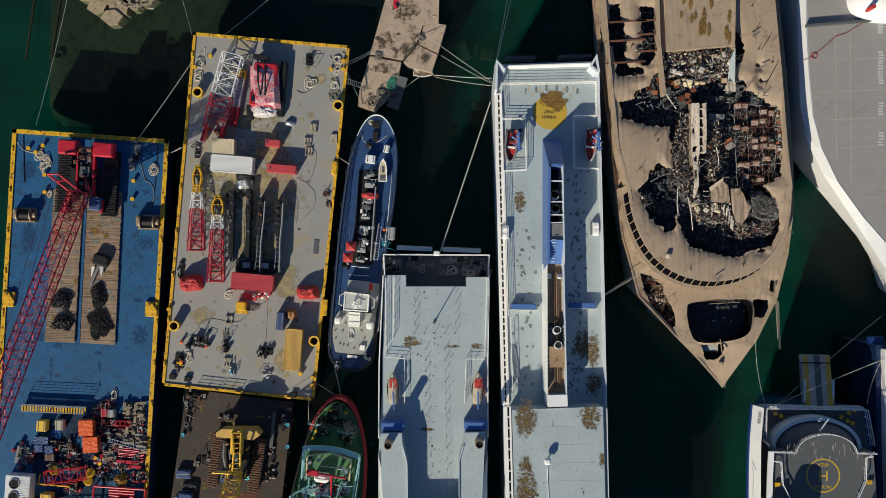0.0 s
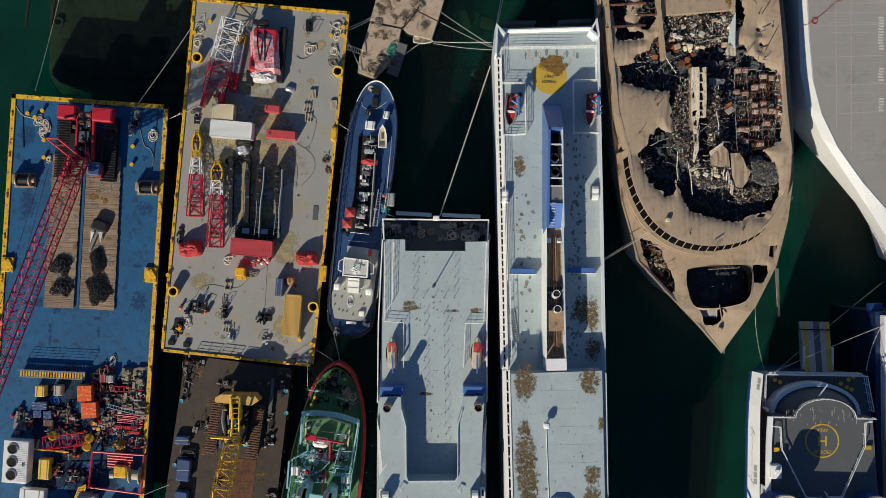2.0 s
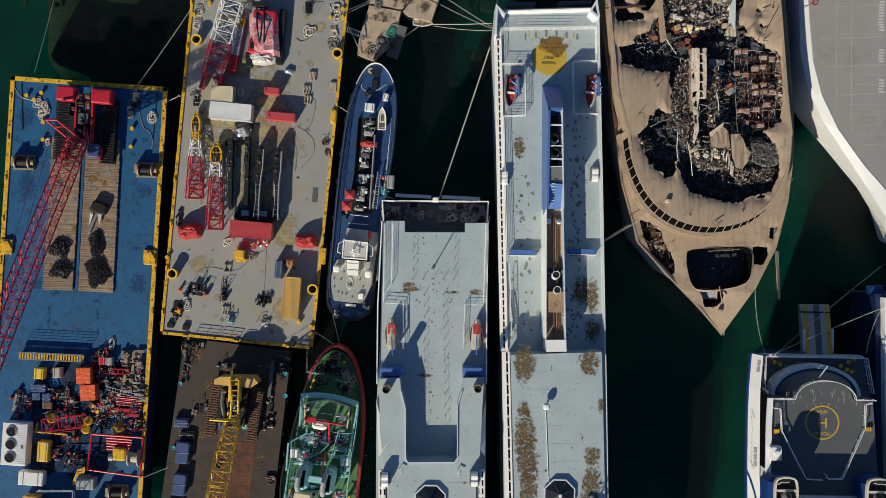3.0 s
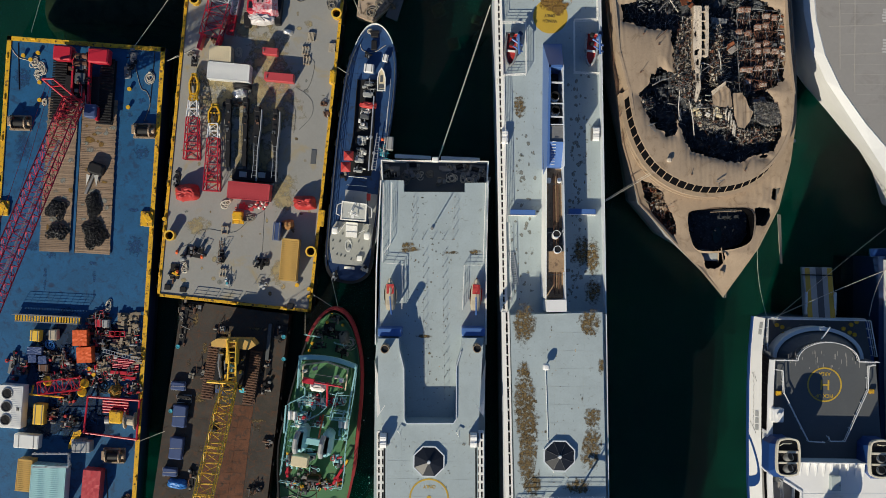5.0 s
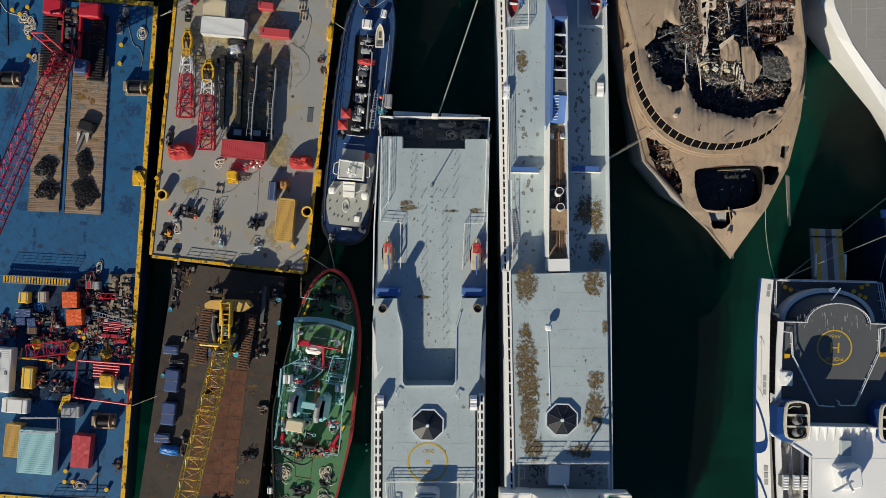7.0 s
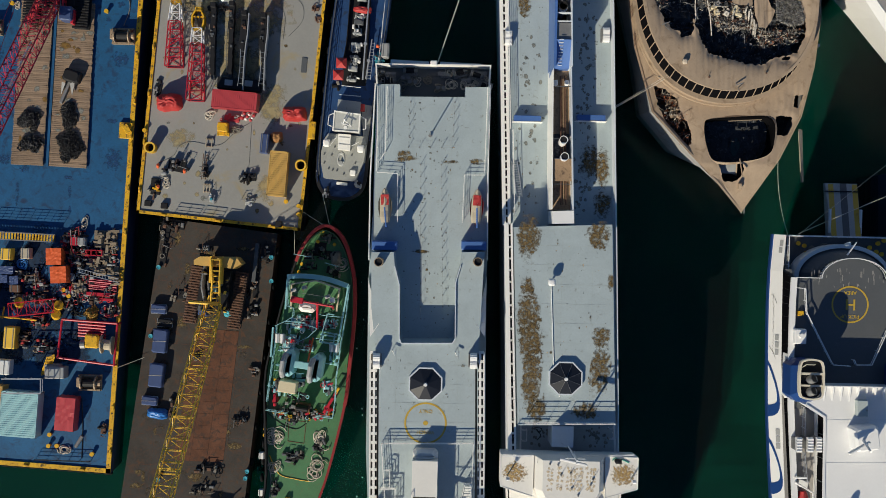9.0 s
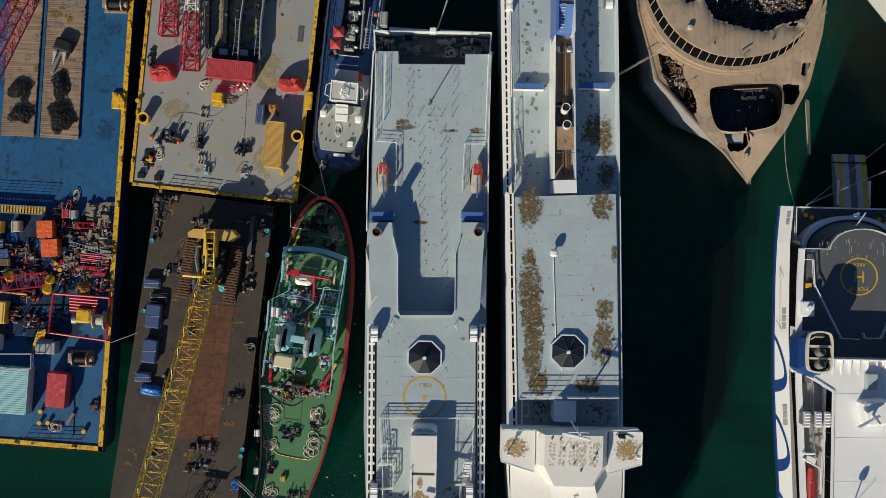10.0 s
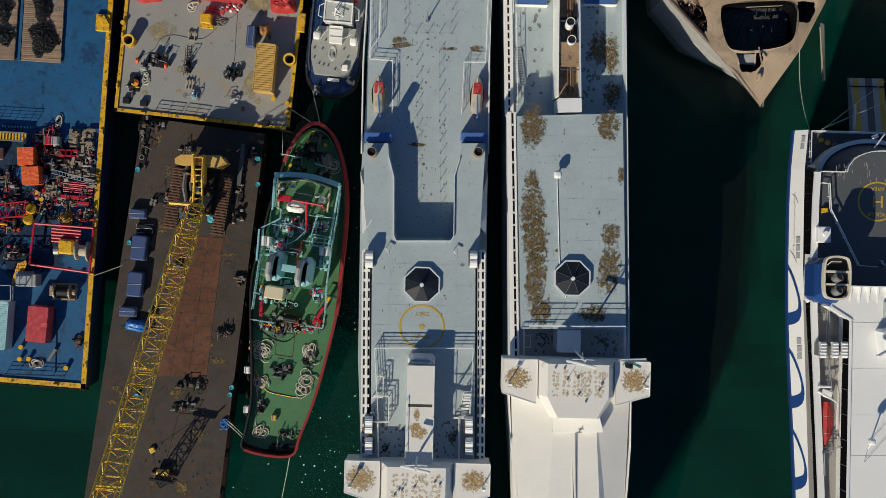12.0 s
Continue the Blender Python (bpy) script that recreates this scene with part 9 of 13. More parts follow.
# gangway with its rail
g0, g1 = (-61.80, -24.82), (-52.16, -25.12)
gw = thing("gangway", (*g0, ZB1), "raised walkway with yellow slats and a thin rail", "gangway")
part("side_beam", Shape().wall([(g0[0], g0[1] + 0.5), (g1[0], g1[1] + 0.5)], 3.2, 3.6, 0.14), m_steel, gw)
part("side_beam", Shape().wall([(g0[0], g0[1] - 0.5), (g1[0], g1[1] - 0.5)], 3.2, 3.6, 0.14), m_steel, gw)
for i in range(24):
    c = between(g0, g1, (i + 0.5) / 24)
    part("slat", Shape().box((*c, 3.55), (0.22, 0.9, 0.06), -2), m_yellow, gw)
part("rail_frame", Shape().rail([(g0[0], g0[1] + 0.5), (g1[0], g1[1] + 0.5)], 3.6, 1.1, 1.0, 0.025, 4), m_steel, gw)
for x, y in ((g0[0] + 0.3, g0[1]), (g1[0] - 0.3, g1[1])):
    part("end_support", Shape().box((x, y, 2.9), (0.2, 0.9, 0.8)), m_steel, gw)
# stores piled on the south end
def crate(c, z, w, d, h, rz, material, label, name="crate", slats=0):
    t = thing(name, (*c, z), label, name.replace("_", " "))
    part("body", Shape().box((*c, z + h / 2), (w, d, h), rz, 0.06), material, t)
    m = Matrix.Translation((*c, z)) @ Matrix.Rotation(radians(rz), 4, "Z")
    part("lid", Shape().box((*c, z + h + 0.02), (w * 0.92, d * 0.92, 0.06), rz, 0.02), material, t)
    for k in (-1, 1):
        part("batten", Shape().box(tuple(m @ Vector((k * w * 0.3, 0, h + 0.07))), (0.1, d * 0.96, 0.06), rz), m_steel if not slats else material, t)
    return t
def cover_stack(c, z, w, d, h, rz, material, label, seed):
    """A square stack under a crumpled tarpaulin: creased top, slack sides."""
    k = 9
    m = Matrix.Translation((*c, z)) @ Matrix.Rotation(radians(rz), 4, "Z")
    s = Shape()
    for j in range(k + 1):
        for i in range(k + 1):
            u, v = 2 * i / k - 1, 2 * j / k - 1
            edge = max(abs(u), abs(v))
            cr = 0.09 * abs(noise.noise(Vector((u * 2.3 + seed, v * 2.3, seed)))) + 0.07 * noise.noise(Vector((u * 5, v * 5 + seed, 2)))
            q = h + cr if edge < 0.9 else 0.02
            g = 1.0 + (0.05 * noise.noise(Vector((u * 4, v * 4, seed + 9))) if edge > 0.9 else 0)
            if edge > 0.9:
                u, v = u * 1.02, v * 1.02
            elif edge > 0.7:
                u, v = u * 1.26, v * 1.26
            s.v.append(m @ Vector((u * w / 2 * g, v * d / 2 * g, q)))
    s.f = [(j * (k + 1) + i, j * (k + 1) + i + 1, (j + 1) * (k + 1) + i + 1, (j + 1) * (k + 1) + i) for j in range(k) for i in range(k)]
    return solo("covered_cargo", s, material, (*c, z), label, "covered cargo", "covered cargo")
cover_stack((-52.01, -27.56), ZB1, 2.1, 2.3, 1.9, 2, m_orange, "square stack under a creased orange tarpaulin", 1)
cover_stack((-51.33, -30.02), ZB1, 2.2, 2.3, 1.9, 4, m_orange, "square stack under a creased orange tarpaulin", 2)
gen = crate((-58.64, -27.38), ZB1, 1.4, 1.6, 1.5, -3, m_yellow_crane, "yellow generator set on deck", "generator")
crate((-56.09, -27.25), ZB1, 1.2, 1.5, 1.3, 0, m_pallet, "pale box on a pallet", "crate")
cover_stack((-58.80, -29.60), ZB1, 2.1, 1.1, 1.1, 0, m_tarp_blue, "low stack under a dark blue tarpaulin", 3)
cover_stack((-57.66, -30.94), ZB1, 1.2, 1.2, 1.0, 5, m_tarp_blue, "low stack under a dark blue tarpaulin", 4)
cover_stack((-59.18, -30.81), ZB1, 1.2, 1.1, 0.9, 2, m_tarp_blue, "low stack under a dark blue tarpaulin", 5)
crate((-57.54, -32.09), ZB1, 1.5, 1.0, 0.9, 0, m_rustiron, "rusty steel box on deck", "crate")
coil(*(-56.96, -28.77), ZB1, 0.9, m_tarp_bright, 0.3, "coil of bright blue hose on deck")
coil(*(-48.33, -22.91), ZB1, 1.0, m_rope, 0.4)
coil(*(-48.91, -34.92), ZB1, 1.2, m_black, 0.5, "coil of thick black hose on deck")
coil(*(-50.26, -30.30), ZB1, 0.8, m_alu, 0.6, "coil of grey cable on deck")
chain_heap((-47.07, -35.41), ZB1, 2.0, 2.6, 9, 200, mat("gold_chain", (0.45, 0.26, 0.05), 0.6, 0, 0.3, 0.3, each=0.3), "heap of yellow painted chain")
m_offcut = mat("grey_brown_offcuts", (0.25, 0.20, 0.145), 0.9, 0, 0.3, 0.4, (0.09, 0.065, 0.045), 0.36, 0.4, each=0.5)
rnd = random.Random(21)
for i, (x, y) in enumerate(((-46.25, -24.47), (-44.63, -24.44), (-46.22, -25.68), (-44.60, -25.89), (-45.39, -27.12), (-46.90, -28.37), (-45.04, -28.49), (-46.07, -29.48), (-44.30, -29.28), (-49.18, -31.65), (-44.19, -30.73))):
    t = thing("timber_stack", (x, y, ZB1), "stack of pale sawn timber offcuts", "timber", "timber stacks")
    for j in range(9):
        part("timber_block", Shape().box((x + rnd.uniform(-0.65, 0.65), y + rnd.uniform(-0.55, 0.55), ZB1 + rnd.uniform(0.2, 0.75)), (rnd.uniform(0.35, 1.1), rnd.uniform(0.16, 0.4), rnd.uniform(0.15, 0.3)), rnd.choice((0, 0, 90)) + rnd.uniform(-7, 7), 0.02), m_offcut, t)
    part("timber_block", Shape().box((x, y, ZB1 + 0.15), (1.5, 1.2, 0.3), 0, 0.03), m_offcut, t)
t = thing("crate_rack", (-46.86, -26.95, ZB1), "row of small red steel frames", "frame")
x, y = (-46.86, -26.95)
for i in range(3):
    part("frame_cell", Shape().wall(circle((x - 0.75 + 0.75 * i, y), 0.5, 4, math.pi / 4), ZB1, ZB1 + 0.9, 0.12, True), m_red, t)
t = thing("pipe_bundle", (-45.65, -31.27, ZB1), "bundle of long crimson steel pipes", "pipes")
x, y = (-45.65, -31.27)
for i in range(6):
    part("pipe", Shape().tube((x - 1.9, y + 0.6 - 0.25 * i + 0.1, ZB1 + 0.35 + 0.1 * (i % 2)), (x + 1.9, y + 0.6 - 0.25 * i - 0.2, ZB1 + 0.35 + 0.1 * (i % 2)), 0.11, 8), m_magenta, t)
solo("red_bracket", Shape().box((-46.06, -32.60, ZB1 + 0.4), (3.4, 0.5, 0.8), -3, 0.05).box((-45.08, -33.30, ZB1 + 0.4), (2.0, 0.4, 0.8), -3, 0.05), m_red, (-46.06, -32.60, ZB1), "red welded steel bracket", "bracket")
l0, l1 = (-48.91, -29.11), (-43.37, -30.43)
t = thing("ladder", (*l0, ZB1), "aluminium ladder lying across timber stacks", "ladder")
part("ladder_frame", Shape().wall([l0, l1], 3.5, 3.6, 0.07).wall([(l0[0], l0[1] - 0.5), (l1[0], l1[1] - 0.5)], 3.5, 3.6, 0.07), m_alu, t)
for i in range(14):
    c = between(l0, l1, (i + 0.5) / 14)
    part("rung", Shape().tube((c[0], c[1], 3.55), (c[0], c[1] - 0.5, 3.55), 0.03, 5), m_alu, t)
for i, ((x, y), w, d) in enumerate((((-49.80, -24.39), 1.6, 1.6), ((-50.97, -26.43), 1.6, 1.2), ((-49.74, -27.62), 1.5, 2.2), ((-54.35, -31.76), 1.8, 1.8), ((-48.30, -26.78), 1.0, 2.0), ((-47.61, -33.23), 3.0, 1.0), ((-44.91, -35.20), 1.6, 1.6), ((-61.78, -31.93), 2.5, 3.5), ((-55.29, -33.40), 3.0, 1.0), ((-50.46, -32.49), 2.0, 1.6))):
    junk((x, y), ZB1, w, d, 0.9, 60 + i, [m_steel, m_black, m_black, m_rustiron, m_black, m_charcoal, m_red, m_tarp_red, m_boat_grey], 26)
crate((-48.52, -25.45), ZB1, 1.0, 1.1, 1.2, 0, m_boat_grey, "grey pump unit on deck", "pump")
crate((-49.64, -25.39), ZB1, 1.0, 1.2, 0.9, 0, m_red, "red steel toolbox on deck", "toolbox")
x, y = (-61.76, -37.61)
cu = thing("cooling_unit", (x, y, ZB1), "long white cooling unit with round dark fans", "cooling unit")
part("casing", Shape().box((x, y, ZB1 + 1.2), (3.6, 6.2, 2.4), -3, 0.06), m_cont_white, cu)
for i in range(22):
    part("side_rib", Shape().box((x + 0.95, y - 2.85 + 0.27 * i, ZB1 + 2.42), (1.5, 0.11, 0.05), -3), m_cont_white, cu)
for i in range(3):
    f = part("fan_ring", Shape().hollow((x - 0.55 + 0.1 * i, y - 1.9 + 1.9 * i, ZB1 + 2.4), 0.8, 0.16, 0.1, 20), m_steel, cu, "round fan guard")
    part("fan_rotor", Shape().cyl((x - 0.55 + 0.1 * i, y - 1.9 + 1.9 * i, ZB1 + 2.41), 0.68, 0.03, 16).box((x - 0.55 + 0.1 * i, y - 1.9 + 1.9 * i, ZB1 + 2.47), (1.2, 0.16, 0.05), 30).box((x - 0.55 + 0.1 * i, y - 1.9 + 1.9 * i, ZB1 + 2.47), (1.2, 0.16, 0.05), 120), m_black, f)
part("label_bars", Shape().box((x + 1.1, y - 0.35, ZB1 + 2.48), (0.12, 0.55, 0.02)).box((x + 1.3, y - 0.35, ZB1 + 2.48), (0.12, 0.55, 0.02)), m_text_dark, cu)
crate((-57.81, -38.75), ZB1, 1.6, 3.0, 1.7, -3, m_yellow_crane, "tall yellow generator set on deck", "generator")
crate((-59.56, -42.75), ZB1, 3.6, 2.0, 1.6, -3, m_cont_white, "white steel tank box on deck", "deck_locker")
crate((-52.05, -42.91), ZB1, 2.0, 1.3, 1.4, 0, m_boat_grey, "grey steel tank box on deck", "deck_locker")
# shade between the stores, painted on the deck as dark blue patches
rnd = random.Random(91)
for i in range(22):
    part("deck_grime", patch((rnd.uniform(-62.3, -46.5), rnd.uniform(-41.5, -26.5)), rnd.uniform(3.0, 5.5), rnd.uniform(2.5, 4.5), ZB1, i), m_shade_blue, blue_barge, "dark oily grime on the blue deck")
# red lattice section with yellow drums
p, q = (-58.04, -35.00), (-51.95, -34.22)
t = thing("boom_section", (*p, ZB1), "short red lattice length between yellow drums", "crane boom")
part("lattice", Shape().lattice((*p, 3.5), (*q, 3.5), 1.8, 1.3, 5, 0.08), m_red, t)
for (x, y) in ((-57.00, -34.06), (-51.57, -34.34), (-51.94, -35.55)):
    part("drum", Shape().tube((x - 0.1, y - 0.1, ZB1 + 0.05), (x + 0.15, y + 0.2, 3.5), 0.68, 20, 0.62), m_yellow, t, "yellow drum")
part("end_bar", Shape().tube((-59.49, -35.96, 3.4), (-54.43, -36.33, 3.4), 0.12, 6).tube((-58.87, -34.58, 3.4), (-59.17, -36.19, 3.4), 0.12, 6), m_yellow, t)
# red pipe frame with spool
f0, f1_, f2_, f3 = (-50.74, -36.08), (-43.22, -36.48), (-43.59, -42.17), (-51.28, -41.29)
t = thing("spool_frame", (*f0, ZB1), "red tubular frame holding a hose spool and pipes", "frame")
for a, b in ((f0, f1_), (f1_, f2_), (f2_, f3), (f3, f0)):
    part("frame_tube", Shape().tube((*a, ZB1 + 1.5), (*b, ZB1 + 1.5), 0.16, 8), m_red, t)
for a in (f0, f1_, f2_, f3):
    part("post", Shape().tube((*a, ZB1), (*a, ZB1 + 1.5), 0.14, 8), m_red, t)
for i in range(5):
    a, b = between((-48.69, -36.64), (-48.66, -38.24), i / 4), between((-44.92, -36.88), (-44.89, -38.48), i / 4)
    part("pipe", Shape().tube((*a, 3.6), (*b, 3.6), 0.16, 8), m_red, t)
part("yellow_tank", Shape().box((-46.69, -38.95, 3.4), (1.9, 1.9, 1.6), -3, 0.2), m_yellow, t, "yellow tank")
part("spool", Shape().tube((-45.37, -39.35, 3.9), (-43.86, -39.48, 3.9), 0.7, 14).tube((-45.37, -39.35, 3.9), (-45.21, -39.35, 3.9), 1.25, 18).tube((-43.94, -39.48, 3.9), (-43.78, -39.48, 3.9), 1.25, 18), m_pallet, t, "cream hose spool")
part("motor", Shape().tube((-48.28, -39.47, 3.6), (-47.64, -39.45, 3.6), 0.6, 12), m_steel, t)
cover_stack((-49.89, -48.9), ZB1, 2.6, 4.6, 2.2, -4, m_cont_red, "tall machine under a crimson tarpaulin", 5)
container("teal_container", (-56.05, -49.03), ZB1, 6.06, 5.0, 2.6, 87, m_teal_box, "pair of pale teal containers side by side")
container("yellow_container", (-59.54, -47.53), ZB1, 4.6, 2.1, 2.4, 85, m_cont_yellow, "small ochre yellow container")
t = thing("pipe_rack", (-56.47, -44.73, 5.1), "white tube frame standing on the teal containers", "frame")
part("frame_tube", Shape().rail([(-57.78, -44.08), (-52.59, -43.97), (-52.56, -45.91), (-57.75, -46.02)], 5.1, 1.6, 1.6, 0.06, 2), m_alu, t)
t = thing("yellow_stairs", (-52.36, -43.59, ZB1), "steep yellow stair flight leaning on deck boxes", "stairs")
st0, st1 = (-51.99, -41.16), (-53.36, -43.62)
for i in range(10):
    c = between(st0, st1, i / 9)
    part("tread", Shape().box((*c, ZB1 + 1.9 - 0.17 * i), (1.0, 0.3, 0.06), 25), m_yellow, t)
for dx in (-0.5, 0.5):
    part("side_rail", Shape().tube((st0[0] + dx, st0[1], ZB1 + 2), (st1[0] + dx, st1[1], ZB1 + 0.2), 0.08, 5), m_yellow, t)
crate((-51.51, -43.33), ZB1, 2.6, 1.6, 2.0, 0, m_boat_grey, "grey deck locker with a white vent", "deck_locker")
coil(*(-50.44, -54.11), ZB1, 1.0, m_rope, 0.8)
t = solo("steel_pipe", Shape().tube((-48.93, -53.64, 2.8), (-48.03, -52.10, 2.8), 0.25, 10), m_steel, (-48.52, -52.98, ZB1), "short steel pipe lying on the blue deck", "pipe")
junk((-45.23, -51.15), ZB1, 0.8, 1.6, 0.7, 99, [m_rustiron, m_black, m_tarp_red], 6)
low_rail([(-54.37, -55.42), (-46.84, -55.51)], ZB1, "thin dark guard rail at the barge end")

# more small gear between the stores
for i, ((x, y), w, d) in enumerate((((-49.31, -24.54), 2.0, 1.2), ((-50.59, -25.21), 1.6, 1.4), ((-48.92, -28.41), 1.6, 1.6), ((-47.75, -30.49), 1.8, 1.2), ((-48.36, -32.12), 2.4, 1.2), ((-46.73, -33.05), 2.6, 1.0), ((-44.64, -32.52), 1.2, 1.6), ((-50.43, -34.10), 1.8, 1.2), ((-53.51, -33.52), 2.4, 1.2), ((-56.90, -33.44), 2.0, 1.0), ((-54.85, -30.56), 1.4, 1.6),
                                    ((-60.32, -31.89), 1.6, 1.6), ((-56.64, -30.20), 1.4, 1.4), ((-54.42, -36.62), 2.4, 1.4), ((-56.39, -39.09), 1.6, 1.8), ((-53.55, -39.84), 2.0, 1.6), ((-43.95, -34.77), 1.2, 2.0), ((-51.34, -28.46), 1.0, 1.4), ((-44.25, -27.34), 0.9, 2.2))):
    junk((x, y), ZB1, w, d, 1.0, 500 + i, [m_black, m_black, m_charcoal, m_rustiron, m_offcut, m_boat_grey, m_steel, m_tarp_red], 22)


# ---- grey barge and what stands on it
ZG = 2.6
edge_band(grey_barge, GREY, ZG, 0.42, 0.2)
G = ccw(GREY)
for k in range(4):
    a, b = G[k], G[(k + 1) % 4]
    if abs(b[1] - a[1]) > 20:
        tyres(GREY, k, k + 1, 1.3, 17, "black tyre fender along the grey barge")
for (x, y), w, d in (((-26.42, 8.28), 7, 10), ((-32.26, 9.03), 6, 5), ((-29.07, 18.66), 5, 3), ((-25.67, 14.12), 4, 7), ((-32.70, 10.69), 5, 3), ((-22.89, -5.85), 3, 5), ((-35.73, -11.03), 3, 2), ((-23.55, -17.53), 2.5, 3), ((-18.56, 24.23), 1.4, 1.2), ((-20.07, 18.79), 1.0, 1.0), ((-27.96, -0.92), 6, 6)):
    part("ochre_stain", patch((x, y), w * 1.3, d * 1.3, ZG, int(w * 13 + d)), m_ochre, grey_barge, "ochre dust stain on the deck")
rnd = random.Random(77)
for i in range(70):
    u, v2 = rnd.uniform(0.06, 0.94), rnd.uniform(0.04, 0.96)
    p = between(between(GREY[0], GREY[1], u), between(GREY[3], GREY[2], u), v2)
    part("deck_stain", patch(p, rnd.uniform(0.2, 0.9), rnd.uniform(0.2, 0.9), ZG, i), (m_ochre, m_wet, m_ochre, m_moss)[i % 4], grey_barge)
for (x, y) in ((-36.43, 21.87), (-15.79, 20.21), (-39.38, -12.45), (-18.83, -14.37)):
    spud_ring(x, y, ZG)
for (x, y) in ((-15.19, 26.90), (-15.18, 25.66), (-17.00, 25.63), (-34.78, 27.37), (-37.08, 25.67), (-16.29, 10.45), (-40.39, -10.05), (-19.10, -19.88), (-19.08, -21.04), (-38.54, -17.91), (-20.85, -19.32), (-30.20, -9.25)):
    post_bollard(x, y, ZG, "yellow bollard on the grey deck")
for i, ((x, y), r) in enumerate((((-16.08, 27.15), 1.0), ((-16.15, 25.90), 1.0), ((-16.36, 23.40), 0.8), ((-16.59, 21.73), 0.9), ((-36.46, 26.27), 1.0), ((-36.60, 24.36), 0.9), ((-20.19, 23.35), 1.1), ((-28.05, -9.66), 0.9), ((-31.58, -7.63), 0.8), ((-37.44, -17.12), 0.8), ((-29.97, 14.46), 0.8), ((-36.88, 14.11), 0.6))):
    coil(x, y, ZG, r, m_rope if i % 4 != 3 else m_rope_dark, 0.05 * i + 0.013)
# boom lengths
boom_piece((-31.21, 27.38), (-33.99, 16.42), ZG, 2.9, 2.5, [(1, m_white_clean), (0.85, m_red)], "white and red crane boom length lying on deck")
for a, b in (((-34.97, 16.86), (-35.60, 14.67)), ((-32.43, 16.57), (-33.36, 13.87))):
    solo("boom_foot_plate", Shape().wall([a, b], ZG + 0.3, ZG + 2.2, 0.45), m_red, (*a, ZG), "thick red foot arm of a crane boom", "crane boom", "boom foot arms")
boom_piece((-29.90, 25.26), (-31.35, 17.00), ZG, 0.9, 0.8, [(0.3, m_yellow), (1, m_alu), (0.7, m_red)], "slim boom length in yellow, white and red")
boom_piece((-36.32, 8.25), (-36.42, -1.36), ZG, 2.1, 2.0, [(0.25, m_yellow), (0.6, m_white_clean), (1.5, m_red)], "red and white boom length with a yellow head", m_yellow, 0.45)
boom_piece((-33.25, 3.88), (-33.43, -5.87), ZG, 2.1, 2.2, [(0.35, m_white_clean), (1.3, m_red)], "red boom length with a yellow sheave head", m_yellow, 0.6)
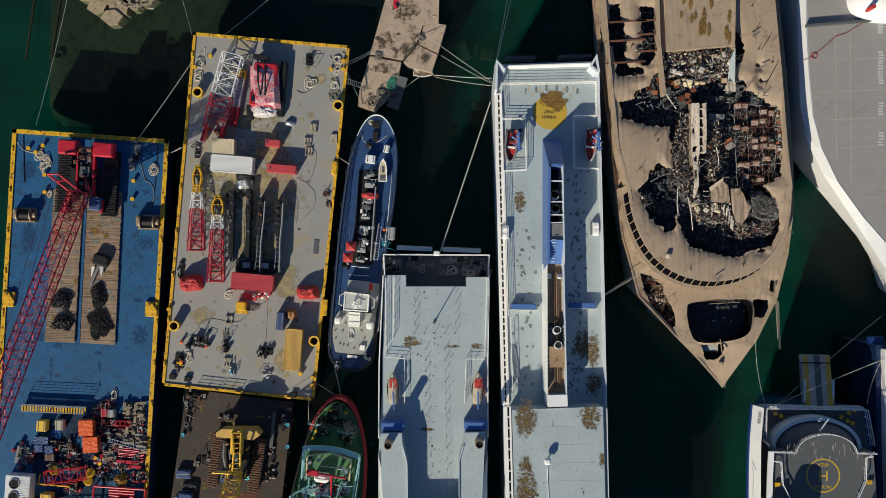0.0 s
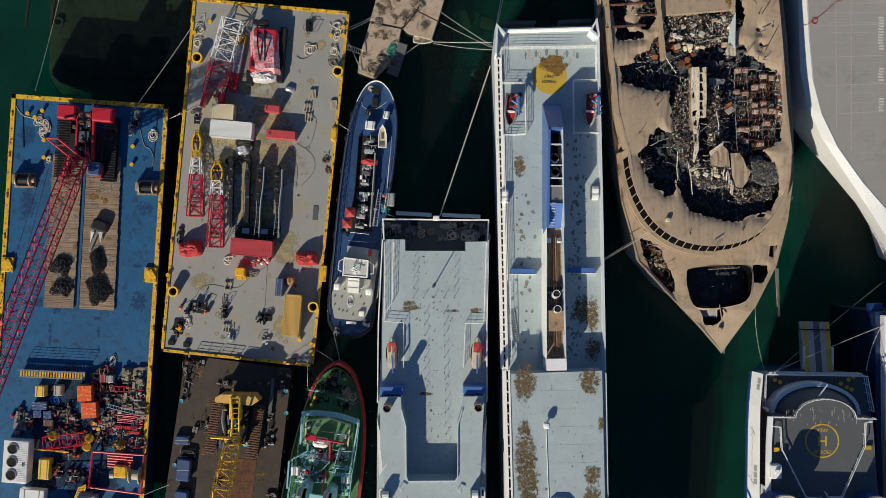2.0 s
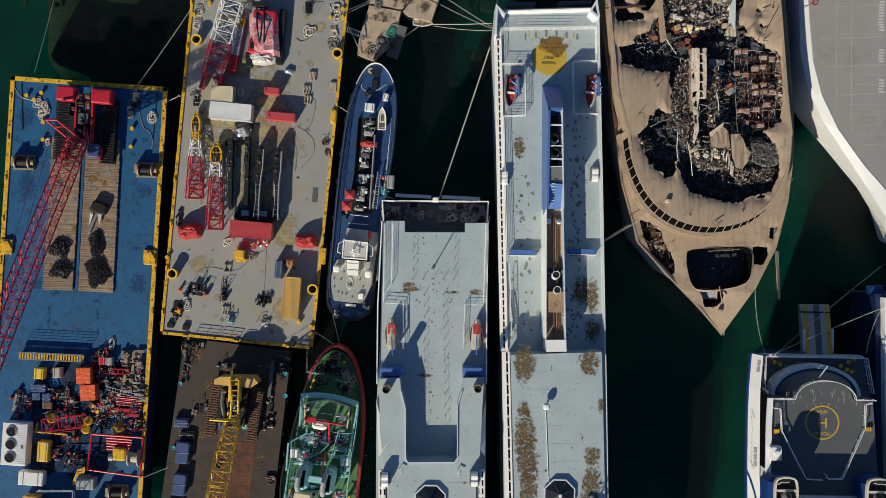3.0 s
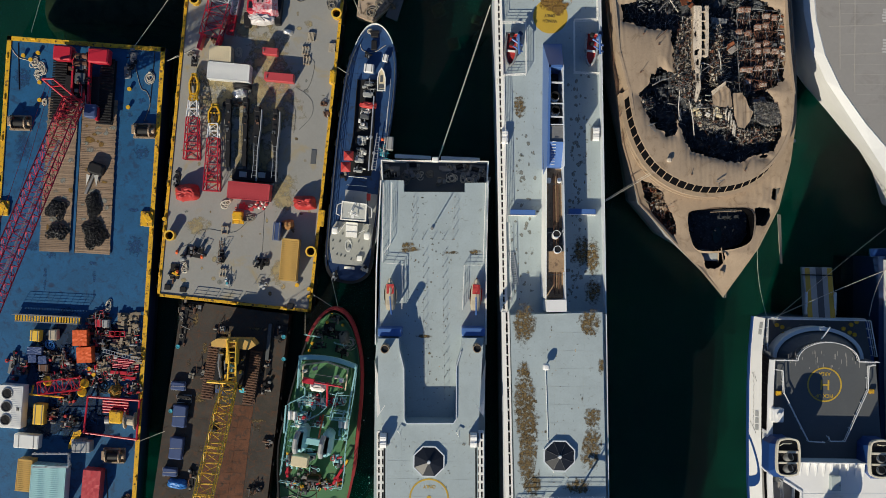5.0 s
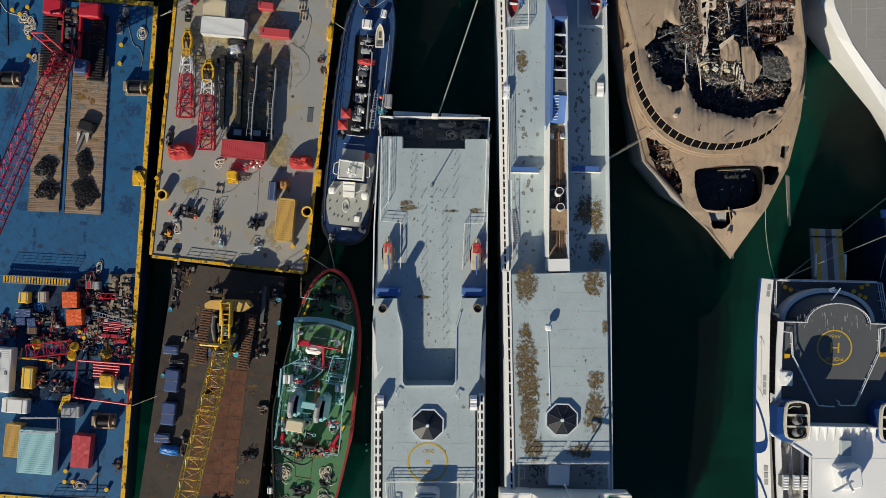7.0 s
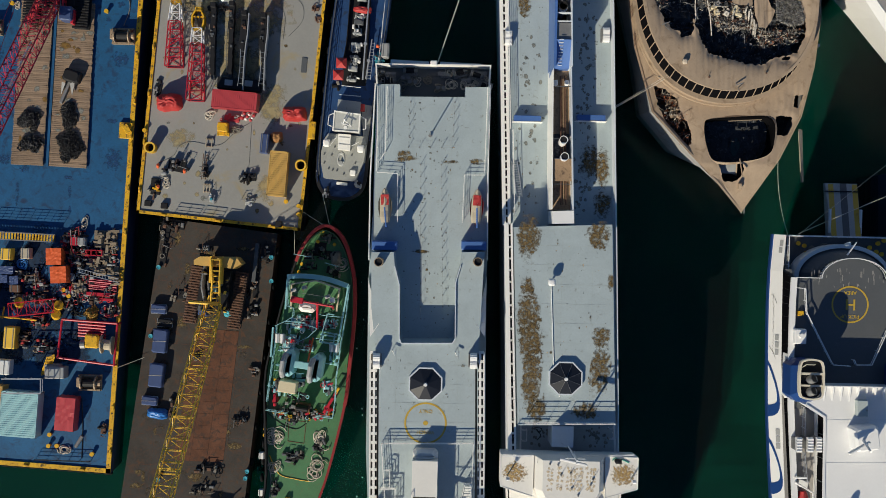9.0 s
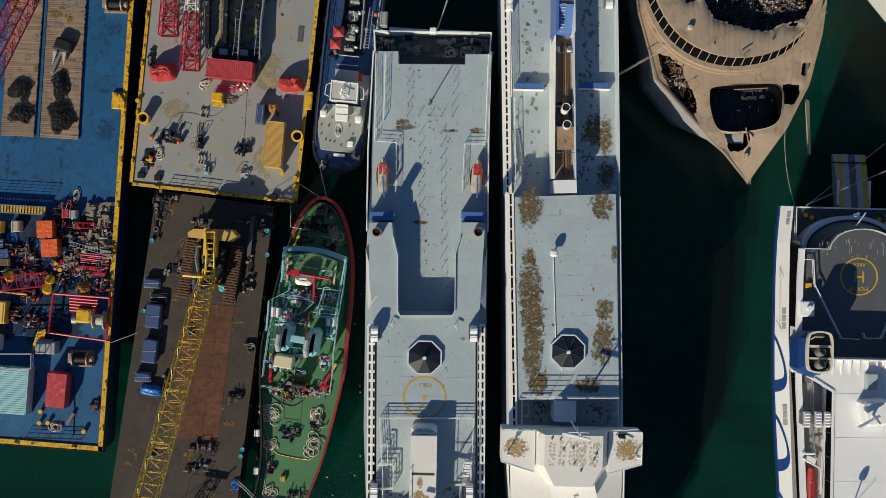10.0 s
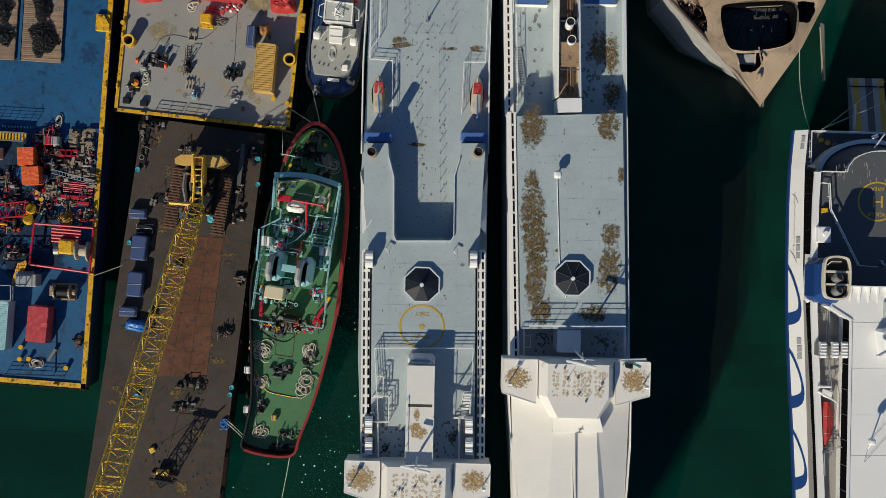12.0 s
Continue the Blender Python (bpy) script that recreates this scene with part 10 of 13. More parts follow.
# dark masts lying in a row: a thick head, a notched body, a kink and a thin foot
def leader_mast(a, b, h, pale, label, seed):
    t = thing("piling_mast", (*a, ZG), label, "mast", "dark masts on deck")
    rnd = random.Random(seed)
    d = Vector((b[0] - a[0], b[1] - a[1]))
    L = d.length
    d.normalize()
    at = lambda u, q: (a[0] + d.x * u - d.y * q, a[1] + d.y * u + d.x * q)
    if pale:
        spine = [(0, 0, 0.42), (0.32, 0.0, 0.40), (0.36, -0.05, 0.52), (0.42, -0.1, 0.34), (0.55, 0.15, 0.2), (0.75, 0.25, 0.16), (1.0, 0.4, 0.13)]
    else:
        spine = [(0, 0, 0.36), (0.12, 0.02, 0.30), (0.3, 0, 0.34), (0.55, 0.03, 0.26), (0.8, 0.04, 0.3), (1.0, 0.1, 0.2)]
    left, right = [], []
    for (u0, q0, w0), (u1, q1, w1) in zip(spine, spine[1:]):
        n = max(2, int((u1 - u0) * L / 0.35))
        for i in range(n):
            f = i / n
            u, q, w = u0 + (u1 - u0) * f, q0 + (q1 - q0) * f, w0 + (w1 - w0) * f
            left.append(at(u * L, q + w + rnd.choice((0, 0, 0.07))))
            right.append(at(u * L, q - w - rnd.choice((0, 0, 0.05))))
    part("mast_body", Shape().prism(ccw(left + right[::-1]), ZG + 0.12, ZG + h * 0.8), m_black, t)
    part("mast_head", Shape().box((*at(0.2, 0), ZG + h * 0.5), (0.8, 0.75, h * 0.9), math.degrees(math.atan2(d.y, d.x)), 0.1), m_black, t)
    for i in range(7):
        u = rnd.uniform(0.06, 0.6)
        part("clamp", Shape().box((*at(u * L, rnd.uniform(-0.2, 0.2)), ZG + h * 0.83), (rnd.uniform(0.15, 0.5), rnd.uniform(0.2, 0.5), 0.16), math.degrees(math.atan2(d.y, d.x)), 0.03), rnd.choice((m_charcoal, m_black, m_rustiron)), t)
    if pale:
        line = [at(u * L, q) for u, q in ((0.02, 0.62), (0.3, 0.62), (0.42, 0.5), (0.6, 0.42), (1.02, 0.5))]
        part("side_plate", Shape().wall(line, ZG + h * 0.4, ZG + h * 0.9, 0.14), m_pale_steel, t, "pale grey side plate")
        part("hand_rail", Shape().pipe([Vector((*at(u * L, q), ZG + h)) for u, q in ((0.5, -0.1), (0.75, 0.0), (0.98, -0.15))], 0.04, 5), m_pale_steel, t)
        for k in range(7):
            u = 0.52 + 0.07 * k
            part("rung", Shape().tube((*at(u * L, -0.1), ZG + h * 0.95), (*at(u * L, 0.42), ZG + h * 0.85), 0.03, 4), m_pale_steel, t)
    else:
        part("guide_rail", Shape().pipe([Vector((*at(u * L, -0.5 + 0.06 * math.sin(9 * u)), ZG + h * 0.5)) for u in (0.25, 0.5, 0.75, 0.95)], 0.05, 5), m_charcoal, t)
        for k in range(9):
            u = 0.22 + 0.08 * k
            part("rail_bracket", Shape().tube((*at(u * L, -0.5), ZG + h * 0.5), (*at(u * L, -0.2), ZG + h * 0.5), 0.04, 4), m_charcoal, t)
    part("mast_foot", Shape().box((*at(L - 0.3, 0.1), ZG + 0.4), (0.9, 0.5, 0.8), math.degrees(math.atan2(d.y, d.x)), 0.08), m_charcoal, t)
m_pale_steel = mat("dull_grey_enamel", (0.34, 0.36, 0.38), 0.5, 0.1, 0.15, 0.6, GRIME, 0.33, 0.5)
leader_mast((-31.24, 7.38), (-31.26, -2.76), 1.6, False, "dark steel leader mast lying on the deck", 11)
leader_mast((-28.71, 7.58), (-28.89, -2.57), 1.7, False, "dark steel leader mast lying on the deck", 12)
leader_mast((-26.86, 6.25), (-27.37, -4.16), 2.3, True, "black leader mast with a pale grey side plate", 13)
leader_mast((-24.26, 5.96), (-24.52, -4.12), 2.3, True, "black leader mast with a pale grey side plate", 14)
t = thing("power_pack", (-27.47, -3.78, ZG), "black power pack with grey panels beside the container", "power pack")
part("casing", Shape().box((-27.47, -3.54, ZG + 0.7), (6.0, 1.6, 1.4), -4, 0.1), m_black, t)
for x in (432, 465):
    part("panel", Shape().box((*between((-28.88, -3.39), (-26.18, -3.43), (x - 432) / 33), ZG + 1.45), (1.1, 0.8, 0.12), -4, 0.03), m_boat_grey, t)
# wrapped crane house
c = (-26.46, 22.75)
t = thing("wrapped_crane_house", (*c, ZG), "red crane house shrouded in clear plastic wrap", "crane")
part("house", Shape().box((c[0], c[1] + 0.2, ZG + 1.5), (3.5, 6.6, 1.8), -4, 0.25), m_red, t)
s = Shape()
for j in range(9):
    for i in range(7):
        x, y = c[0] - 2.1 + 0.7 * i, c[1] - 3.2 + 0.78 * j
        z = ZG + 2.6 + 0.35 * noise.noise(Vector((x * 1.1, y * 1.1, 0))) - (0.9 if i in (0, 6) else 0) - (0.5 if j in (0, 8) else 0)
        s.v.append((x + 0.15 * noise.noise(Vector((x, y, 4))) - 0.06 * (y - c[1]), y, z))
s.f = [(j * 7 + i, j * 7 + i + 1, (j + 1) * 7 + i + 1, (j + 1) * 7 + i) for j in range(8) for i in range(6)]
part("plastic_wrap", s, m_plastic, t, "crumpled translucent wrap")
part("white_wrap", Shape().blob((-26.66, 19.36, ZG + 0.6), (3.9, 2.0, 1.8), 3, 30, 0.3), mat("white_sheeting", (0.6, 0.57, 0.56), 0.4, 0, 0.3, 0.3, (0.45, 0.12, 0.14), 0.36, 0.4, bump=0.06, bump_size=0.25), t)
part("cab", Shape().box((-27.98, 20.89, ZG + 1.3), (1.3, 1.9, 2.4), -4, 0.15), m_red, t)
part("cab_window", Shape().box((-27.99, 20.99, ZG + 2.53), (0.75, 0.9, 0.06), -4), m_glass_dark, t)
part("gantry", Shape().pipe([(-27.57, 26.65, ZG + 2.0), (-27.24, 23.29, ZG + 3.4), (-27.01, 21.39, ZG + 2.6)], 0.13, 5).pipe([(-26.52, 26.66, ZG + 2.0), (-26.19, 23.31, ZG + 3.4), (-26.36, 21.39, ZG + 2.6)], 0.13, 5).box((-27.09, 27.06, ZG + 1.6), (2.2, 0.8, 0.9), -4, 0.1).tube((-28.31, 27.28, ZG + 1.8), (-25.96, 27.07, ZG + 1.8), 0.2, 8), m_black, t, "black gantry frame")
for (x, y) in ((-28.77, 19.12), (-24.33, 19.60)):
    part("jack_leg", Shape().box((x, y, ZG + 0.6), (0.9, 2.2, 1.2), 0, 0.1), m_black, t)
part("black_frame", Shape().box((-24.04, 22.98, ZG + 0.7), (0.9, 7.2, 1.3), -4, 0.1), m_black, t)
# containers and boxes
container("cream_container", (-32.34, 13.82), ZG, 3.1, 2.35, 2.5, -2, m_cont_cream, "cream half-length steel container")
container("white_container", (-31.09, 11.33), ZG, 6.06, 2.44, 2.6, -4, m_cont_white, "white ribbed twenty-foot container")
container("red_container", (-27.86, -5.85), ZG, 6.06, 2.44, 2.6, -4, m_cont_red, "faded red twenty-foot container")
container("ochre_container", (-21.82, -15.63), ZG, 6.06, 2.44, 2.6, 86, m_cont_yellow, "ochre twenty-foot container with rusty edges")
for c, w, d in (((-25.26, 14.54), 2.2, 1.0), ((-23.90, 10.79), 4.3, 1.25)):
    t = thing("steel_skip", (*c, ZG), "plain red steel tank box on deck", "tank")
    part("body", Shape().box((*c, ZG + 0.9), (w, d, 1.8), -4, 0.08), m_cont_red, t)
    part("top_plate", Shape().box((*c, ZG + 1.82), (w * 0.96, d * 0.9, 0.05), -4), m_cont_red, t)
    part("lug", Shape().box((c[0] - w * 0.4, c[1], ZG + 1.95), (0.1, 0.3, 0.25), -4), m_steel, t)
tarp_heap("covered_machine", (-37.19, -6.13), ZG, (3.6, 2.4, 2.2), 5, m_tarp_red, "machine bundled in a red tarpaulin", 1)
tarp_heap("covered_machine", (-19.95, -7.28), ZG, (3.4, 2.1, 2.0), -3, m_tarp_red, "machine bundled in a red tarpaulin with a yellow lashing", 2)
tarp_heap("crumpled_sheet", (-29.80, 8.58), ZG, (2.2, 1.6, 0.8), 20, m_alu, "crumpled silver sheeting on the deck", 3)
tarp_heap("covered_machine", (-29.43, 9.61), ZG, (2.8, 1.0, 1.0), -8, m_black, "low gear under black sheeting", 4)
tarp_heap("brown_sack", (-22.36, -10.50), ZG, (1.7, 1.5, 1.0), 10, mat("brown_tarpaulin", (0.34, 0.17, 0.06), 0.7, 0, 0.25, 0.3, bump=0.05, bump_size=0.25), "big brown sack gathered at the top", 6)
tarp_heap("silver_sheet", (-22.94, 17.58), ZG, (1.6, 0.8, 0.7), -10, m_alu, "bundle of silver sheeting", 8)
crate((-23.83, -11.52), ZG, 1.1, 2.7, 1.5, -4, m_tarp_blue, "dark blue steel locker on deck", "deck_locker")
c = (-29.60, -9.39)
t = thing("yellow_dumper", (*c, ZG), "small yellow tipping skip with side arms", "skip")
part("bucket", Shape().box((*c, ZG + 0.8), (1.4, 1.3, 1.2), -4, 0.12), m_yellow, t)
part("scoop", Shape().box((c[0], c[1] - 0.9, ZG + 0.5), (1.7, 0.5, 0.3), -4, 0.05), m_yellow, t)
for k in (-1, 1):
    part("arm", Shape().box((c[0] + k * 0.6, c[1] - 0.5, ZG + 1.1), (0.14, 1.4, 0.2), -4), m_yellow, t)
for i in range(9):
    x, y = between((-27.31, -7.96), (-25.57, -8.35), i / 8)
    solo("float_ball", Shape().blob((x, y + (i % 3) * 0.35, ZG), (0.42, 0.42, 0.4), i, 10, 0.0), m_white if i % 2 else m_cont_red, (x, y, ZG), "small white or pink float ball beside the red container", "float", "float balls", smooth=True)
junk((-28.56, -8.14), ZG, 2.6, 1.0, 0.6, 31, [m_cont_red, m_tarp_red, m_steel], 9)
junk((-35.93, -14.82), ZG, 3.0, 2.0, 1.5, 32, [m_black, m_steel, m_rustiron, m_boat_grey], 18)
junk((-26.00, -16.09), ZG, 2.3, 1.4, 1.2, 33, [m_black, m_black, m_charcoal], 12)
junk((-31.96, -15.18), ZG, 0.8, 2.0, 1.6, 34, [m_black, m_charcoal], 6)
junk((-20.25, 27.03), ZG, 1.2, 2.2, 1.4, 35, [m_black, m_charcoal], 8)
junk((-31.05, -19.22), ZG, 0.8, 1.0, 0.9, 36, [m_boat_grey, m_cyan, m_white], 6)
junk((-25.91, -19.48), ZG, 1.4, 1.0, 0.9, 37, [m_boat_grey, m_steel, m_alu], 6)
junk((-33.46, 16.18), ZG, 1.2, 1.2, 0.8, 38, [m_rustiron, m_black], 7)
junk((-27.69, 19.00), ZG, 2.5, 1.0, 0.7, 39, [m_black, m_rustiron], 7)
junk((-36.57, 13.07), ZG, 1.0, 2.0, 0.6, 40, [m_black, m_steel], 6)
junk((-17.49, 7.20), ZG, 1.2, 0.8, 0.6, 41, [m_rustiron, m_black], 3)
junk((-16.89, 5.71), ZG, 0.9, 1.2, 0.6, 42, [m_rustiron, m_pallet], 3)
junk((-38.73, -4.39), ZG, 1.0, 2.2, 0.6, 43, [m_black, m_yellow, m_steel], 7)
junk((-38.79, -17.67), ZG, 1.6, 3.0, 0.7, 44, [m_black, m_rustiron, m_steel, m_yellow], 10)
junk((-31.68, 6.90), ZG, 1.2, 1.0, 1.2, 45, [m_black, m_steel], 6)
junk((-29.94, 6.92), ZG, 1.4, 0.8, 0.8, 46, [m_rustiron, m_black], 6)
for (x, y), n2 in (((-19.53, 16.96), 5), ((-20.34, 14.96), 3), ((-20.15, 13.47), 3), ((-16.44, 15.43), 6), ((-31.58, -11.51), 2), ((-31.74, -17.73), 3)):
    t = thing("pallet", (x, y, ZG), "small stack of slatted wooden pallets", "pallet", "pallets")
    for i in range(n2):
        part("slat", Shape().box((x - 0.4 + 0.8 * i / max(1, n2 - 1), y, ZG + 0.35), (0.13, 1.3, 0.07), -4), m_pallet, t)
    for k in (-0.5, 0.5):
        part("runner", Shape().box((x, y + k, ZG + 0.15), (1.0, 0.12, 0.3), -4), m_timber, t)
l0, l1 = (-32.30, -13.01), (-32.50, -16.58)
t = thing("ladder", (*l0, ZG), "rusty steel ladder lying on the deck", "ladder")
part("ladder_frame", Shape().wall([l0, l1], ZG + 0.2, ZG + 0.3, 0.08).wall([(l0[0] + 0.5, l0[1]), (l1[0] + 0.5, l1[1])], ZG + 0.2, ZG + 0.3, 0.08), m_rustiron, t)
for i in range(9):
    c = between(l0, l1, (i + 0.5) / 9)
    part("rung", Shape().tube((c[0], c[1], ZG + 0.25), (c[0] + 0.5, c[1], ZG + 0.25), 0.03, 5), m_rustiron, t)
solo("hatch_cover", Shape().box((-18.85, -0.54, ZG + 0.04), (0.75, 2.1, 0.08), -4, 0.02), m_charcoal, (-18.85, -0.54, ZG), "dark grating hatch set in the deck", "hatch")
hose([(-19.56, 13.94), (-18.96, 12.95), (-19.59, 10.03), (-20.57, 9.02), (-21.83, 9.58), (-22.22, 7.91), (-21.61, 5.84), (-21.82, 2.92)], ZG, 0.03, m_charcoal, "black hose snaking across the grey deck")
hose([(-20.57, 9.02), (-19.22, 7.54), (-19.27, 5.45), (-21.07, 3.35)], ZG, 0.028, m_charcoal, "black hose snaking across the grey deck")
hose([(-38.55, -14.47), (-36.49, -13.36), (-35.68, -12.02), (-34.02, -11.41), (-30.27, -11.77), (-27.80, -9.66), (-25.74, -8.21), (-24.54, -5.03)], ZG, 0.03, m_charcoal, "long black hose laid over the deck")
hose([(-25.82, -8.38), (-25.95, -10.88), (-26.07, -14.21), (-26.38, -15.88)], ZG, 0.025, m_charcoal, "thin black cable on the deck")
hose([(-22.01, 22.49), (-21.17, 22.08), (-19.93, 22.68), (-19.11, 23.78)], ZG, 0.06, m_rope_dark, "loose rope end on the deck", "mooring_rope")
hose([(-36.65, 27.44), (-35.66, 28.53), (-35.97, 26.45), (-36.43, 23.94)], ZG, 0.06, m_rope, "pale mooring line on the deck", "mooring_rope")
for a, b in (((-36.16, -21.30), (-32.86, -21.59)), ((-32.45, -21.58), (-29.65, -21.87)), ((-29.15, -21.95), (-27.58, -22.09))):
    low_rail([a, b], ZG, "dark guard rail panel by the barge edge")
for (x, y) in ((-37.51, -20.30), (-21.80, -22.41), (-39.75, -20.00)):
    solo("edge_locker", Shape().box((x, y, ZG + 0.25), (0.9, 0.8, 0.5), -4, 0.06), m_black, (x, y, ZG), "black box fitting on the deck edge", "fitting")
solo("edge_platform", Shape().box((-17.50, -9.48, ZG + 0.3), (0.9, 2.4, 0.6), -4, 0.06), m_yellow, (-17.50, -9.48, ZG), "yellow box fitting on the barge edge", "platform")
solo("edge_platform", Shape().box((-16.22, 11.12, ZG + 0.4), (0.9, 2.2, 0.8), -4, 0.2), m_yellow, (-16.22, 11.12, ZG), "rounded yellow box fitting on the barge edge", "platform")
for (x, y), h in (((-34.92, -15.62), 0.9), ((-38.46, -17.91), 0.9), ((-38.58, -15.01), 0.8)):
    solo("traffic_post", Shape().tube((x, y, ZG), (x + 0.2, y + 0.3, ZG + h), 0.2, 10), m_orange, (x, y, ZG), "short orange-topped pipe standing on deck", "pipe")
# ---- rusty crane barge
ZC = 1.5
plate = [(-32.95, -37.02), (-27.11, -37.34), (-28.87, -55.45), (-35.87, -55.39)]
for i in range(11):
    for j in range(3):
        q = [between(between(plate[0], plate[1], (j + u) / 3), between(plate[3], plate[2], (j + u) / 3), (i + v) / 11) for u, v in ((0.006, 0.006), (0.994, 0.006), (0.994, 0.994), (0.006, 0.994))]
        part("rust_plate", Shape().prism(q, ZC, ZC + 0.03 + 0.004 * ((i * 7 + j * 5) % 5)), m_rustplate, rusty_barge, "red-brown rusted deck plate")
s = Shape()
for i in range(1, 12):
    s.wall([between(RUSTY[0], RUSTY[3], i / 12), between(RUSTY[1], RUSTY[2], i / 12)], ZC, ZC + 0.006, 0.03)
for i in (0.2, 0.4, 0.8):
    s.wall([between(RUSTY[0], RUSTY[1], i), between(RUSTY[3], RUSTY[2], i)], ZC, ZC + 0.007, 0.03)
part("weld_seams", s, m_rustplate, rusty_barge)["kind"] = "stuff"
for i in range(90):
    rnd = random.Random(i + 300)
    u, v2 = rnd.uniform(0.1, 0.9), rnd.uniform(0.05, 0.95)
    p = between(between(RUSTY[0], RUSTY[1], u), between(RUSTY[3], RUSTY[2], u), v2)
    part("deck_stain", patch(p, rnd.uniform(0.4, 2.2), rnd.uniform(0.4, 2.0), ZC, i), (m_moss, m_soot, m_soot)[i % 3], rusty_barge)
s = Shape()
for i in range(26):
    rnd = random.Random(i)
    p = between((-36.94, -64.71), (-27.97, -69.64), rnd.random())
    s.box((p[0] + rnd.uniform(-2, 2), p[1] + rnd.uniform(-2.5, 2.5), ZC + 0.005), (0.22, 0.34, 0.01))
part("deck_sockets", s, m_black, rusty_barge)["kind"] = "stuff"
# yellow crawler crane
yc = (-30.12, -31.23)
cr2 = thing("crawler_crane", (*yc, ZC), "yellow crawler crane with its long boom laid out", "crane")
ang = -8
crawler(cr2, (-33.33, -32.34), ZC, 8.0, 1.7, 1.1, ang, m_rustiron)
crawler(cr2, (-27.23, -33.02), ZC, 8.0, 1.7, 1.1, ang, m_rustiron)
LEVEL[cr2.name] = tall
part("carbody", Shape().box((-30.25, -32.11, ZC + 0.9), (4.6, 4.2, 0.7), ang, 0.1), m_black, cr2)
part("counterweight", Shape().prism([(-32.46, -27.54), (-31.67, -27.05), (-26.84, -27.02), (-26.11, -27.88), (-27.21, -28.61), (-28.64, -28.41), (-31.02, -28.30), (-32.44, -28.17)], ZC + 1.3, 4.6), m_cont_yellow, cr2, "cream-yellow counterweight")
for a, b in (((-30.02, -26.97), (-30.11, -30.52)), ((-28.76, -27.02), (-28.84, -30.65))):
    part("house_beam", Shape().wall([a, b], 4.0, 4.9, 0.35), m_yellow_crane, cr2)
part("winch_drum", Shape().tube((-30.06, -28.76, 4.2), (-28.95, -28.81, 4.2), 0.45, 12), m_black, cr2)
part("machine_deck", Shape().prism([(-31.91, -28.78), (-27.89, -28.93), (-28.43, -34.33), (-32.29, -34.10)], ZC + 1.2, 3.3), m_black, cr2)
part("engine_pipes", Shape().pipe([(-31.47, -29.13, 3.5), (-31.59, -31.14, 3.6), (-31.23, -33.13, 3.5)], 0.3, 8).pipe([(-30.80, -30.32, 3.6), (-30.60, -32.72, 3.6)], 0.2, 8), m_steel, cr2)
part("teal_motor", Shape().box((-29.83, -31.39, 3.7), (0.7, 1.1, 0.6), ang, 0.1), m_tug_teal, cr2)
part("cab", Shape().box((-31.37, -34.14, 2.9), (1.3, 1.8, 2.0), ang, 0.12), m_tarp_blue, cr2)
part("gantry", Shape().pipe([(-30.01, -27.36, 4.9), (-29.50, -30.02, 5.6), (-29.97, -33.44, 4.8)], 0.14, 5).pipe([(-28.75, -27.33, 4.9), (-28.56, -30.16, 5.6), (-28.87, -33.26, 4.6)], 0.14, 5).tube((-32.82, -33.11, 4.9), (-28.87, -33.34, 4.9), 0.22, 8), m_yellow_crane, cr2, "yellow gantry frame")
for i in range(9):
    a, b = between((-30.09, -27.44), (-29.97, -33.28), i / 8), between((-28.67, -27.41), (-28.71, -33.25), i / 8)
    part("gantry_rung", Shape().tube((*a, 5.0), (*b, 5.0), 0.09, 5), m_yellow_crane, cr2)
rnd = random.Random(23)
for i in range(34):
    p = between((-29.98, -27.87), (-30.00, -34.67), rnd.random())
    part("machinery", Shape().box((p[0] + rnd.uniform(-2.0, 1.8), p[1], rnd.uniform(3.3, 4.3)), (rnd.uniform(0.15, 0.7), rnd.uniform(0.15, 0.7), rnd.uniform(0.2, 0.6)), ang + rnd.choice((0, 90)), 0.04), rnd.choice((m_black, m_black, m_steel, m_yellow_crane, m_charcoal)), cr2)
b0 = Vector((*(-29.80, -33.27), 4.2))
b1 = Vector((*(-31.21, -60.52), 18.5))
d = (b1 - b0).normalized()
part("boom_foot", Shape().lattice(b0, b0 + d * 4.5, 1.9, 0.8, 4, 0.1, 1.15), m_yellow_crane, cr2)
part("boom", Shape().lattice(b0 + d * 4.5, b0 + d * 36, 2.3, 1.05, 24, 0.085, 1.0, 0.05), m_yellow_crane, cr2, "yellow lattice boom")
for k in range(5):
    p = b0 + d * (9 + 6 * k)
    part("boom_joint", Shape().box(p, (2.5, 0.14, 0.12), math.degrees(math.atan2(d.y, d.x)) - 90).box(p + Vector((0, 0, 0.5)), (2.4, 0.12, 0.12), math.degrees(math.atan2(d.y, d.x)) - 90), m_yellow_crane, cr2)
for k in (-0.9, 0.9):
    part("pendant_rope", Shape().tube(b0 + Vector((k, 1, 1.0)), b0 + d * 35.5 + Vector((k, 0, 0.7)), 0.03, 4), m_yellow_crane, cr2)
tarp_heap("blue_rope_heap", (-28.64, -34.80), ZC, (1.2, 1.2, 0.6), 0, m_cyan, "bright blue rope heap beside the crane tracks", 11)
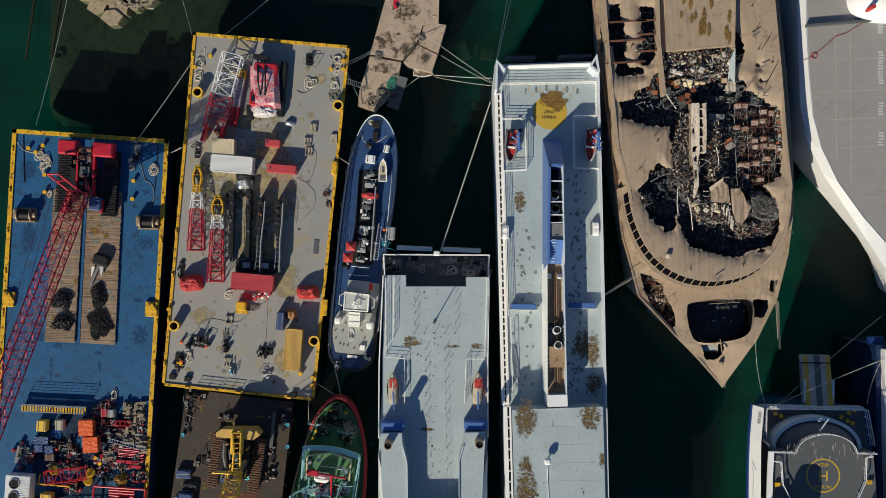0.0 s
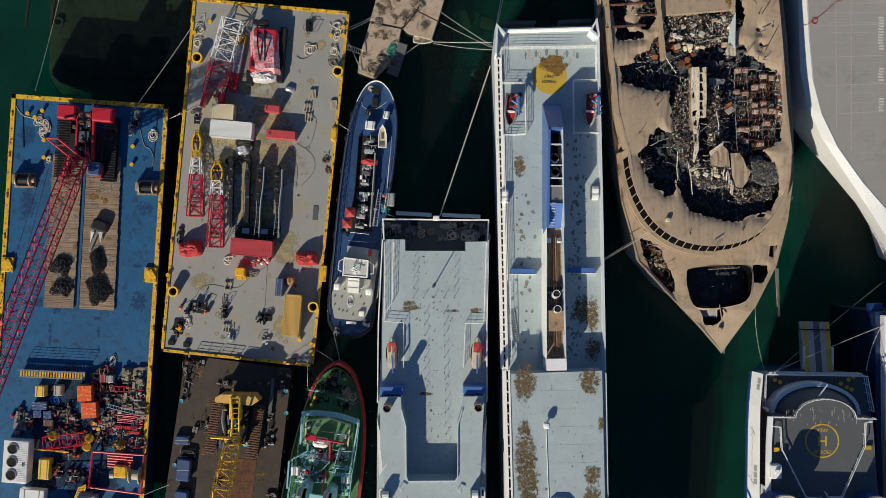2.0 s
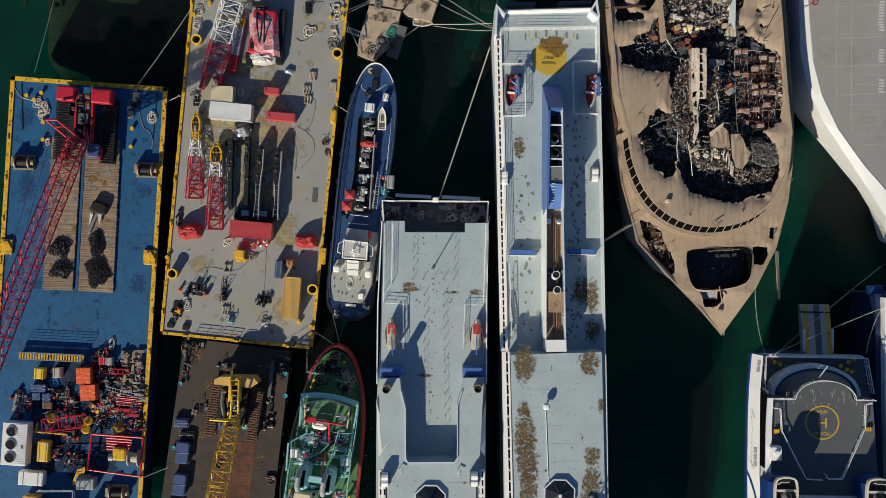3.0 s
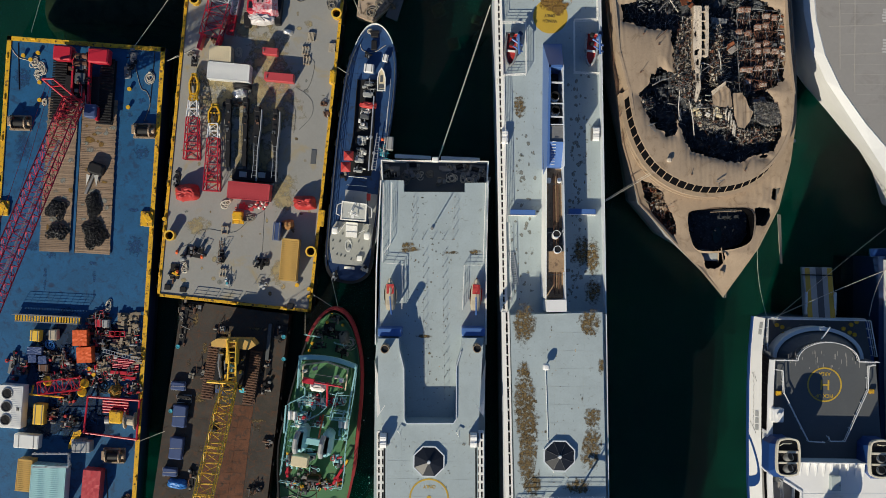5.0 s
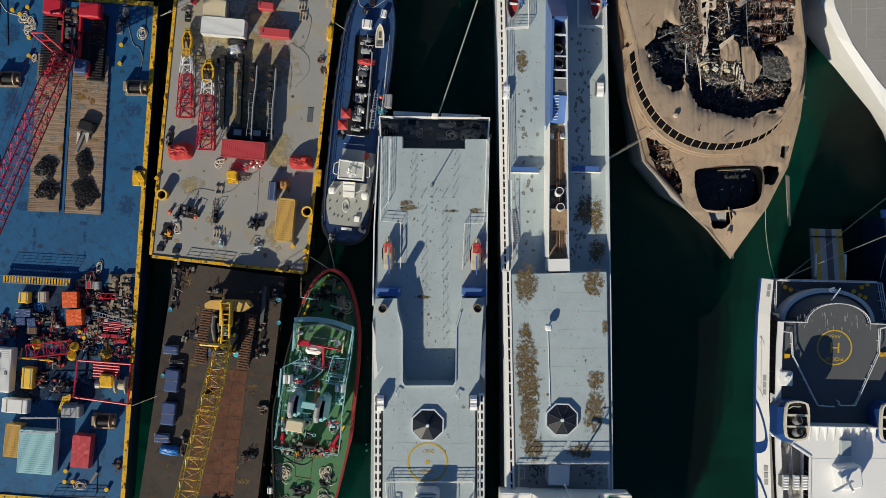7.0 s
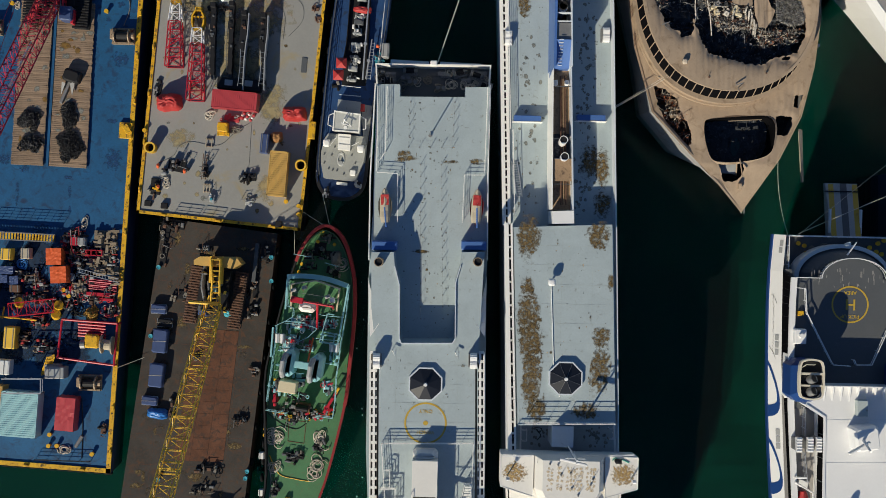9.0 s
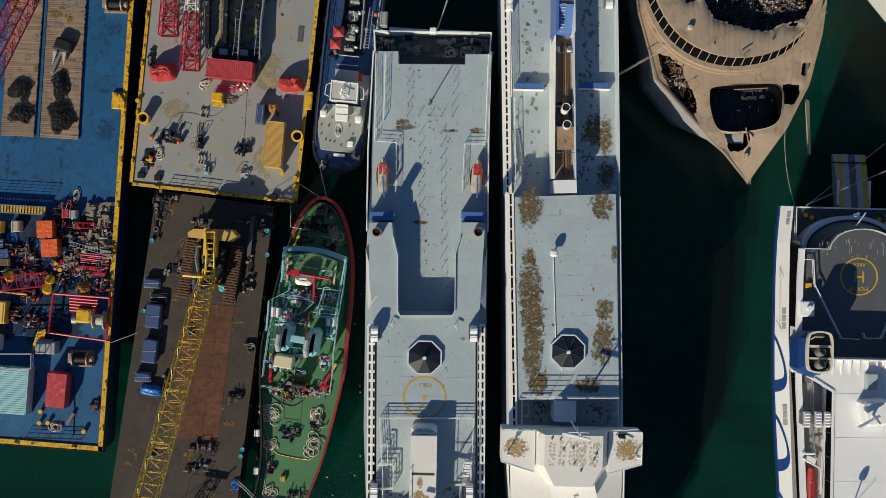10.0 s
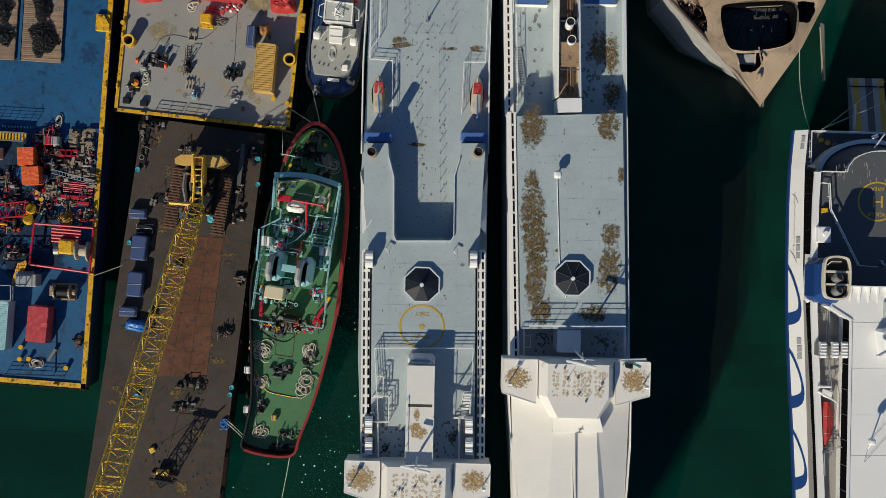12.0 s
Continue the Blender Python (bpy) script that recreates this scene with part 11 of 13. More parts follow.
# boxes under tarpaulins along the side
for (c, w, dd, h, material, lab) in (((-37.73, -38.84), 1.9, 3.2, 1.4, m_tarp_blue, "long box under a dark blue tarpaulin"), ((-38.12, -43.55), 1.9, 3.2, 1.4, m_tarp_blue, "long box under a dark blue tarpaulin"), ((-39.05, -47.11), 2.1, 1.2, 1.0, m_tarp_blue, "low box with a silver rim under blue sheeting"), ((-38.08, -34.48), 2.1, 1.2, 1.0, m_tarp_blue, "low box with a silver rim under blue sheeting"), ((-37.24, -36.37), 2.1, 1.1, 0.7, m_black, "open black box with a pale rim")):
    t = thing("covered_box", (*c, ZC), lab, "covered gear", "tarpaulin boxes")
    part("cover", Shape().box((*c, ZC + h / 2), (w, dd, h), -6, 0.14), material, t)
    part("rim", Shape().wall([(c[0] - w / 2, c[1] - dd / 2), (c[0] + w / 2, c[1] - dd / 2), (c[0] + w / 2, c[1] + dd / 2), (c[0] - w / 2, c[1] + dd / 2)], ZC + h * 0.55, ZC + h * 0.7, 0.06, True), m_alu if dd < 2 else material, t)
    part("lashing", Shape().tube((c[0] - w / 2, c[1], ZC + h + 0.02), (c[0] + w / 2, c[1], ZC + h + 0.02), 0.03, 4), m_rope, t)
tarp_heap("blue_cargo", (-38.04, -48.96), ZC, (2.9, 1.5, 1.1), -5, m_tarp_bright, "bundle in a bright blue tarpaulin", 12)
for i, ((x, y), w, dd) in enumerate((((-37.51, -23.37), 1.6, 3.0), ((-36.13, -22.93), 3.0, 1.2), ((-31.98, -26.11), 2.4, 1.0), ((-37.68, -27.06), 1.0, 4.0), ((-35.13, -32.48), 2.5, 1.5), ((-24.94, -30.46), 0.8, 6.0), ((-23.39, -26.33), 2.0, 3.0), ((-25.27, -34.56), 2.0, 1.5), ((-26.44, -49.34), 1.2, 0.8), ((-24.69, -42.74), 0.8, 1.5), ((-36.03, -48.25), 0.8, 3.0), ((-31.74, -59.16), 3.2, 0.9), ((-31.45, -56.37), 1.6, 0.9), ((-29.83, -56.62), 1.2, 1.2), ((-26.49, -49.65), 1.6, 0.8), ((-32.76, -40.99), 1.0, 0.6))):
    junk((x, y), ZC, w, dd, 0.8, 200 + i, [m_black, m_rustiron, m_steel, m_rope_dark, m_black], 10)
for (x, y) in ((-38.31, -28.71), (-22.74, -30.25), (-39.18, -38.22), (-22.81, -26.98), (-25.47, -56.56), (-25.67, -57.51), (-37.73, -57.97)):
    solo("cyan_bollard", Shape().cyl((x, y, ZC), 0.26, 0.5, 12).torus((x, y, ZC + 0.5), 0.25, 0.07, 12, 5), m_cyan, (x, y, ZC), "small light blue bollard on the rusty deck", "bollard", "light blue bollards")
beam = thing("steel_channel", (-24.98, -28.82, ZC), "long dark steel channel lying on deck", "beam")
part("channel", Shape().wall([(-24.75, -25.12), (-25.21, -30.44)], ZC, ZC + 0.7, 0.5), m_charcoal, beam)
# standing lattice jib at the south end, with its foot winch
x, y = (-33.99, -68.12)
jb = thing("derrick", (x, y, ZC), "small steel derrick standing on the rusty barge", "derrick")
part("mast", Shape().lattice((x + 0.3, y - 0.2, ZC + 0.4), (x + 0.75, y + 0.15, ZC + 5.2), 1.7, 1.3, 5, 0.07, 0.75), m_black, jb, "dark lattice mast")
part("crosshead", Shape().box((x + 0.8, y + 0.2, ZC + 5.2), (3.0, 0.35, 0.5), -8, 0.05).tube((x + 2.2, y + 0.2, ZC + 5.2), (x + 2.9, y + 0.5, ZC + 5.7), 0.1, 5), m_black, jb)
part("foot_frame", Shape().box((x, y, ZC + 0.25), (3.4, 0.3, 0.3), -6, 0.04).box((x, y - 0.9, ZC + 0.2), (2.6, 0.25, 0.25), -6).box((x - 1.2, y - 0.4, ZC + 0.2), (0.25, 1.2, 0.25), -6).box((x + 1.1, y - 0.4, ZC + 0.2), (0.25, 1.2, 0.25), -6), m_rustiron, jb)
part("foot_winch", Shape().tube((x - 0.8, y + 0.4, ZC + 0.6), (x + 0.7, y + 0.35, ZC + 0.6), 0.4, 12), m_yellow_crane, jb)
for q in ((-32.36, -60.36), (-35.78, -65.01)):
    part("guy_wire", Shape().tube((x + 0.8, y + 0.2, ZC + 5.2), (*q, ZC + 0.1), 0.025, 4), m_black, jb)
solo("yellow_shackle", Shape().box((-35.58, -64.97, ZC + 0.2), (0.7, 0.7, 0.4), 30, 0.08), m_yellow_crane, (-35.58, -64.97, ZC), "small yellow shackle block on the rusty deck", "block")
coil(*(-26.45, -61.40), ZC, 0.8, m_tarp_bright, 0.77, "tangle of blue rope at the barge edge")
for k in range(4):
    a, b = ccw(RUSTY)[k], ccw(RUSTY)[(k + 1) % 4]
    if abs(b[1] - a[1]) > 20 and a[0] > -35:
        tyres(RUSTY, k, k + 1, 0.7, 10, "black tyre fender on the rusty barge", 0.6)


# ---- narrow blue-decked boat
BB = [(-10.36, 19.03), (-11.68, 18.26), (-12.99, 15.93), (-14.20, 12.19), (-15.05, 5.94), (-15.65, 0.09), (-16.23, -7.44), (-16.65, -13.29), (-16.61, -16.47), (-15.58, -18.13), (-13.73, -18.77), (-11.65, -18.41), (-10.25, -16.55), (-9.67, -10.69), (-8.76, -3.15), (-7.83, 2.70), (-7.09, 9.37), (-7.06, 13.94), (-7.84, 16.82), (-9.03, 18.55)]
BB = smooth_line(BB, True, 4)
ZA = 2.4
bb = thing("work_boat", (*BB[0], 0), "narrow boat with a blue deck and grey superstructure", "boat")
part("hull", Shape().prism(BB, -3.5, ZA - 0.03, 0.10), m_navy, bb)
part("deck", Shape().prism(BB, ZA - 0.03, ZA), m_boat_blue, bb, "deep blue painted deck")
part("bow_rail", Shape().wall(BB[-9:] + BB[:9], ZA, 3.2, 0.1), m_white, bb, "white bow bulwark")
part("bulwark", Shape().wall(BB[8:33], ZA, 2.85, 0.12), m_navy, bb)
part("bulwark", Shape().wall(BB[52:72], ZA, 2.85, 0.12), m_navy, bb)
for pts in (BB[8:33:2], BB[52:72:2]):
    part("railing", Shape().rail([between(p, (-11.75, 2.65), 0.05) for p in pts], ZA, 1.15, 1.1, 0.04, 3), m_charcoal, bb, "dark tube railing")
for i in (10, 13, 16, 19, 22, 25, 28, 54, 58, 62, 66, 70):
    d = Vector((BB[i + 1][0] - BB[i - 1][0], BB[i + 1][1] - BB[i - 1][1])).normalized()
    k = 0.18 if d.y * (BB[i][0] - (-11.75, 2.65)[0]) > 0 else -0.18
    x, y = BB[i][0] + k * d.y, BB[i][1] - k * d.x
    solo("tyre_fender", Shape().torus((x, y, 1.7), 0.36, 0.18, 12, 6, Matrix(((d.x, 0, d.y), (d.y, 0, -d.x), (0, 1, 0)))), m_rubber, (x, y, 1.5), "black tyre fender hung on the boat's side", "tyre", "boat's tyre fenders", smooth=True)
for i in range(8):
    a, b = between((-13.41, 14.13), (-15.44, -1.57), i / 7), between((-7.32, 13.39), (-8.61, -1.48), i / 7)
    part("plate_seam", Shape().wall([a, b], ZA + 0.001, ZA + 0.008, 0.04), m_navy, bb)
part("hand_line", Shape().tube((-7.75, 10.99, ZA + 0.9), (-8.36, 1.68, ZA + 0.9), 0.04, 5), m_alu, bb)
part("rubbing_band", Shape().wall(BB[24:57], ZA - 0.5, ZA + 0.15, 0.45), m_black, bb)
part("windlass", Shape().box((-10.25, 17.43, ZA + 0.4), (1.1, 0.7, 0.6), 0, 0.08).tube((-10.92, 17.83, ZA + 0.5), (-9.59, 17.85, ZA + 0.5), 0.22, 10).box((-10.31, 15.93, ZA + 0.3), (0.8, 1.4, 0.5), 0, 0.06), m_black, bb)
coil(*(-10.75, 17.92), ZA, 0.5, m_rope, 0.91)
hose([(-12.36, 16.15), (-11.93, 15.15), (-10.26, 15.01), (-8.60, 16.04)], ZA, 0.05, m_rope, "pale mooring line looped on the bow", "mooring_rope")
junk((-11.31, 14.46), ZA, 0.9, 0.8, 0.6, 301, [m_black, m_steel], 6)
crate((-8.62, 14.05), ZA, 0.8, 1.1, 0.8, -12, m_white_clean, "small white locker on the boat deck", "deck_locker")
t = crate((-10.96, 12.46), ZA, 1.4, 1.2, 1.3, -5, m_white_clean, "white deck box with a curved hose", "deck_locker")
# dinghy
x, y = (-9.12, 10.75)
dg = thing("dinghy", (x, y, ZA), "small cream dinghy with a dark cockpit on deck", "boat")
out = [(0.0, 1.75), (0.35, 1.2), (0.55, 0.3), (0.55, -1.5), (-0.55, -1.5), (-0.55, 0.3), (-0.35, 1.2)]
part("dinghy_hull", Shape().prism([(x + a, y + b) for a, b in out], ZA + 0.1, ZA + 0.8, 0.2), m_cont_cream, dg)
part("gunwale", Shape().wall([(x + a, y + b) for a, b in out], ZA + 0.8, ZA + 0.95, 0.14, True), m_white, dg)
part("seat", Shape().box((x, y - 0.9, ZA + 0.85), (0.7, 0.5, 0.1)).box((x, y + 0.2, ZA + 0.85), (0.35, 0.9, 0.1)), m_charcoal, dg)
# centre trough with hatches and pipes
part("trough", Shape().prism([(-12.56, 10.92), (-9.91, 10.96), (-10.37, -3.16), (-13.69, -3.20)], ZA, ZA + 0.06), m_black, bb, "black centre trough")
part("trough_rail", Shape().wall([(-12.62, 10.89), (-13.08, 2.61), (-13.69, -0.71)], ZA, ZA + 0.7, 0.08).wall([(-9.88, 10.93), (-10.10, 2.65), (-10.35, -2.74)], ZA, ZA + 0.8, 0.1), m_black, bb)
for i in range(9):
    c = between((-10.93, 10.23), (-12.31, -2.51), i / 8)
    part("hatch", Shape().box((*c, ZA + 0.55), (1.3, 0.75 if i % 2 else 0.4, 0.6), -6, 0.1).cyl((c[0] + 0.3, c[1], ZA + 0.85), 0.16, 0.15, 10), m_boat_grey if i % 3 else m_charcoal, bb, "grey tank hatch with round lids")
for k, (a, b, r) in enumerate((((-10.13, 8.40), (-10.72, -2.49), 0.11), ((-9.56, 3.05), (-10.31, -2.32), 0.08))):
    part("deck_pipe", Shape().tube((*a, ZA + 1.2), (*b, ZA + 1.2), r, 8).cyl((*between(a, b, 0.55), ZA + 1.0), 0.25, 0.4, 10), m_alu, bb)
l0, l1 = (-9.68, 2.62), (-10.18, -2.47)
t = thing("ladder", (*l0, ZA), "pale metal ladder lying along the boat deck", "ladder")
part("ladder_frame", Shape().wall([l0, l1], 3.6, 3.7, 0.07).wall([(l0[0] + 0.5, l0[1]), (l1[0] + 0.5, l1[1])], 3.6, 3.7, 0.07), m_alu, t)
for i in range(13):
    c = between(l0, l1, (i + 0.5) / 13)
    part("rung", Shape().tube((c[0], c[1], 3.65), (c[0] + 0.5, c[1], 3.65), 0.03, 5), m_alu, t)
tarp_heap("red_cover", (-10.96, 7.09), ZA + 0.9, (2.5, 1.0, 0.5), -6, m_tarp_red, "red cloth cover over a hatch", 21)
for (x, y) in ((-13.59, -0.39), (-13.98, -2.03)):
    t = thing("red_parasol", (x, y, ZA), "faded red cloth canopy over the side deck", "parasol", "red canopies")
    part("canopy", Shape().tube((x, y, 4.4), (x, y, 4.95), 1.0, 4, 0.12), m_tarp_red, t)
    part("pole", Shape().tube((x, y, ZA), (x, y, 4.5), 0.04, 5), m_steel, t)
junk((-14.52, -3.22), ZA, 0.8, 0.8, 0.6, 302, [m_black, m_rope_dark], 5)
solo("orange_float", Shape().blob((-8.77, 2.14, ZA + 1.0), (0.5, 0.5, 0.5), 1, 10, 0.0), m_orange, (-8.77, 2.14, ZA + 1.0), "round orange float tied to the boat", "float", smooth=True)
crate((-7.69, 1.58), ZA, 1.0, 1.9, 1.6, -3, m_boat_grey, "grey switch cabinet at the boat side", "cabinet")
junk((-8.51, 0.60), ZA, 1.4, 2.4, 1.0, 303, [m_cyan, m_alu, m_boat_grey, m_rustiron], 9)
# superstructure
m_house = mat("pale_grey_house_paint", (0.47, 0.48, 0.46), 0.5, 0, 0.12, 0.8, (0.25, 0.25, 0.23), 0.32, 0.6)
m_aft = mat("grey_green_deck_paint", (0.33, 0.335, 0.31), 0.6, 0, 0.12, 0.8, (0.2, 0.2, 0.18), 0.32, 0.7)
part("side_deck", Shape().prism([(-10.94, -5.68), (-9.04, -5.93), (-9.16, -9.82), (-9.45, -12.89), (-10.49, -14.01), (-10.54, -10.12)], ZA, ZA + 0.12), m_boat_grey, bb, "grey side deck")
part("stern_well", Shape().prism([(-16.24, -15.78), (-16.08, -16.89), (-14.95, -18.12), (-13.55, -18.66), (-11.75, -18.08), (-10.38, -16.53), (-9.99, -14.58), (-11.64, -16.55)], ZA, ZA + 0.03), m_navy, bb, "dark navy stern deck")
part("aft_deck", Shape().prism([(-15.21, -9.86), (-10.42, -10.23), (-10.05, -11.11), (-10.26, -13.58), (-10.95, -15.24), (-11.43, -16.34), (-13.41, -16.21), (-15.72, -15.97), (-16.14, -13.94), (-16.16, -12.43), (-15.69, -10.63)], ZA, 3.6), m_aft, bb, "grey-green aft deck with small fittings")
part("forward_house", Shape().prism([(-13.96, -5.30), (-10.87, -5.59), (-10.91, -7.28), (-14.04, -7.21)], ZA, 4.2), m_boat_grey, bb, "dark grey house front")
part("wheelhouse", Shape().prism([(-14.25, -7.06), (-10.81, -7.44), (-10.93, -9.85), (-14.42, -9.64)], ZA, 5.5), m_house, bb, "pale grey wheelhouse")
part("wheelhouse_roof", Shape().wall([(-14.25, -7.06), (-10.81, -7.44), (-10.93, -9.85), (-14.42, -9.64)], 5.5, 5.62, 0.16, True), m_white, bb, "white wheelhouse roof edge")
part("window_row", Shape().wall([(-14.32, -6.99), (-10.86, -7.38)], 4.3, 5.2, 0.12), m_glass_dark, bb)
part("engine_casing", Shape().prism([(-13.77, -10.00), (-12.09, -10.09), (-12.17, -12.26), (-13.80, -12.12)], 3.6, 4.5), m_white, bb, "white engine casing")
for y in (480, 505):
    part("casing_batten", Shape().box((-12.95, -10.48, 4.53) if y == 480 else (-12.94, -11.43, 4.53), (1.5, 0.08, 0.06), -3), m_boat_grey, bb)
part("mast", Shape().tube((-12.42, -7.28, 5.5), (-12.79, -8.40, 7.2), 0.09, 6).tube((-13.31, -8.66, 6.2), (-11.85, -9.18, 6.2), 0.07, 5).tube((-13.07, -8.94, 5.5), (-12.79, -8.40, 7.0), 0.07, 5).tube((-12.01, -8.98, 5.5), (-12.79, -8.40, 7.0), 0.07, 5).cyl((-12.73, -9.25, 5.5), 0.25, 0.3, 10), m_white_clean, bb, "white mast with a small radar")
part("railing", Shape().pipe([(-14.45, -7.27, 4.8), (-15.04, -7.55, 4.8), (-15.18, -8.84, 4.8), (-14.69, -9.06, 4.8)], 0.07, 5), m_white_clean, bb, "white tube wing frame")
part("railing", Shape().pipe([(-10.78, -7.54, 4.8), (-10.06, -8.02, 4.8), (-10.05, -9.32, 4.8), (-10.48, -9.37, 4.8)], 0.07, 5), m_white_clean, bb, "white tube wing frame")
part("red_locker", Shape().box((-10.70, -6.31, 3.6), (0.7, 1.0, 0.8), -3, 0.06), m_tarp_red, bb)
for (x, y) in ((-15.36, -11.27), (-10.71, -11.97)):
    part("vent", Shape().cyl((x, y, 3.6), 0.36, 0.8, 10).blob((x, y, 4.35), (0.95, 1.1, 0.35), 2, 12, 0.1), m_white, bb, "white mushroom vent")
part("hatch_ring", Shape().torus((-13.41, -13.39, 3.66), 0.42, 0.1, 18, 6, Matrix.Diagonal((1.0, 1.9, 1.0))), m_house, bb, "oval hatch rim")
part("hatch_lid", Shape().cyl((-13.40, -13.88, 3.6), 0.25, 0.35, 10), m_boat_grey, bb)
part("deck_box", Shape().box((-11.75, -15.23, 3.8), (0.75, 0.75, 0.5), -4, 0.05), m_white, bb)
for i, (x, y) in enumerate(((-15.69, -12.71), (-14.68, -12.81), (-15.68, -13.92), (-15.06, -14.67), (-14.51, -14.86), (-13.91, -14.94), (-13.00, -15.38), (-12.18, -14.96), (-11.45, -13.86), (-14.28, -11.70), (-11.94, -12.77))):
    part("deck_fitting", Shape().box((x, y, 3.66), (0.18, 0.3, 0.12), -20, 0.03), m_charcoal, bb)
for a, b in (((-14.89, -11.67), (-13.92, -10.29)), ((-12.04, -11.63), (-10.96, -11.07)), ((-13.85, -4.57), (-10.96, -4.74)), ((-13.59, -3.33), (-10.90, -3.56))):
    part("hand_rail", Shape().tube((*a, 4.4 if a[1] < -9 else 3.5), (*b, 4.4 if a[1] < -9 else 3.5), 0.04, 5), m_white_clean, bb)
junk((-15.36, -17.83), ZA, 0.9, 1.2, 0.7, 320, [m_boat_grey, m_steel, m_black], 8)
junk((-11.20, -16.80), ZA, 0.9, 1.0, 0.7, 321, [m_black, m_boat_grey], 7)
part("stern_box", Shape().box((-13.28, -16.65, ZA + 0.3), (1.5, 0.4, 0.5), -4, 0.06), m_white, bb)
# gear along the hold
for i, ((x, y), w, d) in enumerate(((((-10.97, 10.26), 1.2, 1.0), ((-11.10, 9.01), 1.2, 0.8), ((-11.33, 6.23), 1.4, 1.0), ((-11.53, 4.16), 1.3, 1.2), ((-11.69, 1.94), 1.2, 1.0), ((-11.93, -0.13), 1.2, 1.0), ((-12.10, -2.21), 1.3, 0.8)))):
    junk((x, y), ZA + 0.3, w, d, 0.7, 330 + i, [m_boat_grey, m_boat_grey, m_black, m_white, m_charcoal], 12)
part("grab_line", Shape().pipe([(-7.83, 9.47, 3.0), (-8.15, 6.28, 3.0), (-8.38, 2.95, 3.0), (-8.75, -0.37, 3.0)], 0.04, 5), m_white, bb)
for i in range(7):
    p = between((-14.25, 12.83), (-15.11, -0.73), i / 6)
    part("side_net", Shape().pipe([(p[0], p[1], 3.4), (p[0] + 0.5, p[1] - 1.1, 2.6), (p[0] + 0.1, p[1] - 2.0, 3.3)], 0.025, 4), m_black, bb)

# ---- green tug
TG = [(-14.84, -22.53), (-16.47, -23.06), (-18.01, -24.89), (-19.21, -27.44), (-20.62, -31.87), (-22.16, -38.44), (-23.13, -44.19), (-22.67, -56.73), (-23.34, -61.84), (-23.42, -64.31), (-17.66, -65.04), (-16.35, -62.39), (-14.31, -56.52), (-12.16, -47.01), (-11.68, -42.28), (-11.14, -35.72), (-11.14, -30.82), (-11.75, -27.17), (-13.00, -23.95)]
TG = smooth_line(TG, True, 4)
ZT = 2.2
tug = thing("tugboat", (*TG[0], 0), "tugboat with green decks, teal rails and a red fender rim", "tugboat", levels=TUG_LIFT)
part("hull", Shape().prism(TG, -4, ZT - 0.03, 0.08), m_black, tug)
part("deck", Shape().prism([between(p, (-17.77, -35.93), 0.02) for p in TG], ZT - 0.03, ZT), m_tug_green, tug, "worn green deck")
part("fender_rim", Shape().wall(TG[-24:] + TG[:13], ZT - 0.3, 3.0, 0.42), m_tug_red, tug, "thick red fender rim")
part("bulwark", Shape().wall(TG[12:37], ZT, 3.0, 0.22), m_black, tug)
part("bulwark", Shape().wall(TG[36:53], ZT - 0.1, 3.0, 0.3), m_tug_red, tug, "red side bulwark")
part("inner_bulwark", Shape().wall([between(p, (-17.77, -35.93), 0.05) for p in TG[-20:] + TG[:13]], ZT, 2.9, 0.1), m_tug_green, tug)
# wheelhouse roof ringed with teal, lower green deck inside
ZW = 5.2
part("superstructure", Shape().prism([(-19.57, -29.95), (-12.42, -30.75), (-12.73, -38.54), (-13.82, -43.33), (-21.52, -43.10), (-21.21, -38.72)], ZT, 4.6), m_tug_green, tug, "green boat deck")
part("front_canopy", Shape().wall(smooth_line([(-19.73, -29.42), (-17.46, -29.29), (-14.48, -29.61), (-11.64, -30.49)], False), 5.0, 5.5, 0.62), m_tug_teal, tug, "curved teal canopy front")
part("roof", Shape().prism([(-19.08, -30.34), (-16.04, -29.73), (-12.88, -30.91), (-13.30, -33.59), (-15.16, -34.25), (-19.09, -33.71)], 4.6, 5.3), m_tug_green, tug, "green wheelhouse roof")
part("roof_wall", Shape().wall([(-19.07, -33.63), (-19.06, -30.36), (-15.80, -29.82), (-12.74, -30.84), (-13.06, -33.89)], 5.3, 5.7, 0.18), m_cont_cream, tug, "cream parapet")
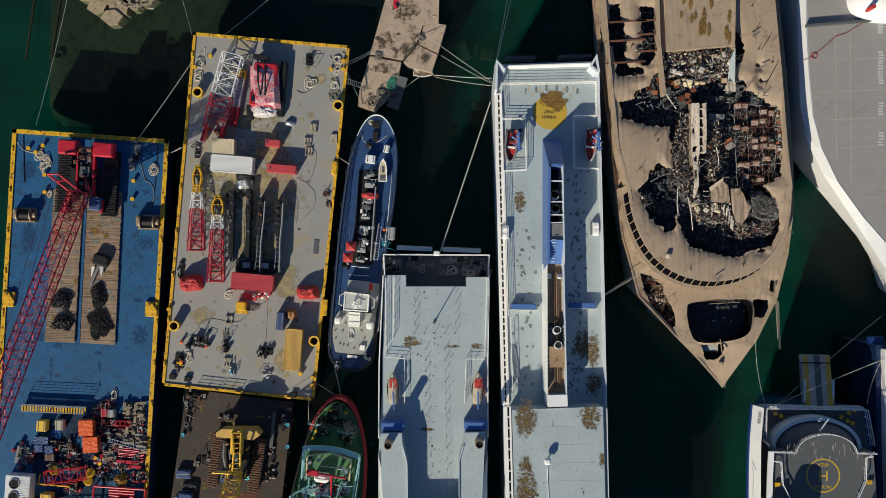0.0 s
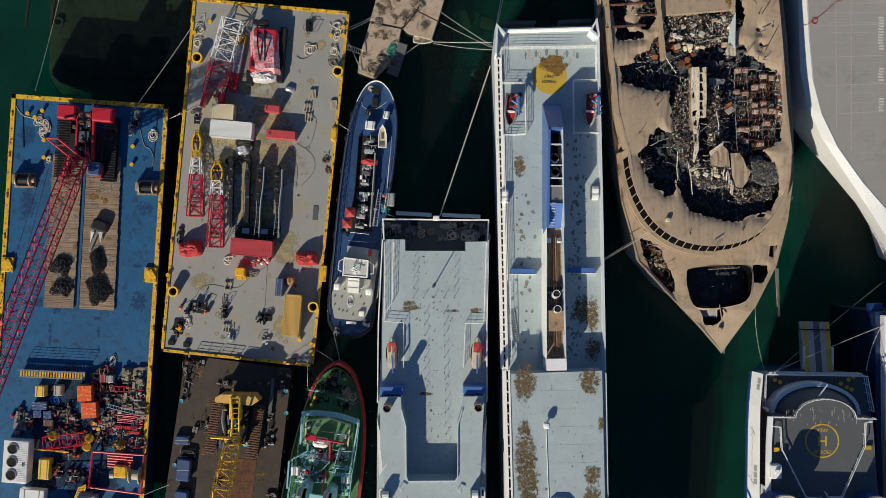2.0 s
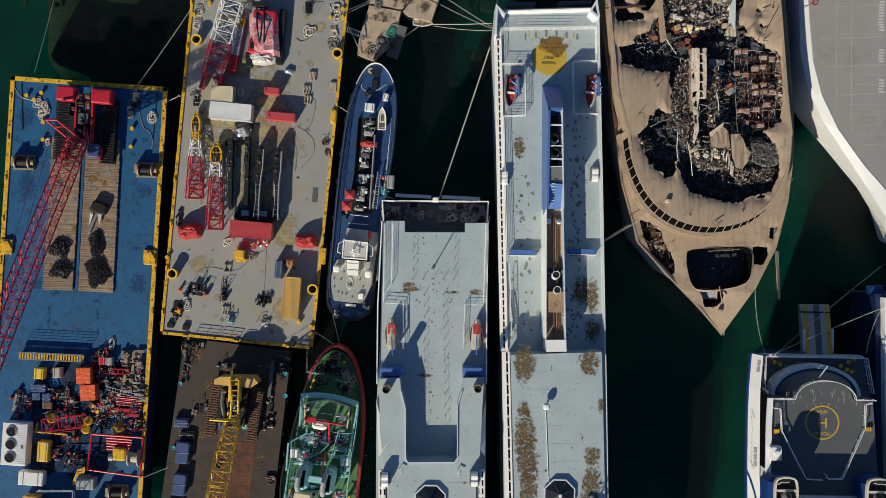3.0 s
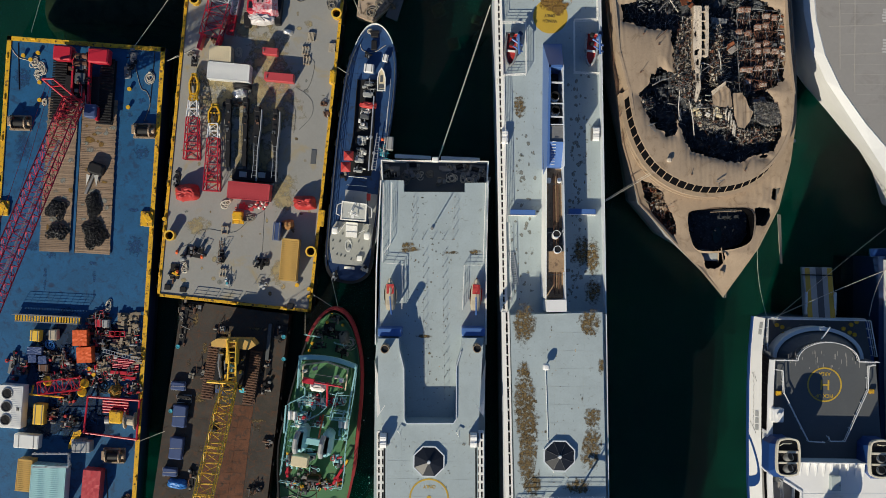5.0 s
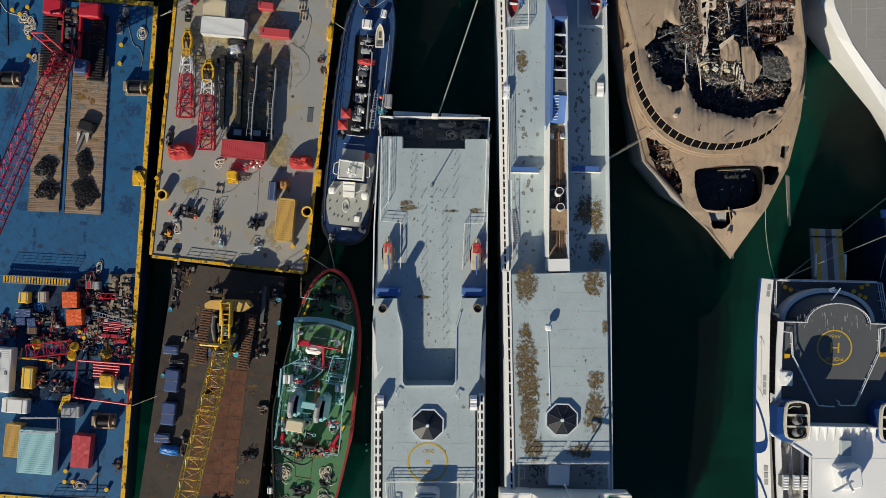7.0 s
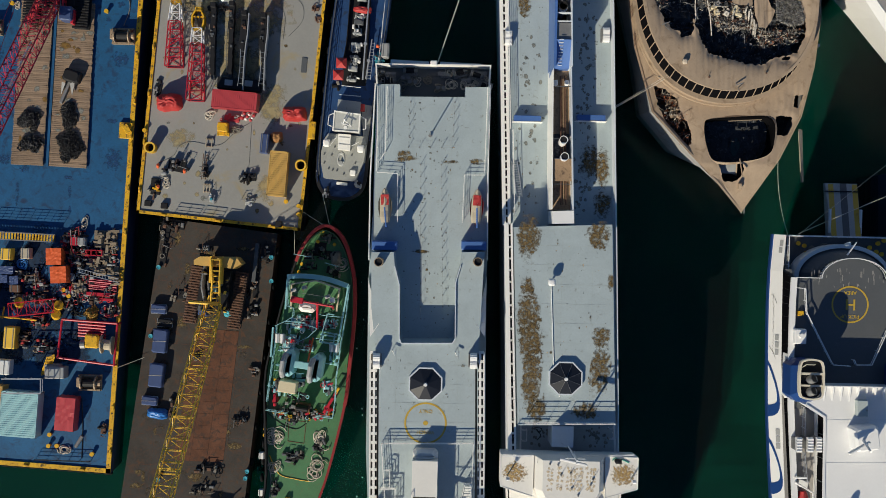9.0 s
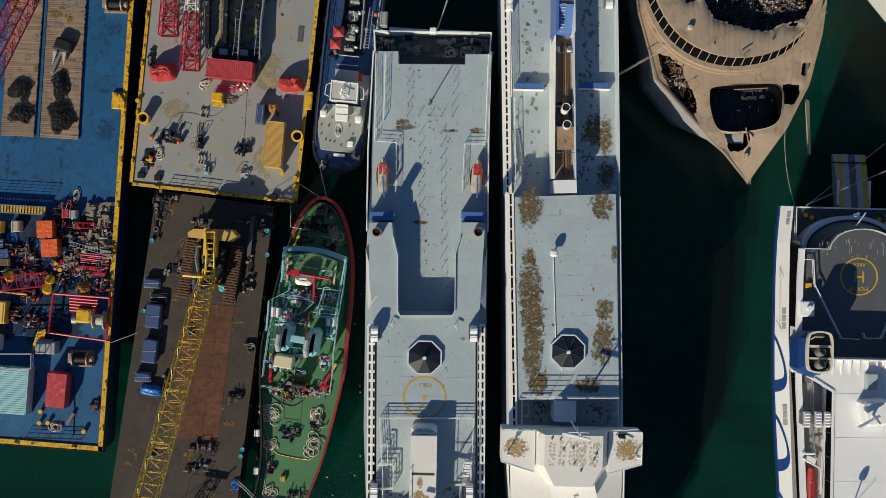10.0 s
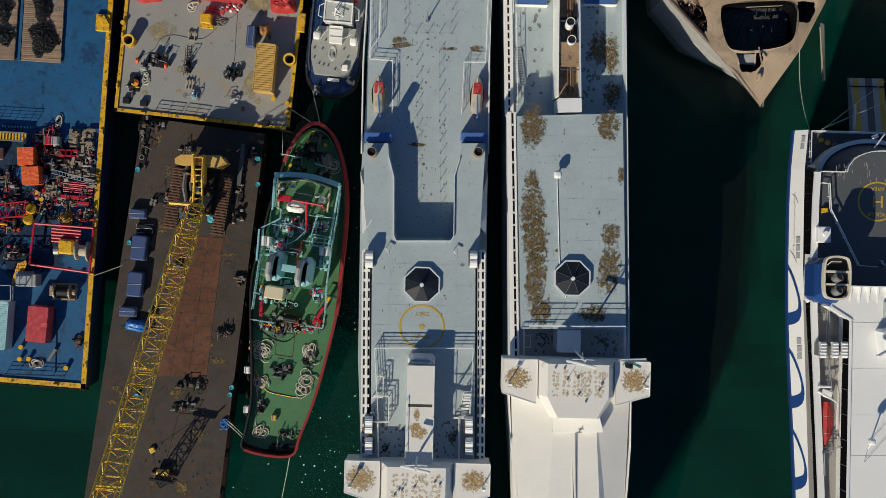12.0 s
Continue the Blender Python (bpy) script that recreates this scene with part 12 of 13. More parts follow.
for k, (pts, z, h, bars) in enumerate((
    ([(-19.44, -29.53), (-19.60, -33.26), (-18.74, -33.55), (-18.79, -34.71), (-19.94, -35.36), (-21.10, -35.93)], 4.6, 1.1, 3), ([(-21.10, -35.93), (-21.20, -38.26), (-21.54, -40.99), (-22.13, -46.05)], 4.2, 1.1, 3),
    ([(-11.52, -30.44), (-11.83, -34.17), (-12.44, -38.07), (-12.96, -42.74), (-13.05, -45.86)], 4.4, 1.1, 3), ([(-13.42, -34.32), (-14.27, -34.18), (-14.70, -35.90), (-15.20, -37.92)], 4.6, 1.1, 3),
    ([(-19.89, -35.31), (-17.65, -35.42), (-15.54, -36.15)], 4.6, 1.1, 3), ([(-15.54, -36.15), (-16.76, -37.34), (-18.37, -38.15)], 4.6, 1.1, 2), ([(-14.68, -36.59), (-12.43, -37.01), (-12.87, -38.18), (-15.04, -37.92)], 4.6, 1.1, 3),
    ([(-20.91, -41.05), (-19.82, -41.34)], 4.6, 1.1, 3), ([(-22.22, -44.05), (-21.28, -44.34)], 3.6, 1.1, 3), ([(-22.58, -47.51), (-19.73, -47.92)], 3.0, 1.1, 2), ([(-15.78, -48.15), (-13.56, -48.42), (-13.30, -45.96)], 3.0, 1.1, 2),
    ([(-19.55, -26.45), (-17.23, -26.80)], 2.2, 1.1, 2), ([(-15.22, -27.55), (-13.53, -27.99)], 2.2, 1.1, 2))):
    part("tube_rail", Shape().rail(pts, z, h, 0.9, 0.042, bars), m_tug_teal, tug, "teal tube rail")
for a, b in (((-19.67, -29.78), (-19.82, -33.69)), ((-11.61, -30.54), (-12.78, -37.92)), ((-21.39, -36.12), (-21.62, -40.04))):
    part("awning_beam", Shape().wall([a, b], 5.35, 5.6, 0.2), m_tug_teal, tug, "teal awning beam")
for a, b in (((-19.04, -31.29), (-13.10, -32.10)), ((-17.73, -38.29), (-14.20, -39.15)), ((-18.55, -34.84), (-16.20, -34.78)), ((-16.94, -37.07), (-17.75, -39.28))):
    part("stay_wire", Shape().tube((*a, 6.2), (*b, 5.9), 0.03, 4), m_steel, tug)
part("red_mast_frame", Shape().tube((-18.78, -32.27, 6.6), (-13.37, -33.08, 6.6), 0.16, 8).tube((-15.38, -32.58, 6.6), (-15.66, -36.29, 5.2), 0.16, 8).tube((-18.78, -32.27, 6.6), (-19.17, -32.70, 5.3), 0.14, 6).tube((-13.37, -33.08, 6.6), (-13.54, -33.51, 5.3), 0.14, 6).box((-18.01, -32.33, 6.7), (1.6, 0.8, 0.3), -8, 0.06), m_red, tug, "red mast frame")
part("roof_locker", Shape().box((-16.88, -33.35, 5.8), (2.2, 1.3, 0.9), -6, 0.35), m_white, tug, "rounded white locker")
part("radar_dome", Shape().cyl((-13.54, -32.31, 5.3), 0.12, 0.9, 8).blob((-13.54, -32.31, 6.1), (0.75, 0.75, 0.4), 4, 12, 0.0), m_white_clean, tug)
for (x, y) in ((-18.65, -31.21), (-17.26, -30.86), (-14.20, -31.97)):
    part("searchlight", Shape().cyl((x, y, 5.3), 0.1, 0.5, 6).tube((x - 0.3, y, 5.9), (x + 0.3, y + 0.2, 5.95), 0.25, 10), m_boat_grey, tug)
# twin funnels with cowls
for (x, y) in ((-18.91, -40.60), (-15.36, -41.22)):
    part("funnel", Shape().box((x, y, 5.7), (1.5, 3.6, 2.4), -8, 0.5), m_tug_teal, tug, "teal funnel casing")
    part("exhaust_cowl", Shape().pipe([(x - 0.3, y + 1.3, 6.9), (x - 0.5, y + 0.4, 7.5), (x - 0.7, y - 0.8, 7.4), (x - 0.7, y - 1.6, 6.9)], 0.38, 10), m_boat_grey, tug, "bent grey exhaust pipe")
part("funnel_bridge", Shape().box((-17.25, -40.87, 6.4), (2.8, 0.9, 0.25), -8, 0.05), m_tug_teal, tug)
part("cream_locker", Shape().box((-19.27, -43.92, 5.2), (2.4, 1.6, 1.3), -8, 0.12), m_cont_cream, tug)
part("monitor_platform", Shape().box((-14.09, -37.04, 5.6), (2.2, 0.16, 0.2), -8).box((-14.07, -38.05, 5.6), (2.2, 0.16, 0.2), -8).box((-14.78, -37.52, 5.6), (0.16, 1.2, 0.2), -8).box((-13.30, -37.57, 5.6), (0.16, 1.2, 0.2), -8), m_tug_teal, tug)
for (x, y) in ((-20.86, -37.58), (-20.16, -37.64), (-13.67, -38.59), (-12.96, -38.65)):
    part("liferaft_canister", Shape().tube((x, y - 0.6, 5.2), (x, y + 0.6, 5.2), 0.34, 10), m_white_clean, tug, "white liferaft canister")
part("derrick_post", Shape().tube((-16.18, -37.47, 5.0), (-16.66, -41.00, 6.2), 0.12, 6), m_orange, tug, "orange derrick arm")
for i, ((x, y), w, dd, mats) in enumerate((((-18.31, -35.70), 2.5, 1.8, [m_tug_teal, m_boat_grey, m_white]), ((-19.43, -38.48), 2.0, 1.4, [m_tug_teal, m_alu, m_white]), ((-14.78, -35.62), 1.2, 1.6, [m_red, m_tug_teal, m_white]), ((-17.68, -35.69), 2.4, 1.2, [m_red, m_boat_grey]), ((-13.51, -39.92), 1.2, 2.0, [m_tug_teal, m_tug_green]), ((-18.21, -45.28), 3.0, 1.4, [m_black, m_tug_green, m_tug_teal]))):
    junk((x, y), 4.6, w, dd, 0.8, 400 + i, mats, 12)
for i, ((x, y), w, dd) in enumerate((((-18.76, -37.78), 1.8, 1.6), ((-17.54, -34.90), 2.4, 1.0), ((-16.04, -35.74), 1.4, 1.4), ((-16.76, -38.92), 1.4, 1.2), ((-17.85, -43.29), 1.6, 1.4), ((-14.29, -44.00), 1.4, 2.0), ((-20.99, -44.15), 1.0, 2.0), ((-13.67, -35.69), 0.9, 1.6), ((-17.96, -31.34), 2.4, 0.8), ((-14.44, -31.42), 1.6, 0.8))):
    junk((x, y), 4.6 if y > -22 else 4.6, w, dd, 0.8, 450 + i, [m_tug_teal, m_black, m_white, m_tug_teal, m_boat_grey, m_charcoal, m_red], 13)
for i in range(6):
    a, b = between((-19.51, -33.95), (-21.05, -41.75), i / 5), between((-12.05, -34.57), (-12.97, -42.36), i / 5)
    m = between(a, b, 0.3 + 0.1 * (i % 3))
    part("stay_tube", Shape().pipe([(*a, 5.7), (*m, 6.1), (*(between(a, b, 0.5)), 6.1)] if i % 2 else [(*b, 5.7), (*between(a, b, 0.7), 6.0), (*between(a, b, 0.55), 5.6)], 0.045, 5), m_tug_teal, tug)
# towing gear and after deck
part("tow_winch_bed", Shape().box((-17.87, -47.39, ZT + 0.3), (2.0, 1.2, 0.5), -8, 0.1), m_rustiron, tug)
part("tow_winch_drum", Shape().tube((-18.7, -47.3, ZT + 0.9), (-17.1, -47.5, ZT + 0.9), 0.42, 14), m_black, tug, "black towing winch drum")
for i, ((x, y), w, d) in enumerate((((-21.04, -48.43), 1.6, 1.2), ((-18.36, -47.6), 2.2, 1.4), ((-16.32, -48.56), 1.8, 1.2), ((-14.5, -47.84), 1.0, 1.6), ((-19.22, -49.29), 1.6, 0.8))):
    junk((x, y), ZT, w, d, 0.8, 470 + i, [m_black, m_steel, m_red, m_charcoal, m_tug_teal, m_rustiron, m_yellow], 18)
for (x, y), rz in (((-21.61, -46.49), 20), ((-14.56, -47.38), -10)):
    t = thing("deck_crane", (x, y, ZT), "small red hydraulic deck crane, folded", "crane", "tug deck cranes")
    part("pedestal", Shape().cyl((x, y, ZT), 0.4, 1.5, 10), m_red, t)
    a = radians(rz + 70)
    part("arm", Shape().box((x + 1.0 * math.cos(a), y + 1.0 * math.sin(a), ZT + 1.7), (3.4, 0.4, 0.45), rz + 70, 0.06), m_red, t)
    part("tip", Shape().box((x + 2.9 * math.cos(a), y + 2.9 * math.sin(a), ZT + 1.8), (0.9, 0.34, 0.4), rz + 70, 0.06), m_yellow, t)
junk((-18.13, -47.67), ZT, 3.6, 1.4, 1.0, 410, [m_black, m_steel, m_rustiron, m_yellow], 14)
part("hatch_line", Shape().wall([(-19.82, -49.25), (-17.45, -49.52), (-17.71, -52.47), (-19.92, -52.20)], ZT, ZT + 0.04, 0.07, True), m_rustplate, tug)
for i, ((x, y), r) in enumerate((((-21.54, -51.54), 1.5), ((-15.42, -51.81), 1.3), ((-21.63, -56.00), 1.2), ((-15.61, -55.12), 1.3), ((-16.30, -56.59), 1.1), ((-21.76, -62.19), 1.2), ((-21.88, -51.64), 1.4), ((-15.32, -52.20), 1.2), ((-13.00, -27.69), 1.2))):
    coil(x, y, ZT, r, m_rope, 0.31 + 0.071 * i)
for (x, y) in ((-18.89, -28.87), (-18.51, -27.80), (-16.38, -24.67), (-14.09, -25.02), (-16.16, -23.28), (-15.68, -23.19), (-23.00, -50.55), (-23.06, -51.37), (-19.54, -48.76)):
    post_bollard(x, y, ZT, "yellow bollard on the tug deck", 0.24)
junk((-16.09, -25.71), ZT, 2.0, 2.6, 0.8, 411, [m_black, m_tug_green, m_charcoal], 8)
tarp_heap("netting", (-13.88, -26.88), ZT, (1.6, 2.0, 0.6), 10, m_rope_dark, "heap of grey netting on the tug's bow", 31)
hose([(-22.40, -54.20), (-21.03, -56.71), (-18.83, -57.38), (-16.64, -57.69)], ZT, 0.06, m_yellow, "thick yellow line lying on the green deck", "mooring_rope")
hose([(-22.85, -53.85), (-22.10, -57.47), (-22.23, -61.11), (-20.87, -63.12)], ZT, 0.06, m_rope, "pale line along the tug's side", "mooring_rope")
hose([(-22.83, -48.30), (-20.76, -49.89), (-18.71, -50.49), (-17.10, -49.40)], ZT, 0.05, m_black, "black hose on the green deck")
junk((-19.23, -54.40), ZT, 2.0, 1.6, 0.8, 412, [m_black, m_charcoal, m_black], 10)
crate((-19.79, -60.26), ZT, 0.7, 0.7, 0.5, 5, m_yellow, "small yellow box on the green deck", "toolbox")
for (x, y) in ((-23.35, -54.18), (-23.30, -59.26)):
    crate((x, y), ZT, 0.8, 0.9, 0.8, 0, m_white, "small pale fitting at the tug's side", "fitting")
for i, ((x, y), w, d) in enumerate((((-18.52, -54.08), 2.2, 1.4), ((-20.63, -48.32), 2.0, 1.2), ((-17.93, -48.61), 2.2, 1.2), ((-21.52, -58.88), 1.0, 2.0), ((-18.31, -62.44), 2.4, 1.0), ((-15.64, -52.91), 1.4, 1.4), ((-18.64, -63.90), 3.4, 0.8), ((-17.45, -26.51), 2.0, 1.6), ((-15.43, -26.46), 2.4, 1.6), ((-17.26, -28.12), 2.0, 1.0), ((-14.17, -28.86), 1.6, 1.0), ((-15.08, -24.03), 1.6, 1.0))):
    junk((x, y), ZT, w, d, 0.7, 430 + i, [m_black, m_black, m_charcoal, m_tug_green, m_rope_dark], 14)
for i in range(12):
    c = between((-22.54, -38.79), (-23.42, -64.46), i / 11)
    solo("tyre_fender", Shape().torus((c[0] - 0.3, c[1], 1.3), 0.45, 0.2, 12, 6, Matrix.Rotation(radians(90), 3, "Y")), m_rubber, (c[0] - 0.3, c[1], 1.3), "black tyre fender on the tug's side", "tyre", "tug tyre fenders", smooth=True)

# ---- broken concrete pontoon, rocks and quay bits at the north end
ZP = 0.2
pts = [(-8.63, 39.14), (-1.18, 39.25), (-1.27, 33.15), (-0.08, 33.00), (-2.18, 25.86), (-5.74, 26.49), (-7.56, 23.07), (-10.73, 19.98), (-13.19, 20.62), (-12.97, 23.00)]
pont = thing("sunken_pontoon", (*pts[0], 0), "broken brown concrete pontoon, half sunken", "pontoon")
cracks = [pts[0], pts[1], pts[2], (-3.63, 32.87), (-4.44, 30.31), (-6.60, 27.49), (-11.44, 28.44)]
part("slab", Shape().prism(cracks, -3, ZP, 0.01), m_concrete, pont, "large cracked slab")
part("slab", Shape().prism([(-3.47, 32.82), pts[2], pts[3], (-1.29, 28.70), (-4.27, 30.10)], -3, ZP - 0.12, 0.01), m_concrete, pont)
part("slab", Shape().prism([(-4.36, 29.93), (-1.37, 28.53), pts[4], (-5.75, 26.69), (-6.44, 27.36)], -3, ZP - 0.25, 0.01), m_concrete, pont)
part("slab", Shape().prism([(-11.45, 28.21), (-6.78, 27.27), (-7.57, 23.27), (-10.74, 20.01), pts[8], pts[9]], -3, ZP - 0.06, 0.01), m_concrete, pont)
part("fallen_slab", Shape().add([(-7.10, 25.29, 0.25), (-5.74, 24.88, 0.22), (-7.17, 20.10, -0.5), (-8.89, 20.76, -0.4)], [(0, 1, 2, 3), (3, 2, 1, 0)]), m_charcoal, pont, "grey tilted slab")
rnd = random.Random(88)
for (x, y), w, h in (((-9.35, 30.50), 3.4, 2.4), ((-5.95, 29.02), 3.0, 3.0), ((-4.70, 30.73), 2.2, 3.0), ((-8.40, 23.06), 4.0, 2.6), ((-9.30, 26.44), 4.5, 1.4), ((-6.03, 34.95), 4.0, 3.0), ((-3.23, 28.22), 1.6, 2.8), ((-10.92, 21.33), 3.0, 2.0)):
    part("dirt_stain", patch((x, y), w, h, ZP, int(w * 31 + x)), m_soot, pont, "black dirt stain")
for i in range(16):
    p = between((-6.48, 36.63), (-10.49, 20.92), rnd.random())
    part("dirt_stain", patch((p[0] + rnd.uniform(-2.5, 2.5), p[1]), rnd.uniform(0.4, 1.4), rnd.uniform(0.3, 1.2), ZP, i), m_soot if i % 2 else m_moss, pont)
coil(*(-8.07, 24.05), ZP, 0.9, m_netgreen, 0.2, "tangle of green fishing net")
for (x, y), r in (((-10.33, 28.08), 0.8), ((-10.48, 21.31), 1.0), ((-9.91, 22.59), 0.9), ((-3.77, 30.88), 0.6)):
    coil(x, y, ZP, r, m_rope_dark, r * 0.9)
hose([(-11.34, 28.07), (-8.46, 27.60), (-6.60, 27.46), (-5.77, 28.99), (-4.43, 30.03)], ZP, 0.06, m_black, "dark rope lying in the pontoon's crack", "mooring_rope")
solo("steel_trestle", Shape().tube((-7.94, 36.31, ZP + 0.28), (-6.03, 37.60, ZP + 0.4), 0.3, 6).tube((-7.59, 35.31, ZP + 0.2), (-7.94, 36.31, ZP + 0.25), 0.25, 6), m_red, (-7.68, 35.90, ZP), "red steel frame on the pontoon", "frame")
x, y = (-3.53, 25.90)
rb = thing("rowing_boat", (x, y, WATER), "small pale rowing boat afloat by the pontoon", "boat")
out = [(-1.4, 0.5), (0.2, 0.55), (1.3, 0.15), (1.5, -0.1), (1.2, -0.3), (0.0, -0.55), (-1.4, -0.35)]
part("boat_hull", Shape().prism([(x + a, y + b) for a, b in out], WATER - 0.2, WATER + 0.25, 0.1), m_pallet, rb)
part("gunwale", Shape().wall([(x + a, y + b) for a, b in out], WATER + 0.25, WATER + 0.5, 0.1, True), m_white, rb)
part("thwart", Shape().box((x - 0.4, y, WATER + 0.4), (0.25, 0.9, 0.08)).box((x + 0.4, y, WATER + 0.4), (0.25, 0.8, 0.08)), m_timber, rb)
rnd = random.Random(9)
for i, ((x, y), w) in enumerate((((-49.70, 35.03), 3.4), ((-52.83, 35.33), 3.0), ((-50.55, 33.63), 3.0), ((-45.74, 36.82), 3.4), ((-54.76, 37.30), 3.0), ((-51.63, 36.65), 3.0), ((-47.83, 37.66), 3.2), ((-47.19, 35.42), 1.6))):
    a = rnd.uniform(0, 1)
    pp = [(x + w / 2 * (1 + 0.15 * math.sin(k * 2 + i)) * math.cos(a + k * math.pi / 3), y + w / 2.4 * math.sin(a + k * math.pi / 3)) for k in range(6)]
    zt2 = WATER + 0.5 + 0.12 * (i % 3)
    t = thing("concrete_block", (x, y, -4), "six-sided pale concrete armour slab at the shore", "slab", "shore slabs")
    part("slab", Shape().prism(pp, -4.2, zt2, -0.03), m_stone, t)
    for k in range(3):
        part("lifting_hole", Shape().cyl((x + 0.7 * math.cos(k * 2.1), y + 0.55 * math.sin(k * 2.1), zt2), 0.09, 0.01, 8), m_black, t)
s = Shape()
for i in range(160):
    x, y = between((-49.98, 36.50), (-45.64, 35.70), rnd.random())
    x, y = x + rnd.uniform(-1.5, 1.5), y + rnd.uniform(-1.0, 2.2)
    s.box((x, y, WATER + 0.5 + rnd.uniform(0, 0.5)), (rnd.uniform(0.2, 0.9), rnd.uniform(0.05, 0.2), 0.08), rnd.uniform(0, 180), 0, rnd.uniform(-20, 20))
solo("broken_timber", s, m_pallet, (-48.25, 36.27, WATER), "scatter of broken timber on the shore slabs", "timber", kind="stuff")
for i in range(13):
    x, y = rnd.uniform(-4, 16), rnd.uniform(18, 34)
    solo("sunken_block", Shape().box((x, y, WATER - 6.0 - 2.0 * rnd.random()), (rnd.uniform(1.2, 2.6), rnd.uniform(1.5, 3.2), 1.2), rnd.uniform(0, 90), 0.2), m_seabed, (x, y, -10), "algae-covered block under the water", "block", "sunken blocks")
for a, b in (((-59.41, 41.63), (-61.23, 28.07)), ((-63.43, 41.57), (-65.16, 28.01))):
    solo("sunken_rail", Shape().wall([a, b], -6.2, -5.75, 0.3), m_rustiron, (*a, -5.9), "rusty slipway rail under the shallow water", "rail", "slipway rails")
# old tyre lying flat on the shallow bed
x, y = (-59.96, 28.63)
solo("rubber_ring", Shape().torus((x, y, -5.7), 0.6, 0.22), m_seabed, (x, y, -3.3), "algae-covered rubber ring under the shallow water", "ring")

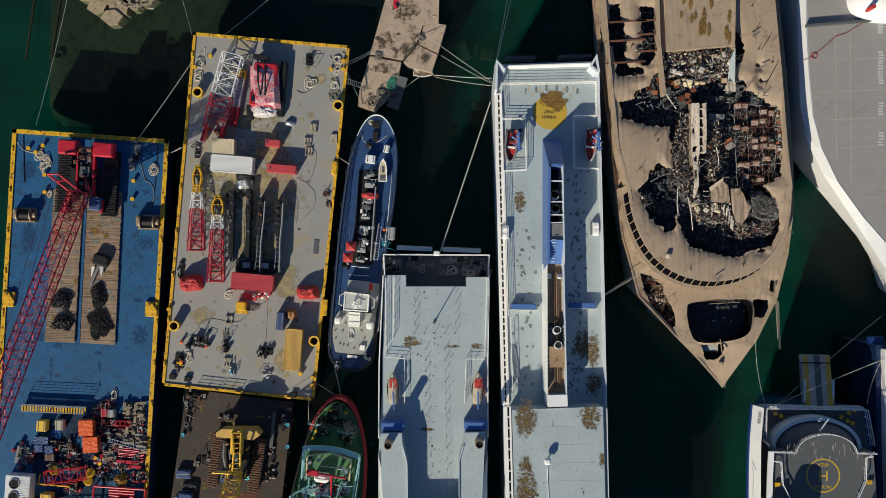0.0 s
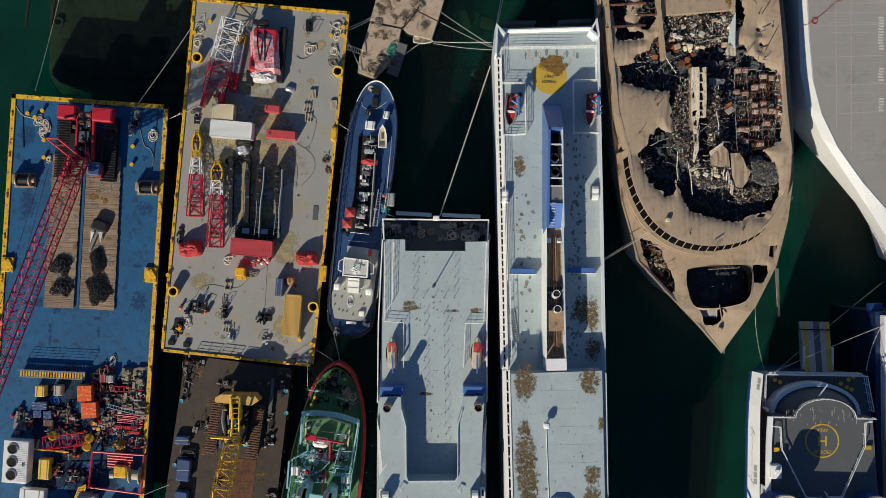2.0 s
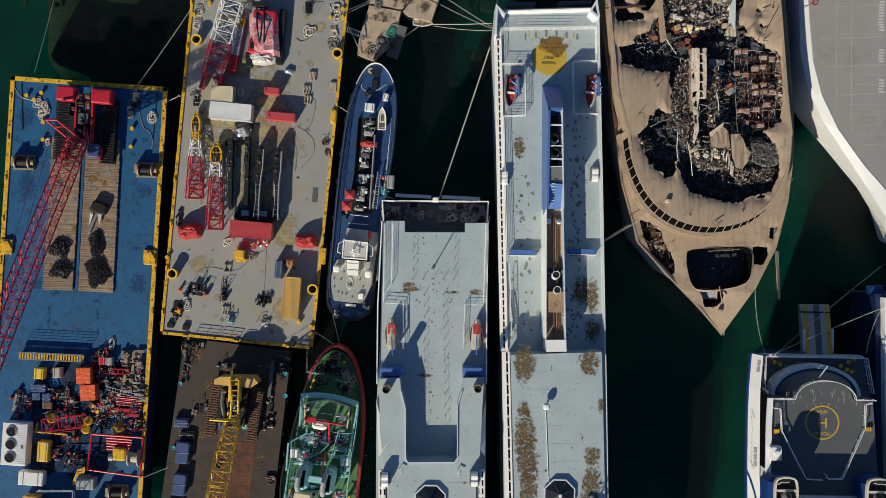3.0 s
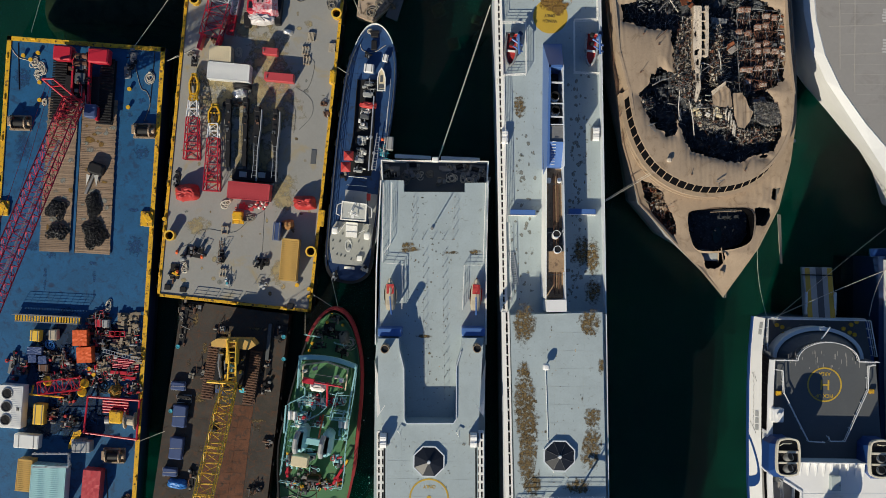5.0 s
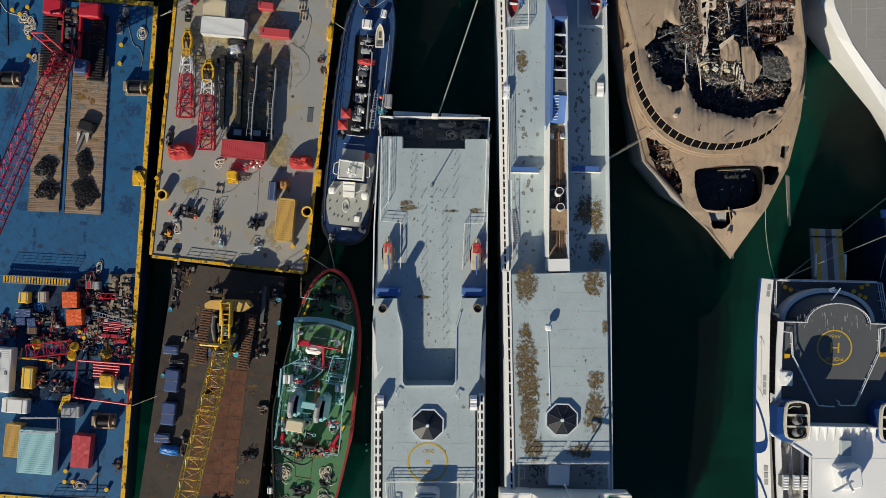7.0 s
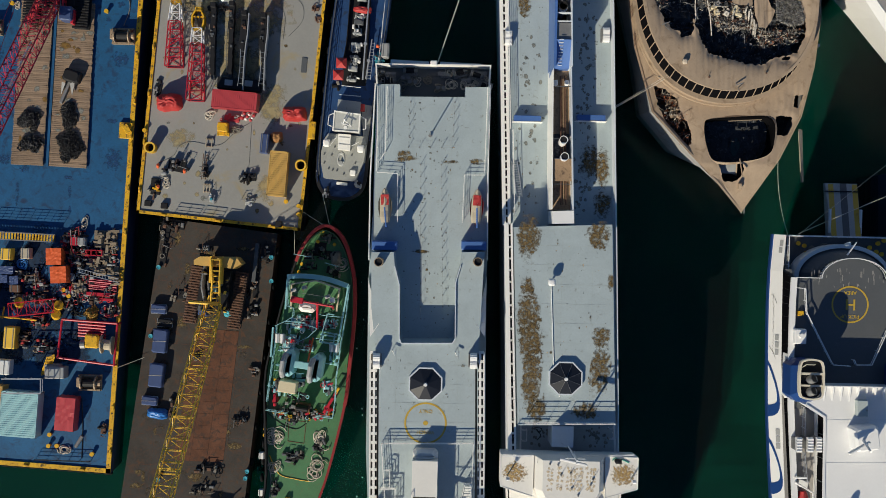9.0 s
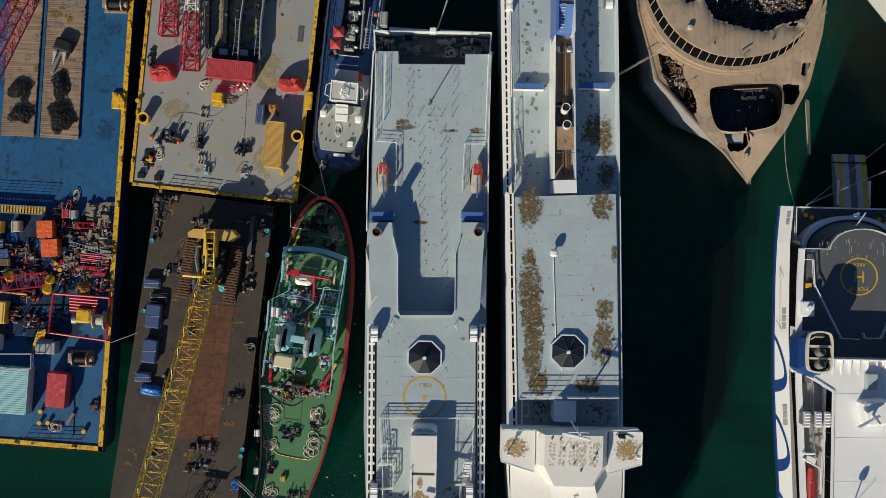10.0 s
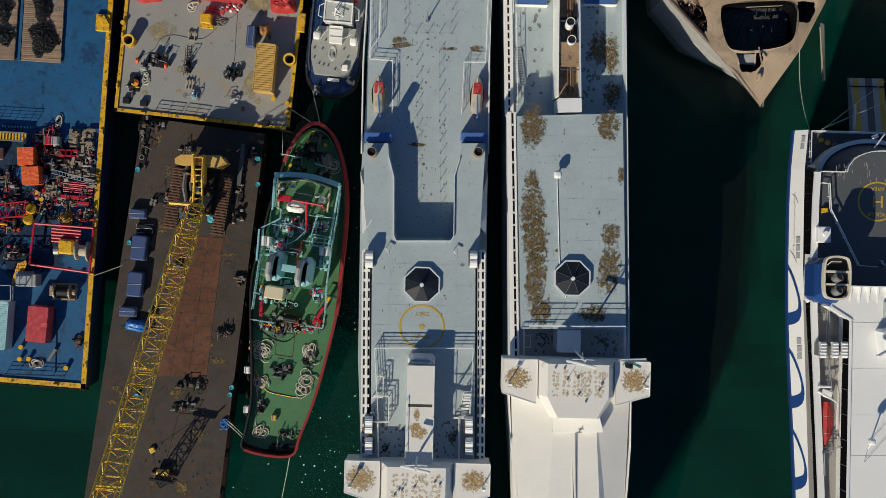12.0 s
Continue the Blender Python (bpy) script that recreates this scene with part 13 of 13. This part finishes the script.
# ---- mooring lines
RL = "pale mooring line stretched over the water"
for a, b, sag, r in (
    ((6.16, 19.89, 8.0), (-0.51, -1.01, 6.4), 0.6, 0.10), ((6.44, 22.24, 8.3), (-0.86, 28.35, 0.3), 0.5, 0.06), ((6.51, 22.40, 8.3), (-3.27, 31.53, 0.25), 0.6, 0.06), ((6.27, 23.02, 8.3), (-2.00, 25.44, 0.1), 0.4, 0.08), ((6.29, 22.00, 8.3), (-1.83, 25.19, 0.1), 0.9, 0.06),
    ((6.86, 25.53, 8.3), (9.88, 41.61, -1.6), 1.0, 0.06), ((7.02, 25.53, 8.3), (10.49, 41.61, -1.6), 0.7, 0.06), ((-60.42, 16.71, 2.9), (-56.70, 39.44, -0.9), 0.6, 0.05), ((-36.52, 27.59, 3.0), (-25.66, 38.03, -1.6), 0.6, 0.08), ((-37.34, 26.75, 3.0), (-45.33, 15.05, 2.8), 0.3, 0.05), ((-37.56, 30.31, 2.9), (-41.24, 39.98, -1.6), 0.7, 0.05),
    ((-14.77, 26.24, 3.0), (-11.01, 28.75, 0.3), 0.3, 0.06), ((-14.77, 26.66, 3.0), (-11.02, 29.08, 0.3), 0.5, 0.06), ((-14.76, 25.41, 3.0), (-12.59, 20.86, 0.3), 0.4, 0.06), ((-10.37, 20.4, 0.3), (-3.61, 25.67, -1.1), 0.2, 0.07), ((-1.62, 34.13, 0.3), (-9.0, 36.6, 0.3), 0.2, 0.05),
    ((-13.93, 11.59, 2.9), (-15.74, 12.70, 2.9), 0.1, 0.06), ((-38.98, 13.86, 2.9), (-40.47, 13.01, 2.9), 0.1, 0.05), ((-40.47, 13.01, 2.9), (-36.76, 14.72, 2.9), 0.2, 0.05),
    ((22.07, -6.85, 8.2), (29.06, -2.55, 8.1), 0.5, 0.06), ((22.20, -6.60, 8.2), (28.80, -2.40, 8.1), 0.8, 0.05), ((44.30, -12.68, 6.2), (46.14, -22.56, 5.8), 1.6, 0.05), ((47.33, -22.14, 6.0), (62.95, -15.03, 6.4), 0.6, 0.06), ((47.33, -22.30, 6.0), (64.39, -9.47, 4.0), 0.5, 0.04), ((62.31, -15.20, 6.2), (60.40, -21.80, 5.9), 0.9, 0.05),
    ((-16.84, -14.87, 2.7), (-14.76, -22.62, 3.2), 0.6, 0.05), ((-18.42, -20.70, 2.9), (-15.17, -22.71, 3.2), 0.3, 0.05), ((-17.64, -65.00, 2.6), (-19.51, -73.75, -1.6), 0.4, 0.05), ((-43.76, -42.72, 2.8), (-39.98, -41.20, 2.0), 0.3, 0.05), ((-23.35, -62.90, 2.8), (-26.17, -60.72, 1.7), 0.2, 0.07), ((-23.42, -63.26, 2.8), (-26.31, -61.02, 1.7), 0.3, 0.07),
    ((-19.64, -22.38, 2.8), (-19.79, -26.45, 1.0), 0.1, 0.04)):
    rope("mooring_line", a, b, sag, r * 0.72, m_rope, RL)
l0, l1 = (-14.62, 24.01), (-11.94, 23.46)
t = thing("ladder", (*l1, ZP), "grey metal ladder bridging barge and pontoon", "ladder")
part("ladder_frame", Shape().tube((l0[0], l0[1] + 0.35, 2.75), (l1[0], l1[1] + 0.35, 0.3), 0.05, 5).tube((l0[0], l0[1] - 0.35, 2.75), (l1[0], l1[1] - 0.35, 0.3), 0.05, 5), m_alu, t)
for i in range(9):
    c = between(l0, l1, (i + 0.5) / 9)
    q = 2.75 - 2.45 * (i + 0.5) / 9
    part("rung", Shape().tube((c[0], c[1] + 0.35, q), (c[0], c[1] - 0.35, q), 0.04, 5), m_alu, t)
# flecks of foam drifting on the water
s = Shape()
rnd = random.Random(13)
for i in range(110):
    x, y = rnd.choice(((-11.24, -67.40), (-14.99, -70.56), (-13.04, -40.13), (-11.89, -72.02)))
    x, y = x + rnd.gauss(0, 4.0), y + rnd.gauss(0, 6.0)
    w = rnd.uniform(0.03, 0.11)
    s.add([(x - w, y - w, WATER + 0.02), (x + w, y - w * 0.6, WATER + 0.02), (x + w * 0.7, y + w, WATER + 0.02), (x - w * 0.8, y + w * 0.7, WATER + 0.02)], [(0, 1, 2, 3)])
solo("foam_flecks", s, m_white_clean, (0, 0, WATER + 0.02), "tiny pale foam flecks drifting on the water", "foam", kind="stuff")
